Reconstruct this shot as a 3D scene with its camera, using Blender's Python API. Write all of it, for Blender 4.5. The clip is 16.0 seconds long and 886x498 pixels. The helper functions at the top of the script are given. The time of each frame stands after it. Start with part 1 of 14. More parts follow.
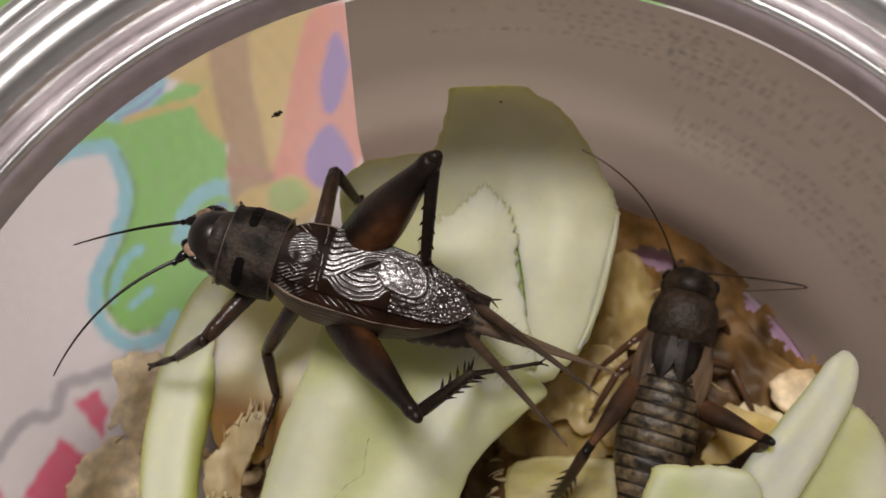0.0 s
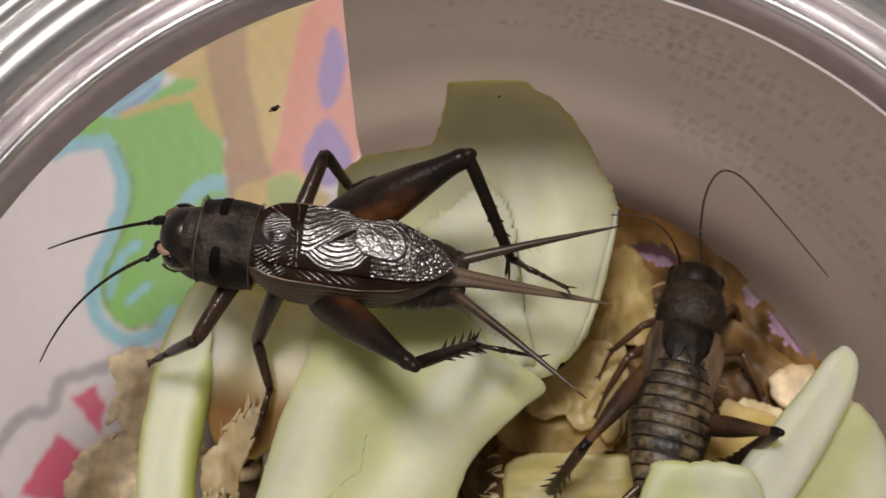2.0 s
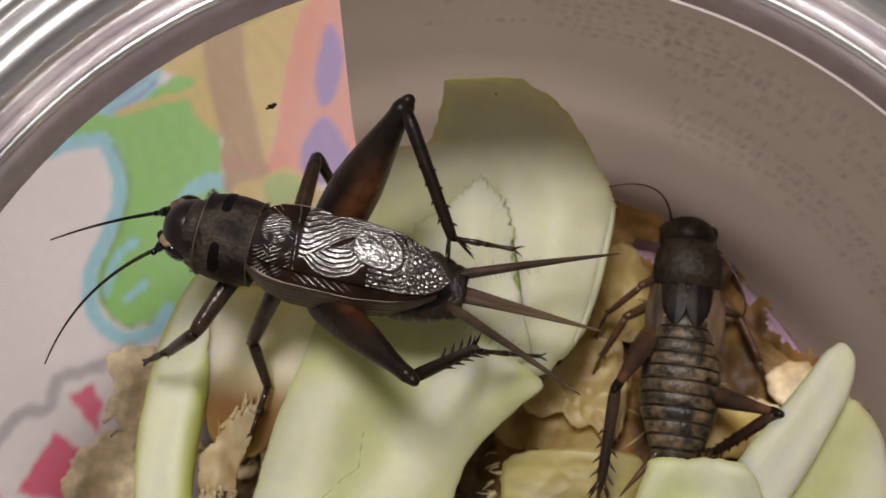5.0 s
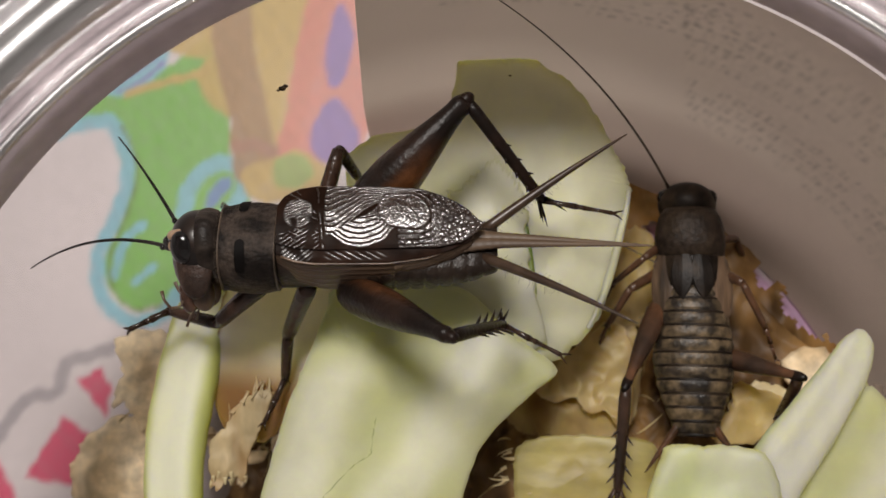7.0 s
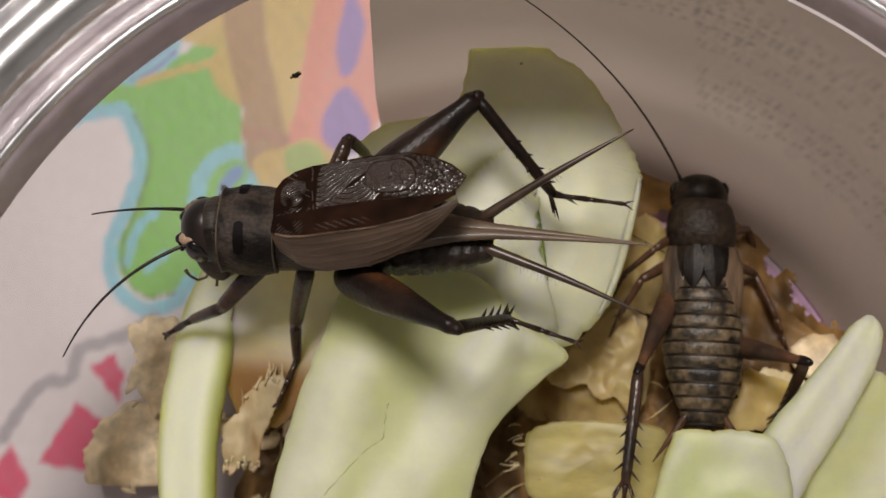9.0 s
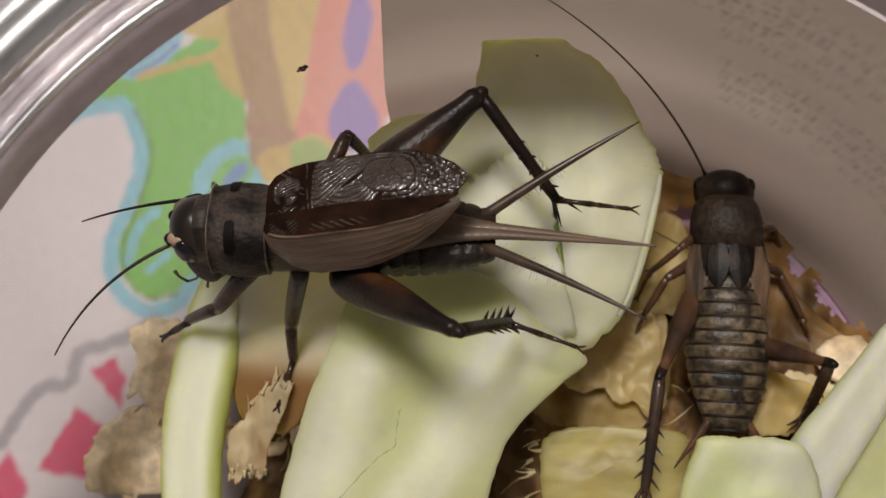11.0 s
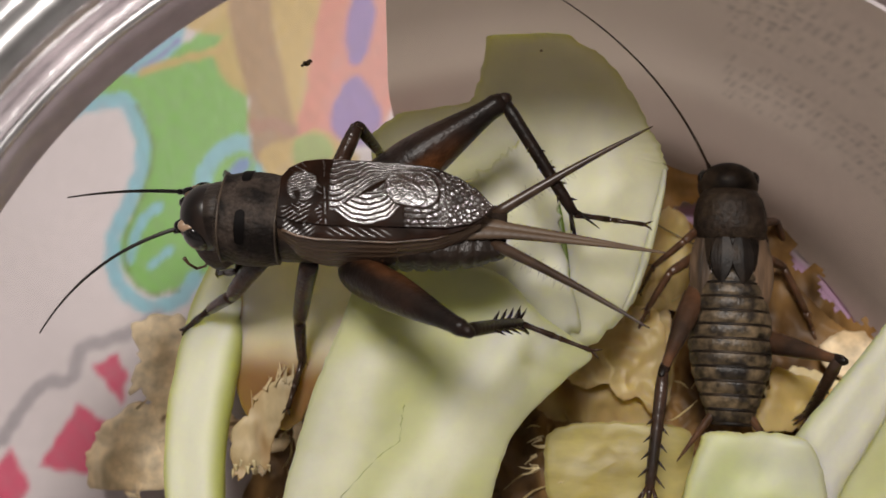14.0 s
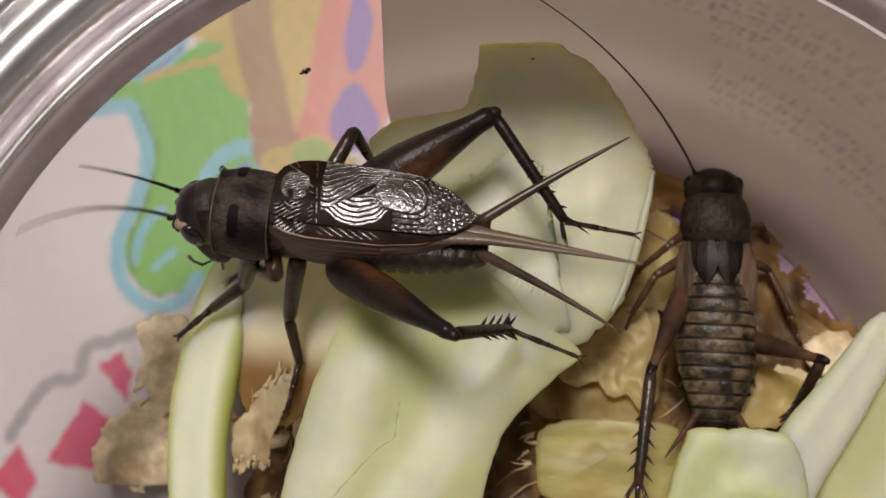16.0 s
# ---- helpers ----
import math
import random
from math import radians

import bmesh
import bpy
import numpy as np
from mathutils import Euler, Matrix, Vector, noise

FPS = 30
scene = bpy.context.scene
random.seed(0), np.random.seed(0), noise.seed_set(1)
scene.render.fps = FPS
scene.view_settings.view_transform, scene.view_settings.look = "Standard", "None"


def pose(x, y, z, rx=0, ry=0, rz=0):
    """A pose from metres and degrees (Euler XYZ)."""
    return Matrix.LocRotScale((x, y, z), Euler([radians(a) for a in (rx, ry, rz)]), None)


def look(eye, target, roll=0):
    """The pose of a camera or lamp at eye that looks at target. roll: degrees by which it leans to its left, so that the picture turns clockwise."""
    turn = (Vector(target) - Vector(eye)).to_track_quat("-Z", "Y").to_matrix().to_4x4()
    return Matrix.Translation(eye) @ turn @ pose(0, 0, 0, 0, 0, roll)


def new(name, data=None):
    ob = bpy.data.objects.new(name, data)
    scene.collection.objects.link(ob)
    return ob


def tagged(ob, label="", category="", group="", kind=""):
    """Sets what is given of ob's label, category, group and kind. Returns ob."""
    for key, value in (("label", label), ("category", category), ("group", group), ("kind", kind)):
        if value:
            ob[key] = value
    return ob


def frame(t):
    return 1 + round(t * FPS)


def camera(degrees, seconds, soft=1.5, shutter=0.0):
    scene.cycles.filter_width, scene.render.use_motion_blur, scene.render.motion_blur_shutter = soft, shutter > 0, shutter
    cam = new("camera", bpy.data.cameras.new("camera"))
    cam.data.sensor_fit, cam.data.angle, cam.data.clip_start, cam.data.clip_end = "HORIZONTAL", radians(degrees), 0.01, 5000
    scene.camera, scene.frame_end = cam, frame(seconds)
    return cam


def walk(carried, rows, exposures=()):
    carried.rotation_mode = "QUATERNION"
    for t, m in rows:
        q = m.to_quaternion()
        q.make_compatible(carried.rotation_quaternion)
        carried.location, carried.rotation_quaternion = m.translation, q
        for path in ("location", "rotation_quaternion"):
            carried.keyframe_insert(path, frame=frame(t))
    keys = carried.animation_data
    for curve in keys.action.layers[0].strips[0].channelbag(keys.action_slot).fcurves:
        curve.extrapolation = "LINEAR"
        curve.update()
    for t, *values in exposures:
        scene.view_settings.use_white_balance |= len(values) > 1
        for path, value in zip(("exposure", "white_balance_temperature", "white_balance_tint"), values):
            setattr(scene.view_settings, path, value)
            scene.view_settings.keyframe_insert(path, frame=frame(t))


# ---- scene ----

cam = camera(40.94, 16.0, soft=1.6, shutter=0.5)
# a close-up lens: sharp at the black cricket, soft at the play mat and the rim
cam.data.dof.use_dof = True
cam.data.dof.focus_distance, cam.data.dof.aperture_fstop = 0.091, 46.0
MM = 0.001


def view(x, y, z, rx, ry, rz):
    """A camera pose from millimetres and degrees."""
    return pose(x * MM, y * MM, z * MM, rx, ry, rz)


walk(cam, [
    (0, view(3.32, 5.65, 75.95, 11.141, 4.205, 0.409)),
    (0.5, view(3.21, 5.81, 75.63, 11.197, 4.220, 0.372)),
    (1, view(3.23, 5.84, 75.47, 11.136, 4.220, 0.342)),
    (1.5, view(3.27, 5.77, 75.69, 10.971, 4.121, 0.356)),
    (2, view(3.37, 5.74, 75.52, 10.909, 4.164, 0.392)),
    (2.5, view(3.12, 5.55, 75.70, 10.772, 4.115, 0.358)),
    (3, view(3.65, 5.44, 75.63, 10.992, 4.373, 0.405)),
    (5.5, view(3.16, 5.83, 75.44, 10.688, 4.025, 0.281)),
    (6, view(2.02, 6.04, 74.51, 9.981, 4.305, 0.424)),
    (6.5, view(2.14, 6.08, 74.17, 9.898, 4.227, 0.393)),
    (7, view(2.49, 6.33, 74.41, 9.810, 4.207, 0.404)),
    (7.5, view(2.14, 5.60, 74.47, 9.886, 4.166, 0.414)),
    (8, view(1.95, 5.12, 74.88, 9.649, 4.234, 0.450)),
    (8.5, view(1.73, 4.91, 74.91, 9.827, 4.268, 0.492)),
    (9, view(1.82, 5.40, 75.04, 9.623, 4.354, 0.504)),
    (11.5, view(0.18, 6.54, 70.95, 9.308, 4.455, 0.332)),
    (12, view(-0.13, 6.45, 71.21, 9.401, 4.290, 0.353)),
    (12.5, view(-0.38, 6.81, 71.15, 9.215, 4.250, 0.355)),
    (13, view(-0.30, 6.57, 70.77, 9.308, 4.355, 0.333)),
    (13.5, view(-0.06, 6.56, 71.28, 9.150, 4.316, 0.309)),
    (14, view(-0.19, 6.32, 71.18, 9.227, 4.227, 0.335)),
    (14.5, view(0.11, 6.09, 72.23, 9.171, 4.222, 0.352)),
    (15, view(0.27, 5.74, 73.07, 9.264, 4.199, 0.385)),
    (15.5, view(0.51, 5.82, 73.54, 9.297, 4.396, 0.391)),
    (16, view(0.88, 5.78, 74.29, 9.344, 4.418, 0.401)),
], exposures=[(0.0, -0.12), (0.6, -0.12), (1.0, -0.06), (1.5, -0.1), (2.4, 0.0), (3.0, 0.0), (5.5, -0.1), (6.0, 0.0), (16.0, 0.0)])

# ---- light: one lamp overhead in a small, unseen grey room ----
world = bpy.data.worlds.new("room_light")
scene.world = world
world.use_nodes = True
world.node_tree.nodes["Background"].inputs[0].default_value = (1.0, 0.95, 0.9, 1)
world.node_tree.nodes["Background"].inputs[1].default_value = 0.12

lamp_data = bpy.data.lights.new("ceiling_lamp_light", "AREA")
lamp_data.shape, lamp_data.size = "DISK", 0.27
lamp_data.energy, lamp_data.color = 10.2, (1.0, 0.937, 0.885)
lamp_light = new("ceiling_lamp_light", lamp_data)
LAMP = Vector((-0.08, 0.34, 0.95))
lamp_light.matrix_basis = look(LAMP, (0, 0.015, -0.02))
scene.view_settings.exposure = 0.0


# ---- materials ----
def material(name, base, rough=0.5, metal=0.0, scale=400.0, vary=0.15, bump=0.0, bump_scale=None, spec=0.5,
             sss=0.0, alt=None, alt_scale=60.0, coat=0.0, trans=0.0, stretch=(1, 1, 1), alt_lo=0.45, alt_hi=0.65,
             edge=None, edge_from=0.8, reach=0.0045):
    """Two scales of variation on a base colour: grain (scale) and blotches (alt_scale) towards alt, with fine relief."""
    m = bpy.data.materials.new(name)
    m.use_nodes = True
    nt = m.node_tree
    b = nt.nodes["Principled BSDF"]
    co = nt.nodes.new("ShaderNodeTexCoord")
    mp = nt.nodes.new("ShaderNodeMapping")
    mp.inputs["Scale"].default_value = stretch
    nt.links.new(co.outputs["Object"], mp.inputs["Vector"])
    n1 = nt.nodes.new("ShaderNodeTexNoise")
    n1.inputs["Scale"].default_value, n1.inputs["Detail"].default_value = scale, 5
    n2 = nt.nodes.new("ShaderNodeTexNoise")
    n2.inputs["Scale"].default_value, n2.inputs["Detail"].default_value = alt_scale, 3
    for n in (n1, n2):
        nt.links.new(mp.outputs["Vector"], n.inputs["Vector"])
    r1 = nt.nodes.new("ShaderNodeMapRange")
    r1.inputs["From Min"].default_value, r1.inputs["From Max"].default_value = 0.3, 0.7
    r1.inputs["To Min"].default_value, r1.inputs["To Max"].default_value = 1 - vary, 1 + vary
    nt.links.new(n1.outputs["Fac"], r1.inputs["Value"])
    r2 = nt.nodes.new("ShaderNodeMapRange")
    r2.inputs["From Min"].default_value, r2.inputs["From Max"].default_value = alt_lo, alt_hi
    nt.links.new(n2.outputs["Fac"], r2.inputs["Value"])
    mx = nt.nodes.new("ShaderNodeMix")
    mx.data_type = "RGBA"
    mx.inputs[6].default_value = (*base, 1)
    mx.inputs[7].default_value = (*(alt or base), 1)
    nt.links.new(r2.outputs["Result"], mx.inputs[0])
    ml = nt.nodes.new("ShaderNodeVectorMath")
    ml.operation = "SCALE"
    colour = mx.outputs[2]
    if edge:
        # the flesh turns to another colour towards the piece's own edge
        at = nt.nodes.new("ShaderNodeAttribute")
        at.attribute_name = "edge"
        wv = nt.nodes.new("ShaderNodeMath")
        wv.operation, wv.inputs[1].default_value, wv.inputs[2].default_value = "MULTIPLY_ADD", 0.25, -0.12
        nt.links.new(n2.outputs["Fac"], wv.inputs[0])
        sm = nt.nodes.new("ShaderNodeMath")
        nt.links.new(at.outputs["Fac"], sm.inputs[0])
        nt.links.new(wv.outputs[0], sm.inputs[1])
        r3 = nt.nodes.new("ShaderNodeMapRange")
        r3.interpolation_type = "SMOOTHSTEP"
        r3.inputs["From Min"].default_value, r3.inputs["From Max"].default_value = edge_from, 1.0
        nt.links.new(sm.outputs[0], r3.inputs["Value"])
        me = nt.nodes.new("ShaderNodeMix")
        me.data_type = "RGBA"
        nt.links.new(r3.outputs["Result"], me.inputs[0])
        nt.links.new(colour, me.inputs[6])
        me.inputs[7].default_value = (*edge, 1)
        colour = me.outputs[2]
    nt.links.new(colour, ml.inputs[0])
    nt.links.new(r1.outputs["Result"], ml.inputs["Scale"])
    nt.links.new(ml.outputs["Vector"], b.inputs["Base Color"])
    b.inputs["Roughness"].default_value, b.inputs["Metallic"].default_value = rough, metal
    b.inputs["Specular IOR Level"].default_value = spec
    b.inputs["Coat Weight"].default_value = coat
    b.inputs["Coat Roughness"].default_value = 0.12
    if sss:
        b.inputs["Subsurface Weight"].default_value = sss
        b.inputs["Subsurface Radius"].default_value = (1.0, 0.97, 0.28)
        b.inputs["Subsurface Scale"].default_value = reach
    if bump:
        bp = nt.nodes.new("ShaderNodeBump")
        bp.inputs["Strength"].default_value, bp.inputs["Distance"].default_value = bump, 0.0003
        n3 = nt.nodes.new("ShaderNodeTexNoise")
        n3.inputs["Scale"].default_value, n3.inputs["Detail"].default_value = bump_scale or scale, 4
        nt.links.new(mp.outputs["Vector"], n3.inputs["Vector"])
        nt.links.new(n3.outputs["Fac"], bp.inputs["Height"])
        nt.links.new(bp.outputs["Normal"], b.inputs["Normal"])
    if trans:
        out = nt.nodes["Material Output"]
        tl = nt.nodes.new("ShaderNodeBsdfTranslucent")
        nt.links.new(ml.outputs["Vector"], tl.inputs["Color"])
        ms = nt.nodes.new("ShaderNodeMixShader")
        ms.inputs[0].default_value = trans
        nt.links.new(b.outputs[0], ms.inputs[1])
        nt.links.new(tl.outputs[0], ms.inputs[2])
        nt.links.new(ms.outputs[0], out.inputs[0])
    return m


def clear_plastic(name, tint=(0.97, 0.965, 0.96), rough=0.06):
    """Thin clear plastic: what lies behind shows, with a sheen that grows towards grazing angles."""
    m = bpy.data.materials.new(name)
    m.use_nodes = True
    nt = m.node_tree
    nt.nodes.remove(nt.nodes["Principled BSDF"])
    tr = nt.nodes.new("ShaderNodeBsdfTransparent")
    tr.inputs["Color"].default_value = (*tint, 1)
    gl = nt.nodes.new("ShaderNodeBsdfGlossy")
    gl.inputs["Roughness"].default_value = rough
    lw = nt.nodes.new("ShaderNodeLayerWeight")
    lw.inputs["Blend"].default_value = 0.5
    pw = nt.nodes.new("ShaderNodeMath")
    pw.operation, pw.inputs[1].default_value = "POWER", 4.0
    fr = nt.nodes.new("ShaderNodeMath")
    fr.operation, fr.inputs[1].default_value = "MULTIPLY", 0.05
    nt.links.new(lw.outputs["Facing"], pw.inputs[0])
    nt.links.new(pw.outputs[0], fr.inputs[0])
    mx = nt.nodes.new("ShaderNodeMixShader")
    nt.links.new(fr.outputs[0], mx.inputs[0])
    nt.links.new(tr.outputs[0], mx.inputs[1])
    nt.links.new(gl.outputs[0], mx.inputs[2])
    nt.links.new(mx.outputs[0], nt.nodes["Material Output"].inputs[0])
    return m


def printed(name, rough=0.45, grain=900.0, trans=0.0):
    """A surface printed in the inks of the mesh's colour attribute, with paper grain."""
    m = bpy.data.materials.new(name)
    m.use_nodes = True
    nt = m.node_tree
    b = nt.nodes["Principled BSDF"]
    at = nt.nodes.new("ShaderNodeAttribute")
    at.attribute_name = "ink"
    co = nt.nodes.new("ShaderNodeTexCoord")
    n1 = nt.nodes.new("ShaderNodeTexNoise")
    n1.inputs["Scale"].default_value, n1.inputs["Detail"].default_value = grain, 4
    n2 = nt.nodes.new("ShaderNodeTexNoise")
    n2.inputs["Scale"].default_value, n2.inputs["Detail"].default_value = 90, 4
    for n in (n1, n2):
        nt.links.new(co.outputs["Object"], n.inputs["Vector"])
    ad = nt.nodes.new("ShaderNodeMath")
    ad.operation = "ADD"
    nt.links.new(n1.outputs["Fac"], ad.inputs[0])
    nt.links.new(n2.outputs["Fac"], ad.inputs[1])
    rg = nt.nodes.new("ShaderNodeMapRange")
    rg.inputs["From Min"].default_value, rg.inputs["From Max"].default_value = 0.7, 1.3
    rg.inputs["To Min"].default_value, rg.inputs["To Max"].default_value = 0.94, 1.05
    nt.links.new(ad.outputs[0], rg.inputs["Value"])
    ml = nt.nodes.new("ShaderNodeVectorMath")
    ml.operation = "SCALE"
    nt.links.new(at.outputs["Color"], ml.inputs[0])
    nt.links.new(rg.outputs["Result"], ml.inputs["Scale"])
    nt.links.new(ml.outputs["Vector"], b.inputs["Base Color"])
    b.inputs["Roughness"].default_value = rough
    bp = nt.nodes.new("ShaderNodeBump")
    bp.inputs["Strength"].default_value, bp.inputs["Distance"].default_value = 0.15, 0.0002
    nt.links.new(n1.outputs["Fac"], bp.inputs["Height"])
    nt.links.new(bp.outputs["Normal"], b.inputs["Normal"])
    if trans:
        tl = nt.nodes.new("ShaderNodeBsdfTranslucent")
        nt.links.new(ml.outputs["Vector"], tl.inputs["Color"])
        ms = nt.nodes.new("ShaderNodeMixShader")
        ms.inputs[0].default_value = trans
        nt.links.new(b.outputs[0], ms.inputs[1])
        nt.links.new(tl.outputs[0], ms.inputs[2])
        nt.links.new(ms.outputs[0], nt.nodes["Material Output"].inputs[0])
    return m


MAT_PRINT = printed("printed_mat")
MAT_LABEL = printed("label_paper", rough=0.75, grain=1400, trans=0.65)
MAT_PLASTIC = clear_plastic("clear_plastic")
MAT_NECK = material("frosted_neck", (0.58, 0.49, 0.52), 0.3, scale=500, vary=0.12, alt=(0.50, 0.44, 0.46), alt_scale=40)
MAT_ALU = material("brushed_aluminium", (0.90, 0.89, 0.895), 0.27, 1.0, scale=250, vary=0.08, bump=0.06, bump_scale=1200,
                   alt=(0.66, 0.645, 0.65), alt_scale=120)
# grey of the added room box, set for how much light it bounces
MAT_BOUNCE_WALL = material("grey_bounce_wall", (0.42, 0.415, 0.41), 0.8, scale=40, vary=0.03, alt=(0.38, 0.375, 0.37), alt_scale=3)
MAT_LEAF = material("lettuce_flesh", (0.64, 0.635, 0.512), 0.6, scale=350, vary=0.05, sss=0.9, bump=0.15, bump_scale=520,
                    alt=(0.72, 0.73, 0.52), alt_scale=60, trans=0.2, alt_lo=0.45, alt_hi=0.75, edge=(0.56, 0.58, 0.295), edge_from=0.15)
MAT_PALELEAF = material("white_lettuce_flesh", (0.70, 0.695, 0.51), 0.5, scale=350, vary=0.05, sss=0.9, bump=0.1, bump_scale=500,
                    alt=(0.68, 0.70, 0.42), alt_scale=60, trans=0.25, alt_lo=0.48, alt_hi=0.75, edge=(0.56, 0.56, 0.31), edge_from=0.15, reach=0.0025)
MAT_BLOCK = material("cut_lettuce_flesh", (0.56, 0.575, 0.41), 0.45, scale=350, vary=0.05, sss=0.9, bump=0.1, bump_scale=500,
                    alt=(0.56, 0.62, 0.26), alt_scale=80, trans=0.2, edge=(0.60, 0.61, 0.30), edge_from=0.86)
MAT_RIB = material("lettuce_rib", (0.53, 0.53, 0.43), 0.65, scale=300, vary=0.05, sss=0.9, bump=0.1, bump_scale=420,
                   alt=(0.55, 0.62, 0.28), alt_scale=70, stretch=(1.3, 0.35, 1), alt_lo=0.5, alt_hi=0.7, edge=(0.52, 0.57, 0.30), edge_from=0.7)
MAT_STRIP = material("edged_lettuce_rib", (0.62, 0.63, 0.48), 0.55, scale=300, vary=0.05, sss=0.9, bump=0.1, bump_scale=420,
                   alt=(0.60, 0.60, 0.44), alt_scale=70, stretch=(1.3, 0.35, 1), edge=(0.40, 0.43, 0.11), edge_from=0.4)
MAT_SLIT = material("green_slit", (0.16, 0.22, 0.03), 0.4, scale=400, vary=0.2, alt=(0.09, 0.14, 0.02), alt_scale=200)
MAT_WILT = material("wilted_leaf", (0.13, 0.066, 0.020), 0.55, scale=420, vary=0.4, bump=0.2, bump_scale=900,
                    alt=(0.46, 0.26, 0.085), alt_scale=170, trans=0.3, stretch=(1, 0.45, 1))
MAT_SHRED = material("dry_shred", (0.54, 0.455, 0.16), 0.42, sss=0.7, scale=400, vary=0.2, bump=0.15, bump_scale=700,
                     alt=(0.36, 0.26, 0.06), alt_scale=110, trans=0.3, stretch=(0.5, 1.4, 1))
MAT_FIBRE = material("dry_fibre", (0.60, 0.47, 0.22), 0.5, scale=500, vary=0.3, alt=(0.40, 0.26, 0.09), alt_scale=200, trans=0.3)
MAT_AMBERLEAF = material("amber_wilted_leaf", (0.80, 0.59, 0.22), 0.5, sss=0.6, scale=300, vary=0.25, bump=0.25, bump_scale=900,
                     alt=(0.34, 0.18, 0.05), alt_scale=110, trans=0.35, stretch=(1, 0.5, 1))
MAT_PALEAMBER = material("pale_amber_leaf", (0.86, 0.68, 0.27), 0.42, sss=0.6, scale=300, vary=0.15, bump=0.15, bump_scale=900,
                     alt=(0.60, 0.38, 0.10), alt_scale=130, trans=0.4, stretch=(1, 0.5, 1), alt_lo=0.5, alt_hi=0.75)
MAT_TAN = material("tan_crumb", (0.86, 0.70, 0.47), 0.65, scale=700, vary=0.3, bump=0.55, bump_scale=900,
                   alt=(0.64, 0.48, 0.28), alt_scale=220)
MAT_CREAM = material("cream_shreds", (0.58, 0.46, 0.26), 0.5, scale=500, vary=0.25, bump=0.15, bump_scale=1100,
                   alt=(0.34, 0.18, 0.055), alt_scale=240, trans=0.35, stretch=(1, 0.4, 1))
# the brown edge colour stands in for shade at the leaf's low end
MAT_HUSK = material("cream_leaf", (0.90, 0.80, 0.54), 0.42, sss=0.8, reach=0.0035, scale=250, vary=0.1, bump=0.15, bump_scale=400,
                    alt=(0.82, 0.69, 0.41), alt_scale=75, trans=0.06, alt_lo=0.46, alt_hi=0.66, edge=(0.23, 0.115, 0.04), edge_from=0.1)
MAT_PALECREAM = material("pale_cream_leaf", (0.82, 0.72, 0.44), 0.42, scale=300, vary=0.12, bump=0.15, bump_scale=700,
                    alt=(0.58, 0.42, 0.19), alt_scale=130, trans=0.35, alt_lo=0.48, alt_hi=0.72)
MAT_GREYBIT = material("greyish_scrap", (0.30, 0.24, 0.19), 0.4, scale=300, vary=0.3, bump=0.4, bump_scale=500, alt=(0.14, 0.10, 0.07), alt_scale=150)
MAT_SPECK = material("dark_speck", (0.075, 0.045, 0.02), 0.6, scale=800, vary=0.3)


# ---- building helpers ----
def link_mesh(name, verts, faces, mat, parent=None, label="", smooth=True):
    """One mesh object from vertices in millimetres."""
    me = bpy.data.meshes.new(name)
    me.from_pydata([(x * MM, y * MM, z * MM) for x, y, z in verts], [], faces)
    me.materials.append(mat)
    if smooth:
        me.polygons.foreach_set("use_smooth", [True] * len(me.polygons))
    me.update()
    ob = new(name, me)
    if parent is not None:
        ob.parent = parent
    if label:
        ob["label"] = label
    return ob


def part(name, geo, mat, parent, label="", smooth=True):
    return link_mesh(name, geo[0], geo[1], mat, parent, label, smooth)


def joined(*geos):
    verts, faces = [], []
    for v, f in geos:
        k = len(verts)
        verts += list(v)
        faces += [tuple(i + k for i in q) for q in f]
    return verts, faces


def moved(geo, m):
    return [tuple(m @ Vector(v)) for v in geo[0]], geo[1]


def sweep(rings, closed=True, cap=True):
    """Skin over rings of equal length."""
    n = len(rings[0])
    verts = [p for r in rings for p in r]
    faces = []
    for i in range(len(rings) - 1):
        for j in range(n if closed else n - 1):
            k = (j + 1) % n
            faces.append((i * n + j, i * n + k, (i + 1) * n + k, (i + 1) * n + j))
    if cap and closed:
        faces.append(tuple(range(n))[::-1])
        faces.append(tuple((len(rings) - 1) * n + j for j in range(n)))
    return verts, faces


def tube(path, radii, n=8, flat=1.0):
    """A round limb along a path with a radius at every point."""
    path = [Vector(p) for p in path]
    rings = []
    for i, p in enumerate(path):
        d = (path[min(i + 1, len(path) - 1)] - path[max(i - 1, 0)]).normalized()
        side = d.cross(Vector((0, 0, 1)))
        side = side.normalized() if side.length > 1e-3 else Vector((0, 1, 0))
        up = side.cross(d)
        r = radii[i] if hasattr(radii, "__len__") else radii
        rings.append([tuple(p + side * (r * flat * math.cos(a)) + up * (r * math.sin(a)))
                      for a in (2 * math.pi * k / n for k in range(n))])
    return sweep(rings)


def smooth_loop(pts, per=8, closed=True):
    """Catmull-Rom curve through points."""
    out = []
    n = len(pts)
    for i in range(n if closed else n - 1):
        g = lambda k: np.array(pts[k % n] if closed else pts[min(max(k, 0), n - 1)], float)
        a, b, c, d = g(i - 1), g(i), g(i + 1), g(i + 2)
        for k in range(per):
            t = k / per
            out.append(0.5 * (2 * b + (c - a) * t + (2 * a - 5 * b + 4 * c - d) * t ** 2 + (3 * b - a - 3 * c + d) * t ** 3))
    if not closed:
        out.append(np.array(pts[-1], float))
    return out


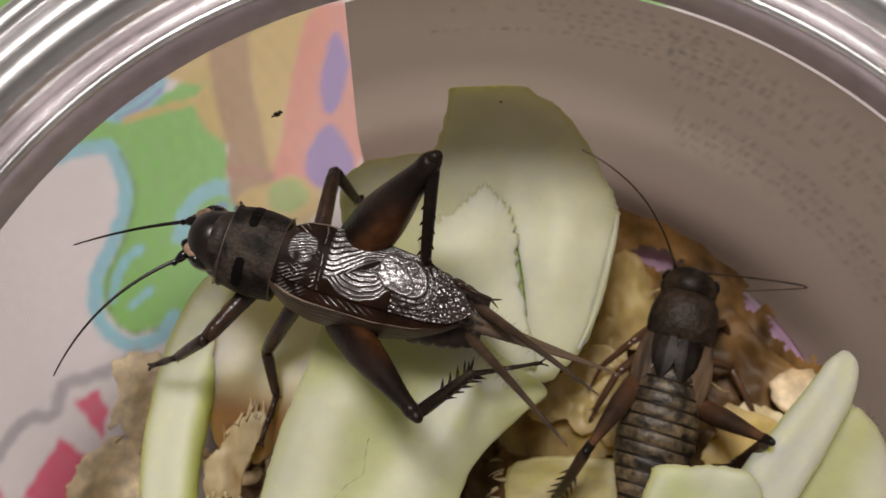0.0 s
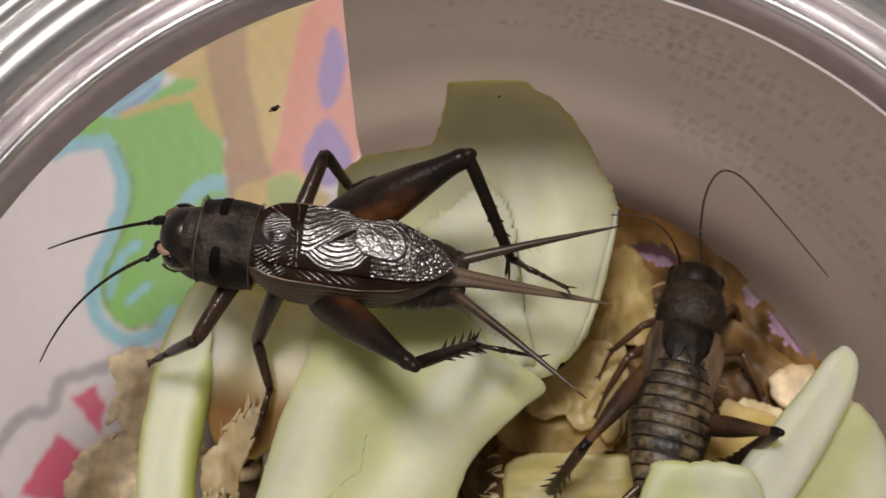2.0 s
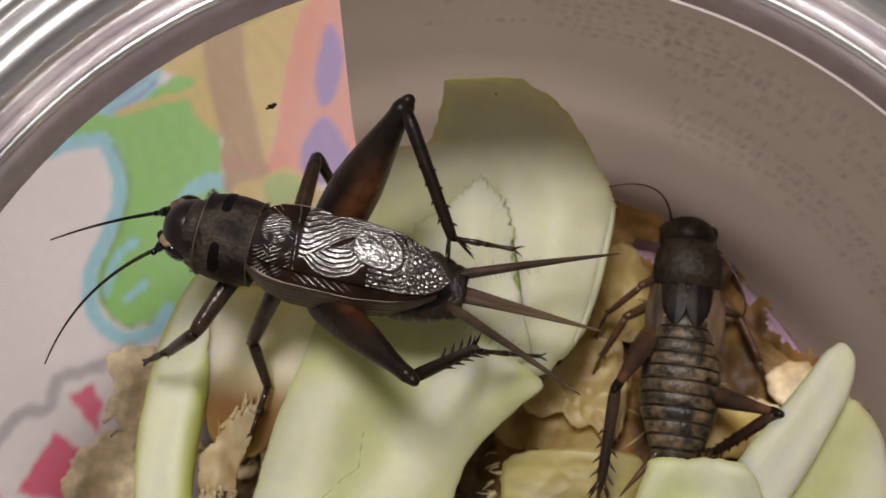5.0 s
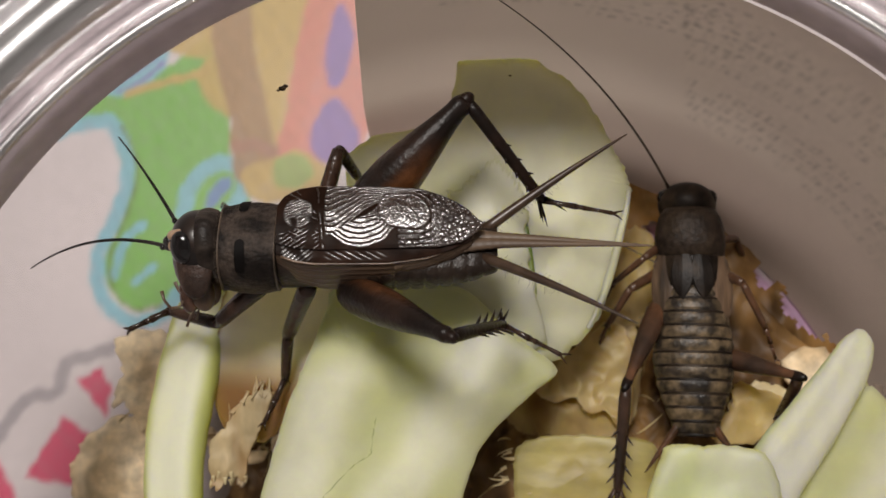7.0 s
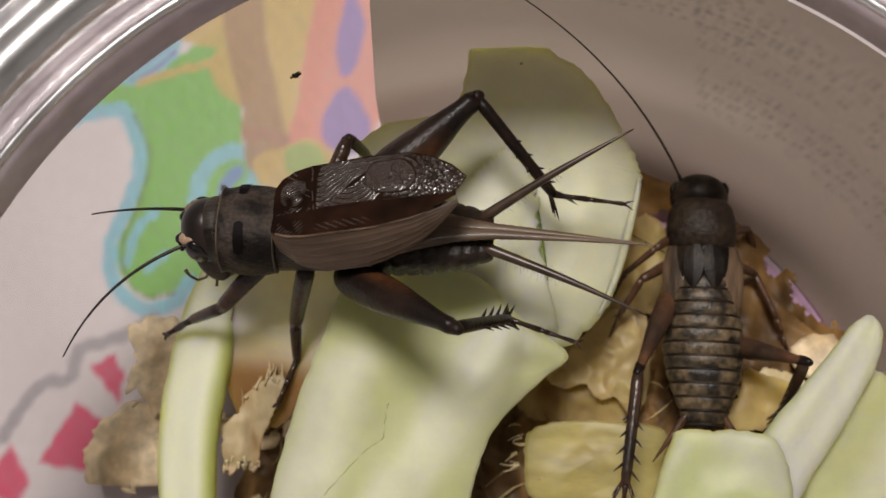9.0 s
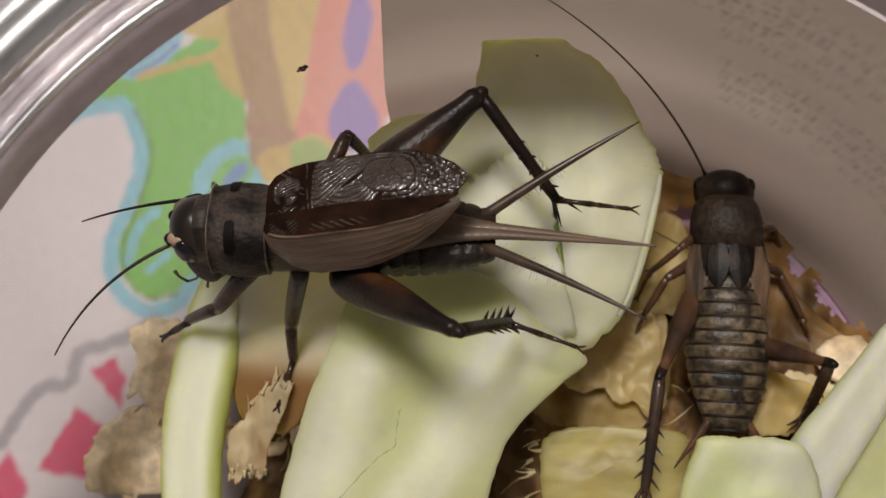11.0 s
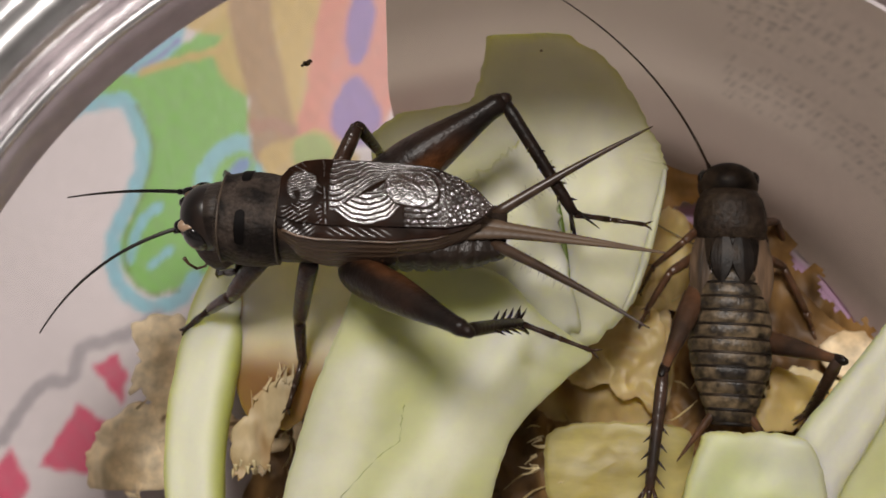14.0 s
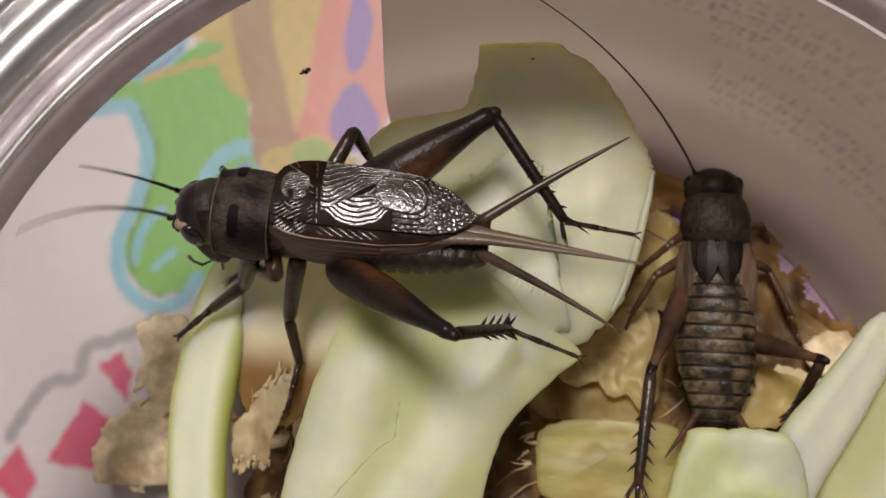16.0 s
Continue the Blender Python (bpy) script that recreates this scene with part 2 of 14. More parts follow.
def lathe(profile, n=160, a0=0.0, a1=2 * math.pi):
    full = abs(a1 - a0 - 2 * math.pi) < 1e-6
    m = n if full else n + 1
    rings = []
    for r, z in profile:
        rings.append([(r * math.cos(a), r * math.sin(a), z) for a in (a0 + (a1 - a0) * k / n for k in range(m))])
    return sweep(rings, closed=full, cap=False)


def ramp(x, lo, hi):
    return min(max((x - lo) / (hi - lo), 0.0), 1.0)


def inked(ob, colours):
    layer = ob.data.color_attributes.new("ink", "FLOAT_COLOR", "POINT")
    layer.data.foreach_set("color", np.asarray(colours, np.float32).ravel())


# ---- unseen room box, added for bounce light and reflections: floor sheet, sides, top ----
ROOM_TOP, ROOM_LOW = 1000.0, -44.0


def slab(name, x0, x1, y0, y1, z0, z1, mat):
    v = [(x, y, z) for z in (z0, z1) for y in (y0, y1) for x in (x0, x1)]
    f = [(0, 2, 3, 1), (4, 5, 7, 6), (0, 1, 5, 4), (2, 6, 7, 3), (0, 4, 6, 2), (1, 3, 7, 5)]
    return tagged(link_mesh(name, v, f, mat, smooth=False), kind="structure")


HALF = 700.0
slab("floor", -HALF, HALF, -HALF, HALF, ROOM_LOW - 30, ROOM_LOW, MAT_BOUNCE_WALL)
slab("unseen_ceiling", -HALF, HALF, -HALF, HALF, ROOM_TOP, ROOM_TOP + 30, MAT_BOUNCE_WALL)
slab("unseen_wall_north", -HALF, HALF, HALF, HALF + 30, ROOM_LOW, ROOM_TOP, MAT_BOUNCE_WALL)
slab("unseen_wall_south", -HALF, HALF, -HALF - 30, -HALF, ROOM_LOW, ROOM_TOP, MAT_BOUNCE_WALL)
slab("unseen_wall_east", HALF, HALF + 30, -HALF, HALF, ROOM_LOW, ROOM_TOP, MAT_BOUNCE_WALL)
slab("unseen_wall_west", -HALF - 30, -HALF, -HALF, HALF, ROOM_LOW, ROOM_TOP, MAT_BOUNCE_WALL)

# ---- printed play mat under the jar ----
WHITE, GREEN, BLUE = (0.49, 0.435, 0.445), (0.112, 0.31, 0.027), (0.16, 0.35, 0.43)
YELLOW, OLIVE, SALMON = (0.39, 0.265, 0.072), (0.10, 0.15, 0.02), (0.45, 0.145, 0.105)
BROWN, PURPLE, GREY = (0.25, 0.14, 0.055), (0.16, 0.10, 0.30), (0.26, 0.235, 0.25)
DUSTY, NAVY = (0.27, 0.13, 0.075), (0.10, 0.17, 0.36)
PINK, LILAC, LEAFY = (0.45, 0.035, 0.095), (0.66, 0.40, 0.64), (0.20, 0.27, 0.06)
PRINT = [  # kind of stroke, ink, width, outline in millimetres
    ("fill", GREEN, 0.0, [(-44.8, 40.2), (-41.7, 43.4), (-35.1, 46.0), (-31.1, 49.2), (-29.9, 47.3), (-28.5, 41.4), (-27.8, 35.6), (-25.9, 31.0), (-30.2, 23.7), (-34.1, 21.2), (-37.4, 20.4), (-39.8, 22.0), (-41.0, 25.4), (-39.6, 28.8), (-38.7, 32.8), (-39.7, 36.3), (-40.9, 40.0)]),
    ("fill", GREEN, 0.0, [(-26.6, 54.5), (-20.8, 54.3), (-21.3, 51.0), (-25.4, 50.5)]),
    ("line", BLUE, 1.6, [(-46.7, 39.0), (-43.6, 39.9), (-40.8, 39.8), (-38.8, 35.1), (-39.8, 30.0), (-41.4, 26.0), (-40.8, 21.7), (-37.9, 19.3), (-34.6, 19.8), (-33.0, 22.0)]),
    ("line", BLUE, 1.7, [(-32.8, 30.5), (-32.4, 32.5), (-31.2, 34.4), (-29.3, 35.5), (-27.5, 35.2), (-26.6, 33.8), (-27.0, 31.9), (-28.1, 30.6)]),
    ("fill", NAVY, 0.0, [(-30.6, 31.2), (-29.8, 33.1), (-28.4, 34.1), (-27.9, 33.4), (-28.9, 31.9), (-30.0, 30.6)]),
    ("line", BLUE, 1.0, [(-39.7, 24.0), (-38.6, 27.7), (-37.0, 29.1)]),
    ("line", BLUE, 0.8, [(-37.5, 23.2), (-35.6, 24.8)]),
    ("fill", BLUE, 0.0, [(-41.9, 43.5), (-39.7, 45.4), (-36.9, 47.2), (-34.9, 48.2), (-35.8, 45.4), (-37.9, 43.6), (-40.2, 42.8)]),
    ("fill", YELLOW, 0.0, [(-35.9, 48.4), (-33.5, 50.7), (-29.5, 52.7), (-29.4, 48.5), (-31.0, 46.8), (-34.0, 47.3)]),
    ("line", YELLOW, 0.9, [(-39.3, 43.1), (-35.6, 44.2), (-31.0, 45.3)]),
    ("fill", YELLOW, 0.0, [(-31.9, 45.3), (-29.6, 47.3), (-28.0, 40.8), (-29.7, 41.1), (-31.2, 42.6)]),
    ("fill", YELLOW, 0.0, [(-27.2, 54.5), (-19.7, 54.3), (-20.7, 48.9), (-22.6, 43.7), (-23.5, 36.1), (-24.7, 36.7), (-25.2, 45.5)]),
    ("fill", YELLOW, 0.0, [(-31.7, 55.5), (-18.2, 55.2), (-19.2, 47.1), (-20.8, 39.0), (-21.8, 35.2), (-24.9, 35.3), (-29.3, 45.5)]),
    ("line", OLIVE, 0.5, [(-22.9, 55.0), (-25.4, 53.3), (-28.3, 52.1)]),
    ("fill", SALMON, 0.0, [(-19.7, 54.9), (-14.5, 54.8), (-13.8, 47.0), (-13.7, 38.8), (-17.0, 35.4), (-23.2, 35.4), (-22.5, 40.7), (-21.7, 47.2)]),
    ("fill", BROWN, 0.0, [(-31.0, 54.6), (-27.2, 54.5), (-26.0, 47.3), (-24.8, 42.5), (-23.5, 36.1), (-24.9, 33.2), (-27.6, 34.1), (-28.5, 40.8), (-30.2, 46.8)]),
    ("line", DUSTY, 1.4, [(-27.6, 37.2), (-25.7, 37.4), (-23.7, 36.7)]),
    ("fill", PURPLE, 0.0, [(-16.6, 52.0), (-15.6, 49.0), (-16.1, 46.0), (-16.9, 43.7), (-18.0, 43.7), (-18.6, 46.1), (-18.3, 49.0), (-17.5, 52.0)]),
    ("fill", PURPLE, 0.0, [(-17.6, 42.4), (-15.5, 40.0), (-14.8, 37.1), (-16.5, 35.1), (-18.7, 35.3), (-19.9, 37.5), (-19.4, 40.1)]),
    ("fill", YELLOW, 0.0, [(-21.6, 36.8), (-19.3, 36.0), (-17.0, 33.7), (-19.2, 32.6), (-21.5, 34.3)]),
    ("fill", YELLOW, 0.0, [(-26.7, 34.8), (-23.6, 35.9), (-21.3, 36.5), (-19.0, 34.4), (-19.5, 31.6), (-25.7, 31.7)]),
    ("fill", LEAFY, 0.0, [(-23.3, 35.9), (-20.8, 36.3), (-19.5, 34.5), (-21.2, 32.8), (-23.5, 33.4)]),
    ("line", OLIVE, 0.2, [(-39.7, 39.5), (-37.8, 35.2), (-38.7, 30.1), (-40.2, 26.1), (-39.7, 22.5), (-37.6, 20.4), (-34.7, 20.8)]),
    ("line", PURPLE, 0.2, [(-41.1, 44.1), (-39.0, 45.1), (-36.6, 46.8)]),
    ("line", PURPLE, 0.2, [(-40.2, 43.4), (-37.7, 44.6), (-35.8, 46.3)]),
    ("line", GREY, 1.3, [(-51.5, 6.2), (-50.5, 7.9), (-48.5, 10.8), (-47.2, 11.7), (-45.5, 11.9), (-44.7, 12.4), (-44.4, 14.3), (-43.8, 15.2), (-41.4, 15.9), (-39.1, 16.8), (-36.6, 18.3)]),
    ("straight", PINK, 0.0, [(-42.8, 13.4), (-40.4, 14.5), (-39.4, 12.4), (-39.6, 9.5)]),
    ("straight", PINK, 0.0, [(-44.1, 9.7), (-40.7, 7.7), (-42.7, 2.9), (-47.5, 3.7), (-45.9, 6.8)]),
    ("straight", PINK, 0.0, [(-53.5, 1.7), (-50.6, 5.4), (-48.3, 1.8), (-49.8, -0.9)]),
    ("fill", GREEN, 0.0, [(-58.2, 59.0), (-52.5, 59.5), (-51.3, 56.2), (-53.3, 53.7), (-57.1, 53.1)]),
    ("fill", GREEN, 0.0, [(12.5, 59.8), (18.4, 59.0), (18.9, 54.9), (13.6, 55.4)]),
    ("fill", LILAC, 0.0, [(23.7, 24.4), (25.3, 23.3), (30.5, 18.8), (33.1, 16.6), (28.6, 14.4), (22.4, 21.1)]),
    ("fill", LILAC, 0.0, [(13.6, 28.5), (16.4, 28.5), (18.0, 26.5), (15.2, 25.9)]),
]
MAT_TOP = -42.0


def ink_field(X, Y):
    """Colours of the printed drawing at points of the mat, with slightly bled edges."""
    rng = np.random.default_rng(4)
    wob = sum(np.sin(X * a + p) * np.sin(Y * b + q) / (2 + 2 * k) for k, (a, b, p, q) in
              enumerate(zip(*[rng.uniform(0.6, 2.6, 8) for _ in range(2)], *[rng.uniform(0, 6, 8) for _ in range(2)])))
    crayon = np.sin(X * 5.1 + 1.7 * np.sin(Y * 0.6) + Y * 1.3) * np.sin(X * 2.3 - Y * 0.8 + 2 * np.sin(Y * 0.35)) + 0.6 * np.sin(X * 7.7 + Y * 2.6 + np.sin(X * 0.9))
    col = np.empty(X.shape + (3,))
    col[:] = WHITE
    col *= (1 + 0.05 * np.sin(X * 0.21 + 1) * np.sin(Y * 0.17))[..., None]
    for kind, ink, width, pts in PRINT:
        line = kind == "line"
        c = np.array(pts, float) if kind == "straight" else np.array(smooth_loop(pts, 6, closed=not line))
        x0, y0 = c.min(0) - width - 2
        x1, y1 = c.max(0) + width + 2
        sel = (X > x0) & (X < x1) & (Y > y0) & (Y < y1)
        if not sel.any():
            continue
        x, y = X[sel], Y[sel]
        dist = np.full(x.shape, 1e9)
        inside = np.zeros(x.shape, bool)
        for i in range(len(c) - 1 if line else len(c)):
            a, b = c[i], c[(i + 1) % len(c)]
            d = b - a
            s = np.clip(((x - a[0]) * d[0] + (y - a[1]) * d[1]) / (d @ d + 1e-9), 0, 1)
            dist = np.minimum(dist, np.hypot(x - a[0] - s * d[0], y - a[1] - s * d[1]))
            if not line:
                cross = (a[1] > y) != (b[1] > y)
                inside ^= cross & (x < a[0] + (y - a[1]) / (d[1] if abs(d[1]) > 1e-9 else 1e-9) * d[0])
        sd = width / 2 - dist if line else np.where(inside, dist, -dist)
        al = np.clip((sd + 0.22 * wob[sel] + 0.05 * crayon[sel] + 0.4) / 0.8, 0, 1)
        al = al * al * (3 - 2 * al) * (0.93 + 0.05 * wob[sel])
        tone = np.array(ink)[None] * (1 + 0.07 * wob[sel] + 0.045 * crayon[sel])[:, None]
        col[sel] = col[sel] * (1 - al[:, None]) + tone * al[:, None]
    return np.clip(col, 0.005, 0.9)


def build_mat():
    n, half = 400, 70.0
    g = np.linspace(-half, half, n)
    X, Y = np.meshgrid(g, g + 12)
    Z = MAT_TOP + 0.05 * np.sin(X * 0.3) * np.sin(Y * 0.27)
    verts = list(zip(X.ravel().tolist(), Y.ravel().tolist(), Z.ravel().tolist()))
    faces = [(j * n + i, j * n + i + 1, (j + 1) * n + i + 1, (j + 1) * n + i) for j in range(n - 1) for i in range(n - 1)]
    # a plain outer sheet carries the mat on to its edge
    k = len(verts)
    lo_x, hi_x, lo_y, hi_y = -half, half, 12 - half, 12 + half
    for x, y in ((-250, -250), (250, -250), (250, 250), (-250, 250), (lo_x, lo_y), (hi_x, lo_y), (hi_x, hi_y), (lo_x, hi_y)):
        verts.append((x, y, MAT_TOP))
    for q in range(4):
        faces.append((k + q, k + (q + 1) % 4, k + 4 + (q + 1) % 4, k + 4 + q))
    ob = link_mesh("ground", verts, faces, MAT_PRINT)
    ink = np.ones((len(verts), 4), np.float32)
    ink[:k, :3] = ink_field(X, Y).reshape(-1, 3)
    ink[k:, :3] = WHITE
    inked(ob, ink)
    tagged(ob, "white play mat printed with green, pink, blue and purple cartoon shapes", "play mat", kind="structure")


build_mat()

# ---- the jar ----
# the wall rounds in to the bottom
SHOULDER = [(33.8 + 6.2 * math.cos(a), -31.0 - 10.0 * math.sin(a)) for a in np.linspace(0, math.pi / 2, 12)]


def build_jar():
    jar = new("jar")
    tagged(jar, "open clear plastic jar with a shiny aluminium rim", "jar")
    inner = [(40.05, -1.3)] + SHOULDER
    wall = part("jar_wall", lathe(inner + [(r + 0.35, z - 0.1) for r, z in inner[::-1]]), MAT_PLASTIC, jar, "clear plastic wall")
    wall.visible_shadow = False
    base = part("jar_bottom", lathe([(0.05, -41.0), (34.0, -41.0), (34.0, -41.5), (0.05, -41.5)]), MAT_PLASTIC, jar, "clear plastic bottom")
    base.visible_shadow = False
    part("neck_ring", lathe([(40.0, -1.5), (39.85, -1.3), (39.9, 1.0), (40.1, 2.2), (41.0, 2.4), (41.2, -1.3), (40.0, -1.5)]), MAT_NECK, jar,
         "greyish plastic neck band")
    prof = [(40.1, 2.3), (40.2, 2.75), (40.5, 2.8), (40.9, 2.4), (41.15, 1.2), (41.5, 1.2), (41.8, 2.5)]
    prof += [(43.6 + 1.75 * math.cos(a), 3.4 + 1.9 * math.sin(a)) for a in np.linspace(math.pi, 0.25, 12)]
    prof += [(45.5, 2.0), (46.1, 2.0)]
    prof += [(47.4 + 1.0 * math.cos(a), 3.4 + 1.0 * math.sin(a)) for a in np.linspace(math.pi, -0.4, 9)]
    prof += [(48.1, 1.0), (47.4, -3.0), (46.9, -3.2), (46.9, 1.2), (42.0, 1.0), (41.2, 0.8), (40.1, 2.3)]
    part("metal_rim", lathe(prof, 220), MAT_ALU, jar, "shiny aluminium rim with two rolled beads")
    return jar


build_jar()


def build_label():
    """The paper label wraps the outside of the jar; its grey back shows through the wall, with faint lines of print."""
    a0, a1, n, m = radians(-80), radians(104), 1000, 150
    top = -3.2
    verts, faces, ink = [], [], []
    rng = np.random.default_rng(9)
    spans = []
    for k, z in enumerate((-5.2, -6.5, -7.8, -9.1, -10.4, -11.7, -13.0)):
        x = radians((92, 84, 97, 82, 80, 95, 79)[k])
        while x > radians((64, 61, 66, 60, 62, 70, 61)[k]):
            w = rng.uniform(0.010, 0.022)
            if rng.random() < 0.88:
                spans.append((z + rng.normal(0, 0.06), x - w, x, rng.uniform(0.10, 0.26), 0.5))
            x -= w + rng.uniform(0.006, 0.012)
    for k in range(9):
        z = -8.0 - 2.9 * k
        x = radians(70 - 1.0 * k)
        while x > radians(12):
            w = rng.uniform(0.024, 0.032)
            if rng.random() < 0.86 and k != 4:
                for dx, dz in ((0.0, 0.5), (0.5, 0.5), (0.0, -0.5), (0.5, -0.5)):
                    spans.append((z + dz + rng.normal(0, 0.1), x - w * (dx + 0.5), x - w * dx, rng.uniform(0.02, 0.22), rng.uniform(0.5, 0.8)))
            x -= w + rng.uniform(0.006, 0.012)
    for j in range(m + 1):
        for i in range(n + 1):
            z = top + (-41.4 - top) * j / m
            seam = a1 + radians(0.165) * (top - z)
            a = seam + (a0 - seam) * i / n
            r = 40.46 if z > -31 else 34.3 + 6.16 * math.sqrt(max(0, 1 - ((z + 31) / 10.42) ** 2))
            verts.append((r * math.cos(a), r * math.sin(a), z))
    A = np.array([a1 + (a0 - a1) * i / n for i in range(n + 1)])
    Zs = np.array([top + (-41.4 - top) * j / m for j in range(m + 1)])
    tone = np.ones((m + 1, n + 1))
    for z, x0, x1, d, tall in spans:
        tone *= 1 - d * np.clip((tall - np.abs(Zs - z)) / 0.35, 0, 1)[:, None] * np.clip(np.minimum(A - x0, x1 - A) / 0.004, 0, 1)[None]
    ink = np.ones((m + 1, n + 1, 4))
    ink[..., :3] = np.array((0.72, 0.63, 0.54))[None, None] * tone[..., None]
    for j in range(m):
        for i in range(n):
            k = j * (n + 1) + i
            faces.append((k, k + n + 1, k + n + 2, k + 1))
    ob = link_mesh("paper_label", verts, faces, MAT_LABEL)
    inked(ob, ink.reshape(-1, 4))
    tagged(ob, "grey-brown back of a printed paper label round the jar", "label")


build_label()


# ---- food and litter in the jar ----
def leaf_blade(outline, height, thick=1.6, per=8, rings=9, rough_edge=0.15, seed=1, taper=0.35, fall=6):
    """A leaf piece: a wavy blade over an outline, with rounded rims and an uneven edge. height(x, y) is its upper side."""
    rng = np.random.default_rng(seed)
    c = smooth_loop(outline, per)
    mid = sum(c) / len(c)
    n = len(c)
    jit = rng.normal(0, rough_edge, n)
    jit = jit * 0.6 + np.roll(jit, 1) * 0.4
    verts, faces = [], []
    for side in (1, -1):
        verts.append((mid[0], mid[1], height(*mid) - (thick if side < 0 else 0)))
        for k in range(1, rings + 1):
            s = k / rings
            edge = (1 - s ** fall * taper) if side > 0 else (1 - s ** 5)
            for i in range(n):
                p = mid + (c[i] - mid) * s * (1 + jit[i] / max(np.linalg.norm(c[i] - mid), 1) * s ** 4)
                z = height(p[0], p[1])
                verts.append((p[0], p[1], z - (thick * (1 - edge) * 0.5 if side > 0 else thick * (0.5 + 0.5 * (1 - s ** 6)) * 1.0)))
    per_side = 1 + rings * n
    for q in range(2):
        o = q * per_side
        for i in range(n):
            k = (i + 1) % n
            t = (o, o + 1 + i, o + 1 + k)
            faces.append(t if q == 0 else t[::-1])
            for r in range(rings - 1):
                a, b = o + 1 + r * n, o + 1 + (r + 1) * n
                t = (a + i, b + i, b + k, a + k)
                faces.append(t if q == 0 else t[::-1])
    for i in range(n):
        k = (i + 1) % n
        a, b = 1 + (rings - 1) * n, per_side + 1 + (rings - 1) * n
        faces.append((a + i, b + i, b + k, a + k))
    return verts, faces


def plane(z, gx=0.0, gy=0.0, x0=0.0, y0=0.0, wave=0.3, f=0.35, seed=0.0, bulge=0.0, bx=0.0, by=0.0, br=10.0, crumple=0.0):
    def h(x, y):
        w = noise.noise(Vector((x * f + seed, y * f, seed))) * wave + noise.noise(Vector((x * f * 2, y * f * 2 + seed, 2))) * wave * 0.15
        if crumple:
            w += crumple * (0.6 - 2 * abs(noise.noise(Vector((x * 0.55 + seed, y * 0.55, 4)))) + 0.15 * noise.noise(Vector((x * 1.3, y * 1.3 + seed, 7))))
        return z + gx * (x - x0) + gy * (y - y0) + w + bulge * math.exp(-((x - bx) ** 2 + (y - by) ** 2) / br ** 2)
    return h


# outlines of the torn pieces in millimetres, seen from above
BIG = [(-13.4, 20.3), (-14.8, 18.4), (-16.1, 14.7), (-17.4, 11.5), (-18.9, 6.9), (-20.2, 1.5), (-20.0, -0.8), (-17.5, -3.0), (-12.0, -3.6), (-6.5, -3.0), (-4.0, -0.8), (-3.4, 2.0), (-2.0, 6.3), (0.1, 9.0), (2.8, 11.5), (4.6, 13.4), (1.0, 16.1), (-4.0, 20.3)]
SHEET = [(-13.5, 30.8), (-11.5, 33.4), (-8.5, 34.1), (-5.3, 34.7), (-4.3, 37.1), (-3.6, 40.4), (-2.0, 40.8), (0.5, 40.6), (2.0, 40.8), (4.3, 39.6), (6.5, 37.8), (8.4, 35.1), (10.0, 31.7), (10.8, 29.6), (11.1, 28.9), (11.0, 28.0), (10.3, 25.0), (9.2, 20.6), (7.4, 16.6), (3.3, 13.8), (-3.4, 15.3), (-11.3, 23.6)]
TORN = [(-6.1, 27.0), (-4.2, 28.4), (-2.7, 29.5), (-1.5, 30.5), (-0.6, 31.4), (0.1, 30.6), (1.0, 30.0), (1.7, 28.7), (2.1, 26.9), (2.3, 24.0), (2.9, 19.8), (3.6, 15.7), (0.5, 13.8), (-5.3, 15.7), (-6.6, 22.5)]
CUT = [(11.0, 28.6), (10.75, 27.0), (10.2, 24.8), (9.6, 22.4), (9.0, 20.4), (8.2, 18.4), (7.4, 16.8)]
SLIT = [(1.85, 27.9), (2.1, 25.4), (2.4, 23.0), (2.7, 21.0), (3.0, 19.6)]
CRACK = [(-10.4, 9.2), (-10.6, 8.1), (-10.8, 6.3), (-11.6, 5.7), (-12.6, 4.9), (-14.4, 2.9), (-15.8, 1.3)]
HUSK2 = [(-23.8, 8.6), (-23.1, 9.7), (-22.1, 10.9), (-20.8, 11.6), (-19.8, 11.3), (-20.3, 9.5), (-21.1, 7.6), (-21.9, 5.8), (-22.2, 3.9), (-23.1, 4.3), (-23.7, 4.1), (-24.4, 3.1), (-25.1, 3.9), (-25.3, 5.8), (-24.9, 7.6)]
FRAYS = {"leaf": [(-23.3, 8.8), (-22.1, 10.2), (-21.0, 11.0), (-20.0, 10.9)], "leaf_end": [(-22.2, 4.2), (-23.7, 4.3), (-24.9, 3.9)],
         "yellow_end": [(0.9, 6.6), (0.6, 4.2), (2.6, 2.6)]}
HUSK = [(-23.1, 21.1), (-19.0, 22.0), (-14.2, 20.8), (-15.2, 15.9), (-17.7, 11.6), (-20.1, 7.6), (-23.6, 7.4), (-25.2, 11.4), (-24.4, 17.3)]
BLOCK = [(12.9, 5.9), (13.3, 6.8), (13.9, 7.15), (15.0, 7.25), (16.6, 7.1), (19.0, 7.15), (21.4, 6.3), (22.4, 3.4), (22.0, -1.0), (17.0, -2.0), (11.6, -1.2), (11.9, 3.0)]
GREENP = [(31.0, 12.0), (33.2, 8.6), (33.4, 3.2), (31.0, -0.8), (25.0, -1.2), (24.2, 3.0), (26.8, 7.4), (29.2, 11.0)]
TANP = [(32.5, 7.8), (34.9, 8.3), (37.3, 5.4), (34.1, 1.9), (30.8, 3.9)]
BROWN1 = [(0.2, 10.2), (3.4, 13.6), (7.0, 16.6), (10.6, 21.0), (12.5, 16.1), (11.8, 9.8), (9.7, 7.8), (4.5, 8.0), (1.4, 8.4)]
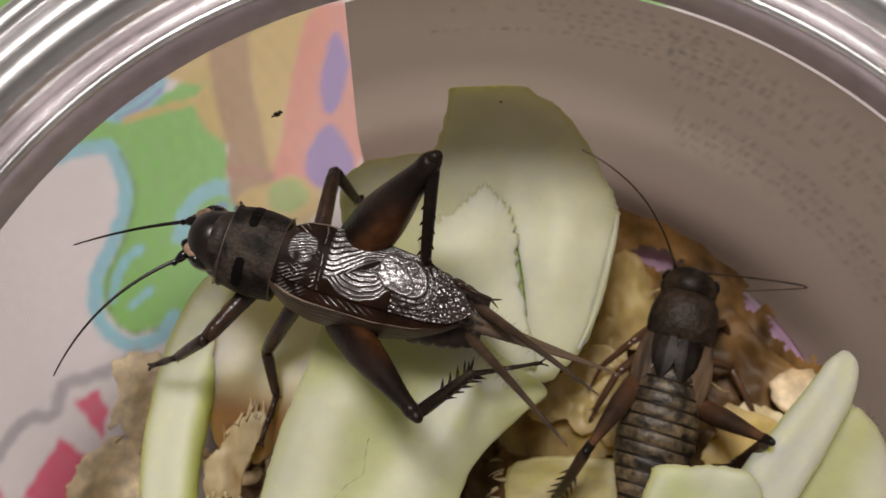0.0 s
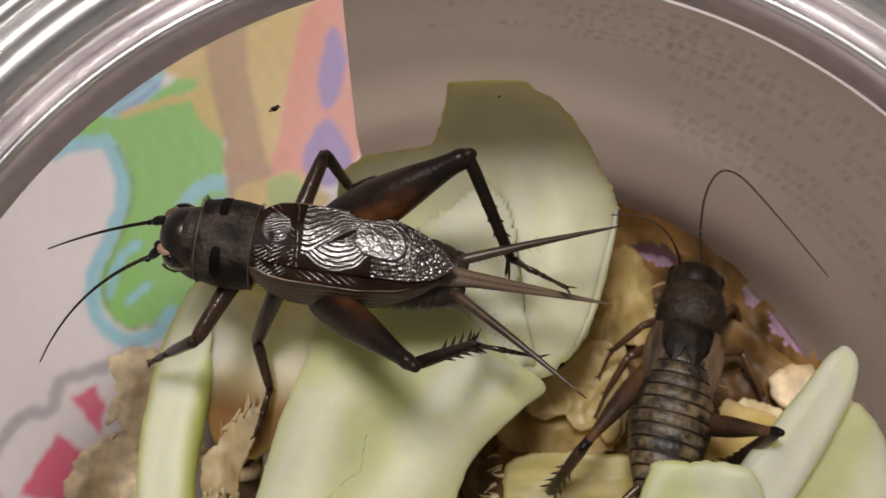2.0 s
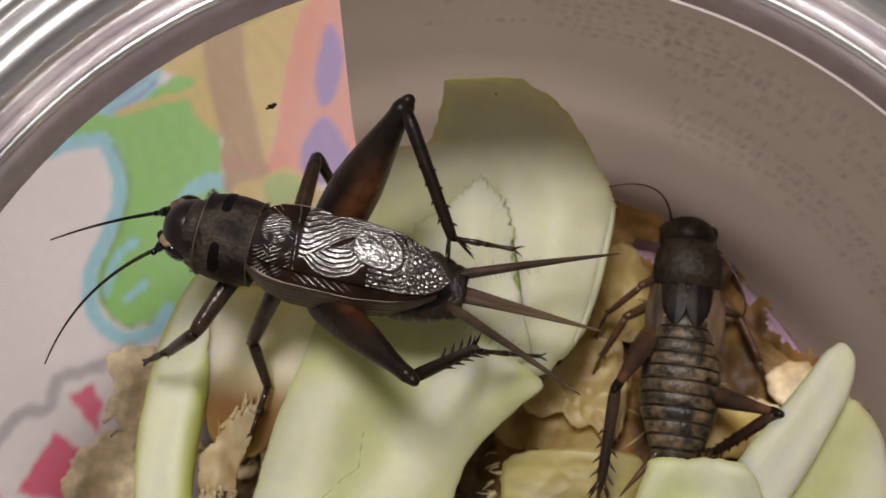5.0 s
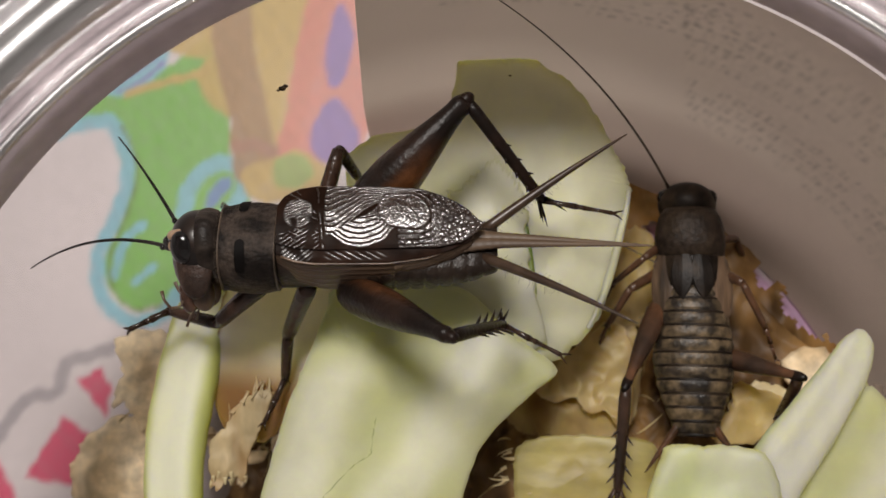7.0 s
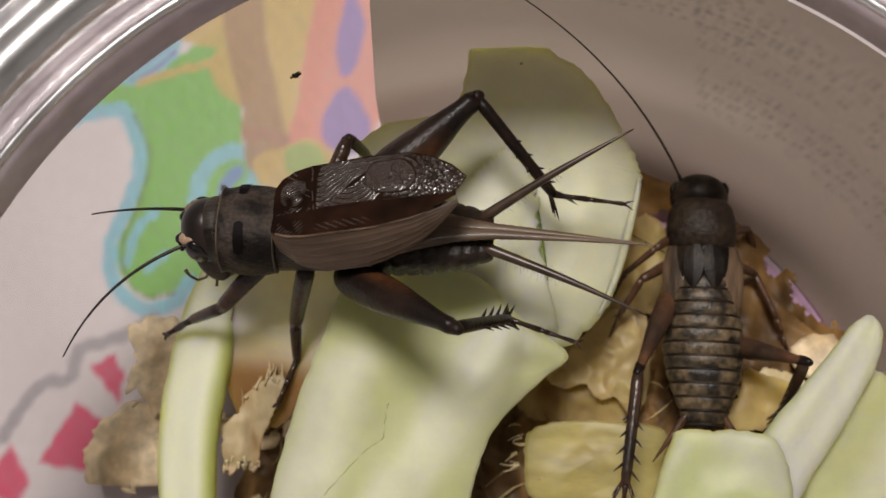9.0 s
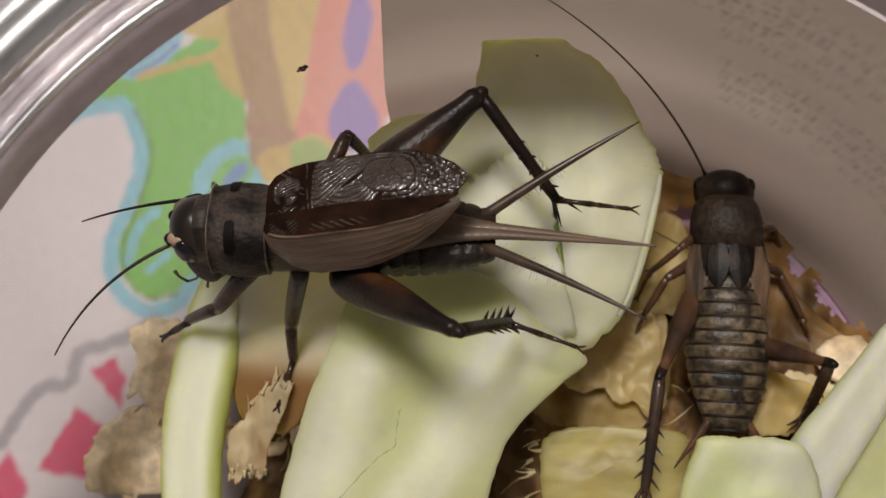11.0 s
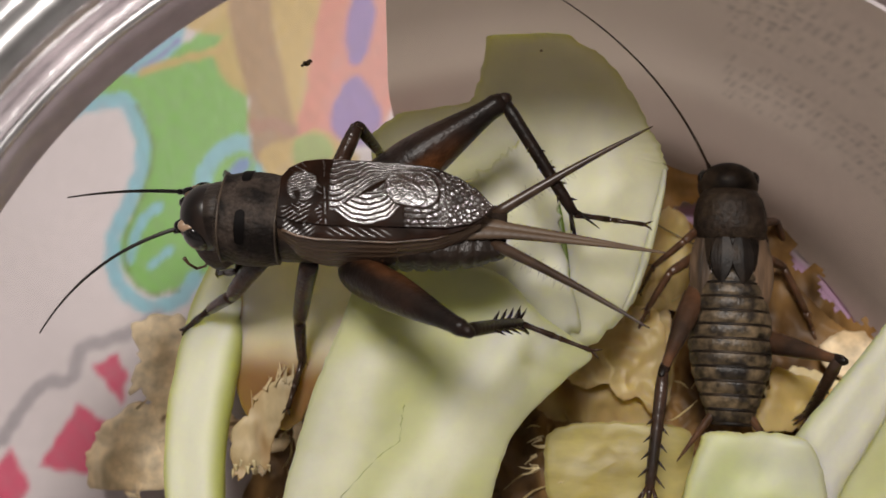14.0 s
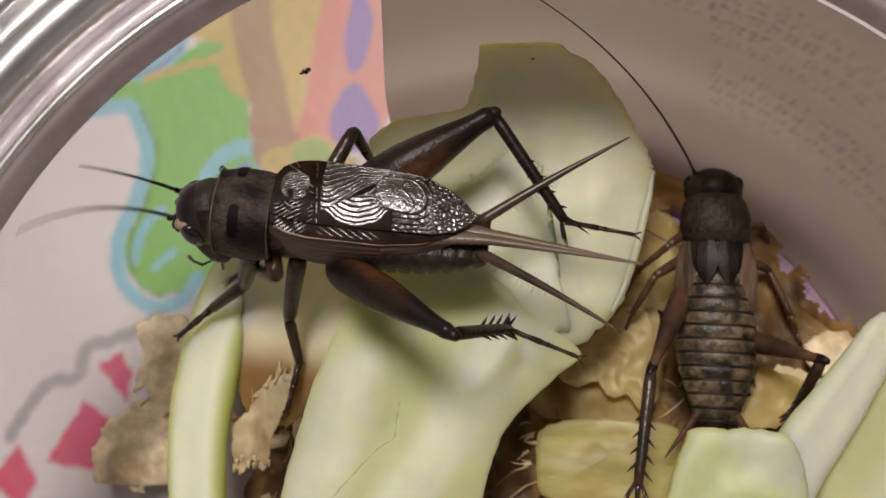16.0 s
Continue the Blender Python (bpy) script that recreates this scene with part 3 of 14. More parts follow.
BROWN2 = [(-3.2, 3.6), (-1.3, 7.2), (2.4, 9.4), (5.6, 8.3), (4.5, 4.7), (1.3, 1.0), (-2.4, 0.5)]
YEL = [(1.7, 7.4), (6.5, 8.0), (13.0, 7.5), (13.7, 4.8), (12.8, 0.8), (2.4, 0.8), (0.9, 4.2)]
BROWN3 = [(11.0, 26.6), (12.8, 27.4), (14.8, 24.6), (15.2, 18.3), (12.1, 18.3), (8.9, 17.2), (10.0, 22.6)]
BROWN4 = [(21.4, 24.2), (23.0, 21.6), (26.6, 17.8), (29.0, 15.4), (28.7, 12.0), (23.9, 8.9), (20.4, 11.0), (20.1, 18.4)]
TAN2 = [(21.3, 12.8), (26.3, 10.8), (24.7, 8.3), (21.1, 7.3), (18.6, 7.8), (20.3, 10.8)]
PALE = [(25.7, 15.4), (28.7, 16.0), (30.7, 13.9), (28.0, 11.9), (25.8, 12.9)]
LIT1 = [(-37.4, 16.2), (-36.1, 17.6), (-33.3, 18.0), (-31.8, 16.2), (-32.3, 9.8), (-34.2, 8.2), (-36.3, 10.8), (-37.6, 10.6), (-36.7, 13.5)]
LIT2 = [(-40.7, 6.5), (-38.1, 9.2), (-34.3, 9.8), (-32.5, 7.6), (-32.8, 2.4), (-40.4, 1.8), (-41.4, 3.9)]
SHARD = [(30.8, 13.1), (32.2, 11.6), (32.6, 10.1), (31.4, 10.6), (30.5, 12.1)]
CREAM = [(3.0, 12.0), (4.4, 13.9), (6.6, 16.0), (9.4, 18.4), (11.4, 17.2), (11.8, 13.0), (11.4, 9.6), (10.2, 9.0), (9.2, 10.2), (7.6, 10.0), (6.4, 11.4), (4.6, 11.0)]
CREAM2 = [(20.8, 12.0), (23.4, 13.0), (26.4, 12.0), (27.4, 9.9), (24.2, 7.8), (20.6, 8.3)]
GREY_BIT = [(32.1, 12.9), (34.1, 12.1), (34.9, 9.9), (34.1, 7.8), (32.2, 9.3), (31.5, 11.4)]
STRIP_LINE = [(-23.8, 24.0, 0.75), (-24.3, 22.8, 1.79), (-25.1, 20.3, 2.55), (-26.7, 15.8, 2.69), (-27.7, 10.9, 2.73), (-28.2, 5.5, 2.59), (-28.0, -0.1, 2.45)]
STICK_LINE = [(29.6, 16.7, 0.32), (29.5, 15.9, 1.10), (29.1, 14.8, 1.52), (27.8, 12.4, 1.93), (24.7, 8.1, 2.39), (21.9, 4.2, 2.57), (19.7, 0.4, 2.67)]


def fray(line, angle, length, height, seed, n=26, spread=0.2):
    """Loose curled strands torn from a line, fanning out at an angle."""
    rng = np.random.default_rng(seed)
    path = smooth_loop(line, 6, closed=False)
    geos = []
    for _ in range(n):
        p = path[rng.integers(len(path))] + rng.normal(0, 0.25, 2)
        a, l = angle + rng.normal(0, spread), length * rng.uniform(0.3, 1.1)
        z, curl, lift = height(*p) - rng.uniform(-0.4, 0.4), rng.normal(0, 0.28), rng.uniform(-0.15, 0.12)
        pts, rad = [], []
        for u in np.linspace(0, 1, 7):
            pts.append((p[0] + l * u * math.cos(a + curl * u), p[1] + l * u * math.sin(a + curl * u), z + lift * math.sin(u * 2.4) - 0.3 * u))
            rad.append(rng.uniform(0.02, 0.05) * (1 - u) ** 0.6 + 0.008)
        geos.append(tube(pts, rad, 6, flat=rng.uniform(1.5, 5.0)))
    return joined(*geos)


def edged(ob, kw, flesh=None):
    """Stores how near each vertex lies to the piece's edge, or how far the flesh there is from a white rib."""
    rings = kw.get("rings", 9)
    n = (len(ob.data.vertices) // 2 - 1) // rings
    one = [0.0] + [(k + 1) / rings for k in range(rings) for _ in range(n)]
    share = one + one
    if flesh:
        share = [max(flesh(v.co.x / MM, v.co.y / MM), e ** 14) for v, e in zip(ob.data.vertices, share)]
    layer = ob.data.attributes.new("edge", "FLOAT", "POINT")
    layer.data.foreach_set("value", share)


def food(name, outline, height, mat, label, category, frays=(), slits=(), cracks=(), rims=(), flesh=None, **kw):
    """A piece of food: its blade and, where they show, frayed edges, slits and cracks of their own."""
    geo = leaf_blade(outline, height, **kw)
    if not (frays or slits or cracks or rims):
        thing = tagged(link_mesh(name, *geo, mat), label, category)
        edged(thing, kw, flesh)
        return thing
    thing = tagged(new(name), label, category)
    edged(part("blade", geo, mat, thing), kw, flesh)
    for line in cracks:
        path = smooth_loop(line, 8, closed=False)
        part("crack", tube([(p[0] + 0.06 * math.sin(k * 1.7), p[1], height(p[0], p[1]) - 0.005) for k, p in enumerate(path)],
                           [0.02 + 0.012 * math.sin(k * 0.9) for k in range(len(path))], 6), MAT_SLIT, thing, "hair-thin olive crack")
    for line in rims:
        path = smooth_loop(line, 8, closed=False)
        n = len(path)
        ridge = part("cut_edge", tube([(p[0] - 0.1, p[1], height(p[0], p[1]) - 0.30) for p in path], [0.12 + 0.26 * math.sin(math.pi * (0.08 + 0.84 * i / (n - 1))) for i in range(n)], 10),
                     MAT_PALELEAF, thing, "thick pale cut edge")
        ridge.data.attributes.new("edge", "FLOAT", "POINT").data.foreach_set("value", [0.6] * len(ridge.data.vertices))
    for slit in slits:
        path = smooth_loop(slit, 8, closed=False)
        n = len(path)
        part("slit", tube([(p[0], p[1], height(p[0], p[1]) - 0.1) for p in path], [0.06 + 0.3 * math.sin(math.pi * i / (n - 1)) for i in range(n)], 9), MAT_SLIT, thing,
             "narrow dark green slit")
    for k, (line, angle, length, fmat, count) in enumerate(frays):
        part("frayed_edge", fray(line, angle, length, height, kw.get("seed", 1) * 7 + k, count), fmat, thing, "torn edge of loose pale strands")
    return thing


def big_ribs(x, y):
    """The two broad white ribs of the large leaf: 1 on their middle lines."""
    return math.exp(-((x + 13.4 - 0.30 * (y - 14)) / 2.9) ** 2) * ramp(y, 16, 12), math.exp(-((x + 3.2 - 0.66 * (y - 11)) / 3.0) ** 2)


def big_height(x, y):
    """The large leaf swells along its ribs."""
    left, right = big_ribs(x, y)
    return plane(-24.4, 0.0, 0.03, -8, 12, 0.5, 0.2, 3.1)(x, y) + 0.9 * left + 0.7 * right


def big_flesh(x, y):
    w = max(big_ribs(x, y)) + 0.25 * noise.noise(Vector((x * 0.25, y * 0.12, 5)))
    return min(max(1 - 1.15 * w, 0.0), 1.0)


def sheet_height(x, y):
    """The upper leaf: nearly flat where it is thick and white, rising a little to its thin end at the wall."""
    return plane(-25.5, -0.02, 0.03, 2, 28, 0.45, 0.22, 5.2)(x, y) + 0.7 * math.exp(-((x - 6) / 3) ** 2 - ((y - 24) / 7) ** 2)


def sheet_flesh(x, y):
    """White below, greener to the left; green towards the wall paints in the rim's shade."""
    w = ramp(y, 35, 30) * ramp(x, -7, -2) * ramp(abs(x - 6.0), 5.2, 3.0) + 0.2 * noise.noise(Vector((x * 0.3, y * 0.15, 9)))
    return min(max(1 - w, 0.0), 1.0)


food("lettuce_leaf", BIG, big_height, MAT_LEAF, "thick pale green lettuce leaf with a fine crack", "lettuce",
     thick=2.2, per=10, rings=26, seed=2, rough_edge=0.05, cracks=(CRACK,), flesh=big_flesh)
# flesh is paled again near the wall, brightening the rim's shade by colour
food("lettuce_leaf", SHEET, sheet_height, MAT_PALELEAF, "pale lettuce leaf with a green slit leaning against the wall", "lettuce",
     thick=2.0, per=10, rings=22, seed=4, rough_edge=0.13, slits=(SLIT,), rims=(CUT,), flesh=lambda x, y: sheet_flesh(x, y) * (1 - 0.75 * ramp(y, 28.0, 33.0)))
food("lettuce_leaf", TORN, lambda x, y: sheet_height(x, y) + 0.85 - 0.05 * max(0, 20 - y) - 0.10 * max(0, x - 0.2), MAT_PALELEAF, "white torn lettuce piece under the black cricket", "lettuce",
     thick=0.9, per=10, rings=14, seed=3, rough_edge=0.26, flesh=lambda x, y: 0.25 + 0.5 * ramp(x, -3, -6))
def rib(line, z, slope, mat, label, seed, flush=1.5):
    """A thick leaf rib: a rounded bar along a bent line (x, y, half width), flatter than it is wide."""
    path = smooth_loop(line, 10, closed=False)
    n, rings, edge = 28, [], []
    for i, (x, y, w) in enumerate(path):
        a, b = path[max(i - 1, 0)], path[min(i + 1, len(path) - 1)]
        d = Vector((b[0] - a[0], b[1] - a[1], 0)).normalized()
        side = Vector((-d.y, d.x, 0))
        ring = []
        for k in range(n):
            t = 2 * math.pi * k / n
            c, q = math.cos(t), math.sin(t)
            lump = 1 + 0.05 * noise.noise(Vector((i * 0.25, c * 1.5, q * 1.5 + seed)))
            p = side * (w * lump * math.copysign(abs(c) ** 0.85, c))
            up = w * 0.55 * lump * math.copysign(abs(q) ** 0.85, q) - 0.12 * w * math.exp(-(c / 0.3) ** 2) * (q > 0)
            ring.append((x + p.x, y + p.y, z + slope * (y - path[0][1]) + up))
            edge.append(abs(c) ** (flush if c > 0 else 1.5))
        rings.append(ring)
    thing = bar = tagged(link_mesh("lettuce_rib", *sweep(rings), mat), label, "lettuce")
    bar.data.attributes.new("edge", "FLOAT", "POINT").data.foreach_set("value", edge)
    return thing


rib(STRIP_LINE, -27.6, 0.0, MAT_STRIP, "thick white lettuce rib with a green edge", 6, 0.7)
rib(STICK_LINE, -25.6, 0.02, MAT_RIB, "long white lettuce rib standing against the wall", 7)
food("lettuce_piece", BLOCK, plane(-24.4, 0.05, 0.0, 15, 5, 0.3, 0.3, 4.9), MAT_BLOCK,
     "pale cut lettuce piece beside the brown cricket", "lettuce", thick=2.6, rings=16, seed=8, rough_edge=0.06, taper=0.25, fall=16)
food("lettuce_piece", GREENP, plane(-27.2, -0.05, 0.04, 27, 5, 0.3, 0.3, 5.9), MAT_LEAF,
     "green lettuce scrap under the rib", "lettuce", thick=2.0, rings=14, seed=9, rough_edge=0.06, flesh=lambda x, y: 0.95 - 0.7 * ramp(x - 0.6 * y, 25.0, 28.5))
# flesh turns brown towards low y: the hollow's shade is put into the colour
food("wilted_leaf", HUSK, plane(-26.3, 0.0, 0.32, -20.5, 16.5, 0.3, 0.2, 2.9), MAT_HUSK,
     "smooth curled cream leaf, its lower end coloured brown for shade", "wilted leaf", thick=0.8, per=12, rings=22, seed=10, rough_edge=0.12, flesh=lambda x, y: ramp(y + 0.15 * (x + 20), 16.4, 10.8))
food("wilted_leaf", HUSK2, plane(-27.5, 0.0, 0.12, -22, 8, 0.4, 0.5, 6.9, crumple=0.08), MAT_CREAM,
     "cream wilted leaf with a torn fibrous end", "wilted leaf", thick=0.4, per=10, rings=20, seed=11, rough_edge=0.12,
     frays=((FRAYS["leaf"], 1.35, 2.0, MAT_CREAM, 16), (FRAYS["leaf_end"], -1.7, 0.7, MAT_PALECREAM, 14)))
food("wilted_leaf", BROWN1, plane(-36.3, 0.0, 0.05, 9, 14, 1.2, 0.4, 8.1, crumple=0.10), MAT_AMBERLEAF,
     "wet brown wilted leaf, crumpled", "wilted leaf", thick=0.6, per=12, rings=22, seed=12, rough_edge=0.15)
food("wilted_leaf", BROWN2, plane(-38.2, 0.0, 0.0, 0, 6, 0.9, 0.5, 3.8, crumple=0.10), MAT_WILT,
     "dark brown wilted scrap", "wilted leaf", thick=0.6, per=12, rings=22, seed=13, rough_edge=0.15)
food("dry_scrap", YEL, plane(-34.0, 0.0, 0.0, 6, 4, 0.4, 0.22, 7.1, crumple=0.05), MAT_SHRED,
     "yellow fibrous dry scrap", "litter", thick=1.1, rings=16, per=12, seed=14, rough_edge=0.08, taper=0.2, fall=12,
     frays=((FRAYS["yellow_end"], -2.9, 1.6, MAT_PALECREAM, 10),))
food("wilted_leaf", BROWN3, plane(-36.8, 0.0, 0.0, 12, 22, 1.2, 0.4, 1.1, crumple=0.10), MAT_AMBERLEAF,
     "brown wilted leaf under the brown cricket", "wilted leaf", thick=0.6, per=12, rings=22, seed=15, rough_edge=0.15)
food("wilted_leaf", BROWN4, plane(-38.2, 0.0, 0.0, 22, 18, 1.0, 0.4, 4.1, crumple=0.10), MAT_WILT,
     "brown wilted leaf on the jar bottom", "wilted leaf", thick=0.6, per=12, rings=22, seed=16, rough_edge=0.15)
food("wilted_leaf", TAN2, plane(-34.6, 0.0, 0.0, 21, 10, 0.6, 0.4, 5.5, crumple=0.10), MAT_AMBERLEAF,
     "yellowish limp leaf scrap", "litter", thick=0.8, per=12, rings=22, seed=17, rough_edge=0.15)
food("pale_crumb", PALE, plane(-35.6, 0.0, 0.0, 26, 14, 0.5, 0.5, 5.0), MAT_TAN,
     "pale tan crumb on the litter", "litter", thick=2.0, rings=8, seed=18)
food("tan_crumb", TANP, plane(-34.4, 0.0, 0.0, 33, 6, 0.5, 0.4, 5.3), MAT_TAN,
     "tan bread-like crumb on the litter", "litter", thick=3.0, rings=8, seed=19)
food("tan_crust", LIT1, plane(-37.0, 0.0, 0.0, -36, 14, 0.7, 0.5, 6.2), MAT_TAN,
     "jagged tan crust on the jar bottom", "litter", thick=1.0, rings=10, seed=20, rough_edge=0.25)
food("tan_crust", LIT2, plane(-37.6, 0.0, 0.0, -39, 6, 0.8, 0.6, 8.2), MAT_TAN,
     "crumbly tan crust on the jar bottom", "litter", thick=1.4, rings=10, seed=21, rough_edge=0.22)
food("wilted_leaf", CREAM, plane(-35.2, 0.0, 0.0, 14, 12, 0.9, 0.35, 2.2, crumple=0.45), MAT_PALEAMBER,
     "torn cream leaf scrap on the litter", "litter", thick=0.4, per=10, rings=18, seed=31, rough_edge=0.10)
food("wilted_leaf", CREAM2, plane(-36.4, 0.0, 0.0, 24, 10, 0.7, 0.35, 3.2, crumple=0.2), MAT_PALECREAM,
     "smooth cream leaf scrap beside the rib", "litter", thick=0.6, per=14, rings=14, seed=32, rough_edge=0.18)
food("grey_scrap", GREY_BIT, plane(-35.0, 0.0, 0.0, 33, 12, 1.0, 0.5, 1.2, crumple=0.4), MAT_GREYBIT,
     "crumpled greyish brown scrap beside the rib", "litter", thick=1.2, per=10, rings=12, seed=33, rough_edge=0.3)
food("pale_shard", SHARD, plane(-31, 0.0, 0.0, 33, 12, 0.3, 0.5, 8.9), MAT_RIB,
     "small pale broken scrap", "litter", thick=0.8, rings=5, seed=22)


GAPS = [(15.8, 27.2, 2.4, 1.1, -0.4), (25.1, 23.0, 1.2, 1.0, 0.0), (29.2, 19.2, 3.6, 1.7, -0.69), (31.8, 15.6, 0.9, 0.7, 0.2)]  # bare spots: centre, half length, half width, turn


def build_bed():
    """A bed of damp brown litter fills the jar's bottom under the food."""
    verts, faces, n, m = [(0, 0, -39.6)], [], 400, 130
    for k in range(1, m + 1):
        for i in range(n):
            a = 2 * math.pi * i / n
            right = 0.5 + 0.5 * math.tanh((math.cos(a - 0.35) + 0.25) * 5)
            lim = 27 + 7.6 * right + noise.noise(Vector((math.cos(a) * 6, math.sin(a) * 6, 3))) * (3 - 2 * right) + 0.5 * noise.noise(Vector((a * 14, 2, 3))) * right
            r = lim * k / m
            x, y = r * math.cos(a), r * math.sin(a)
            z = -39.4 + 1.1 * noise.noise(Vector((x * 0.35, y * 0.35, 5))) + 0.5 * noise.noise(Vector((x * 1.1, y * 1.1, 2)))
            z += 1.2 * right * max(0, (r - 28) / 7) ** 2
            z = max(z, -40.6) if k < m or right > 0.6 else -40.7
            verts.append((x, y, z))
    for i in range(n):
        k = (i + 1) % n
        faces.append((0, 1 + i, 1 + k))
        for r in range(m - 1):
            a, b = 1 + r * n, 1 + (r + 1) * n
            x, y = verts[b + i][0], verts[b + i][1]
            torn = 0.5 * noise.noise(Vector((x * 0.9, y * 0.9, 6))) + 0.3 * noise.noise(Vector((x * 2.6, y * 2.6, 6)))
            if any(((x - hx) * math.cos(t) + (y - hy) * math.sin(t)) ** 2 / ha ** 2 + ((y - hy) * math.cos(t) - (x - hx) * math.sin(t)) ** 2 / hb ** 2 < 1 + torn
                   for hx, hy, ha, hb, t in GAPS):
                continue
            faces.append((a + i, b + i, b + k, a + k))
    tagged(link_mesh("litter", verts, faces, MAT_WILT), "damp brown leaf litter on the jar bottom", "litter", kind="stuff")


build_bed()


def crumb(x, y, z, r, seed):
    rng = np.random.default_rng(seed)
    v, f = [], []
    n, m = 9, 6
    rings = []
    for i in range(m + 1):
        t = math.pi * i / m
        rings.append([(x + r * -math.cos(t) * rng.uniform(0.8, 1.2), y + r * 0.7 * max(math.sin(t), 0.05) * math.cos(a) * rng.uniform(0.75, 1.25),
                       z + r * max(math.sin(t), 0.05) * math.sin(a) * rng.uniform(0.75, 1.25)) for a in (2 * math.pi * k / n for k in range(n))])
    return sweep(rings)


tagged(link_mesh("dropping", *joined(crumb(-18.08, 36.21, -19.5, 0.30, 1), crumb(-17.86, 36.46, -19.7, 0.22, 2), crumb(-18.38, 36.01, -19.4, 0.14, 5)), MAT_SPECK),
       "small dark dropping stuck to the clear wall", "dropping")
tagged(link_mesh("dropping", *crumb(0.81, 38.8, -25.0, 0.13, 3), MAT_SPECK), "tiny dark dropping on the limp leaf", "dropping")


def build_shreds():
    """Small curled flakes and fibres strewn over the bed."""
    rng = np.random.default_rng(31)
    for name, mat, count, label in (("dry_fibres", MAT_FIBRE, 110, "thin yellow dry fibres on the litter"),
                                    ("tan_flakes", MAT_TAN, 36, "small tan crust flakes on the litter")):
        geos = []
        for _ in range(count):
            if name != "tan_flakes" and rng.random() < 0.85:
                x, y = rng.uniform(-2, 28), rng.uniform(-6, 24)
            else:
                x, y = rng.uniform(-40, -20), rng.uniform(-2, 16)
            if math.hypot(x, y) > (38 if x < 0 else 32):
                continue
            z = -38.3 + rng.uniform(0, 2.2) if x > -10 else -38.8 + rng.uniform(0, 1.5)
            a = rng.uniform(0, 6.28)
            if name == "dry_fibres":
                l = rng.uniform(1.2, 4.0)
                pts = [(x + l * (u - 0.5) * math.cos(a + rng.uniform(-0.5, 0.5) * u), y + l * (u - 0.5) * math.sin(a + 0.6 * u), z + rng.uniform(-0.2, 0.5)) for u in np.linspace(0, 1, 6)]
                geos.append(tube(pts, [0.03, 0.07, 0.10, 0.09, 0.06, 0.02], 5))
            else:
                l, w, c = rng.uniform(0.8, 3.0), rng.uniform(0.4, 1.4), rng.uniform(-0.6, 1.2)
                verts, faces = [], []
                for i in range(6):
                    for j in range(4):
                        u, v = i / 5 - 0.5, j / 3 - 0.5
                        px, py = l * u * (1 + rng.uniform(-0.15, 0.15)), w * v * (1 - 2.2 * abs(u) ** 2 + rng.uniform(-0.2, 0.2))
                        pz = c * (v * v * 2 + u * u) + rng.uniform(-0.08, 0.08)
                        verts.append((x + px * math.cos(a) - py * math.sin(a), y + px * math.sin(a) + py * math.cos(a), z + pz))
                for i in range(5):
                    for j in range(3):
                        k = i * 4 + j
                        faces.append((k, k + 4, k + 5, k + 1))
                geos.append((verts, faces))
        ob = link_mesh(name, *joined(*geos), mat)
        if name != "dry_fibres":
            md = ob.modifiers.new("thickness", "SOLIDIFY")
            md.thickness = 0.12 * MM
        tagged(ob, label, "litter", kind="stuff")


build_shreds()

# ---- cricket materials ----
MAT_HEAD = material("head_cuticle", (0.010, 0.0075, 0.007), 0.3, spec=0.3, scale=700, vary=0.3, alt=(0.02, 0.013, 0.010), alt_scale=300, alt_lo=0.5, alt_hi=0.6)
MAT_EYE = material("eye_black", (0.006, 0.005, 0.005), 0.08, scale=3000, vary=0.2, bump=0.05, bump_scale=6000)
MAT_FACE = material("face_dark", (0.016, 0.009, 0.008), 0.2, scale=700, vary=0.3, alt=(0.045, 0.022, 0.018), alt_scale=420)
MAT_CHEEK = material("cheek_brown", (0.040, 0.024, 0.018), 0.42, spec=0.25, scale=2200, vary=0.5, bump=0.35, bump_scale=3000, alt=(0.02, 0.012, 0.009), alt_scale=450)
MAT_MOUTH = material("mouth_tan", (0.085, 0.050, 0.028), 0.36, scale=1200, vary=0.4, bump=0.1, bump_scale=2600, alt=(0.05, 0.027, 0.016), alt_scale=420)
MAT_JAW = material("jaw_brown", (0.045, 0.022, 0.015), 0.24, scale=1200, vary=0.4, alt=(0.1, 0.05, 0.03), alt_scale=500)
MAT_BROW = material("brow_tan", (0.36, 0.24, 0.155), 0.35, scale=900, vary=0.25, alt=(0.2, 0.115, 0.065), alt_scale=500)
MAT_PRONOTUM = material("furry_pronotum", (0.046, 0.034, 0.027), 0.5, spec=0.12, scale=2600, vary=0.5, bump=0.45, bump_scale=3500,
                        alt=(0.009, 0.0066, 0.0054), alt_scale=420, alt_lo=0.38, alt_hi=0.56)
MAT_RIMLINE = material("pronotum_rim", (0.085, 0.060, 0.041), 0.45, scale=1800, vary=0.4, alt=(0.05, 0.035, 0.025), alt_scale=400)
MAT_NAPE = material("nape_brown", (0.034, 0.026, 0.021), 0.42, spec=0.14, scale=1500, vary=0.5, bump=0.3, bump_scale=2800, alt=(0.015, 0.011, 0.009), alt_scale=420, stretch=(0.4, 1.6, 1))
MAT_MARK = material("matt_black_mark", (0.004, 0.0032, 0.003), 0.55, spec=0.06, scale=2600, vary=0.2)
MAT_FLANK = material("wing_flank", (0.075, 0.048, 0.032), 0.36, spec=0.3, scale=900, vary=0.3, alt=(0.07, 0.042, 0.026), alt_scale=260, stretch=(0.3, 1.6, 1.6))
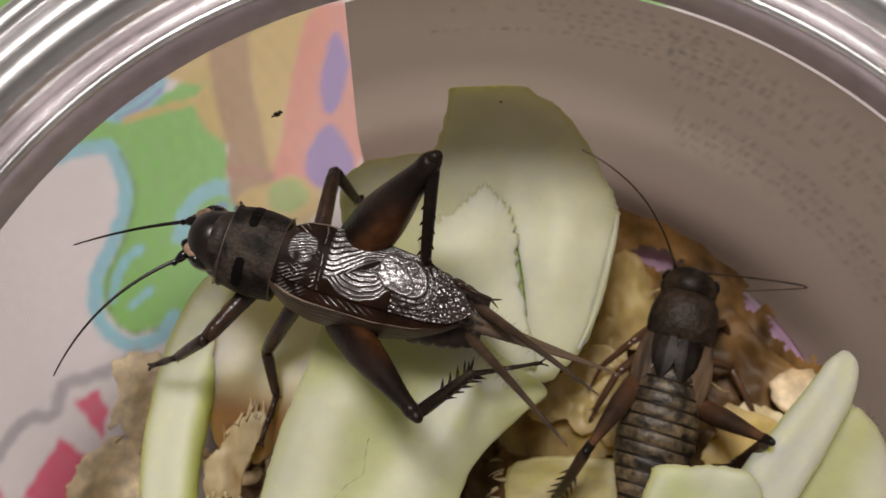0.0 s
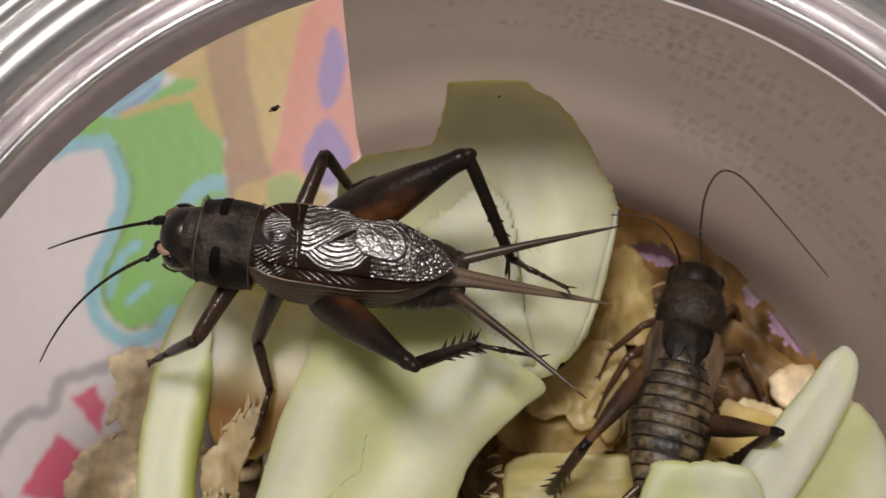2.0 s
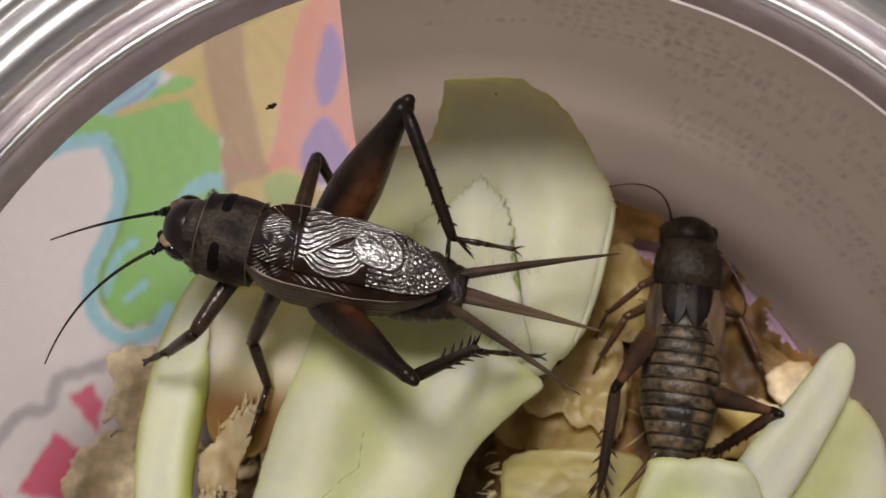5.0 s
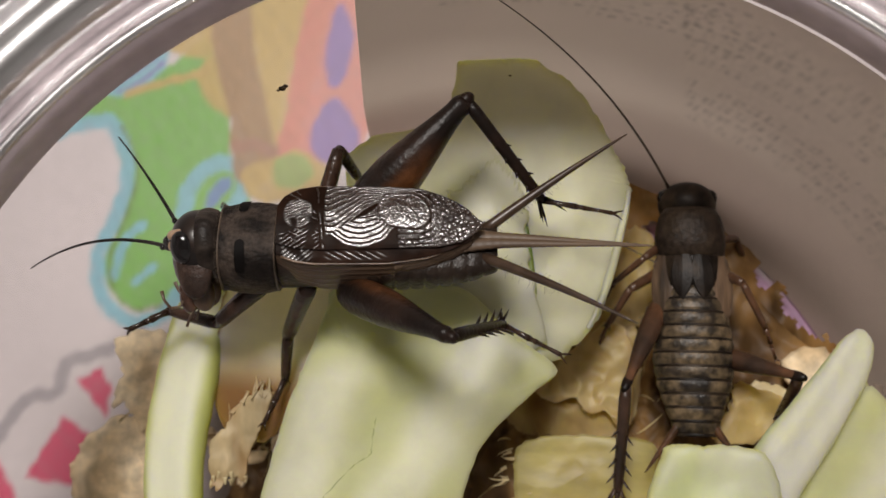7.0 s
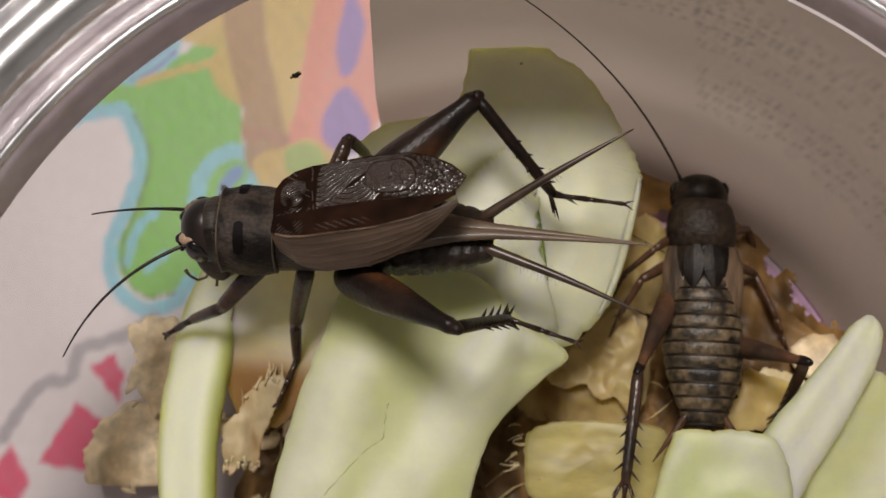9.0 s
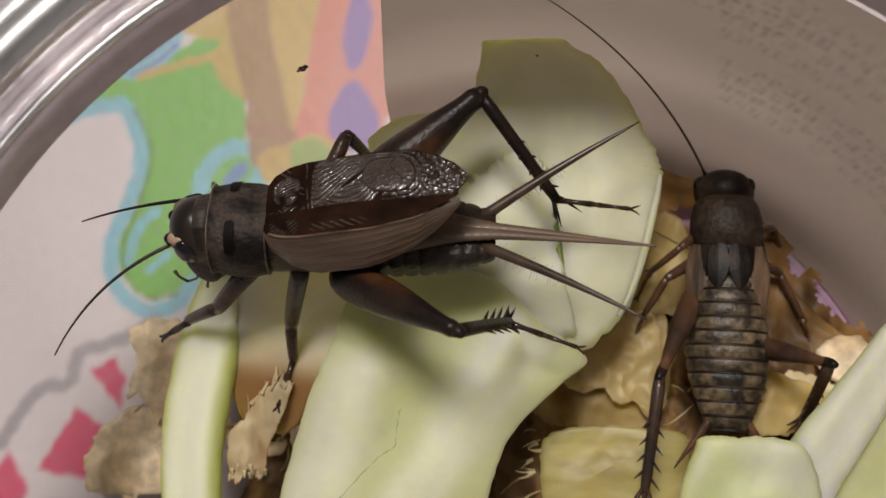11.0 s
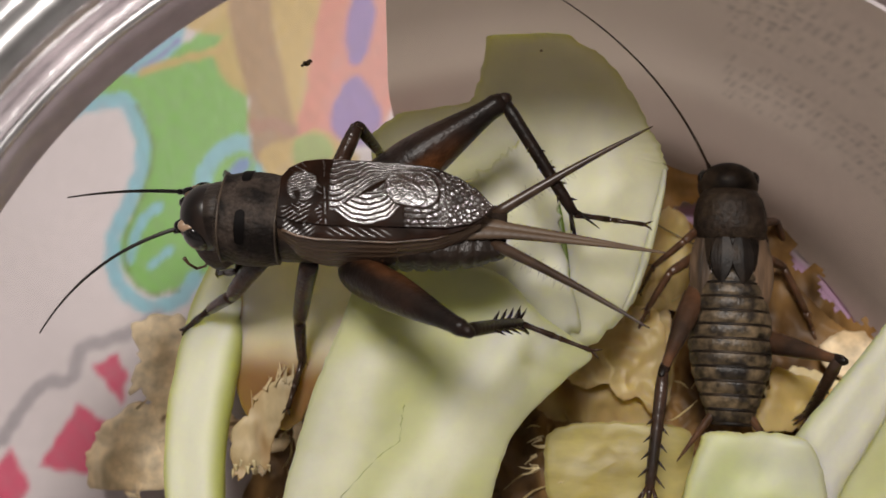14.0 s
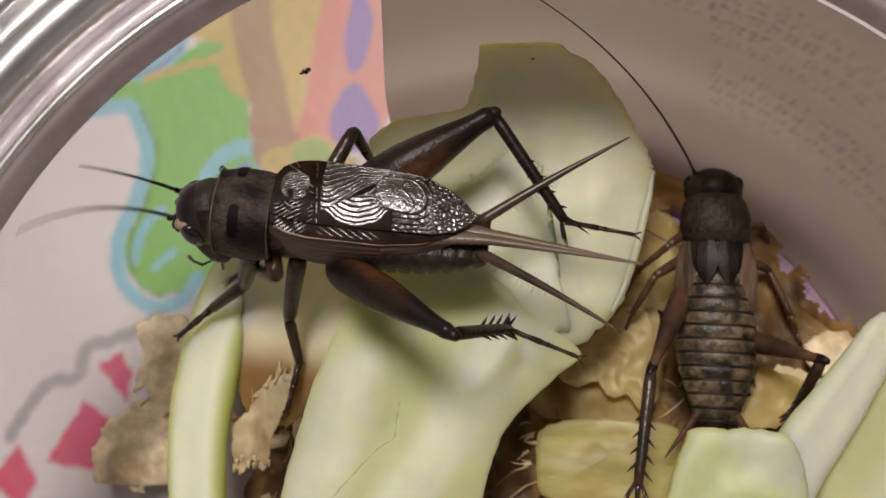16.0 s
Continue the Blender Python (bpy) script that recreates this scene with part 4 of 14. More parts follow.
MAT_VEIN = material("fold_vein", (0.15, 0.095, 0.06), 0.3, scale=900, vary=0.35, alt=(0.06, 0.035, 0.022), alt_scale=500)
MAT_TAIL = material("folded_hindwing", (0.115, 0.073, 0.043), 0.52, scale=500, vary=0.25, alt=(0.05, 0.03, 0.018), alt_scale=450, coat=0.1, stretch=(0.25, 2.5, 1))
MAT_LEG = material("leg_brown", (0.024, 0.013, 0.0088), 0.22, spec=0.35, scale=900, vary=0.4, bump=0.25, bump_scale=2600, alt=(0.045, 0.023, 0.014), alt_scale=260)
MAT_THIGH = material("thigh_dark", (0.009, 0.006, 0.0048), 0.38, scale=900, vary=0.35, bump=0.25, bump_scale=2400, alt=(0.018, 0.0095, 0.0065), alt_scale=200, spec=0.17)
MAT_AMBER = material("amber_thigh", (0.009, 0.006, 0.0048), 0.36, scale=900, vary=0.35, bump=0.25, bump_scale=2400, alt=(0.018, 0.0095, 0.0065), alt_scale=200, spec=0.2,
                     edge=(0.115, 0.043, 0.015), edge_from=0.1)
MAT_CERCUS = material("cercus_brown", (0.050, 0.030, 0.019), 0.35, scale=900, vary=0.3, alt=(0.04, 0.022, 0.013), alt_scale=300)
MAT_BELLY = material("belly_brown", (0.019, 0.0125, 0.009), 0.35, spec=0.3, scale=1200, vary=0.4, bump=0.4, bump_scale=2500, alt=(0.025, 0.016, 0.011), alt_scale=260)
MAT_NYMPH = material("nymph_cuticle", (0.105, 0.075, 0.043), 0.40, spec=0.3, scale=1500, vary=0.7, bump=0.3, bump_scale=2600, alt=(0.018, 0.0135, 0.010), alt_scale=480, alt_lo=0.42, alt_hi=0.60)
MAT_NYMPH_DARK = material("nymph_dark", (0.010, 0.0072, 0.0056), 0.42, spec=0.12, scale=1300, vary=0.4, bump=0.15, bump_scale=2600, alt=(0.034, 0.023, 0.015), alt_scale=300)
MAT_NYMPH_LEG = material("nymph_leg", (0.085, 0.038, 0.018), 0.33, scale=900, vary=0.35, bump=0.2, bump_scale=2200, alt=(0.035, 0.019, 0.012), alt_scale=240)
MAT_NYMPH_SHIN = material("nymph_shin", (0.042, 0.021, 0.013), 0.3, scale=900, vary=0.35, bump=0.2, bump_scale=2200, alt=(0.02, 0.012, 0.008), alt_scale=240)
# fur colour is set darker to stand in for the jar wall's shade
MAT_NYMPH_FUR = material("nymph_fur", (0.034, 0.023, 0.015), 0.45, spec=0.15, scale=1900, vary=0.5, bump=0.4, bump_scale=2800, alt=(0.022, 0.015, 0.011), alt_scale=330, alt_lo=0.4, alt_hi=0.6)
MAT_NYMPH_PAD = material("nymph_wing_pad", (0.12, 0.075, 0.045), 0.38, scale=900, vary=0.4, bump=0.3, bump_scale=1800, alt=(0.03, 0.02, 0.014), alt_scale=350, stretch=(0.3, 1.5, 1))
MAT_ANTENNA = material("antenna_dark", (0.018, 0.013, 0.011), 0.4, scale=2500, vary=0.3)


def egg(cx, cy, cz, rx, ry, rz, n=20, m=14, power=1.0):
    """An ellipsoid in millimetres."""
    rings = []
    for i in range(m + 1):
        t = math.pi * i / m
        c, s = -math.cos(t), max(math.sin(t), 0.02) ** power
        rings.append([(cx + rx * c, cy + ry * s * math.cos(a), cz + rz * s * math.sin(a)) for a in (2 * math.pi * k / n for k in range(n))])
    return sweep(rings)


def trunk(stations, n=28, flat_under=0.75, square=0.85):
    """A body skin over stations (x, half width, top, bottom)."""
    rings = []
    for x, w, top, bot in stations:
        ring = []
        for k in range(n):
            a = 2 * math.pi * k / n
            c, s = math.cos(a), math.sin(a)
            y = w * math.copysign(abs(c) ** square, c)
            z = top * abs(s) ** square if s >= 0 else -bot * abs(s) ** flat_under
            ring.append((x, y, z))
        rings.append(ring)
    return sweep(rings)


def shell_patch(stations, x0, x1, a0, a1, n=8, grow=1.03, square=0.85):
    """A spot that lies on the upper skin of a trunk, with rounded corners."""
    xs = [q[0] for q in stations]
    verts, faces = [], []
    for i in range(n + 1):
        for j in range(n + 1):
            u, v = 2 * i / n - 1, 2 * j / n - 1
            r = 0.45 + 0.1 * noise.noise(Vector((u * 1.5 + x0, v * 1.5, a0)))
            u, v = u * (1 - r + r * math.sqrt(1 - v * v / 2)), v * (1 - r + r * math.sqrt(1 - u * u / 2))
            x, a = x0 + (x1 - x0) * (u + 1) / 2, a0 + (a1 - a0) * (v + 1) / 2
            w, t = np.interp(x, xs, [q[1] for q in stations]) * grow, np.interp(x, xs, [q[2] for q in stations]) * grow
            c, q = math.cos(a), math.sin(a)
            verts.append((x, w * math.copysign(abs(c) ** square, c), t * abs(q) ** square))
    for i in range(n):
        for j in range(n):
            k = i * (n + 1) + j
            faces.append((k, k + 1, k + n + 2, k + n + 1))
    return verts, faces


def segmented(x0, x1, widths, tops, bots, segs, per=7, groove=0.16, n=26):
    """A ringed abdomen: overlapping plates with a step behind each."""
    st = []
    for k in range(segs):
        for i in range(per):
            u = (k + i / per) / segs
            g = lambda q: float(np.interp(u, np.linspace(0, 1, len(q)), q))
            lift = 1 + groove * (0.5 - abs(i / (per - 1) - 0.42)) - (groove * 0.8 if i == per - 1 else 0)
            st.append((x0 + (x1 - x0) * u, g(widths) * lift, g(tops) * lift, g(bots) * lift))
    return trunk(st, n)


def spur(base, tip, r):
    base, tip = Vector(base), Vector(tip)
    mid = base.lerp(tip, 0.55) + Vector((0, 0, 0.04))
    return tube([base, mid, tip], [r, r * 0.7, r * 0.12], 5)


def thigh_geo(length, thick, slim):
    """A jumping thigh along +x: swollen near the body, slender at the knee, flattened sideways."""
    pts = [(u * length / 24, 0, 0.18 * thick * math.sin(u / 24 * math.pi)) for u in range(25)]
    prof = [(0, 0.62), (0.05, 0.84), (0.14, 0.98), (0.26, 1.0), (0.42, 0.97), (0.56, 0.84), (0.70, 0.66), (0.82, 0.50), (0.91, 0.41), (0.96, 0.42), (1.0, 0.32)]
    rad = [max(thick * float(np.interp(i / 24, [p[0] for p in prof], [p[1] for p in prof])), slim if i < 24 else slim * 0.7) for i in range(25)]
    return tube(pts, rad, 22, flat=0.9)


def limb_geo(length, r0, r1, bow=0.0, n=9):
    pts = [(length * u, 0, bow * math.sin(u * math.pi)) for u in np.linspace(0, 1, n)]
    rad = [r0 + (r1 - r0) * u for u in np.linspace(0, 1, n)]
    rad[0] *= 0.8
    rad[-1] *= 0.85
    return tube(pts, rad, 10)


def foot_geo(length, r):
    """Three tarsal joints, the last ending in two claws."""
    g = []
    x = 0.0
    for share, k in ((0.48, 1.0), (0.12, 0.9), (0.40, 0.75)):
        l = length * 0.88 * share
        g.append(tube([(x, 0, 0), (x + l * 0.5, 0, 0.03), (x + l, 0, 0)], [r * k, r * k * 0.72, r * k * 0.95], 8))
        x += l
    for s in (1, -1):
        g.append(tube([(x, 0, 0), (x + length * 0.08, s * 0.22, 0.08), (x + length * 0.13, s * 0.38, -0.12)], [r * 0.4, r * 0.3, r * 0.06], 5))
    return joined(*g)


class Bug:
    """An insect: an Empty that parents its parts, and the parts by name so that they can be keyed."""

    def __init__(self, name, label):
        self.root = tagged(new(name), label, "cricket", "crickets in the jar")
        self.parts = {}

    def add(self, key, name, geo, mat, label="", parent=None):
        ob = part(name, geo, mat, parent or self.root, label)
        self.parts[key] = ob
        return ob


def hind_leg(bug, side, key, femur, tibia, foot, thick, mats, spurs=True):
    geo = thigh_geo(femur, thick, 0.42)
    th = bug.add(key + "_femur", "hind_thigh", geo, mats[3] or mats[0], "dark thigh with an amber inner side" if mats[3] else "")
    if mats[3]:
        glow = [(0.55 if side > 0 else 1.0) * ramp(side * y / thick, -0.15, 0.65) * ramp(x / femur, 0.88, 0.45) for x, y, z in geo[0]]
        th.data.attributes.new("edge", "FLOAT", "POINT").data.foreach_set("value", glow)
    part("knee", joined(egg(femur - 0.35, 0, 0.02, 1.0, 0.30 + 0.14 * thick, 0.28 + 0.14 * thick, 18, 12, 0.8), egg(femur + 0.1, 0, -0.12, 0.6, 0.24 + 0.12 * thick, 0.22 + 0.12 * thick, 16, 10)), mats[4], th)
    ti = bug.add(key + "_tibia", "hind_shin", limb_geo(tibia, 0.54, 0.44, 0.12), mats[1])
    long = 1.0 if side > 0 else 0.55
    if spurs:
        for k in range(4):
            for s in (1, -1):
                x = tibia * (0.42 + 0.14 * k + 0.03 * s)
                part("spine", spur((x, s * 0.2, 0.18), (x + (0.72 + 0.06 * k) * long, s * (0.2 + (0.72 + 0.06 * k) * long), 0.18 + 0.54 * long), 0.16), mats[1], ti)
        for s in (1, -1):
            for dz, ln in ((0.3, 1.9), (-0.25, 1.6), (0.02, 1.1)):
                part("spine", spur((tibia - 0.25, s * 0.2, dz * 0.6), (tibia + ln, s * 1.0, dz), 0.15), mats[1], ti)
    bug.add(key + "_foot", "hind_foot", foot_geo(foot, 0.27), mats[2])


def small_leg(bug, key, name, femur, tibia, foot, mats, r=0.55):
    bug.add(key + "_femur", name + "_thigh", limb_geo(femur, r, r * 0.72, 0.12), mats[0])
    ti = bug.add(key + "_tibia", name + "_shin", limb_geo(tibia, r * 0.66, r * 0.5, 0.05), mats[1])
    for s in (1, -1):
        part("spine", spur((tibia - 0.15, s * 0.15, -0.05), (tibia + 0.55, s * 0.45, -0.12), 0.08), mats[1], ti)
    bug.add(key + "_foot", name + "_foot", foot_geo(foot, r * 0.42), mats[2])


# ---- wings ----
def band(phase, share=0.5, soft=0.16):
    """1 inside the stripes of a phase, 0 between them, with soft edges."""
    d = abs(phase - round(phase)) * 2
    return min(max((share - d) / soft + 0.5, 0.0), 1.0)


def fleck(x, y, seed, lo=0.0, hi=0.25):
    return min(max((noise.noise(Vector((x, y, seed))) - lo) / (hi - lo), 0.0), 1.0)


def cells(x, y, seed, width):
    """1 inside the cells of an irregular net, 0 on its threads."""
    d = noise.voronoi(Vector((x, y, seed)))[0]
    return min(max((d[1] - d[0]) / width - 0.35, 0.0), 1.0)


def curve(x, *knots):
    """A smooth-looking line through knots (x, y)."""
    return float(np.interp(x, [k[0] for k in knots], [k[1] for k in knots]))


def vein(d, half):
    """0 on a vein's middle line, 1 outside it."""
    return min(max((abs(d) - half * 0.45) / (half * 0.75), 0.0), 1.0)


def wing_membrane(u, v):
    """How much of the shiny membrane shows at u back from the hinge and v towards the left side; the rest is dark vein."""
    q = u + 0.16 * noise.noise(Vector((u * 0.8, v * 0.8, 3))) + 0.04 * noise.noise(Vector((u * 3, v * 3, 4)))
    w = v + 0.14 * noise.noise(Vector((u * 0.8, v * 0.8, 8))) + 0.05 * noise.noise(Vector((u * 2.6, v * 2.6, 5)))
    mirror = (abs((q - 9.9 - 0.25 * w) / 1.95) ** 2.4 + abs((w + 1.0) / 1.48) ** 2.4) ** (1 / 2.4)
    diag = curve(q, (3.5, 1.25), (5.2, 0.2), (6.9, -0.85), (8.2, -1.75), (9.2, -2.4), (10.4, -2.72), (11.6, -2.5))
    arch = w + (0.19 if q < 6.4 else 0.22) * (q - 6.4) ** 2
    if q < 3.15 + 0.12 * w:
        # base: one round cell in a dark field, streaks towards the side
        r = math.hypot((q - 1.65) / 1.15, (w + 0.85) / 1.2)
        if r < 1:
            return ramp(r, 1.0, 0.86) * (1 - 0.8 * band((w + 0.35 * q) / 0.23 + 0.8 * noise.noise(Vector((u * 1.3, v * 1.3, 2))), 0.4, 0.3)) * fleck(u * 1.1, v * 1.1, 13, -0.5, 0.0)
        c = w - 0.55 * q
        streak = band((w + 0.6 * q) / 0.34, 0.4) * ramp(w, 0.35, 0.6) * ramp(w, 2.3, 2.0) * ramp(q, 0.3, 0.6)
        return max(0.9 * streak * fleck(u * 1.3, v * 1.3, 6, -0.2, 0.1), 0.8 * band(c / 0.5, 0.22) * ramp(q, 0.35, 0.8) * fleck(u, v, 9, 0.0, 0.2))
    if q < 3.62 + 0.12 * w:
        return 0.75 * max(0, 1 - abs(q - 3.38 - 0.12 * w) / 0.09) * fleck(u * 2.0, v * 2.5, 7, -0.2, 0.05)
    if mirror < 1.0:
        # mirror: a wide crumpled cell with one bent cross vein
        s_vein = vein(q - 10.25 - 0.5 * math.sin((w + 1.0) * 2.2), 0.10)
        return ramp(mirror, 1.0, 0.93) * (0.5 + 0.5 * cells(u * 1.9 + 0.5 * noise.noise(Vector((u * 2, v * 2, 1))), v * 2.3, 2.5, 0.10)) * (0.5 + 0.5 * s_vein)
    if w < diag and q < 11.4:
        # harp: wavy veins between the far edge and the slanting vein
        top = -3.15
        f = (w - diag) / min(top - diag, -0.25)
        f += 0.11 * math.sin((q - 3.6) * 1.35 + 1.0 * f) + 0.02 * math.sin(q * 3.1 + 4 * f)
        lines = 8.5
        net = 0.75 + 0.25 * cells(u * 1.7, v * 1.7, 4.5, 0.1)
        return (1 - band(f * lines, 0.15 + 0.14 * fleck(u * 0.7, v * 0.7, 41, -0.3, 0.3), 0.2)) * ramp(f, 0.03, 0.08) * net * ramp(q, 3.6, 3.8)
    if arch > 1.95 and q < 9.3:
        # a smooth dark cell along the near edge
        return 0.0
    if arch > -0.55 and q < 9.0 and mirror > 1.12:
        # arched chords
        return (1 - band(arch / 0.40, 0.2, 0.2)) * ramp(arch, 1.95, 1.85) * (0.8 + 0.2 * fleck(u, v, 12, -0.3, 0.1))
    if q < 8.6 and w > diag:
        # small crumpled cells between chords and slanting vein
        return (0.3 + 0.7 * cells(u * 1.0, v * 1.5, 6.5, 0.10)) * ramp(w - diag, 0.05, 0.16) * (1 - 0.7 * band((w - diag) / 0.42, 0.25))
    tip = ramp(q, 11.6, 12.4)
    rows = 1 - 0.9 * band((mirror - 1.0) / 0.27, 0.34, 0.22)
    fine = cells(u * (1.5 + 1.1 * tip), v * (2.0 + 0.9 * tip), 7.5, 0.16 + 0.10 * tip)
    return (rows * (1 - 0.8 * tip) + 0.8 * tip) * (0.15 + 0.85 * fine)


def left_membrane(u, v):
    """The left forewing shows only a strip beside the right one: smooth and brown, with slanting streaks."""
    s = 0.9 * band((v * 1.0 - 0.55 * u) / 0.42, 0.30, 0.2) * ramp(v, 2.05, 2.2) * ramp(v, 2.75, 2.55) * ramp(u, 3.6, 4.4) * ramp(u, 8.5, 7.0)
    s = max(s, 0.9 * band((v + 0.8 * u) / 0.36, 0.36, 0.2) * ramp(v, 1.5, 1.8) * ramp(u, 2.9, 2.3) * ramp(u, 0.4, 0.7) * fleck(u, v, 3, -0.2, 0.1))
    return s


FAR_EDGE = ((0, -1.5), (0.5, -2.3), (1.5, -2.9), (3, -3.15), (8, -3.1), (11, -2.9), (13, -2.15), (14.5, -1.2), (15.4, -0.25), (15.6, -0.1))
NEAR_EDGE = ((0, 1.5), (1.5, 1.9), (3.7, 2.05), (8.6, 1.95), (12.2, 1.85), (14, 1.45), (15, 0.8), (15.6, 0.1))
LEFT_CREASE = ((0, 2.25), (1.5, 2.8), (3, 3.0), (8.5, 2.95), (11.5, 2.5), (13.5, 1.8), (14.8, 1.1))


def forewing_geo(side, lift):
    """Upper field of a forewing, hinged at x = 0; also the share of membrane at each vertex. The right one lies over the left."""
    right = side < 0
    nx, ny, length = (330, 150, 15.6) if right else (150, 90, 14.8)
    verts, faces, share = [], [], []
    for i in range(nx + 1):
        u = length * i / nx
        lo, hi = (curve(u, *FAR_EDGE), curve(u, *NEAR_EDGE)) if right else (curve(u, (0, -1.0), (12, -1.2), (14.8, 0.6)), curve(u, *LEFT_CREASE))
        for j in range(ny + 1):
            y = lo + (hi - lo) * j / ny
            rim = min(1, (hi - y) / 0.16, (y - lo) / 0.16)
            r = (wing_membrane(u, y) if right else left_membrane(u, y)) * max(rim, 0)
            share.append(r)
            mirror = math.hypot((u - 9.9) / 2.0, (y + 1.0) / 1.5)
            z = lift + 0.34 * (1 - ((y + 0.5) / 2.8) ** 2) + 0.25 * math.sin(u / length * math.pi) - 0.25 * u / length
            z += 0.045 * (1 - r) + 0.04 * noise.noise(Vector((u, y * 1.2, 1))) + 0.05 * max(0, 1 - mirror ** 2)
            verts.append((-u, y, z))
    for i in range(nx):
        for j in range(ny):
            k = i * (ny + 1) + j
            faces.append((k, k + ny + 1, k + ny + 2, k + 1))
    return verts, faces, share


def wing_material():
    """Dark brown veins with a thin glossy membrane between them, by the mesh's own membrane share."""
    m = material("wing_membrane", (0.011, 0.0055, 0.0035), 0.3, scale=600, vary=0.25, alt=(0.022, 0.010, 0.006), alt_scale=150, spec=0.08)
    nt = m.node_tree
    b = nt.nodes["Principled BSDF"]
    at = nt.nodes.new("ShaderNodeAttribute")
    at.attribute_name = "membrane"
    col = b.inputs["Base Color"].links[0].from_socket
    mx = nt.nodes.new("ShaderNodeMix")
    mx.data_type = "RGBA"
    nt.links.new(at.outputs["Fac"], mx.inputs[0])
    nt.links.new(col, mx.inputs[6])
    mx.inputs[7].default_value = (0.032, 0.019, 0.014, 1)
    nt.links.new(mx.outputs[2], b.inputs["Base Color"])
    b.inputs["IOR"].default_value = 1.75
    pw = nt.nodes.new("ShaderNodeMath")
    pw.operation, pw.inputs[1].default_value = "POWER", 1.3
    nt.links.new(at.outputs["Fac"], pw.inputs[0])
    for name, lo, hi in (("Roughness", 0.36, 0.17), ("Specular IOR Level", 0.012, 0.8)):
        rg = nt.nodes.new("ShaderNodeMapRange")
        rg.inputs["To Min"].default_value, rg.inputs["To Max"].default_value = lo, hi
        nt.links.new(pw.outputs[0], rg.inputs["Value"])
        nt.links.new(rg.outputs["Result"], b.inputs[name])
    # the membrane is crinkled across the veins
    co = nt.nodes.new("ShaderNodeTexCoord")
    mp = nt.nodes.new("ShaderNodeMapping")
    mp.inputs["Scale"].default_value = (1.5, 0.7, 1)
    n3 = nt.nodes.new("ShaderNodeTexNoise")
    n3.inputs["Scale"].default_value, n3.inputs["Detail"].default_value = 4800, 4
    bp = nt.nodes.new("ShaderNodeBump")
    bp.inputs["Strength"].default_value, bp.inputs["Distance"].default_value = 0.55, 0.00012
    nt.links.new(co.outputs["Object"], mp.inputs["Vector"])
    nt.links.new(mp.outputs["Vector"], n3.inputs["Vector"])
    nt.links.new(n3.outputs["Fac"], bp.inputs["Height"])
    sc = nt.nodes.new("ShaderNodeMath")
    sc.operation, sc.inputs[1].default_value = "MULTIPLY", 0.4
    nt.links.new(at.outputs["Fac"], sc.inputs[0])
    nt.links.new(sc.outputs[0], bp.inputs["Strength"])
    nt.links.new(bp.outputs["Normal"], b.inputs["Normal"])
    return m


MAT_WING = wing_material()


def add_forewing(bug, key, side, lift):
    verts, faces, share = forewing_geo(side, lift)
    wing = bug.add(key, "forewing", (verts, faces), MAT_WING, "dark brown forewing with silvery cells between raised veins")
    layer = wing.data.attributes.new("membrane", "FLOAT", "POINT")
    layer.data.foreach_set("value", share)
    part("wing_flank", flank_geo(side, lift), MAT_FLANK, wing, "brown side field with lengthwise veins")
    part("crease_vein", tube([(-u, side * (0.04 - (curve(u, *FAR_EDGE) if side < 0 else -curve(u, *LEFT_CREASE))), lift + 0.02 - 0.25 * u / 15) for u in np.linspace(0.4, 12.5, 30)],
                             [0.10 - 0.05 * k / 29 for k in range(30)], 7), MAT_VEIN, wing, "pale brown vein along the fold")
    return wing


def flank_geo(side, lift, length=14.8):
    """The folded side field of a forewing with its lengthwise veins."""
    nx, ny = 90, 72
    verts, faces = [], []
    for i in range(nx + 1):
        u = length * i / nx
        w = -curve(u, *FAR_EDGE) if side < 0 else curve(u, *LEFT_CREASE)
        drop = curve(u, (0, 1.6), (1.5, 2.7), (3.5, 3.3), (7, 3.3), (10, 2.6), (12.5, 1.7), (14.8, 0.5))
        for j in range(ny + 1):
            v = j / ny
            y = w + (0.85 if side > 0 else 0.35) * v ** 0.8 * drop / 3.3 + 0.10 * math.sin(v * math.pi)
            k = v ** 0.8 * 6 + 0.6 * math.sin(u * 0.2)
            ridge = 0.045 * max(0, 1 - abs(k - round(k)) / 0.20)
            cross = 0.03 * max(0, 1 - abs(u * 2.2 + k * 0.4 - round(u * 2.2 + k * 0.4)) / 0.16) * (v > 0.35)
            verts.append((-u, side * (y + max(ridge, cross)), lift - 0.02 - drop * v - 0.25 * u / length))
    for i in range(nx):
        for j in range(ny):
            k = i * (ny + 1) + j
            q = (k, k + 1, k + ny + 2, k + ny + 1)
            faces.append(q if side > 0 else q[::-1])
    return verts, faces


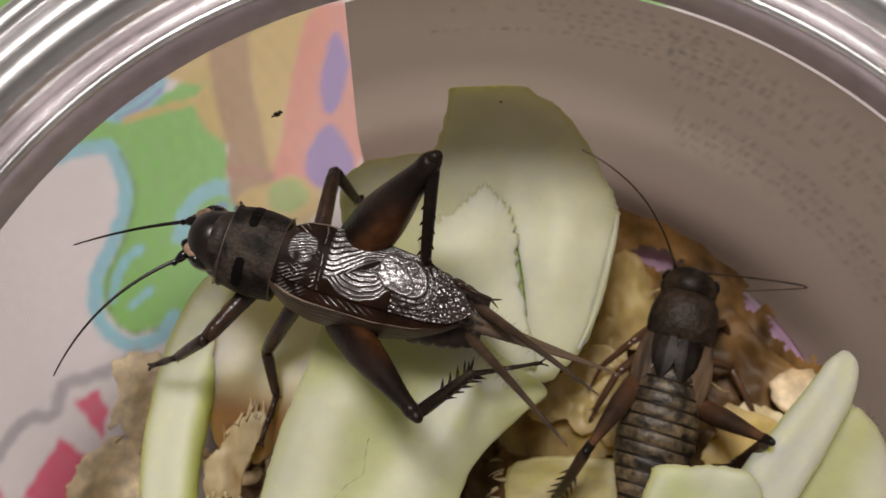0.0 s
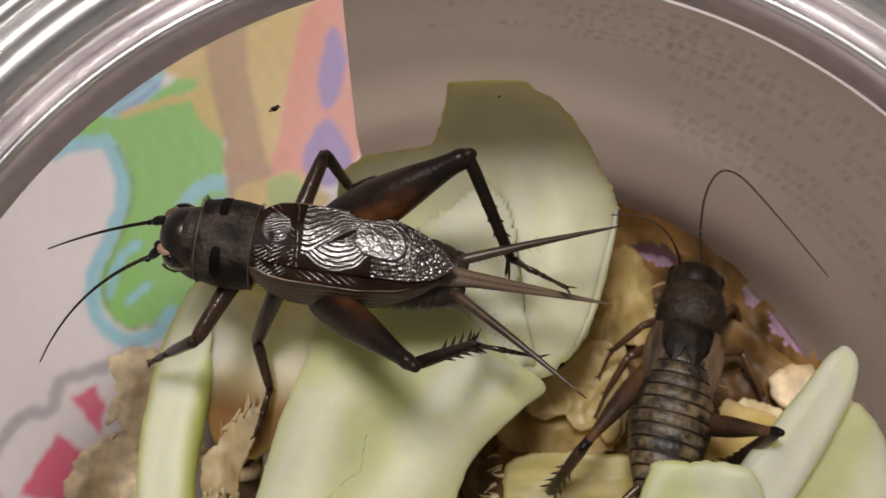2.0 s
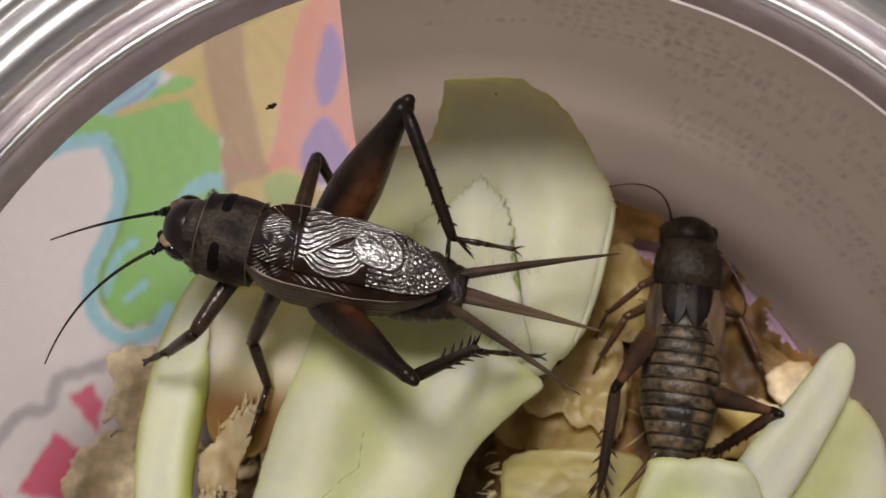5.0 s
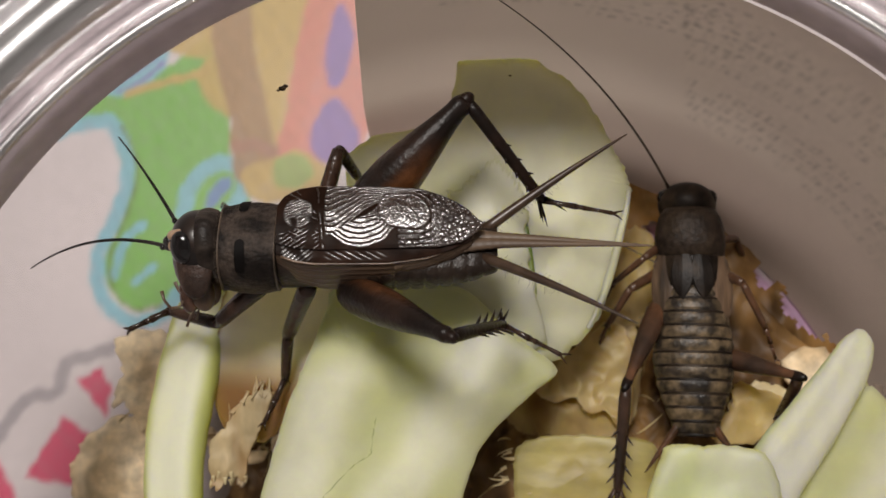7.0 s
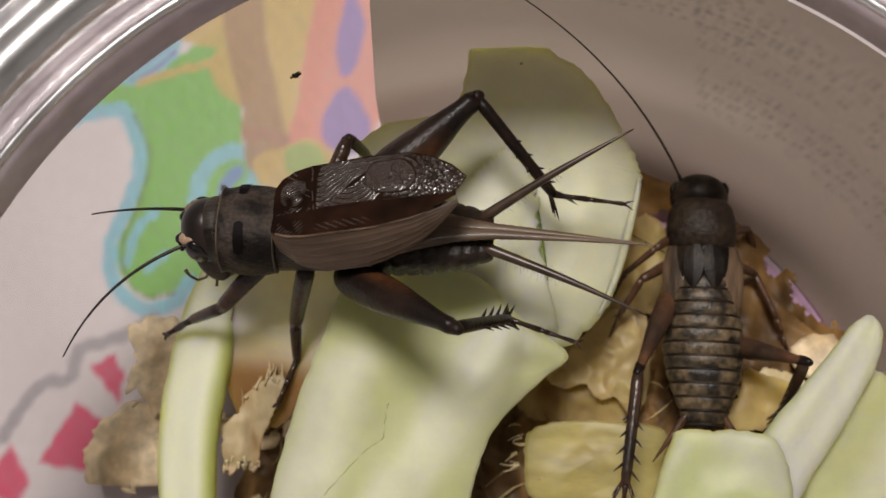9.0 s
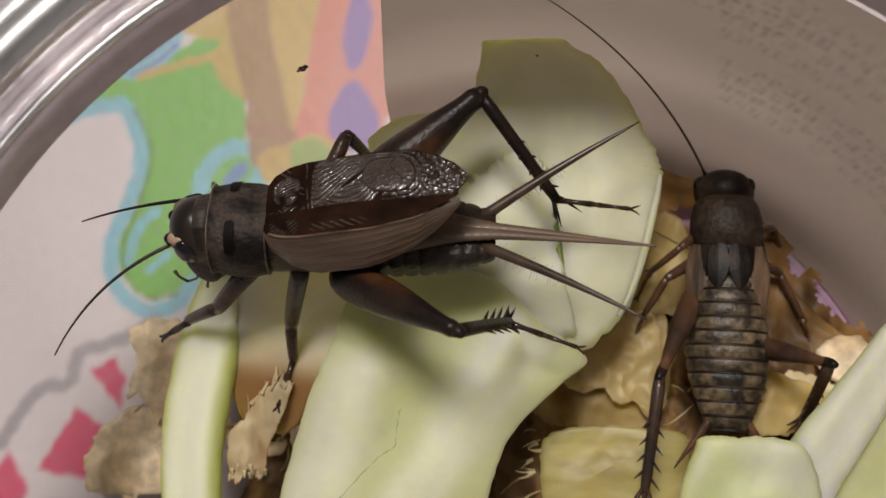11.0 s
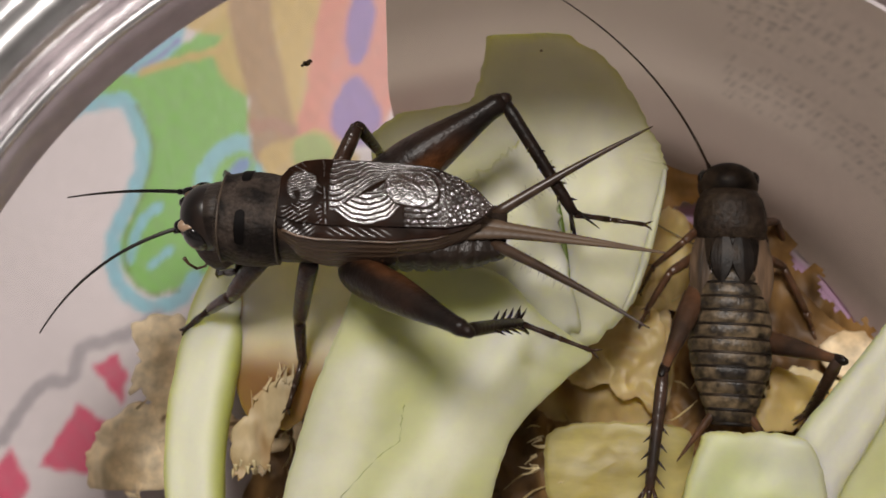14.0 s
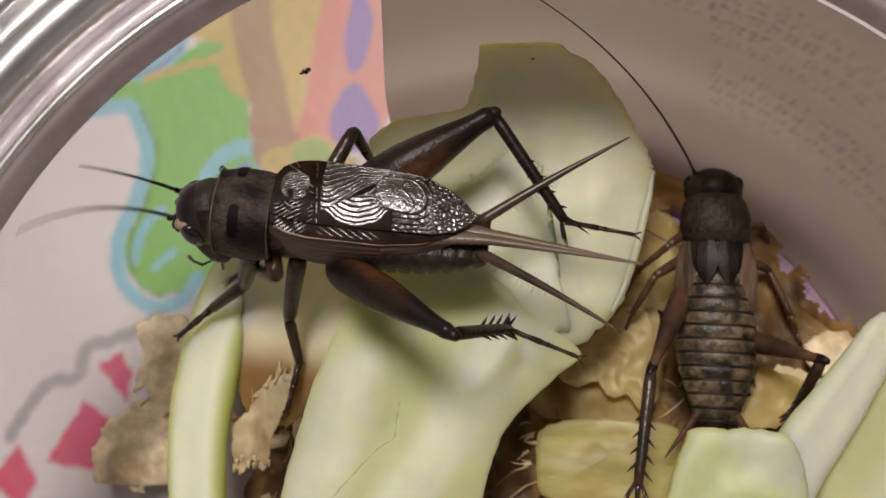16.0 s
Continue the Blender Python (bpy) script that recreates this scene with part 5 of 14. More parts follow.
def tail_geo(side, length=19.5):
    """A hind wing folded like a fan: broad and pleated where it leaves the body, rolled into a cross-ridged spike behind."""
    nx, ny = 90, 20
    rings = []
    for i in range(nx + 1):
        u = i / nx
        w = 0.58 * (1 - u) + 1.35 * max(0.0, 1 - u / 0.42) ** 1.5 + 0.05
        t = 0.42 * (1 - u) + 0.22 * (1 - u) ** 5 + 0.05
        cx = side * (0.5 * (1 - u) ** 1.2 + 0.03 + 0.35 * max(0.0, 1 - u / 0.24))
        cz = 0.25 - 0.5 * u + 0.25 * math.sin(u * math.pi)
        ridge = 1 + 0.05 * math.cos(i * math.pi * 0.66) * (1 if u > 0.2 else 0)
        ring = []
        for k in range(ny):
            a = 2 * math.pi * k / ny
            pleat = 1 + (0.13 if k % 2 else -0.06) * (1 - u)
            ring.append((-length * u, cx + w * math.cos(a) * ridge, cz + t * math.sin(a) * ridge * pleat))
        rings.append(ring)
    return sweep(rings)


HOOK = [(0, 0), (-0.02, 0.3), (0.0, 0.58), (0.06, 0.77), (0.15, 0.86), (0.28, 0.82), (0.45, 0.65), (0.65, 0.42), (0.85, 0.18), (1, 0)]


def hooked_antenna(chord, r0, r1):
    """A thread that rises steeply, bends over and runs down again."""
    path = [(p[0] * chord, 0, p[1] * chord) for p in smooth_loop(HOOK, 7, closed=False)]
    n = len(path) - 1
    rad = [(r0 + (r1 - r0) * i / n) * (1.08 if i % 2 else 0.92) for i in range(n + 1)]
    rad[0] = r0 * 1.8
    return tube(path, rad, 7)


def antenna_geo(length, r0, r1, bend, beads=46):
    """A thread of many small beads along +x that bows towards +z in its own space."""
    pts, rad = [], []
    for i in range(beads + 1):
        u = i / beads
        pts.append((length * u, 0, bend * 4 * u * (1 - u)))
        rad.append((r0 + (r1 - r0) * u) * (1.08 if i % 2 else 0.92))
    rad[0] = r0 * 1.8
    return tube(pts, rad, 7)


def build_black_cricket():
    bug = Bug("cricket", "glossy black adult male cricket with brown wings on the lettuce")
    mats = (MAT_THIGH, MAT_THIGH, MAT_LEG, MAT_AMBER, MAT_THIGH)
    # pronotum: a saddle with a raised rim and dark marks
    st = [(0.05, 2.85, 2.75, 2.2), (0.18, 3.22, 3.02, 2.6), (0.4, 3.2, 2.95, 2.7), (1.0, 3.3, 3.05, 2.9), (2.0, 3.36, 3.1, 3.0), (3.2, 3.28, 3.02, 2.9),
          (4.1, 3.1, 2.86, 2.7), (4.38, 3.12, 2.9, 2.7), (4.55, 2.95, 2.7, 2.5), (4.6, 2.5, 2.2, 2.2)]
    st = [(x, w * 1.05, t * 1.02, b) for x, w, t, b in st]
    pn = bug.add("pronotum", "pronotum", trunk(st, 40), MAT_PRONOTUM, "dull furry dark grey pronotum")
    for s in (1, -1):
        for x0, x1, v0, v1 in ((2.3, 3.1, 0.30, 1.15),):
            part("dark_mark", shell_patch(st, x0, x1, math.pi / 2 - s * v0, math.pi / 2 - s * v1), MAT_MARK, pn)
    for x in (0.16, 4.42):
        part("pronotum_rim", trunk([(x - 0.09, 3.25, 2.92, 2.6), (x - 0.04, 3.38, 3.04, 2.65), (x + 0.04, 3.38, 3.04, 2.65), (x + 0.09, 3.23, 2.9, 2.6)], 40), MAT_RIMLINE, pn,
             "thin brown rim")
    rng = np.random.default_rng(12)
    hairs = []
    for x, way, count in ((4.5, 1, 170), (0.12, -1, 130)):
        for _ in range(count):
            a = rng.uniform(0.02, 0.98) * math.pi
            c, q, l = math.cos(a), math.sin(a), rng.uniform(0.15, 0.34)
            p = Vector((x, 3.36 * math.copysign(abs(c) ** 0.85, c), 3.02 * abs(q) ** 0.85))
            hairs.append(tube([p, p + Vector((way * l * 0.5, c * l * 0.7 + rng.normal(0, 0.05), q * l * 0.7))], [0.018, 0.006], 3))
    part("hair_fringe", joined(*hairs), MAT_RIMLINE, pn, "short tan hairs along the rims")
    bug.add("neck", "neck", tube([(3.2, 0, 0), (5.0, 0.1, 0), (6.6, 0.25, -0.1)], [2.3, 2.1, 1.7], 16), MAT_BELLY, "dark neck skin")
    # thorax and belly
    bug.add("thorax", "thorax", trunk([(-5.5, 2.4, 1.6, 2.9), (-3, 2.7, 2.0, 3.3), (0, 2.7, 2.2, 3.4), (3, 2.5, 2.2, 3.2), (4.2, 1.9, 1.6, 2.4)], 26), MAT_BELLY)
    bug.add("abdomen", "abdomen", segmented(-4.5, -16.9, (2.7, 3.1, 3.2, 3.1, 2.75, 1.9), (1.4, 1.5, 1.5, 1.4, 1.2, 0.8),
                                            (3.0, 3.0, 2.8, 2.5, 2.1, 1.4), 11, groove=0.05), MAT_BELLY, "ringed dark brown abdomen")
    # head, in its own space: hinge at the neck, +x to the front
    hd = bug.add("head", "head", egg(1.35, 0, 0.1, 2.25, 2.5, 2.7, 36, 24, 0.95), MAT_HEAD, "round shiny black head")
    part("nape", egg(0.45, 0, 0.1, 1.75, 2.56, 2.77, 36, 22, 0.95), MAT_NAPE, hd, "brown streaked back of the head")
    for s in (1, -1):
        part("eye", moved(egg(0, 0, 0, 0.98, 0.62, 1.32, 26, 18), Matrix.Translation((2.1, s * 2.05, 0.3)) @ Matrix.Rotation(-s * 0.28, 4, "Z")), MAT_EYE, hd, "bulging black eye")
        part("antenna_socket", joined(egg(3.4, s * 1.05, 0.75, 0.5, 0.46, 0.46, 14, 10), tube([(3.3 + 0.5 * math.cos(a) * 0.3, s * 1.05 + 0.52 * math.cos(a), 0.75 + 0.52 * math.sin(a))
                                      for a in np.linspace(0, 2 * math.pi, 19)], [0.09] * 19, 6)), MAT_EYE, hd, "black socket with a raised ring")
        part("brow", joined(egg(2.78, s * 1.38, 1.2, 0.55, 0.55, 0.46, 20, 14), egg(2.3, s * 1.78, 1.28, 0.62, 0.34, 0.46, 18, 12), egg(3.1, s * 1.5, 0.4, 0.28, 0.26, 0.40, 12, 10)), MAT_BROW, hd, "tan patch above the antenna")
        part("palp", joined(tube([(2.7, s * 0.9, -3.6), (3.3, s * 1.4, -4.4), (4.0, s * 1.6, -4.4)], [0.13, 0.10, 0.11], 8),
                            tube([(4.0, s * 1.6, -4.4), (4.4, s * 1.6, -3.7), (4.5, s * 1.5, -3.0)], [0.12, 0.11, 0.17], 8)), MAT_MOUTH, hd, "jointed brown feeler beside the mouth")
        part("lower_palp", joined(tube([(2.2, s * 0.6, -4.4), (2.8, s * 1.0, -5.4), (3.1, s * 1.15, -6.1)], [0.11, 0.09, 0.13], 7)), MAT_MOUTH, hd)
        part("mandible", egg(2.75, s * 0.62, -4.0, 0.72, 0.7, 1.2, 18, 14), MAT_JAW, hd, "dark brown jaw")
        part("cheek", moved(egg(0, 0, 0, 1.45, 0.62, 2.6, 24, 18), Matrix.Translation((1.5, s * 1.62, -1.25)) @ Matrix.Rotation(s * 0.24, 4, "X")), MAT_CHEEK, hd, "dull furry brown cheek")
        part("throat_plate", egg(1.5, s * 0.8, -3.6, 0.95, 0.75, 1.5, 18, 14), MAT_MOUTH, hd, "tan plate below the cheek")
    part("face", egg(2.35, 0, -1.2, 1.3, 1.75, 2.7, 26, 20), MAT_FACE, hd, "glossy dark brown face")
    part("upper_lip", joined(egg(3.0, 0, -3.3, 0.62, 1.05, 0.7, 18, 12), egg(3.15, 0, -4.3, 0.5, 0.8, 0.8, 18, 12)), MAT_JAW, hd, "brown lip plates over the jaws")
    # wings
    add_forewing(bug, "wing_right", -1, 0.0)
    add_forewing(bug, "wing_left", 1, -0.22)
    for s in (1, -1):
        bug.add("tail_%d" % s, "hind_wing", tail_geo(s), MAT_TAIL, "tan folded hind wing ending in a spike")
        c = tube([(13.8 * u, 0, 0.35 * math.sin(u * 3)) for u in np.linspace(0, 1, 14)], [0.42 * (1 - u) ** 0.8 + 0.05 for u in np.linspace(0, 1, 14)], 9)
        hairs = [tube([(x, 0, 0), (x + 0.2 + 0.15 * math.sin(x * 9), sg * (0.62 + 0.22 * math.sin(x * 17 + sg)), 0.3 * math.sin(x * 5))], [0.018, 0.007], 3) for x in np.linspace(0.3, 7, 34) for sg in (1, -1)]
        bug.add("cercus_%d" % s, "cercus", joined(c, *hairs), MAT_CERCUS, "long bristly brown cercus")
    for side, key in ((1, "L"), (-1, "R")):
        hind_leg(bug, side, "hind" + key, HIND[0], HIND[1], HIND[2], 1.68 if side > 0 else 2.3, mats)
        small_leg(bug, "mid" + key, "middle", MID[0], MID[1], MID[2], (MAT_LEG, MAT_LEG, MAT_LEG), 0.82)
        small_leg(bug, "fore" + key, "front", FORE[0], FORE[1], FORE[2], (MAT_LEG, MAT_LEG, MAT_LEG), 0.88)
        an = bug.add("ant" + key, "antenna", antenna_geo(ANT[key], 0.17, 0.06, 1.3 if key == "L" else 0.25), MAT_ANTENNA, "thin dark antenna")
        part("antenna_base", joined(egg(-0.35, 0, 0, 0.75, 0.40, 0.40, 14, 10), egg(0.5, 0, 0.03, 0.28, 0.25, 0.25, 10, 8)), MAT_EYE, an, "thick glossy black first joint")
    return bug


HIND, MID, FORE, ANT = (14.0, 10.2, 6.4), (7.8, 4.8, 4.6), (6.2, 4.8, 3.9), {"L": 13.4, "R": 10.0}
BHIND, BMID = (10.5, 9.5, 5.0), (5.0, 4.6, 3.6)


def pad_geo(side, length, width, y0, z0):
    """A leaf-shaped wing bud lying on the back, with lengthwise veins."""
    nx, ny = 24, 16
    top, faces = [], []
    for i in range(nx + 1):
        u = i / nx
        w = width * max(math.sin(math.pi * min(0.12 + 0.9 * u, 1.0)), 0.05) ** 0.7
        for j in range(ny + 1):
            v = j / ny - 0.5
            vein = 0.05 * max(0, 1 - abs((v * 7) - round(v * 7)) / 0.25)
            top.append((0.3 - length * u, side * (y0 + w * v * 0.95 + 0.04 * length * u), z0 - 0.55 * abs(y0 / 2.5 + v * 0.9) ** 2 + 0.3 * math.sin(u * 2.6) + vein - 0.1 * u))
    n = len(top)
    verts = top + [(x, y, z - 0.22) for x, y, z in top]
    for i in range(nx):
        for j in range(ny):
            k = i * (ny + 1) + j
            q = (k, k + 1, k + ny + 2, k + ny + 1)
            faces += [q, tuple(n + c for c in q[::-1])]
    rim = [j for j in range(ny + 1)] + [i * (ny + 1) + ny for i in range(1, nx + 1)] + [nx * (ny + 1) + j for j in range(ny - 1, -1, -1)] + [i * (ny + 1) for i in range(nx - 1, 0, -1)]
    for k in range(len(rim)):
        a, b = rim[k], rim[(k + 1) % len(rim)]
        faces.append((a, n + a, n + b, b))
    return verts, faces


def build_brown_cricket():
    bug = Bug("cricket", "brown cricket nymph with a banded abdomen on wilted leaves")
    mats = (MAT_NYMPH_LEG, MAT_NYMPH_SHIN, MAT_NYMPH_SHIN, None, MAT_THIGH)
    yaw = Matrix(((1, 0, 0, 0), (0.03, 1, 0, 0.0), (0, 0, 1, 0), (0, 0, 0, 1)))  # the body lies askew between its legs
    set_body = lambda geo: moved(geo, yaw)
    bug.add("pronotum", "pronotum", set_body(trunk([(0.05, 2.6, 2.3, 2.0), (0.2, 2.95, 2.55, 2.3), (1.3, 3.12, 2.75, 2.5), (2.6, 3.05, 2.8, 2.5), (3.7, 2.75, 2.6, 2.3),
                                           (4.4, 2.3, 2.2, 2.0)], 34)), MAT_NYMPH_FUR, "brown furry pronotum, its colour darkened for the wall's shade")
    bug.add("thorax", "thorax", set_body(trunk([(-4.0, 2.9, 2.2, 2.4), (-2, 2.9, 2.35, 2.6), (0.5, 2.8, 2.3, 2.6), (3, 2.4, 2.0, 2.4)], 26)), MAT_NYMPH_DARK)
    ab = bug.add("abdomen", "abdomen", set_body(segmented(-2.6, -15.5, (2.6, 3.0, 3.4, 3.5, 3.2, 2.5, 1.7), (2.3, 2.7, 2.8, 2.7, 2.4, 2.0, 1.4),
                                                 (2.4, 2.6, 2.6, 2.4, 2.1, 1.7, 1.2), 11, groove=0.05)), MAT_NYMPH, "brown abdomen with dark rings")
    for k in range(11):
        u = (k + 0.93) / 11
        x = -2.6 - 12.9 * u
        g = lambda q: float(np.interp(u, np.linspace(0, 1, len(q)), q))
        w, t, b = g((2.6, 3.0, 3.4, 3.5, 3.2, 2.5, 1.7)), g((2.3, 2.7, 2.8, 2.7, 2.4, 2.0, 1.4)), g((2.4, 2.6, 2.6, 2.4, 2.1, 1.7, 1.2))
        part("dark_ring", set_body(trunk([(x - 0.15, w * 0.985, t * 0.985, b * 0.9), (x - 0.07, w * 1.008, t * 1.008, b * 0.9), (x + 0.07, w * 1.008, t * 1.008, b * 0.9),
                                 (x + 0.15, w * 0.985, t * 0.985, b * 0.9)], 26)), MAT_NYMPH_DARK, ab)
    for s in (1, -1):
        bug.add("pad_%d" % s, "wing_pad", set_body(pad_geo(s, 6.4, 2.0, 2.45, 1.9)), MAT_NYMPH_PAD, "dark brown leaf-shaped wing pad with fine veins")
        bug.add("inner_pad_%d" % s, "wing_pad", set_body(pad_geo(s, 4.2, 2.1, 0.80, 2.4)), MAT_NYMPH_DARK, "short dark inner wing pad")
        bug.add("cercus_%d" % s, "cercus", set_body(tube([(-14.4 - 4.4 * u, s * (1.35 + 3.1 * u), 0.7 - 0.3 * u) for u in np.linspace(0, 1, 10)],
                                                 [0.36 * (1 - u) ** 0.8 + 0.05 for u in np.linspace(0, 1, 10)], 8)), MAT_NYMPH_LEG, "short brown cercus")
    hd = bug.add("head", "head", egg(1.0, 0.3, 0.0, 1.95, 2.6, 2.4, 26, 18, 0.9), MAT_NYMPH_DARK, "dark rounded head")
    for s in (1, -1):
        part("eye", egg(1.5, 0.3 + s * 2.05, 0.4, 0.75, 0.6, 0.85, 16, 10), MAT_EYE, hd, "black eye")
    for side, key in ((1, "L"), (-1, "R")):
        hind_leg(bug, side, "hind" + key, BHIND[0], BHIND[1], BHIND[2], 1.08, mats)
        small_leg(bug, "mid" + key, "middle", BMID[0], BMID[1], BMID[2], (MAT_NYMPH_LEG,) * 3)
        small_leg(bug, "fore" + key, "front", BMID[0], BMID[1], BMID[2], (MAT_NYMPH_LEG,) * 3, 0.5)
        bug.add("ant" + key, "antenna", antenna_geo(28.0, 0.12, 0.045, 1.5, 60) if key == "L" else hooked_antenna(11.0, 0.11, 0.045), MAT_CERCUS,
                "long thin brown antenna")
    return bug


black_cricket = build_black_cricket()
brown_cricket = build_brown_cricket()


def along(ax, ay, az, bx, by, bz, ux=0.0, uy=0.0, uz=1.0):
    """Pose of a limb, in millimetres, whose +x runs from a to b and whose +z leans to u."""
    a, x = Vector((ax, ay, az)), (Vector((bx, by, bz)) - Vector((ax, ay, az))).normalized()
    y = Vector((ux, uy, uz)).cross(x)
    y = y.normalized() if y.length > 1e-4 else Vector((0, 1, 0))
    z = x.cross(y)
    m = Matrix((x, y, z)).transposed().to_4x4()
    m.translation = a * MM
    return m


def motions():
    """The two crickets move: bodies, heads, wings, legs and antennae."""
    walk(black_cricket.root, [
        (0, along(-16.3, 22.83, -15.78, -25.82, 25.74, -14.84, 0.11, 0.04, 0.99)),
        (0.5, along(-16.29, 22.72, -15.79, -25.76, 25.84, -16.54, -0.06, 0.07, 1)),
        (1, along(-16.74, 23.45, -15.78, -26.26, 26.36, -14.78, 0.11, 0.02, 0.99)),
        (1.5, along(-17.37, 23.34, -15.77, -27.04, 25.68, -14.77, 0.12, 0.06, 0.99)),
        (1.75, along(-18.13, 23.6, -15.76, -27.99, 25.01, -14.83, 0.11, 0.12, 0.99)),
        (2, along(-18.1, 23.51, -15.76, -27.95, 24.92, -14.83, 0.11, 0.12, 0.99)),
        (2.2, along(-18.17, 23.37, -15.76, -28.03, 24.78, -14.83, 0.11, 0.12, 0.99)),
        (2.5, along(-18.07, 23.41, -15.76, -27.94, 24.79, -14.84, 0.11, 0.13, 0.99)),
        (2.8, along(-17.89, 23.42, -15.76, -27.74, 24.85, -14.83, 0.11, 0.12, 0.99)),
        (3, along(-17.17, 23.48, -15.79, -26.89, 25.78, -16.11, -0.01, 0.09, 1)),
        (5.5, along(-17.84, 23.5, -15.78, -27.55, 25.83, -15.2, 0.08, 0.09, 0.99)),
        (5.65, along(-15.84, 22.62, -15.54, -25.83, 22.4, -15.26, 0.02, 0.41, 0.91)),
        (6, along(-16.82, 21.82, -15.54, -26.81, 21.58, -15.23, 0.02, 0.41, 0.91)),
        (6.5, along(-16.73, 21.7, -15.54, -26.73, 21.57, -15.19, 0.03, 0.41, 0.91)),
        (7, along(-16.78, 22.04, -15.54, -26.77, 21.98, -15.15, 0.03, 0.41, 0.91)),
        (7.5, along(-16.9, 21.83, -15.54, -26.89, 21.69, -15.18, 0.03, 0.41, 0.91)),
        (8.1, along(-17.08, 21.63, -15.54, -27.08, 21.4, -15.21, 0.02, 0.41, 0.91)),
        (8.25, along(-17.06, 21.78, -15.54, -27.05, 21.43, -15.26, 0.01, 0.41, 0.91)),
        (8.5, along(-17.22, 21.81, -15.54, -27.21, 21.46, -15.26, 0.01, 0.41, 0.91)),
        (9, along(-18.02, 22.23, -15.54, -28.01, 22.42, -15.07, 0.05, 0.41, 0.91)),
        (11.3, along(-19.12, 22.33, -15.54, -29.1, 22.51, -15.03, 0.05, 0.41, 0.91)),
        (11.4, along(-17.65, 22.6, -15.54, -27.64, 22.83, -15.22, 0.04, 0.41, 0.91)),
        (11.5, along(-17.68, 22.6, -15.54, -27.67, 22.82, -15.22, 0.04, 0.41, 0.91)),
        (12, along(-17.72, 22.69, -15.54, -27.71, 22.91, -15.25, 0.04, 0.41, 0.91)),
        (12.5, along(-17.74, 22.66, -15.54, -27.74, 22.82, -15.27, 0.03, 0.41, 0.91)),
        (12.9, along(-17.86, 22.74, -15.54, -27.85, 23.04, -15.22, 0.04, 0.41, 0.91)),
        (13, along(-17.86, 22.71, -15.54, -27.85, 23.01, -15.22, 0.04, 0.41, 0.91)),
        (13.5, along(-18.31, 22.79, -15.54, -28.29, 23.29, -15.18, 0.05, 0.4, 0.91)),
        (14, along(-18.67, 22.64, -15.54, -28.64, 23.18, -15.1, 0.06, 0.4, 0.91)),
        (14.5, along(-19.81, 22.84, -15.54, -29.76, 23.54, -14.92, 0.08, 0.4, 0.91)),
        (15.5, along(-19.81, 22.84, -15.54, -29.76, 23.54, -14.92, 0.08, 0.4, 0.91)),
        (15.8, along(-19.81, 22.84, -15.54, -29.76, 23.54, -14.92, 0.08, 0.4, 0.91)),
        (16, along(-19.27, 23.16, -15.53, -29.19, 24.24, -14.81, 0.11, 0.4, 0.91))])
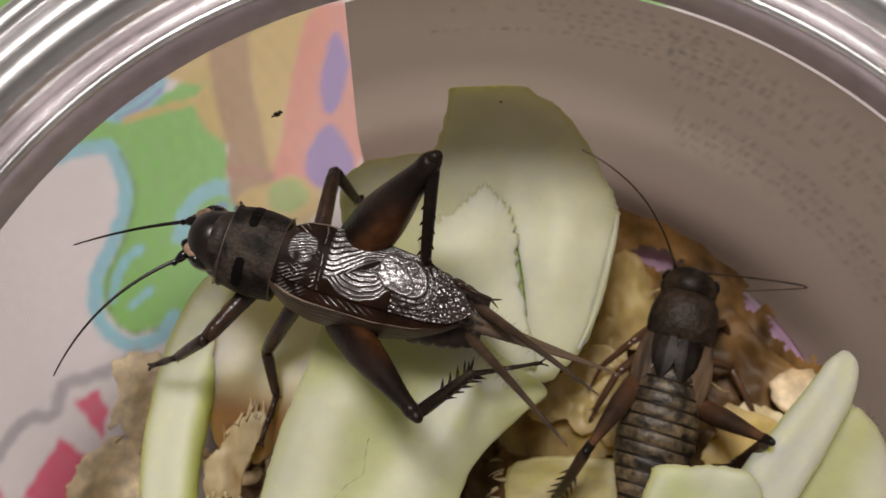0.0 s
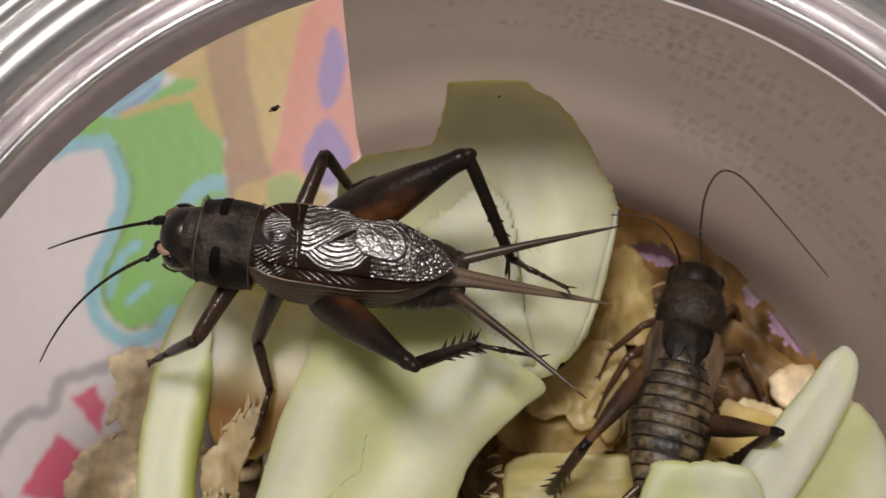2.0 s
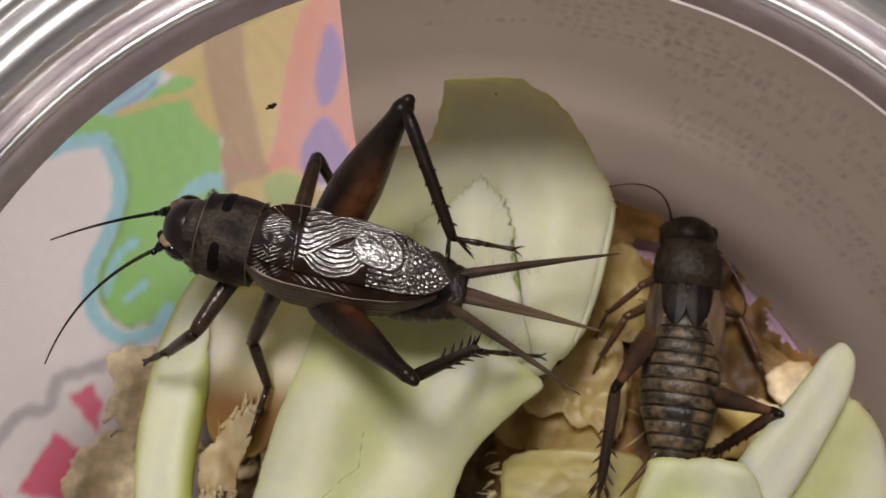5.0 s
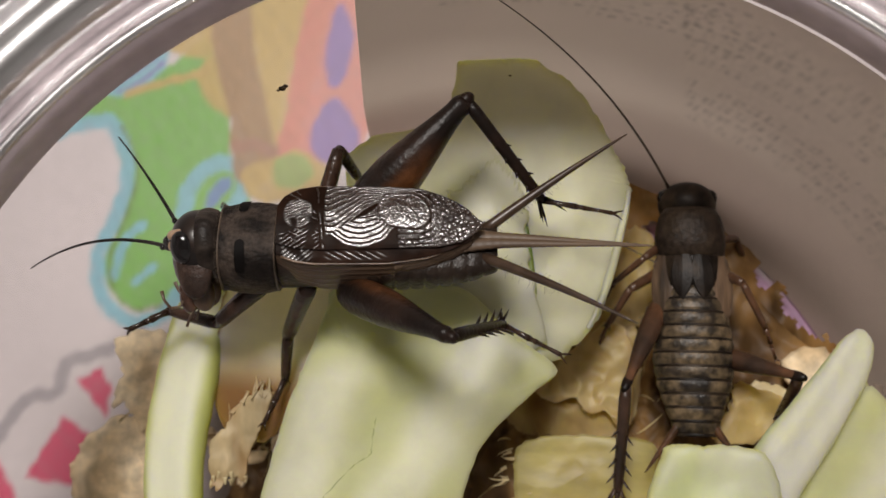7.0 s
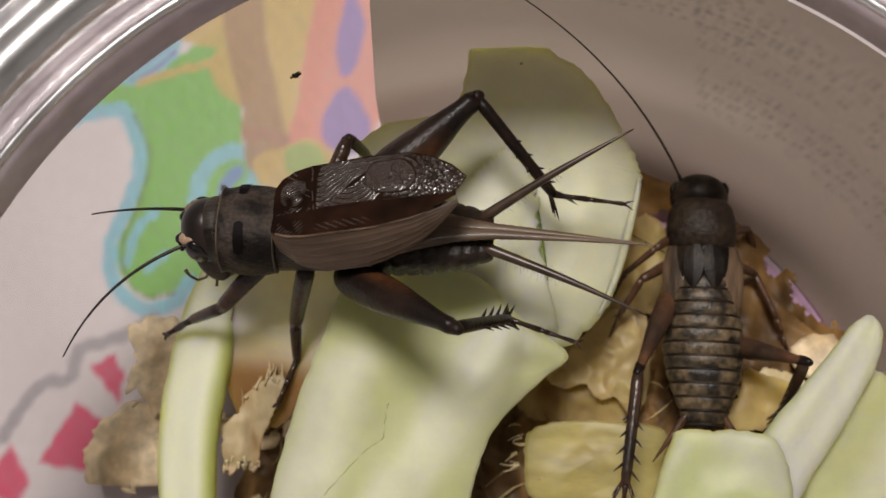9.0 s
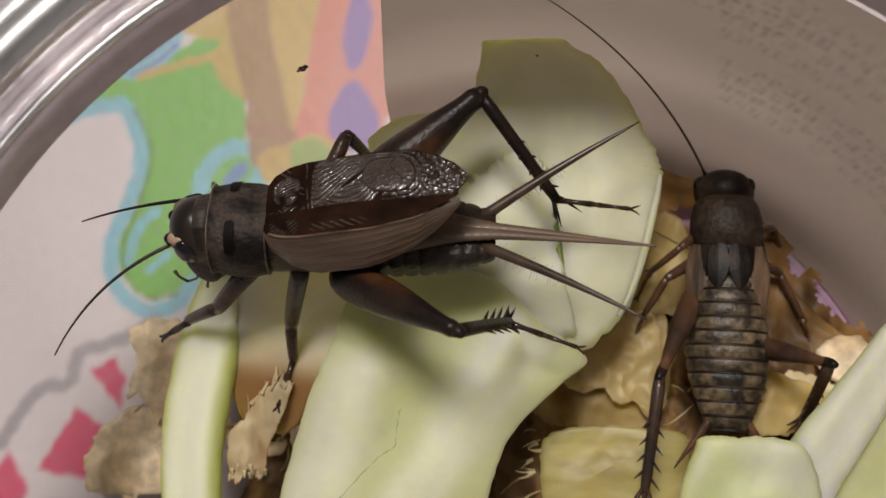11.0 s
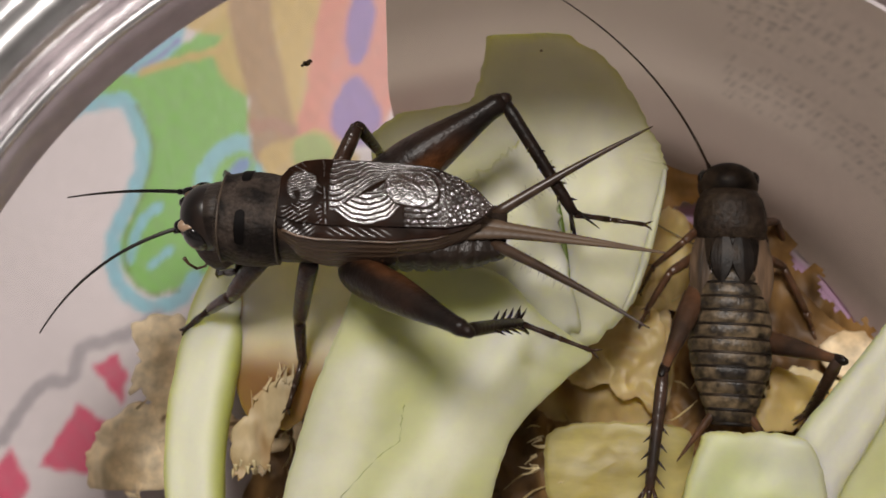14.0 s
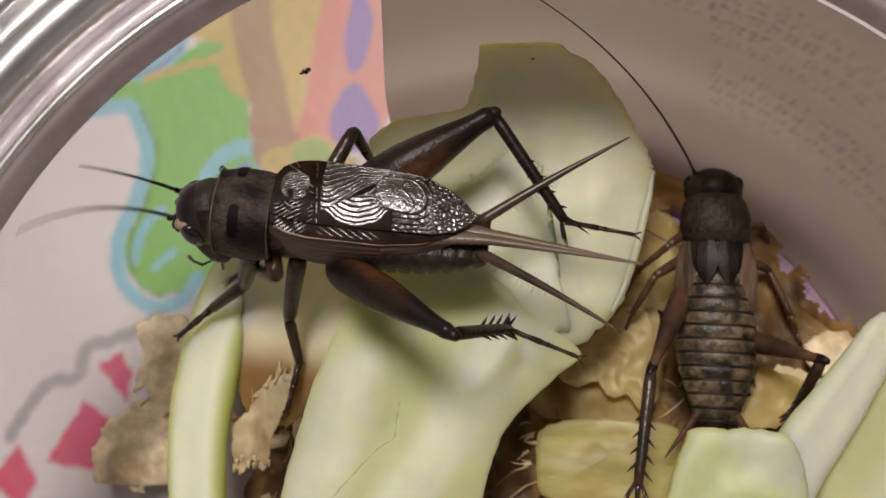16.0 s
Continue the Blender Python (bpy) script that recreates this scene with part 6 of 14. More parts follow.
    walk(black_cricket.parts["head"], [
        (0, along(4.2, 0, 0.1, 9.1, 0, -0.88, 0, 0, 1)),
        (0.5, along(4.2, 0, 0.1, 9.1, 0, -0.88, 0, 0, 1)),
        (1, along(4.2, 0, 0.1, 9.1, 0, -0.88, 0, 0, 1)),
        (1.5, along(4.2, 0, 0.1, 9.1, 0, -0.88, 0, 0, 1)),
        (1.75, along(4.2, 0, 0.1, 9.1, 0, -0.88, 0, 0, 1)),
        (2, along(4.2, 0, 0.1, 9.1, 0, -0.88, 0, 0, 1)),
        (2.2, along(4.2, 0, 0.1, 9.1, 0, -0.88, 0, 0, 1)),
        (2.5, along(4.2, 0, 0.1, 9.1, 0, -0.88, 0, 0, 1)),
        (2.8, along(4.2, 0, 0.1, 9.1, 0, -0.88, 0, 0, 1)),
        (3, along(4.2, 0, 0.1, 9.1, 0, -0.88, 0, 0, 1)),
        (5.5, along(4.2, 0, 0.1, 9.1, 0, -0.88, 0, 0, 1)),
        (5.65, along(4.71, 0.12, 0.46, 9.61, 1.10, 0.57, 0.10, -0.61, 0.79)),
        (6, along(4.71, 0.12, 0.46, 9.61, 1.10, 0.57, 0.10, -0.61, 0.79)),
        (6.5, along(5.03, -0.05, 0.54, 9.97, 0.00, -0.20, 0.11, -0.70, 0.70)),
        (7, along(5.03, -0.05, 0.54, 9.97, 0.00, -0.20, 0.11, -0.70, 0.70)),
        (7.5, along(5.03, -0.05, 0.54, 9.97, 0.00, -0.20, 0.11, -0.70, 0.70)),
        (8.1, along(4.95, -0.49, 0.43, 9.93, -0.06, 0.37, 0.07, -0.66, 0.75)),
        (8.25, along(4.2, 0, 0.1, 9.1, 0, -0.88, 0, 0, 1)),
        (8.5, along(4.2, 0, 0.1, 9.1, 0, -0.88, 0, 0, 1)),
        (9, along(4.2, 0, 0.1, 9.1, 0, -0.88, 0, 0, 1)),
        (11.3, along(4.2, 0, 0.1, 9.1, 0, -0.88, 0, 0, 1)),
        (11.4, along(5.07, -0.39, 0.27, 10.04, -0.64, 0.74, -0.11, -0.57, 0.81)),
        (11.5, along(5.07, -0.39, 0.27, 10.04, -0.64, 0.74, -0.11, -0.57, 0.81)),
        (12, along(5.07, -0.39, 0.27, 10.04, -0.64, 0.74, -0.11, -0.57, 0.81)),
        (12.5, along(5.23, -0.19, 0.39, 10.11, -1.20, 0.80, -0.15, -0.34, 0.93)),
        (12.9, along(4.2, 0, 0.1, 9.1, 0, -0.88, 0, 0, 1)),
        (13, along(4.2, 0, 0.1, 9.1, 0, -0.88, 0, 0, 1)),
        (13.5, along(4.2, 0, 0.1, 9.1, 0, -0.88, 0, 0, 1)),
        (14, along(4.2, 0, 0.1, 9.1, 0, -0.88, 0, 0, 1)),
        (14.5, along(4.2, 0, 0.1, 9.1, 0, -0.88, 0, 0, 1)),
        (15.5, along(4.2, 0, 0.1, 9.1, 0, -0.88, 0, 0, 1)),
        (15.8, along(4.2, 0, 0.1, 9.1, 0, -0.88, 0, 0, 1)),
        (16, along(4.2, 0, 0.1, 8.82, 0.49, -1.75, 0, 0, 1))])
    walk(black_cricket.parts["antL"], [
        (0, along(7.83, 2.34, 0.18, 14.31, 13.96, -1.4, 0.09, -1, 0.41)),
        (0.5, along(8.07, 2.62, 0.32, 13.9, 14.66, -0.42, 0.05, -1.01, 0.41)),
        (1, along(7.53, 2.64, 0.09, 14.05, 14.01, -2.68, 0.09, -1.01, 0.4)),
        (1.5, along(7.8, 1.97, 0.2, 15.29, 12.66, -2.85, 0.03, -1, 0.44)),
        (1.75, along(8.06, 1.94, 0.2, 16.49, 10.72, -5.41, -0.07, -0.97, 0.5)),
        (2, along(8.06, 1.94, 0.2, 16.48, 10.71, -5.43, -0.07, -0.97, 0.5)),
        (2.2, along(8.06, 1.95, 0.2, 16.49, 10.73, -5.41, -0.07, -0.97, 0.5)),
        (2.5, along(7.78, 1.9, 0.14, 16.1, 10.86, -5.32, -0.08, -0.97, 0.5)),
        (2.8, along(7.92, 1.83, 0.19, 16.17, 10.97, -5.11, -0.07, -0.97, 0.5)),
        (3, along(8.15, 2.17, 0.32, 16.01, 12.64, -2.54, -0.02, -1, 0.44)),
        (5.5, along(7.66, 2.09, 0.12, 14.97, 12.44, -4.24, 0.01, -0.99, 0.46)),
        (5.65, along(8.65, 0.41, 0.34, 19.83, -4.63, -5.06, -0.26, -0.76, 0.73)),
        (6, along(8.59, 0.39, 0.32, 19.73, -4.63, -5.19, -0.26, -0.76, 0.73)),
        (6.5, along(8.86, 0.17, 0.55, 21.81, -3.07, 1.77, -0.25, -0.76, 0.73)),
        (7, along(8.83, 0.19, 0.52, 21.35, -0.88, -4.11, -0.24, -0.77, 0.73)),
        (7.5, along(8.8, 0.13, 0.58, 21.45, -2.93, -2.64, -0.25, -0.76, 0.73)),
        (8.1, along(8.81, 0.08, 0.63, 20.86, -0.27, -5.23, -0.26, -0.76, 0.73)),
        (8.25, along(7.48, 1.19, 0.2, 18.93, 6.28, -4.57, -0.27, -0.76, 0.73)),
        (8.5, along(7.49, 1.19, 0.2, 18.64, 5.44, -5.9, -0.27, -0.76, 0.73)),
        (9, along(7.18, 1.4, -0.03, 16.97, 8.77, -5.45, -0.21, -0.77, 0.74)),
        (11.3, along(6.48, 0.76, 0.19, 16.46, 8.12, -4.89, -0.21, -0.77, 0.74)),
        (11.4, along(8.47, -0.36, 0.83, 21.73, 1.14, 2.1, -0.22, -0.77, 0.74)),
        (11.5, along(8.46, -0.37, 0.83, 21.73, 1.08, 2.02, -0.22, -0.77, 0.74)),
        (12, along(8.56, -0.65, 1.08, 21.68, 2.03, 0.65, -0.22, -0.77, 0.73)),
        (12.5, along(8.66, -0.6, 1.07, 21.31, 3.77, 0.3, -0.22, -0.77, 0.73)),
        (12.9, along(7.56, 1.42, 0.08, 16.54, 11.29, -1.15, -0.21, -0.77, 0.74)),
        (13, along(7.56, 1.41, 0.08, 16.54, 11.28, -1.15, -0.21, -0.77, 0.74)),
        (13.5, along(7.37, 1.31, 0.09, 17.56, 9.11, -3.77, -0.19, -0.78, 0.74)),
        (14, along(7.53, 1.2, 0.21, 17.85, 8.41, -4.38, -0.18, -0.78, 0.74)),
        (14.5, along(7.63, 1.44, 0.09, 17.73, 9.22, -4.03, -0.16, -0.78, 0.74)),
        (15.5, along(7.63, 1.44, 0.09, 17.73, 9.22, -4.03, -0.16, -0.78, 0.74)),
        (15.8, along(7.63, 1.44, 0.09, 17.73, 9.22, -4.03, -0.16, -0.78, 0.74)),
        (16, along(7.63, 1.1, -0.04, 20.66, 2.19, -2.98, -0.11, -0.79, 0.74))])
    walk(black_cricket.parts["antR"], [
        (0, along(8.1, -0.72, 0.39, 16.84, 3.52, -1.97, 0.32, -0.94, 0.34)),
        (0.5, along(8.37, -0.41, 0.56, 16.97, 4.69, 0.33, 0.29, -0.93, 0.37)),
        (1, along(7.73, -0.34, 0.24, 16.44, 4.14, -1.75, 0.32, -0.94, 0.32)),
        (1.5, along(7.79, -0.96, 0.36, 16.85, 2.57, -1.96, 0.26, -0.94, 0.36)),
        (1.75, along(8.39, -0.78, 0.46, 17.38, 1.82, -3.08, 0.17, -0.94, 0.42)),
        (2, along(8.39, -0.78, 0.45, 17.37, 1.81, -3.1, 0.17, -0.94, 0.42)),
        (2.2, along(8.39, -0.78, 0.45, 17.37, 1.82, -3.09, 0.17, -0.94, 0.42)),
        (2.5, along(8, -1.08, 0.44, 17.01, 1.92, -2.69, 0.17, -0.94, 0.42)),
        (2.8, along(8.15, -1.14, 0.5, 17.11, 2.05, -2.6, 0.17, -0.94, 0.42)),
        (3, along(8.52, -0.75, 0.63, 17.58, 3.14, -1, 0.22, -0.94, 0.39)),
        (5.5, along(8.15, -0.7, 0.41, 17.09, 2.73, -2.47, 0.25, -0.94, 0.39)),
        (5.65, along(8.63, -1.58, 0.15, 15.84, -8.48, 0.79, -0.01, -0.79, 0.68)),
        (6, along(8.58, -1.57, 0.11, 15.77, -8.51, 0.59, -0.01, -0.79, 0.68)),
        (6.5, along(8.31, -2.07, 0.38, 14.06, -10.14, 1.79, 0, -0.79, 0.68)),
        (7, along(8.42, -1.93, 0.31, 14.19, -10.01, 1.5, 0.01, -0.79, 0.68)),
        (7.5, along(8.38, -2.04, 0.39, 13.02, -10.75, 2, 0, -0.79, 0.68)),
        (8.1, along(8.46, -2.05, 0.44, 14.14, -10.03, 2.45, -0.01, -0.79, 0.68)),
        (8.25, along(7.33, -1.68, 0.71, 16.03, -6.46, -0.49, -0.03, -0.79, 0.68)),
        (8.5, along(7.34, -1.69, 0.71, 16.68, -3.79, -2.15, -0.03, -0.79, 0.68)),
        (9, along(7.16, -1.48, 0.5, 16.44, -3.19, -2.81, 0.03, -0.79, 0.68)),
        (11.3, along(6.38, -2.21, 0.79, 15.78, -2.26, -2.63, 0.03, -0.79, 0.68)),
        (11.4, along(8.41, -2.07, 0.43, 15.62, -8.64, 2.6, 0.03, -0.79, 0.68)),
        (11.5, along(8.39, -2.07, 0.42, 15.61, -8.66, 2.56, 0.03, -0.79, 0.68)),
        (12, along(7.88, -2.67, 0.72, 14.54, -9.86, 2.71, 0.03, -0.79, 0.68)),
        (12.5, along(7.9, -2.93, 0.92, 15.33, -9.59, 1.63, 0.03, -0.79, 0.68)),
        (12.9, along(7.71, -1.54, 0.71, 17.57, -0.66, -0.74, 0.04, -0.79, 0.68)),
        (13, along(7.71, -1.54, 0.71, 17.56, -0.67, -0.75, 0.04, -0.79, 0.68)),
        (13.5, along(7.36, -1.66, 0.68, 17.23, -1.23, -0.92, 0.06, -0.79, 0.68)),
        (14, along(7.62, -1.64, 0.75, 17.39, -1.97, -1.34, 0.07, -0.79, 0.68)),
        (14.5, along(7.8, -1.49, 0.7, 17.6, -1.25, -1.31, 0.09, -0.79, 0.68)),
        (15.5, along(7.8, -1.49, 0.7, 17.6, -1.25, -1.31, 0.09, -0.79, 0.68)),
        (15.8, along(7.8, -1.49, 0.7, 17.6, -1.25, -1.31, 0.09, -0.79, 0.68)),
        (16, along(7.7, -1.27, 0.12, 17.11, -4.05, -1.83, 0.13, -0.79, 0.67))])
    walk(black_cricket.parts["hindL_femur"], [
        (0, along(-5, 2.4, -2.6, -13.79, 9.06, 6.02, 0.09, 0.07, 0.99)),
        (0.5, along(-5, 2.4, -2.6, -15.24, 8.85, 4.44, -0.08, 0.05, 1)),
        (1, along(-5, 2.4, -2.6, -14.09, 8.74, 5.95, 0.1, 0.05, 0.99)),
        (1.5, along(-5, 2.4, -2.6, -14.17, 8.93, 5.72, 0.1, 0.09, 0.99)),
        (1.562, along(-5, 2.4, -2.6, -14.04, 8.91, 5.87, 0.1, 0.1, 0.99)),
        (1.625, along(-5, 2.4, -2.6, -13.92, 8.89, 6.02, 0.1, 0.11, 0.99)),
        (1.688, along(-5, 2.4, -2.6, -13.78, 8.87, 6.17, 0.09, 0.13, 0.99)),
        (1.75, along(-5, 2.4, -2.6, -13.65, 8.85, 6.32, 0.09, 0.14, 0.99)),
        (2, along(-5, 2.4, -2.6, -13.64, 8.84, 6.34, 0.09, 0.14, 0.99)),
        (2.2, along(-5, 2.4, -2.6, -13.65, 8.84, 6.33, 0.09, 0.14, 0.99)),
        (2.5, along(-5, 2.4, -2.6, -13.61, 8.84, 6.37, 0.09, 0.14, 0.99)),
        (2.8, along(-5, 2.4, -2.6, -13.52, 8.7, 6.55, 0.09, 0.14, 0.99)),
        (2.867, along(-5, 2.4, -2.6, -13.9, 8.42, 6.37, 0.05, 0.12, 0.99)),
        (2.933, along(-5, 2.4, -2.6, -14.27, 8.14, 6.18, 0.01, 0.1, 0.99)),
        (3, along(-5, 2.4, -2.6, -14.63, 7.84, 5.98, -0.03, 0.09, 1)),
        (4.25, along(-5, 2.4, -2.6, -14.64, 8.19, 5.74, 0.01, 0.1, 1)),
        (5.5, along(-5, 2.4, -2.6, -14.65, 8.53, 5.49, 0.06, 0.1, 0.99)),
        (5.55, along(-5, 2.4, -2.6, -14.3, 9.34, 5.23, 0.05, 0.21, 0.98)),
        (5.6, along(-5, 2.4, -2.6, -13.92, 10.11, 4.94, 0.04, 0.31, 0.95)),
        (5.65, along(-5, 2.4, -2.6, -13.51, 10.86, 4.62, 0.03, 0.41, 0.91)),
        (6, along(-5, 2.4, -2.6, -13.4, 10.81, 4.8, 0.03, 0.41, 0.91)),
        (6.5, along(-5, 2.4, -2.6, -13.27, 10.79, 4.97, 0.03, 0.41, 0.91)),
        (7, along(-5, 2.4, -2.6, -13.33, 10.79, 4.9, 0.04, 0.41, 0.91)),
        (7.5, along(-5, 2.4, -2.6, -13.32, 10.85, 4.84, 0.04, 0.41, 0.91)),
        (8.1, along(-5, 2.4, -2.6, -13.4, 10.86, 4.74, 0.03, 0.41, 0.91)),
        (8.25, along(-5, 2.4, -2.6, -13.55, 10.94, 4.47, 0.03, 0.41, 0.91)),
        (8.5, along(-5, 2.4, -2.6, -13.56, 10.95, 4.45, 0.03, 0.41, 0.91)),
        (8.625, along(-5, 2.4, -2.6, -13.69, 10.9, 4.35, 0.03, 0.41, 0.91)),
        (8.75, along(-5, 2.4, -2.6, -13.82, 10.84, 4.25, 0.04, 0.41, 0.91)),
        (8.875, along(-5, 2.4, -2.6, -13.94, 10.79, 4.15, 0.04, 0.41, 0.91)),
        (9, along(-5, 2.4, -2.6, -14.07, 10.74, 4.05, 0.05, 0.41, 0.91)),
        (11.3, along(-5, 2.4, -2.6, -14.15, 10.66, 4.04, 0.05, 0.41, 0.91)),
        (11.35, along(-5, 2.4, -2.6, -13.87, 10.96, 4.04, 0.04, 0.41, 0.91)),
        (11.4, along(-5, 2.4, -2.6, -13.58, 11.25, 4.04, 0.03, 0.41, 0.91)),
        (11.5, along(-5, 2.4, -2.6, -13.55, 11.25, 4.08, 0.03, 0.41, 0.91)),
        (12, along(-5, 2.4, -2.6, -13.58, 11.26, 4.02, 0.03, 0.41, 0.91)),
        (12.5, along(-5, 2.4, -2.6, -13.5, 11.26, 4.13, 0.03, 0.41, 0.91)),
        (12.9, along(-5, 2.4, -2.6, -13.74, 11.21, 3.88, 0.03, 0.41, 0.91)),
        (13, along(-5, 2.4, -2.6, -13.73, 11.21, 3.89, 0.03, 0.41, 0.91)),
        (13.5, along(-5, 2.4, -2.6, -14.45, 10.85, 3.35, 0.04, 0.41, 0.91)),
        (14, along(-5, 2.4, -2.6, -14.25, 10.67, 3.88, 0.04, 0.41, 0.91)),
        (14.5, along(-5, 2.4, -2.6, -14.67, 10.36, 3.66, 0.06, 0.41, 0.91)),
        (15.5, along(-5, 2.4, -2.6, -14.67, 10.36, 3.66, 0.06, 0.41, 0.91)),
        (15.8, along(-5, 2.4, -2.6, -14.67, 10.36, 3.66, 0.06, 0.41, 0.91)),
        (16, along(-5, 2.4, -2.6, -14.77, 10.44, 3.4, 0.07, 0.41, 0.91))])
    walk(black_cricket.parts["hindL_tibia"], [
        (0, along(-13.79, 9.06, 6.02, -17, 3.81, -2.11, 0.09, 0.07, 0.99)),
        (0.5, along(-15.24, 8.85, 4.44, -16.78, 3.49, -4.09, -0.08, 0.05, 1)),
        (1, along(-14.09, 8.74, 5.95, -17.63, 3.77, -2.22, 0.1, 0.05, 0.99)),
        (1.5, along(-14.17, 8.93, 5.72, -18.06, 4.06, -2.35, 0.1, 0.09, 0.99)),
        (1.562, along(-14.04, 8.91, 5.87, -18.09, 4.22, -2.23, 0.1, 0.1, 0.99)),
        (1.625, along(-13.92, 8.89, 6.02, -18.11, 4.38, -2.1, 0.1, 0.11, 0.99)),
        (1.688, along(-13.78, 8.87, 6.17, -18.13, 4.53, -1.97, 0.09, 0.13, 0.99)),
        (1.75, along(-13.65, 8.85, 6.32, -18.15, 4.69, -1.84, 0.09, 0.14, 0.99)),
        (2, along(-13.64, 8.84, 6.34, -18.13, 4.69, -1.83, 0.09, 0.14, 0.99)),
        (2.2, along(-13.65, 8.84, 6.33, -18.14, 4.7, -1.83, 0.09, 0.14, 0.99)),
        (2.5, along(-13.61, 8.84, 6.37, -17.72, 4.82, -2.06, 0.09, 0.14, 0.99)),
        (2.8, along(-13.52, 8.7, 6.55, -17.59, 4.66, -1.88, 0.09, 0.14, 0.99)),
        (2.867, along(-13.9, 8.42, 6.37, -17.42, 4.43, -2.33, 0.05, 0.12, 0.99)),
        (2.933, along(-14.27, 8.14, 6.18, -17.23, 4.22, -2.76, 0.01, 0.1, 0.99)),
        (3, along(-14.63, 7.84, 5.98, -17.01, 4.01, -3.17, -0.03, 0.09, 1)),
        (4.25, along(-14.64, 8.19, 5.74, -17.96, 3.77, -2.84, 0.01, 0.1, 1)),
        (5.5, along(-14.65, 8.53, 5.49, -18.85, 3.59, -2.38, 0.06, 0.1, 0.99)),
        (5.55, along(-14.3, 9.34, 5.23, -18.35, 4.19, -2.6, 0.05, 0.21, 0.98)),
        (5.6, along(-13.92, 10.11, 4.94, -17.8, 4.78, -2.84, 0.04, 0.31, 0.95)),
        (5.65, along(-13.51, 10.86, 4.62, -17.22, 5.33, -3.11, 0.03, 0.41, 0.91)),
        (6, along(-13.4, 10.81, 4.8, -17.07, 5.35, -2.99, 0.03, 0.41, 0.91)),
        (6.5, along(-13.27, 10.79, 4.97, -16.96, 5.28, -2.78, 0.03, 0.41, 0.91)),
        (7, along(-13.33, 10.79, 4.9, -17.12, 5.32, -2.83, 0.04, 0.41, 0.91)),
        (7.5, along(-13.32, 10.85, 4.84, -17.03, 5.41, -2.95, 0.04, 0.41, 0.91)),
        (8.1, along(-13.4, 10.86, 4.74, -17.01, 5.57, -3.19, 0.03, 0.41, 0.91)),
        (8.25, along(-13.55, 10.94, 4.47, -17.12, 5.76, -3.56, 0.03, 0.41, 0.91)),
        (8.5, along(-13.56, 10.95, 4.45, -17.13, 5.76, -3.57, 0.03, 0.41, 0.91)),
        (8.625, along(-13.69, 10.9, 4.35, -17.37, 5.66, -3.59, 0.03, 0.41, 0.91)),
        (8.75, along(-13.82, 10.84, 4.25, -17.6, 5.56, -3.61, 0.04, 0.41, 0.91)),
        (8.875, along(-13.94, 10.79, 4.15, -17.82, 5.46, -3.63, 0.04, 0.41, 0.91)),
        (9, along(-14.07, 10.74, 4.05, -18.05, 5.36, -3.65, 0.05, 0.41, 0.91)),
        (11.3, along(-14.15, 10.66, 4.04, -17.82, 5.38, -3.88, 0.05, 0.41, 0.91)),
        (11.35, along(-13.87, 10.96, 4.04, -17.58, 5.7, -3.87, 0.04, 0.41, 0.91)),
        (11.4, along(-13.58, 11.25, 4.04, -17.33, 6.01, -3.87, 0.03, 0.41, 0.91)),
        (11.5, along(-13.55, 11.25, 4.08, -17.3, 6.01, -3.83, 0.03, 0.41, 0.91)),
        (12, along(-13.58, 11.26, 4.02, -17.27, 6, -3.9, 0.03, 0.41, 0.91)),
        (12.5, along(-13.5, 11.26, 4.13, -17.15, 6.03, -3.84, 0.03, 0.41, 0.91)),
        (12.9, along(-13.74, 11.21, 3.88, -17.31, 5.86, -4.04, 0.03, 0.41, 0.91)),
        (13, along(-13.73, 11.21, 3.89, -17.3, 5.86, -4.03, 0.03, 0.41, 0.91)),
        (13.5, along(-14.45, 10.85, 3.35, -18.14, 5.48, -4.5, 0.04, 0.41, 0.91)),
        (14, along(-14.25, 10.67, 3.88, -18.09, 5.41, -3.97, 0.04, 0.41, 0.91)),
        (14.5, along(-14.67, 10.36, 3.66, -18.85, 5.32, -4.16, 0.06, 0.41, 0.91)),
        (15.5, along(-14.67, 10.36, 3.66, -18.85, 5.32, -4.16, 0.06, 0.41, 0.91)),
        (15.8, along(-14.67, 10.36, 3.66, -18.85, 5.32, -4.16, 0.06, 0.41, 0.91)),
        (16, along(-14.77, 10.44, 3.4, -19.05, 5.19, -4.22, 0.07, 0.41, 0.91))])
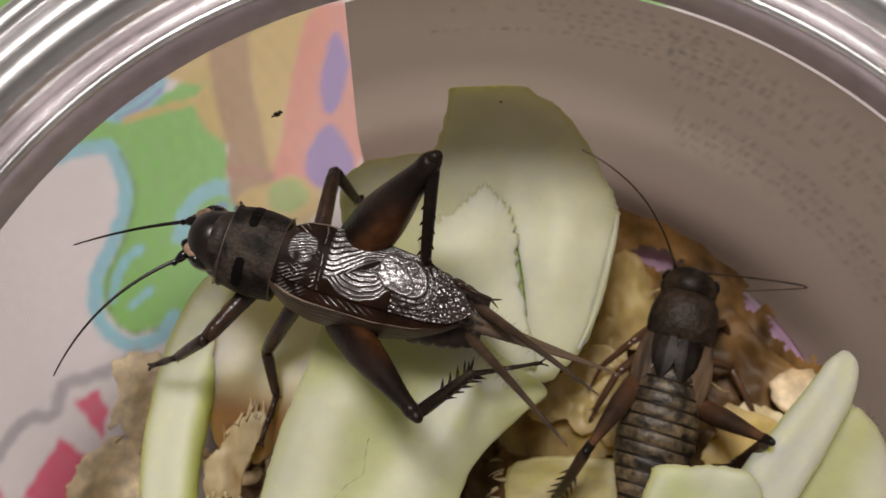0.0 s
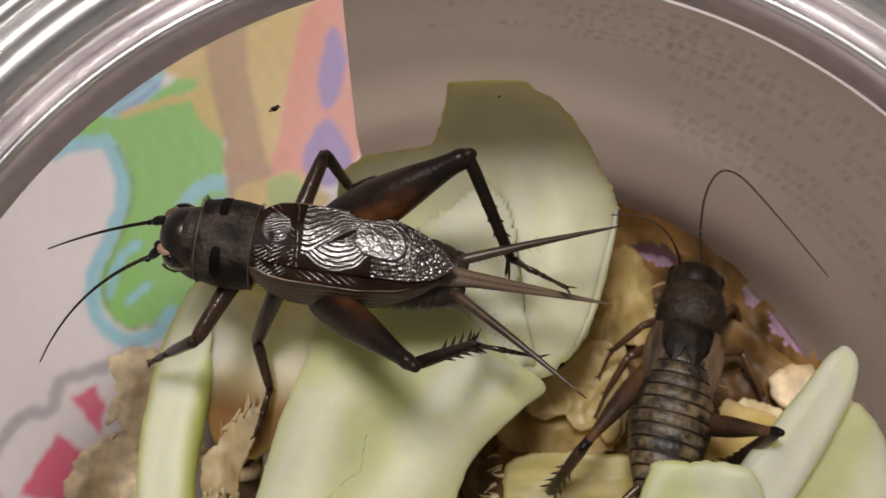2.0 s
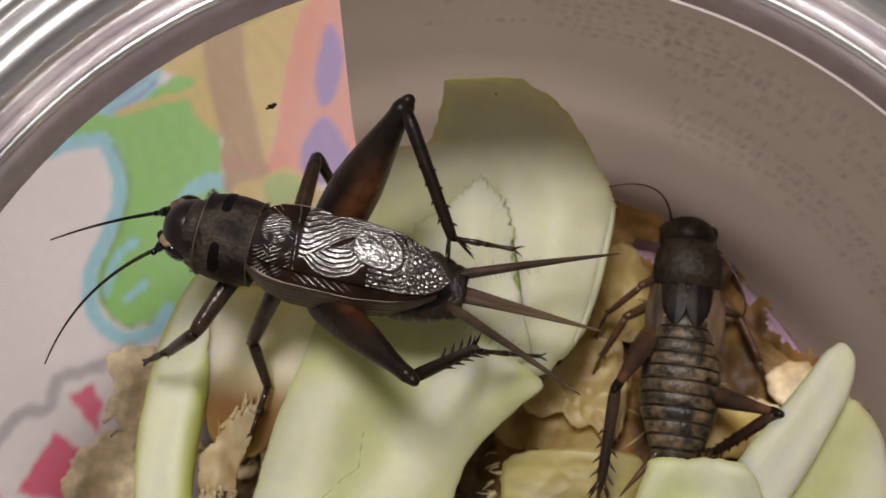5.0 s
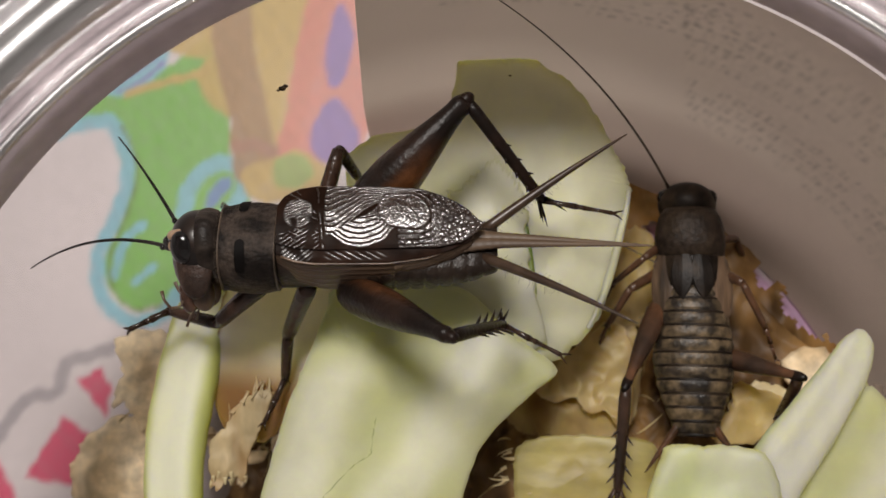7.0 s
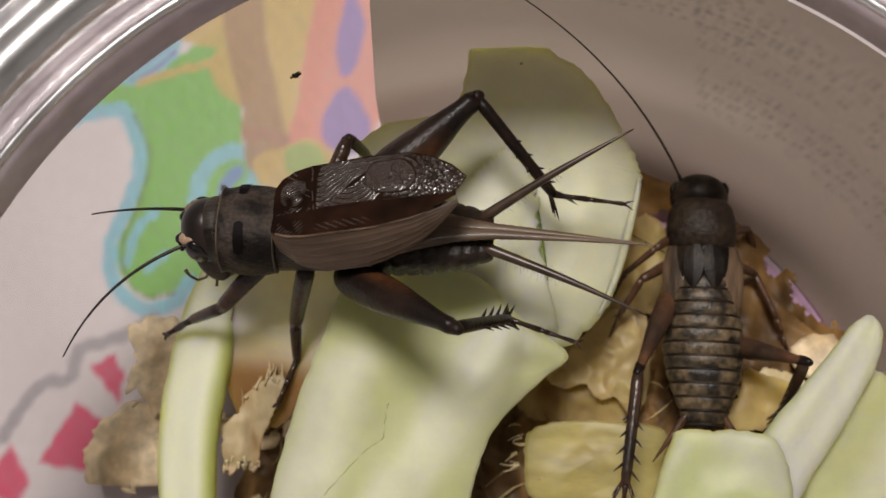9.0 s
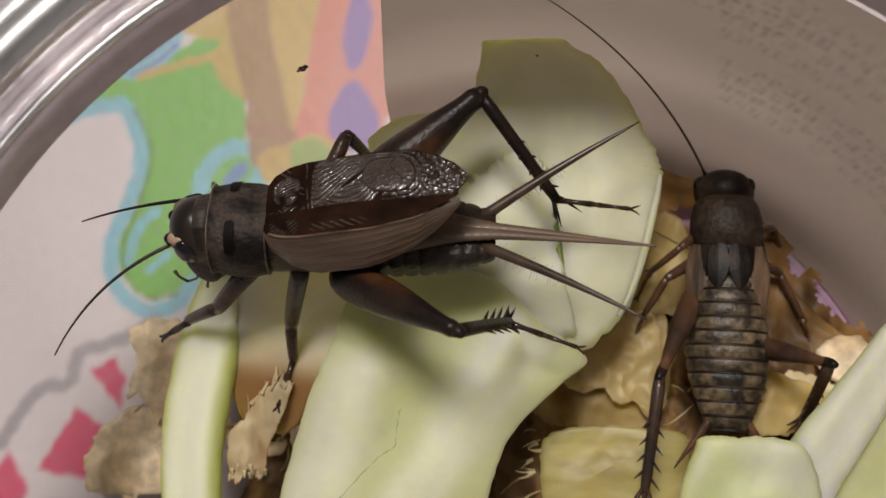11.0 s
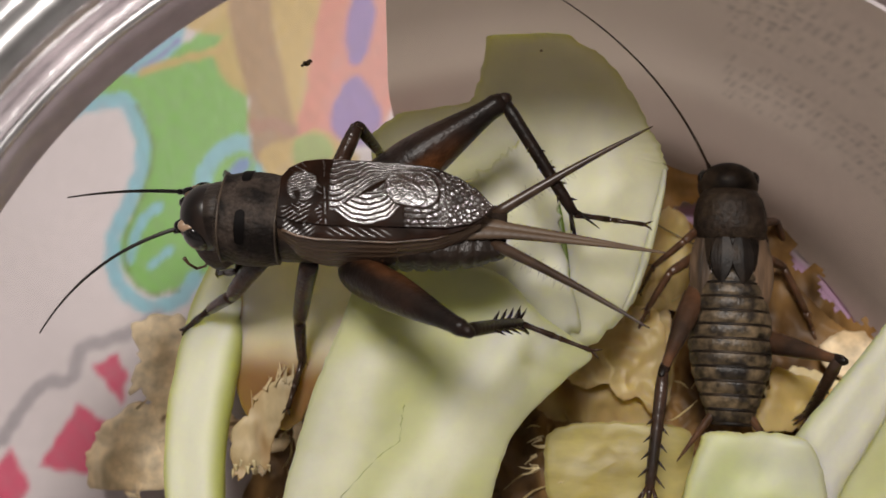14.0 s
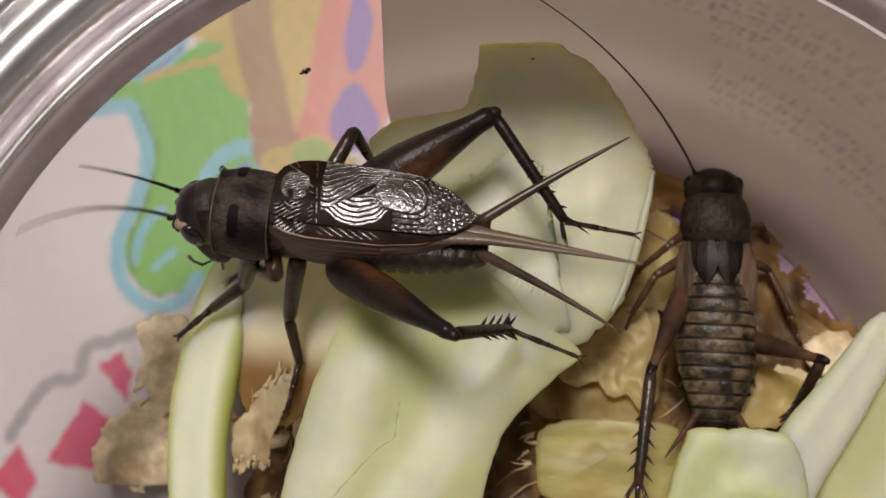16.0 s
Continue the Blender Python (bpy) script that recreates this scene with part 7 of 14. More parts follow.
    walk(black_cricket.parts["hindL_foot"], [
        (0, along(-17, 3.81, -2.11, -22.64, 0.87, -2.86, 0.09, 0.07, 0.99)),
        (0.5, along(-16.78, 3.49, -4.09, -21.92, 0.02, -5.68, -0.08, 0.05, 1)),
        (1, along(-17.63, 3.77, -2.22, -23.38, 1.13, -3.2, 0.1, 0.05, 0.99)),
        (1.5, along(-18.06, 4.06, -2.35, -23.88, 2.18, -4.24, 0.1, 0.09, 0.99)),
        (1.562, along(-18.09, 4.22, -2.23, -24.33, 2.99, -2.93, 0.1, 0.1, 0.99)),
        (1.625, along(-18.11, 4.38, -2.1, -24.47, 3.85, -1.59, 0.1, 0.11, 0.99)),
        (1.688, along(-18.13, 4.53, -1.97, -24.3, 4.74, -0.26, 0.09, 0.13, 0.99)),
        (1.75, along(-18.15, 4.69, -1.84, -23.82, 5.63, 0.98, 0.09, 0.14, 0.99)),
        (2, along(-18.13, 4.69, -1.83, -23.79, 5.63, 1, 0.09, 0.14, 0.99)),
        (2.2, along(-18.14, 4.7, -1.83, -23.81, 5.63, 0.99, 0.09, 0.14, 0.99)),
        (2.5, along(-17.72, 4.82, -2.06, -23.16, 5.9, 1.13, 0.09, 0.14, 0.99)),
        (2.8, along(-17.59, 4.66, -1.88, -23.03, 5.71, 1.31, 0.09, 0.14, 0.99)),
        (2.867, along(-17.42, 4.43, -2.33, -23.51, 4.8, -0.41, 0.05, 0.12, 0.99)),
        (2.933, along(-17.23, 4.22, -2.76, -23.6, 3.86, -2.23, 0.01, 0.1, 0.99)),
        (3, along(-17.01, 4.01, -3.17, -23.26, 2.96, -4.06, -0.03, 0.09, 1)),
        (4.25, along(-17.96, 3.77, -2.84, -23.93, 2.5, -4.78, 0.01, 0.1, 1)),
        (5.5, along(-18.85, 3.59, -2.38, -24.35, 2.13, -5.31, 0.06, 0.1, 0.99)),
        (5.55, along(-18.35, 4.19, -2.6, -24.55, 4.71, -4.08, 0.05, 0.21, 0.98)),
        (5.6, along(-17.8, 4.78, -2.84, -23.73, 7.18, -2.63, 0.04, 0.31, 0.95)),
        (5.65, along(-17.22, 5.33, -3.11, -21.93, 9.24, -1.25, 0.03, 0.41, 0.91)),
        (6, along(-17.07, 5.35, -2.99, -21.74, 9.26, -1.02, 0.03, 0.41, 0.91)),
        (6.5, along(-16.96, 5.28, -2.78, -21.62, 9.2, -0.83, 0.03, 0.41, 0.91)),
        (7, along(-17.12, 5.32, -2.83, -21.83, 9.26, -1.04, 0.04, 0.41, 0.91)),
        (7.5, along(-17.03, 5.41, -2.95, -21.78, 9.32, -1.17, 0.04, 0.41, 0.91)),
        (8.1, along(-17.01, 5.57, -3.19, -21.82, 9.4, -1.42, 0.03, 0.41, 0.91)),
        (8.25, along(-17.12, 5.76, -3.56, -21.9, 9.54, -1.6, 0.03, 0.41, 0.91)),
        (8.5, along(-17.13, 5.76, -3.57, -21.92, 9.54, -1.62, 0.03, 0.41, 0.91)),
        (8.625, along(-17.37, 5.66, -3.59, -22.82, 8.88, -2.7, 0.03, 0.41, 0.91)),
        (8.75, along(-17.6, 5.56, -3.61, -23.48, 8.08, -3.83, 0.04, 0.41, 0.91)),
        (8.875, along(-17.82, 5.46, -3.63, -23.85, 7.16, -4.94, 0.04, 0.41, 0.91)),
        (9, along(-18.05, 5.36, -3.65, -23.95, 6.16, -5.99, 0.05, 0.41, 0.91)),
        (11.3, along(-17.82, 5.38, -3.88, -23.7, 6.39, -6.18, 0.05, 0.41, 0.91)),
        (11.35, along(-17.58, 5.7, -3.87, -23.58, 7.36, -5.34, 0.04, 0.41, 0.91)),
        (11.4, along(-17.33, 6.01, -3.87, -23.29, 8.28, -4.46, 0.03, 0.41, 0.91)),
        (11.5, along(-17.3, 6.01, -3.83, -23.25, 8.28, -4.43, 0.03, 0.41, 0.91)),
        (12, along(-17.27, 6, -3.9, -23.22, 8.26, -4.5, 0.03, 0.41, 0.91)),
        (12.5, along(-17.15, 6.03, -3.84, -23.09, 8.33, -4.44, 0.03, 0.41, 0.91)),
        (12.9, along(-17.31, 5.86, -4.04, -23.32, 8, -4.53, 0.03, 0.41, 0.91)),
        (13, along(-17.3, 5.86, -4.03, -23.31, 8, -4.52, 0.03, 0.41, 0.91)),
        (13.5, along(-18.14, 5.48, -4.5, -24.24, 7.39, -4.86, 0.04, 0.41, 0.91)),
        (14, along(-18.09, 5.41, -3.97, -24.15, 7.45, -4.36, 0.04, 0.41, 0.91)),
        (14.5, along(-18.85, 5.32, -4.16, -24.94, 7.26, -4.39, 0.06, 0.41, 0.91)),
        (15.5, along(-18.85, 5.32, -4.16, -24.94, 7.26, -4.39, 0.06, 0.41, 0.91)),
        (15.8, along(-18.85, 5.32, -4.16, -24.94, 7.26, -4.39, 0.06, 0.41, 0.91)),
        (16, along(-19.05, 5.19, -4.22, -25.17, 7.05, -4.41, 0.07, 0.41, 0.91))])
    walk(black_cricket.parts["midL_femur"], [
        (0, along(-2, 1.9, -2.2, 0.12, 6.35, -8.24, 0.09, 0.07, 0.99)),
        (0.5, along(-2, 1.9, -2.2, 1.01, 6.64, -7.61, -0.08, 0.05, 1)),
        (1, along(-2, 1.9, -2.2, -0.58, 6.66, -8.21, 0.1, 0.05, 0.99)),
        (1.5, along(-2, 1.9, -2.2, -0.41, 6.11, -8.57, 0.1, 0.09, 0.99)),
        (1.75, along(-2, 1.9, -2.2, -0.01, 5.58, -8.78, 0.09, 0.14, 0.99)),
        (2, along(-2, 1.9, -2.2, 0, 5.57, -8.79, 0.09, 0.14, 0.99)),
        (2.2, along(-2, 1.9, -2.2, -0.01, 5.59, -8.78, 0.09, 0.14, 0.99)),
        (2.5, along(-2, 1.9, -2.2, -0.04, 5.74, -8.7, 0.09, 0.14, 0.99)),
        (2.8, along(-2, 1.9, -2.2, 0.1, 5.61, -8.73, 0.09, 0.14, 0.99)),
        (3, along(-2, 1.9, -2.2, 0.78, 6.37, -7.96, -0.03, 0.09, 1)),
        (5.5, along(-2, 1.9, -2.2, -0.07, 6.3, -8.34, 0.06, 0.1, 0.99)),
        (5.55, along(-2, 1.9, -2.2, 0.32, 5.08, -8.93, 0.05, 0.21, 0.98)),
        (5.6, along(-2, 1.9, -2.2, 0.64, 3.76, -9.3, 0.04, 0.31, 0.95)),
        (5.65, along(-2, 1.9, -2.2, 0.87, 2.37, -9.44, 0.03, 0.41, 0.91)),
        (6, along(-2, 1.9, -2.2, 0.88, 2.39, -9.43, 0.03, 0.41, 0.91)),
        (6.5, along(-2, 1.9, -2.2, 0.88, 2.43, -9.43, 0.03, 0.41, 0.91)),
        (7, along(-2, 1.9, -2.2, 0.67, 2.48, -9.51, 0.04, 0.41, 0.91)),
        (7.5, along(-2, 1.9, -2.2, 0.64, 2.47, -9.52, 0.04, 0.41, 0.91)),
        (8.1, along(-2, 1.9, -2.2, 0.57, 2.53, -9.54, 0.03, 0.41, 0.91)),
        (8.25, along(-2, 1.9, -2.2, 0.46, 2.66, -9.56, 0.03, 0.41, 0.91)),
        (8.5, along(-2, 1.9, -2.2, 0.46, 2.64, -9.56, 0.03, 0.41, 0.91)),
        (9, along(-2, 1.9, -2.2, -0.31, 2.87, -9.75, 0.05, 0.41, 0.91)),
        (11.3, along(-2, 1.9, -2.2, -0.4, 2.7, -9.79, 0.05, 0.41, 0.91)),
        (11.4, along(-2, 1.9, -2.2, 0.23, 3.15, -9.57, 0.03, 0.41, 0.91)),
        (11.5, along(-2, 1.9, -2.2, 0.24, 3.13, -9.57, 0.03, 0.41, 0.91)),
        (12, along(-2, 1.9, -2.2, 0.31, 3.16, -9.54, 0.03, 0.41, 0.91)),
        (12.5, along(-2, 1.9, -2.2, 0.24, 3.34, -9.53, 0.03, 0.41, 0.91)),
        (12.9, along(-2, 1.9, -2.2, 0.02, 3.41, -9.58, 0.03, 0.41, 0.91)),
        (13, along(-2, 1.9, -2.2, 0.02, 3.4, -9.58, 0.03, 0.41, 0.91)),
        (13.5, along(-2, 1.9, -2.2, -0.58, 3.49, -9.7, 0.04, 0.41, 0.91)),
        (14, along(-2, 1.9, -2.2, -0.54, 3.18, -9.75, 0.04, 0.41, 0.91)),
        (14.5, along(-2, 1.9, -2.2, -0.96, 3.08, -9.84, 0.06, 0.41, 0.91)),
        (15.5, along(-2, 1.9, -2.2, -0.96, 3.08, -9.84, 0.06, 0.41, 0.91)),
        (15.8, along(-2, 1.9, -2.2, -0.96, 3.08, -9.84, 0.06, 0.41, 0.91)),
        (16, along(-2, 1.9, -2.2, -1.03, 3.55, -9.76, 0.07, 0.41, 0.91))])
    walk(black_cricket.parts["midL_tibia"], [
        (0, along(0.12, 6.35, -8.24, -1.49, 9.39, -11.6, 0.09, 0.07, 0.99)),
        (0.5, along(1.01, 6.64, -7.61, 0.26, 9.2, -11.6, -0.08, 0.05, 1)),
        (1, along(-0.58, 6.66, -8.21, -2.2, 9.85, -11.41, 0.1, 0.05, 0.99)),
        (1.5, along(-0.41, 6.11, -8.57, -1.94, 9.13, -11.97, 0.1, 0.09, 0.99)),
        (1.75, along(-0.01, 5.58, -8.78, -1.45, 8.91, -11.92, 0.09, 0.14, 0.99)),
        (2, along(0, 5.57, -8.79, -1.45, 8.9, -11.93, 0.09, 0.14, 0.99)),
        (2.2, along(-0.01, 5.59, -8.78, -1.45, 8.92, -11.91, 0.09, 0.14, 0.99)),
        (2.5, along(-0.04, 5.74, -8.7, -1.3, 8.66, -12.29, 0.09, 0.14, 0.99)),
        (2.8, along(0.1, 5.61, -8.73, -1.17, 8.52, -12.33, 0.09, 0.14, 0.99)),
        (3, along(0.78, 6.37, -7.96, -0.49, 9.73, -11.14, -0.03, 0.09, 1)),
        (5.5, along(-0.07, 6.3, -8.34, -1.76, 9.01, -11.93, 0.06, 0.1, 0.99)),
        (5.55, along(0.32, 5.08, -8.93, -0.6, 7.44, -13.01, 0.05, 0.21, 0.98)),
        (5.6, along(0.64, 3.76, -9.3, 0.51, 5.68, -13.7, 0.04, 0.31, 0.95)),
        (5.65, along(0.87, 2.37, -9.44, 1.54, 3.78, -13.98, 0.03, 0.41, 0.91)),
        (6, along(0.88, 2.39, -9.43, 1.56, 3.8, -13.97, 0.03, 0.41, 0.91)),
        (6.5, along(0.88, 2.43, -9.43, 1.58, 3.71, -14, 0.03, 0.41, 0.91)),
        (7, along(0.67, 2.48, -9.51, 1.39, 4.11, -13.96, 0.04, 0.41, 0.91)),
        (7.5, along(0.64, 2.47, -9.52, 1.4, 4.09, -13.97, 0.04, 0.41, 0.91)),
        (8.1, along(0.57, 2.53, -9.54, 1.34, 4.16, -13.99, 0.03, 0.41, 0.91)),
        (8.25, along(0.46, 2.66, -9.56, 1.31, 3.62, -14.19, 0.03, 0.41, 0.91)),
        (8.5, along(0.46, 2.64, -9.56, 1.31, 3.6, -14.19, 0.03, 0.41, 0.91)),
        (9, along(-0.31, 2.87, -9.75, 0.03, 3.56, -14.49, 0.05, 0.41, 0.91)),
        (11.3, along(-0.4, 2.7, -9.79, -0.08, 3.29, -14.55, 0.05, 0.41, 0.91)),
        (11.4, along(0.23, 3.15, -9.57, 0.61, 4.61, -14.13, 0.03, 0.41, 0.91)),
        (11.5, along(0.24, 3.13, -9.57, 0.62, 4.59, -14.13, 0.03, 0.41, 0.91)),
        (12, along(0.31, 3.16, -9.54, 0.68, 4.62, -14.1, 0.03, 0.41, 0.91)),
        (12.5, along(0.24, 3.34, -9.53, 0.81, 4.52, -14.15, 0.03, 0.41, 0.91)),
        (12.9, along(0.02, 3.41, -9.58, 0.44, 4.68, -14.19, 0.03, 0.41, 0.91)),
        (13, along(0.02, 3.4, -9.58, 0.44, 4.67, -14.19, 0.03, 0.41, 0.91)),
        (13.5, along(-0.58, 3.49, -9.7, -0.35, 4.67, -14.35, 0.04, 0.41, 0.91)),
        (14, along(-0.54, 3.18, -9.75, -0.45, 4.34, -14.41, 0.04, 0.41, 0.91)),
        (14.5, along(-0.96, 3.08, -9.84, -1.11, 4.59, -14.39, 0.06, 0.41, 0.91)),
        (15.5, along(-0.96, 3.08, -9.84, -1.11, 4.59, -14.39, 0.06, 0.41, 0.91)),
        (15.8, along(-0.96, 3.08, -9.84, -1.11, 4.59, -14.39, 0.06, 0.41, 0.91)),
        (16, along(-1.03, 3.55, -9.76, -1.89, 5.11, -14.22, 0.07, 0.41, 0.91))])
    walk(black_cricket.parts["midL_foot"], [
        (0, along(-1.49, 9.39, -11.6, -1.5, 13.98, -11.73, 0.09, 0.07, 0.99)),
        (0.5, along(0.26, 9.2, -11.6, 0.44, 13.8, -11.56, -0.08, 0.05, 1)),
        (1, along(-2.2, 9.85, -11.41, -2.07, 14.45, -11.44, 0.1, 0.05, 0.99)),
        (1.5, along(-1.94, 9.13, -11.97, -1.63, 13.72, -12.2, 0.1, 0.09, 0.99)),
        (1.75, along(-1.45, 8.91, -11.92, -0.85, 13.44, -12.45, 0.09, 0.14, 0.99)),
        (2, along(-1.45, 8.9, -11.93, -0.84, 13.43, -12.45, 0.09, 0.14, 0.99)),
        (2.2, along(-1.45, 8.92, -11.91, -0.85, 13.45, -12.43, 0.09, 0.14, 0.99)),
        (2.5, along(-1.3, 8.66, -12.29, -0.66, 13.19, -12.82, 0.09, 0.14, 0.99)),
        (2.8, along(-1.17, 8.52, -12.33, -0.56, 13.05, -12.86, 0.09, 0.14, 0.99)),
        (3, along(-0.49, 9.73, -11.14, -0.11, 14.31, -11.31, -0.03, 0.09, 1)),
        (5.5, along(-1.76, 9.01, -11.93, -1.52, 13.59, -12.24, 0.06, 0.1, 0.99)),
        (5.55, along(-0.6, 7.44, -13.01, 0.23, 11.91, -13.73, 0.05, 0.21, 0.98)),
        (5.6, along(0.51, 5.68, -13.7, 1.91, 9.92, -14.82, 0.04, 0.31, 0.95)),
        (5.65, along(1.54, 3.78, -13.98, 3.48, 7.68, -15.46, 0.03, 0.41, 0.91)),
        (6, along(1.56, 3.8, -13.97, 3.5, 7.72, -15.42, 0.03, 0.41, 0.91)),
        (6.5, along(1.58, 3.71, -14, 3.4, 7.67, -15.48, 0.03, 0.41, 0.91)),
        (7, along(1.39, 4.11, -13.96, 3.26, 8.05, -15.42, 0.04, 0.41, 0.91)),
        (7.5, along(1.4, 4.09, -13.97, 3.34, 7.99, -15.44, 0.04, 0.41, 0.91)),
        (8.1, along(1.34, 4.16, -13.99, 3.36, 8.03, -15.44, 0.03, 0.41, 0.91)),
        (8.25, along(1.31, 3.62, -14.19, 3.31, 7.49, -15.67, 0.03, 0.41, 0.91)),
        (8.5, along(1.31, 3.6, -14.19, 3.31, 7.47, -15.68, 0.03, 0.41, 0.91)),
        (9, along(0.03, 3.56, -14.49, 1.65, 7.56, -16.09, 0.05, 0.41, 0.91)),
        (11.3, along(-0.08, 3.29, -14.55, 1.14, 7.39, -16.23, 0.05, 0.41, 0.91)),
        (11.4, along(0.61, 4.61, -14.13, 2.03, 8.69, -15.72, 0.03, 0.41, 0.91)),
        (11.5, along(0.62, 4.59, -14.13, 2.03, 8.66, -15.73, 0.03, 0.41, 0.91)),
        (12, along(0.68, 4.62, -14.1, 2.1, 8.69, -15.71, 0.03, 0.41, 0.91)),
        (12.5, along(0.81, 4.52, -14.15, 2.06, 8.63, -15.79, 0.03, 0.41, 0.91)),
        (12.9, along(0.44, 4.68, -14.19, 1.71, 8.79, -15.82, 0.03, 0.41, 0.91)),
        (13, along(0.44, 4.67, -14.19, 1.71, 8.78, -15.82, 0.03, 0.41, 0.91)),
        (13.5, along(-0.35, 4.67, -14.35, 0.88, 8.79, -15.98, 0.04, 0.41, 0.91)),
        (14, along(-0.45, 4.34, -14.41, 0.55, 8.49, -16.12, 0.04, 0.41, 0.91)),
        (14.5, along(-1.11, 4.59, -14.39, -1.08, 8.79, -16.28, 0.06, 0.41, 0.91)),
        (15.5, along(-1.11, 4.59, -14.39, -1.08, 8.79, -16.28, 0.06, 0.41, 0.91)),
        (15.8, along(-1.11, 4.59, -14.39, -1.08, 8.79, -16.28, 0.06, 0.41, 0.91)),
        (16, along(-1.89, 5.11, -14.22, -1.33, 9.32, -16, 0.07, 0.41, 0.91))])
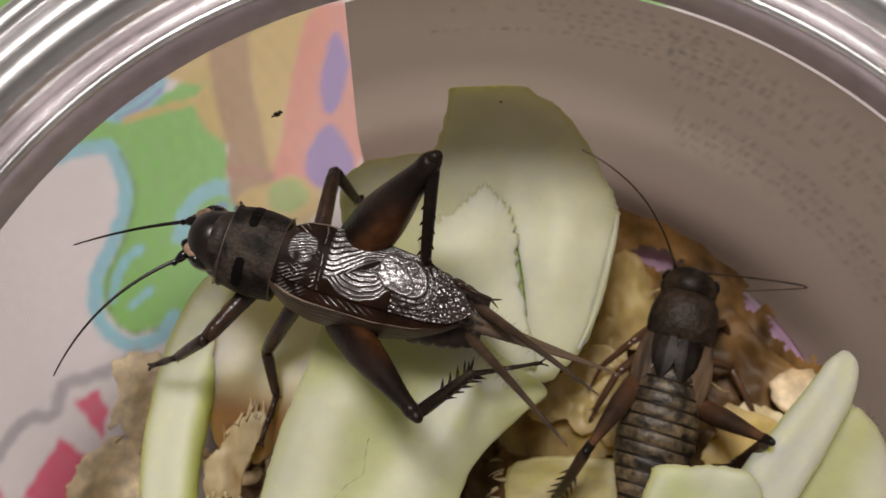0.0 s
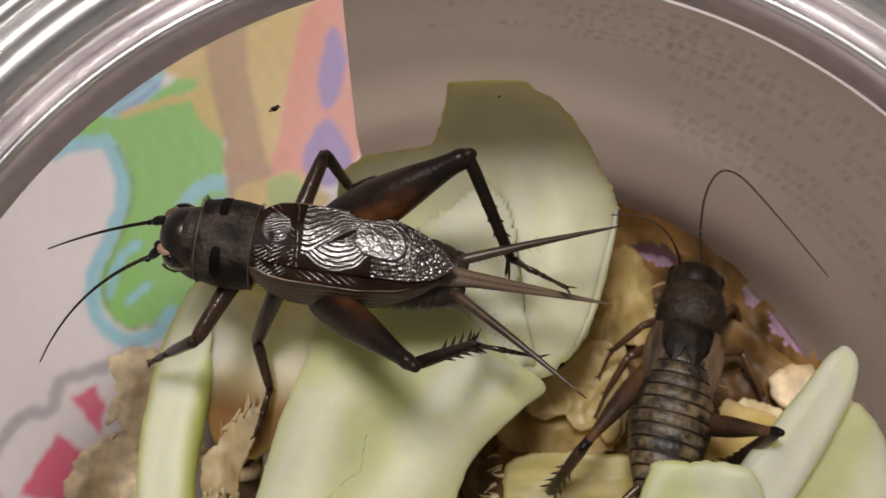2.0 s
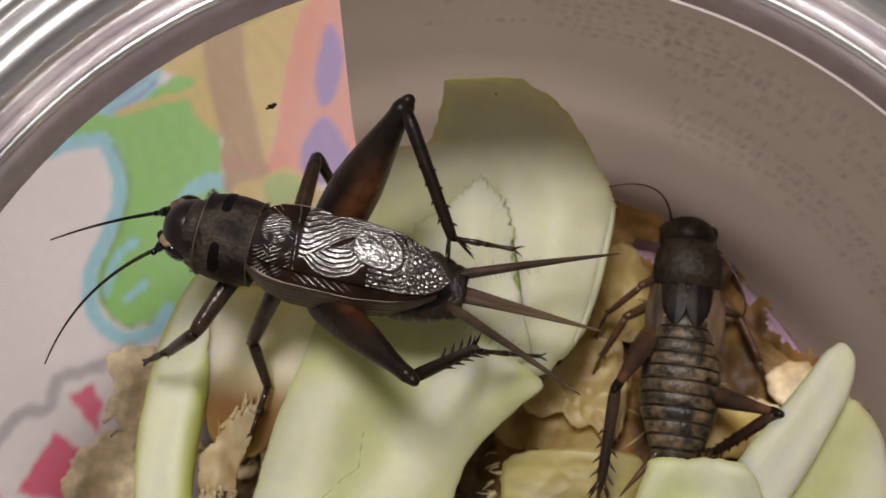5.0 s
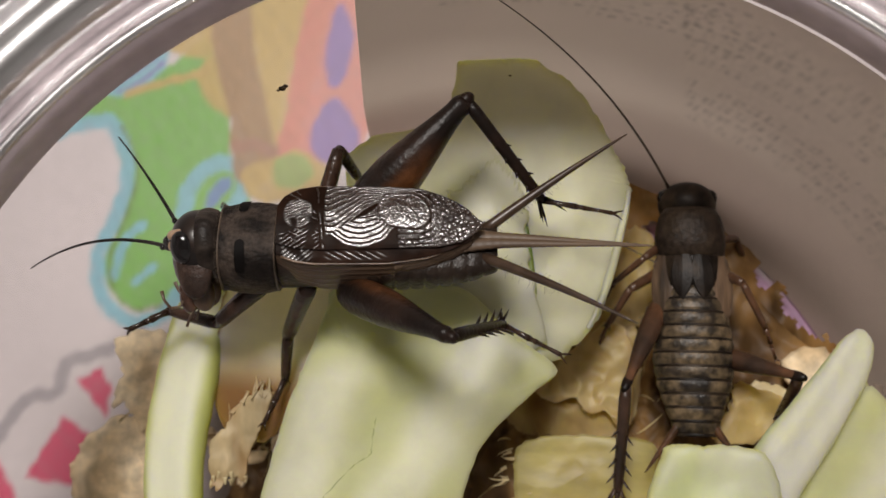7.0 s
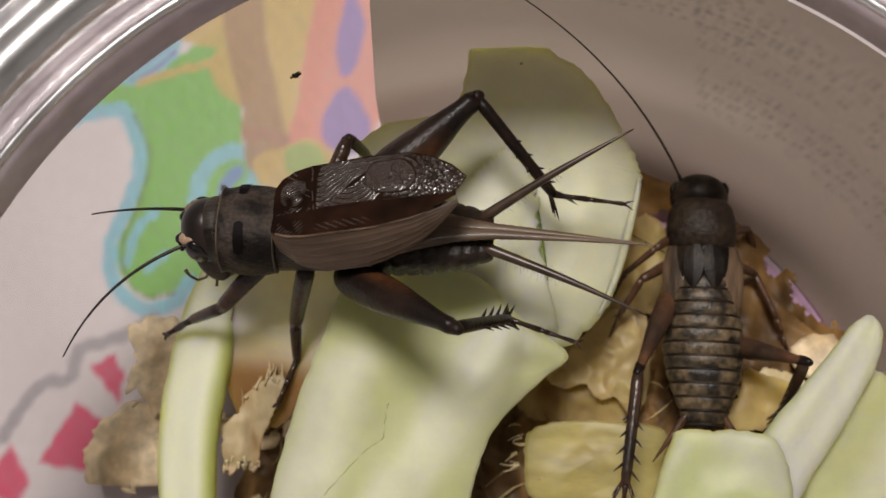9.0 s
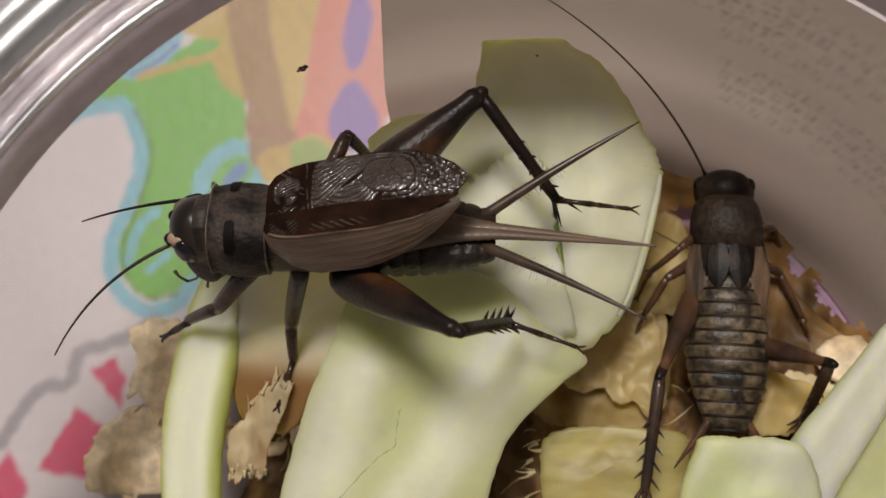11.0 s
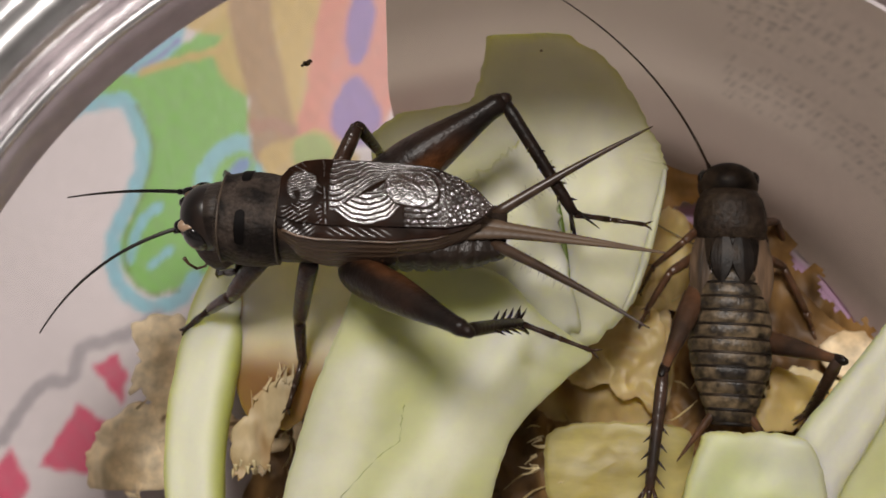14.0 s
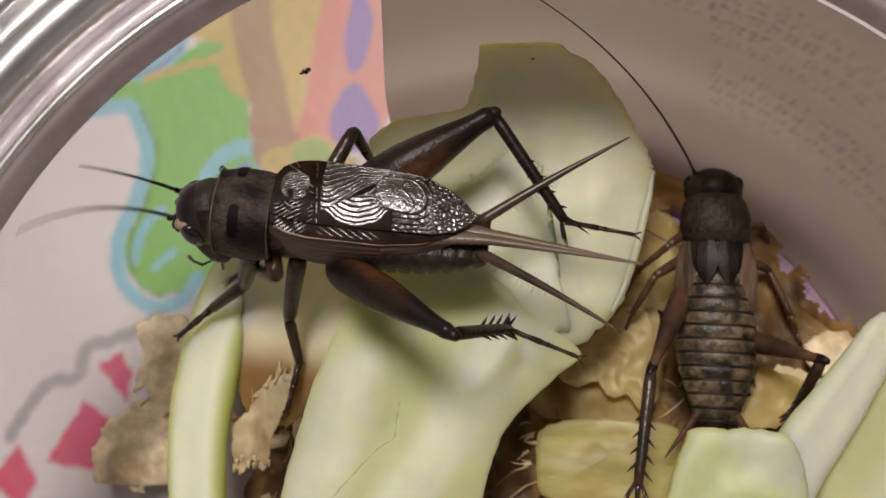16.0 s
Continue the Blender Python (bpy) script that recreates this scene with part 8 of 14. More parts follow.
    walk(black_cricket.parts["foreL_femur"], [
        (0, along(1.6, 1.8, -2.2, 4.16, 7.45, -2.25, 0.09, 0.07, 0.99)),
        (0.5, along(1.6, 1.8, -2.2, 4.15, 7.42, -1.63, -0.08, 0.05, 1)),
        (1, along(1.6, 1.8, -2.2, 3.57, 7.68, -2.29, 0.1, 0.05, 0.99)),
        (1.5, along(1.6, 1.8, -2.2, 4.02, 7.5, -2.46, 0.1, 0.09, 0.99)),
        (1.75, along(1.6, 1.8, -2.2, 3.93, 7.5, -2.93, 0.09, 0.14, 0.99)),
        (2, along(1.6, 1.8, -2.2, 3.93, 7.5, -2.93, 0.09, 0.14, 0.99)),
        (2.2, along(1.6, 1.8, -2.2, 3.93, 7.5, -2.93, 0.09, 0.14, 0.99)),
        (2.5, along(1.6, 1.8, -2.2, 4.58, 6.89, -4.11, 0.09, 0.14, 0.99)),
        (2.8, along(1.6, 1.8, -2.2, 4.72, 6.79, -4.17, 0.09, 0.14, 0.99)),
        (2.9, along(1.6, 1.8, -2.2, 4.5, 7.2, -3.13, 0.03, 0.11, 0.99)),
        (3, along(1.6, 1.8, -2.2, 4.19, 7.43, -2.06, -0.03, 0.09, 1)),
        (5.5, along(1.6, 1.8, -2.2, 3.55, 7.67, -2.61, 0.06, 0.1, 0.99)),
        (5.55, along(1.6, 1.8, -2.2, 5.03, 6.45, -4.43, 0.05, 0.21, 0.98)),
        (5.6, along(1.6, 1.8, -2.2, 5.89, 4.39, -5.85, 0.04, 0.31, 0.95)),
        (5.65, along(1.6, 1.8, -2.2, 5.97, 1.86, -6.6, 0.03, 0.41, 0.91)),
        (6, along(1.6, 1.8, -2.2, 5.95, 1.85, -6.62, 0.03, 0.41, 0.91)),
        (6.167, along(1.6, 1.8, -2.2, 6.1, 2.13, -6.46, 0.03, 0.41, 0.91)),
        (6.333, along(1.6, 1.8, -2.2, 6.23, 2.41, -6.28, 0.03, 0.41, 0.91)),
        (6.5, along(1.6, 1.8, -2.2, 6.34, 2.69, -6.09, 0.03, 0.41, 0.91)),
        (7, along(1.6, 1.8, -2.2, 5.96, 2.99, -6.44, 0.04, 0.41, 0.91)),
        (7.5, along(1.6, 1.8, -2.2, 5.86, 2.4, -6.67, 0.04, 0.41, 0.91)),
        (7.7, along(1.6, 1.8, -2.2, 4.67, 1.66, -7.58, 0.03, 0.41, 0.91)),
        (7.9, along(1.6, 1.8, -2.2, 3.26, 0.93, -8.11, 0.03, 0.41, 0.91)),
        (8.1, along(1.6, 1.8, -2.2, 1.73, 0.26, -8.21, 0.03, 0.41, 0.91)),
        (8.15, along(1.6, 1.8, -2.2, -1.63, 3.4, -7.24, 0.03, 0.41, 0.91)),
        (8.2, along(1.6, 1.8, -2.2, -3.14, 5.62, -3.38, 0.03, 0.41, 0.91)),
        (8.25, along(1.6, 1.8, -2.2, -1.92, 5.64, 1.16, 0.03, 0.41, 0.91)),
        (8.5, along(1.6, 1.8, -2.2, -1.92, 5.64, 1.15, 0.03, 0.41, 0.91)),
        (8.583, along(1.6, 1.8, -2.2, -0.91, 7.14, -0.3, 0.03, 0.41, 0.91)),
        (8.667, along(1.6, 1.8, -2.2, 0.45, 7.89, -2.02, 0.03, 0.41, 0.91)),
        (8.75, along(1.6, 1.8, -2.2, 1.98, 7.79, -3.76, 0.04, 0.41, 0.91)),
        (8.833, along(1.6, 1.8, -2.2, 3.45, 6.85, -5.29, 0.04, 0.41, 0.91)),
        (8.917, along(1.6, 1.8, -2.2, 4.66, 5.2, -6.38, 0.04, 0.41, 0.91)),
        (9, along(1.6, 1.8, -2.2, 5.45, 3.08, -6.89, 0.05, 0.41, 0.91)),
        (11.3, along(1.6, 1.8, -2.2, 5.13, 2.77, -7.2, 0.05, 0.41, 0.91)),
        (11.35, along(1.6, 1.8, -2.2, 4.76, 3.35, -7.3, 0.04, 0.41, 0.91)),
        (11.4, along(1.6, 1.8, -2.2, 4.34, 3.92, -7.34, 0.03, 0.41, 0.91)),
        (11.5, along(1.6, 1.8, -2.2, 4.34, 3.89, -7.35, 0.03, 0.41, 0.91)),
        (11.75, along(1.6, 1.8, -2.2, 3.85, 3.97, -7.55, 0.03, 0.41, 0.91)),
        (12, along(1.6, 1.8, -2.2, 3.35, 4.03, -7.71, 0.03, 0.41, 0.91)),
        (12.083, along(1.6, 1.8, -2.2, 2.64, 5.41, -7.13, 0.03, 0.41, 0.91)),
        (12.167, along(1.6, 1.8, -2.2, 1.85, 6.53, -6.2, 0.03, 0.41, 0.91)),
        (12.25, along(1.6, 1.8, -2.2, 1.05, 7.32, -4.98, 0.03, 0.41, 0.91)),
        (12.333, along(1.6, 1.8, -2.2, 0.28, 7.7, -3.56, 0.03, 0.41, 0.91)),
        (12.417, along(1.6, 1.8, -2.2, -0.39, 7.67, -2.04, 0.03, 0.41, 0.91)),
        (12.5, along(1.6, 1.8, -2.2, -0.91, 7.22, -0.54, 0.03, 0.41, 0.91)),
        (12.567, along(1.6, 1.8, -2.2, -0.24, 7.71, -2.56, 0.03, 0.41, 0.91)),
        (12.633, along(1.6, 1.8, -2.2, 0.66, 7.46, -4.54, 0.03, 0.41, 0.91)),
        (12.7, along(1.6, 1.8, -2.2, 1.68, 6.51, -6.23, 0.03, 0.41, 0.91)),
        (12.767, along(1.6, 1.8, -2.2, 2.69, 4.97, -7.41, 0.03, 0.41, 0.91)),
        (12.833, along(1.6, 1.8, -2.2, 3.56, 3.04, -7.95, 0.03, 0.41, 0.91)),
        (12.9, along(1.6, 1.8, -2.2, 4.19, 0.95, -7.77, 0.03, 0.41, 0.91)),
        (13, along(1.6, 1.8, -2.2, 4.19, 0.94, -7.77, 0.03, 0.41, 0.91)),
        (13.167, along(1.6, 1.8, -2.2, 4.23, 1.39, -7.8, 0.03, 0.41, 0.91)),
        (13.333, along(1.6, 1.8, -2.2, 4.27, 1.83, -7.8, 0.03, 0.41, 0.91)),
        (13.5, along(1.6, 1.8, -2.2, 4.28, 2.27, -7.77, 0.04, 0.41, 0.91)),
        (14, along(1.6, 1.8, -2.2, 4.75, 2.48, -7.5, 0.04, 0.41, 0.91)),
        (14.5, along(1.6, 1.8, -2.2, 4.69, 3.31, -7.36, 0.06, 0.41, 0.91)),
        (15.5, along(1.6, 1.8, -2.2, 4.69, 3.31, -7.36, 0.06, 0.41, 0.91)),
        (15.8, along(1.6, 1.8, -2.2, 4.69, 3.31, -7.36, 0.06, 0.41, 0.91)),
        (15.867, along(1.6, 1.8, -2.2, 4.17, 2.78, -7.75, 0.07, 0.41, 0.91)),
        (15.933, along(1.6, 1.8, -2.2, 3.6, 2.24, -8.05, 0.07, 0.41, 0.91)),
        (16, along(1.6, 1.8, -2.2, 3, 1.68, -8.24, 0.07, 0.41, 0.91))])
    walk(black_cricket.parts["foreL_tibia"], [
        (0, along(4.16, 7.45, -2.25, 6.6, 9.25, -5.97, 0.09, 0.07, 0.99)),
        (0.5, along(4.15, 7.42, -1.63, 7.16, 9.68, -4.61, -0.08, 0.05, 1)),
        (1, along(3.57, 7.68, -2.29, 6.07, 9.98, -5.68, 0.1, 0.05, 0.99)),
        (1.5, along(4.02, 7.5, -2.46, 6.46, 9.14, -6.26, 0.1, 0.09, 0.99)),
        (1.75, along(3.93, 7.5, -2.93, 6.65, 8.06, -6.85, 0.09, 0.14, 0.99)),
        (2, along(3.93, 7.5, -2.93, 6.65, 8.05, -6.85, 0.09, 0.14, 0.99)),
        (2.2, along(3.93, 7.5, -2.93, 6.65, 8.07, -6.84, 0.09, 0.14, 0.99)),
        (2.5, along(4.58, 6.89, -4.11, 7.22, 7.64, -8.04, 0.09, 0.14, 0.99)),
        (2.8, along(4.72, 6.79, -4.17, 7.36, 7.55, -8.1, 0.09, 0.14, 0.99)),
        (2.9, along(4.5, 7.2, -3.13, 7.45, 8.56, -6.67, 0.03, 0.11, 0.99)),
        (3, along(4.19, 7.43, -2.06, 7.36, 9.36, -5.11, -0.03, 0.09, 1)),
        (5.5, along(3.55, 7.67, -2.61, 6.16, 8.97, -6.42, 0.06, 0.1, 0.99)),
        (5.55, along(5.03, 6.45, -4.43, 8.32, 6.58, -7.92, 0.05, 0.21, 0.98)),
        (5.6, along(5.89, 4.39, -5.85, 9.58, 3.33, -8.72, 0.04, 0.31, 0.95)),
        (5.65, along(5.97, 1.86, -6.6, 9.75, -0.3, -8.62, 0.03, 0.41, 0.91)),
        (6, along(5.95, 1.85, -6.62, 9.71, -0.3, -8.68, 0.03, 0.41, 0.91)),
        (6.167, along(6.1, 2.13, -6.46, 9.98, 0.07, -8.38, 0.03, 0.41, 0.91)),
        (6.333, along(6.23, 2.41, -6.28, 10.22, 0.43, -8.07, 0.03, 0.41, 0.91)),
        (6.5, along(6.34, 2.69, -6.09, 10.44, 0.8, -7.74, 0.03, 0.41, 0.91)),
        (7, along(5.96, 2.99, -6.44, 10.35, 1.26, -7.35, 0.04, 0.41, 0.91)),
        (7.5, along(5.86, 2.4, -6.67, 10.26, 0.77, -7.65, 0.04, 0.41, 0.91)),
        (7.7, along(4.67, 1.66, -7.58, 9.27, 0.37, -8.04, 0.03, 0.41, 0.91)),
        (7.9, along(3.26, 0.93, -8.11, 7.97, 0, -8.02, 0.03, 0.41, 0.91)),
        (8.1, along(1.73, 0.26, -8.21, 6.46, -0.29, -7.58, 0.03, 0.41, 0.91)),
        (8.15, along(-1.63, 3.4, -7.24, 3.09, 2.56, -7.27, 0.03, 0.41, 0.91)),
        (8.2, along(-3.14, 5.62, -3.38, 1.48, 4.51, -4.06, 0.03, 0.41, 0.91)),
        (8.25, along(-1.92, 5.64, 1.16, 2.49, 4.29, -0.16, 0.03, 0.41, 0.91)),
        (8.5, along(-1.92, 5.64, 1.15, 2.49, 4.29, -0.16, 0.03, 0.41, 0.91)),
        (8.583, along(-0.91, 7.14, -0.3, 3.38, 5.85, -2.01, 0.03, 0.41, 0.91)),
        (8.667, along(0.45, 7.89, -2.02, 4.6, 6.67, -4.12, 0.03, 0.41, 0.91)),
        (8.75, along(1.98, 7.79, -3.76, 5.94, 6.65, -6.23, 0.04, 0.41, 0.91)),
        (8.833, along(3.45, 6.85, -5.29, 7.19, 5.8, -8.11, 0.04, 0.41, 0.91)),
        (8.917, along(4.66, 5.2, -6.38, 8.16, 4.26, -9.53, 0.04, 0.41, 0.91)),
        (9, along(5.45, 3.08, -6.89, 8.68, 2.24, -10.34, 0.05, 0.41, 0.91)),
        (11.3, along(5.13, 2.77, -7.2, 8.22, 1.84, -10.76, 0.05, 0.41, 0.91)),
        (11.35, along(4.76, 3.35, -7.3, 9.19, 1.74, -8.16, 0.04, 0.41, 0.91)),
        (11.4, along(4.34, 3.92, -7.34, 8.29, 2.29, -5.15, 0.03, 0.41, 0.91)),
        (11.5, along(4.34, 3.89, -7.35, 8.29, 2.26, -5.16, 0.03, 0.41, 0.91)),
        (11.75, along(3.85, 3.97, -7.55, 7.74, 2.25, -5.32, 0.03, 0.41, 0.91)),
        (12, along(3.35, 4.03, -7.71, 7.18, 2.23, -5.45, 0.03, 0.41, 0.91)),
        (12.083, along(2.64, 5.41, -7.13, 6.63, 3.55, -5.23, 0.03, 0.41, 0.91)),
        (12.167, along(1.85, 6.53, -6.2, 5.98, 4.62, -4.66, 0.03, 0.41, 0.91)),
        (12.25, along(1.05, 7.32, -4.98, 5.28, 5.37, -3.82, 0.03, 0.41, 0.91)),
        (12.333, along(0.28, 7.7, -3.56, 4.59, 5.74, -2.78, 0.03, 0.41, 0.91)),
        (12.417, along(-0.39, 7.67, -2.04, 3.97, 5.7, -1.66, 0.03, 0.41, 0.91)),
        (12.5, along(-0.91, 7.22, -0.54, 3.46, 5.25, -0.55, 0.03, 0.41, 0.91)),
        (12.567, along(-0.24, 7.71, -2.56, 4.2, 5.96, -3.01, 0.03, 0.41, 0.91)),
        (12.633, along(0.66, 7.46, -4.54, 5.12, 5.94, -5.43, 0.03, 0.41, 0.91)),
        (12.7, along(1.68, 6.51, -6.23, 6.11, 5.24, -7.55, 0.03, 0.41, 0.91)),
        (12.767, along(2.69, 4.97, -7.41, 7.05, 3.96, -9.15, 0.03, 0.41, 0.91)),
        (12.833, along(3.56, 3.04, -7.95, 7.8, 2.3, -10.08, 0.03, 0.41, 0.91)),
        (12.9, along(4.19, 0.95, -7.77, 8.26, 0.5, -10.27, 0.03, 0.41, 0.91)),
        (13, along(4.19, 0.94, -7.77, 8.26, 0.48, -10.27, 0.03, 0.41, 0.91)),
        (13.167, along(4.23, 1.39, -7.8, 7.89, 0.88, -10.86, 0.03, 0.41, 0.91)),
        (13.333, along(4.27, 1.83, -7.8, 7.43, 1.28, -11.36, 0.03, 0.41, 0.91)),
        (13.5, along(4.28, 2.27, -7.77, 6.9, 1.7, -11.75, 0.04, 0.41, 0.91)),
        (14, along(4.75, 2.48, -7.5, 7.38, 1.67, -11.43, 0.04, 0.41, 0.91)),
        (14.5, along(4.69, 3.31, -7.36, 7.2, 2.63, -11.39, 0.06, 0.41, 0.91)),
        (15.5, along(4.69, 3.31, -7.36, 7.2, 2.63, -11.39, 0.06, 0.41, 0.91)),
        (15.8, along(4.69, 3.31, -7.36, 7.2, 2.63, -11.39, 0.06, 0.41, 0.91)),
        (15.867, along(4.17, 2.78, -7.75, 6.93, 2.56, -11.68, 0.07, 0.41, 0.91)),
        (15.933, along(3.6, 2.24, -8.05, 6.57, 2.48, -11.82, 0.07, 0.41, 0.91)),
        (16, along(3, 1.68, -8.24, 6.14, 2.39, -11.8, 0.07, 0.41, 0.91))])
    walk(black_cricket.parts["foreL_foot"], [
        (0, along(6.6, 9.25, -5.97, 9.22, 10.6, -8.52, 0.09, 0.07, 0.99)),
        (0.5, along(7.16, 9.68, -4.61, 10.18, 11.03, -6.69, -0.08, 0.05, 1)),
        (1, along(6.07, 9.98, -5.68, 8.51, 11.25, -8.45, 0.1, 0.05, 0.99)),
        (1.5, along(6.46, 9.14, -6.26, 8.71, 9.95, -9.33, 0.1, 0.09, 0.99)),
        (1.75, along(6.65, 8.06, -6.85, 8.93, 8.68, -9.95, 0.09, 0.14, 0.99)),
        (2, along(6.65, 8.05, -6.85, 8.93, 8.67, -9.95, 0.09, 0.14, 0.99)),
        (2.2, along(6.65, 8.07, -6.84, 8.93, 8.69, -9.94, 0.09, 0.14, 0.99)),
        (2.5, along(7.22, 7.64, -8.04, 9.45, 8.24, -11.19, 0.09, 0.14, 0.99)),
        (2.8, along(7.36, 7.55, -8.1, 9.59, 8.16, -11.24, 0.09, 0.14, 0.99)),
        (2.9, along(7.45, 8.56, -6.67, 9.84, 9.33, -9.65, 0.03, 0.11, 0.99)),
        (3, along(7.36, 9.36, -5.11, 9.89, 10.28, -7.92, -0.03, 0.09, 1)),
        (5.5, along(6.16, 8.97, -6.42, 8.58, 10.01, -9.3, 0.06, 0.1, 0.99)),
        (5.55, along(8.32, 6.58, -7.92, 11.15, 7.21, -10.54, 0.05, 0.21, 0.98)),
        (5.6, along(9.58, 3.33, -8.72, 12.74, 3.54, -11, 0.04, 0.31, 0.95)),
        (5.65, along(9.75, -0.3, -8.62, 13.16, -0.52, -10.5, 0.03, 0.41, 0.91)),
        (6, along(9.71, -0.3, -8.68, 13.11, -0.51, -10.58, 0.03, 0.41, 0.91)),
        (6.167, along(9.98, 0.07, -8.38, 13.64, 0.53, -9.62, 0.03, 0.41, 0.91)),
        (6.333, along(10.22, 0.43, -8.07, 13.92, 1.55, -8.58, 0.03, 0.41, 0.91)),
        (6.5, along(10.44, 0.8, -7.74, 13.94, 2.5, -7.48, 0.03, 0.41, 0.91)),
        (7, along(10.35, 1.26, -7.35, 13.69, 3.27, -7.28, 0.04, 0.41, 0.91)),
        (7.5, along(10.26, 0.77, -7.65, 13.77, 2.46, -7.36, 0.04, 0.41, 0.91)),
        (7.7, along(9.27, 0.37, -8.04, 12.93, 1.69, -8.32, 0.03, 0.41, 0.91)),
        (7.9, along(7.97, 0, -8.02, 11.67, 0.9, -8.88, 0.03, 0.41, 0.91)),
        (8.1, along(6.46, -0.29, -7.58, 10.07, 0.17, -8.97, 0.03, 0.41, 0.91)),
        (8.15, along(3.09, 2.56, -7.27, 6.82, 2.52, -8.4, 0.03, 0.41, 0.91)),
        (8.2, along(1.48, 4.51, -4.06, 5.25, 3.98, -4.91, 0.03, 0.41, 0.91)),
        (8.25, along(2.49, 4.29, -0.16, 6.22, 3.28, -0.71, 0.03, 0.41, 0.91)),
        (8.5, along(2.49, 4.29, -0.16, 6.22, 3.28, -0.71, 0.03, 0.41, 0.91)),
        (8.583, along(3.38, 5.85, -2.01, 7.08, 5.04, -2.94, 0.03, 0.41, 0.91)),
        (8.667, along(4.6, 6.67, -4.12, 8.23, 6.08, -5.41, 0.03, 0.41, 0.91)),
        (8.75, along(5.94, 6.65, -6.23, 9.45, 6.28, -7.88, 0.04, 0.41, 0.91)),
        (8.833, along(7.19, 5.8, -8.11, 10.55, 5.65, -10.08, 0.04, 0.41, 0.91)),
        (8.917, along(8.16, 4.26, -9.53, 11.32, 4.32, -11.81, 0.04, 0.41, 0.91)),
        (9, along(8.68, 2.24, -10.34, 11.6, 2.53, -12.91, 0.05, 0.41, 0.91)),
        (11.3, along(8.22, 1.84, -10.76, 11.09, 2.04, -13.39, 0.05, 0.41, 0.91)),
        (11.35, along(9.19, 1.74, -8.16, 13.02, 1.86, -8.92, 0.04, 0.41, 0.91)),
        (11.4, along(8.29, 2.29, -5.15, 11.95, 2.29, -3.81, 0.03, 0.41, 0.91)),
        (11.5, along(8.29, 2.26, -5.16, 11.95, 2.27, -3.82, 0.03, 0.41, 0.91)),
        (11.75, along(7.74, 2.25, -5.32, 11.16, 1.48, -3.61, 0.03, 0.41, 0.91)),
        (12, along(7.18, 2.23, -5.45, 10.16, 0.71, -3.44, 0.03, 0.41, 0.91)),
        (12.083, along(6.63, 3.55, -5.23, 9.8, 2.01, -3.57, 0.03, 0.41, 0.91)),
        (12.167, along(5.98, 4.62, -4.66, 9.31, 3.08, -3.37, 0.03, 0.41, 0.91)),
        (12.25, along(5.28, 5.37, -3.82, 8.74, 3.83, -2.9, 0.03, 0.41, 0.91)),
        (12.333, along(4.59, 5.74, -2.78, 8.15, 4.22, -2.26, 0.03, 0.41, 0.91)),
        (12.417, along(3.97, 5.7, -1.66, 7.58, 4.22, -1.53, 0.03, 0.41, 0.91)),
        (12.5, along(3.46, 5.25, -0.55, 7.09, 3.83, -0.82, 0.03, 0.41, 0.91)),
        (12.567, along(4.2, 5.96, -3.01, 7.97, 5.04, -3.41, 0.03, 0.41, 0.91)),
        (12.633, along(5.12, 5.94, -5.43, 8.97, 5.55, -5.94, 0.03, 0.41, 0.91)),
        (12.7, along(6.11, 5.24, -7.55, 9.96, 5.38, -8.16, 0.03, 0.41, 0.91)),
        (12.767, along(7.05, 3.96, -9.15, 10.83, 4.63, -9.85, 0.03, 0.41, 0.91)),
        (12.833, along(7.8, 2.3, -10.08, 11.43, 3.49, -10.86, 0.03, 0.41, 0.91)),
        (12.9, along(8.26, 0.5, -10.27, 11.68, 2.17, -11.11, 0.03, 0.41, 0.91)),
        (13, along(8.26, 0.48, -10.27, 11.68, 2.15, -11.12, 0.03, 0.41, 0.91)),
        (13.167, along(7.89, 0.88, -10.86, 11.06, 2.49, -12.46, 0.03, 0.41, 0.91)),
        (13.333, along(7.43, 1.28, -11.36, 10.23, 2.77, -13.64, 0.03, 0.41, 0.91)),
        (13.5, along(6.9, 1.7, -11.75, 9.2, 3, -14.62, 0.04, 0.41, 0.91)),
        (14, along(7.38, 1.67, -11.43, 10.09, 2.51, -14.1, 0.04, 0.41, 0.91)),
        (14.5, along(7.2, 2.63, -11.39, 9.59, 2.86, -14.46, 0.06, 0.41, 0.91)),
        (15.5, along(7.2, 2.63, -11.39, 9.59, 2.86, -14.46, 0.06, 0.41, 0.91)),
        (15.8, along(7.2, 2.63, -11.39, 9.59, 2.86, -14.46, 0.06, 0.41, 0.91)),
        (15.867, along(6.93, 2.56, -11.68, 9.57, 3.6, -14.35, 0.07, 0.41, 0.91)),
        (15.933, along(6.57, 2.48, -11.82, 9.31, 4.27, -13.93, 0.07, 0.41, 0.91)),
        (16, along(6.14, 2.39, -11.8, 8.82, 4.83, -13.24, 0.07, 0.41, 0.91))])
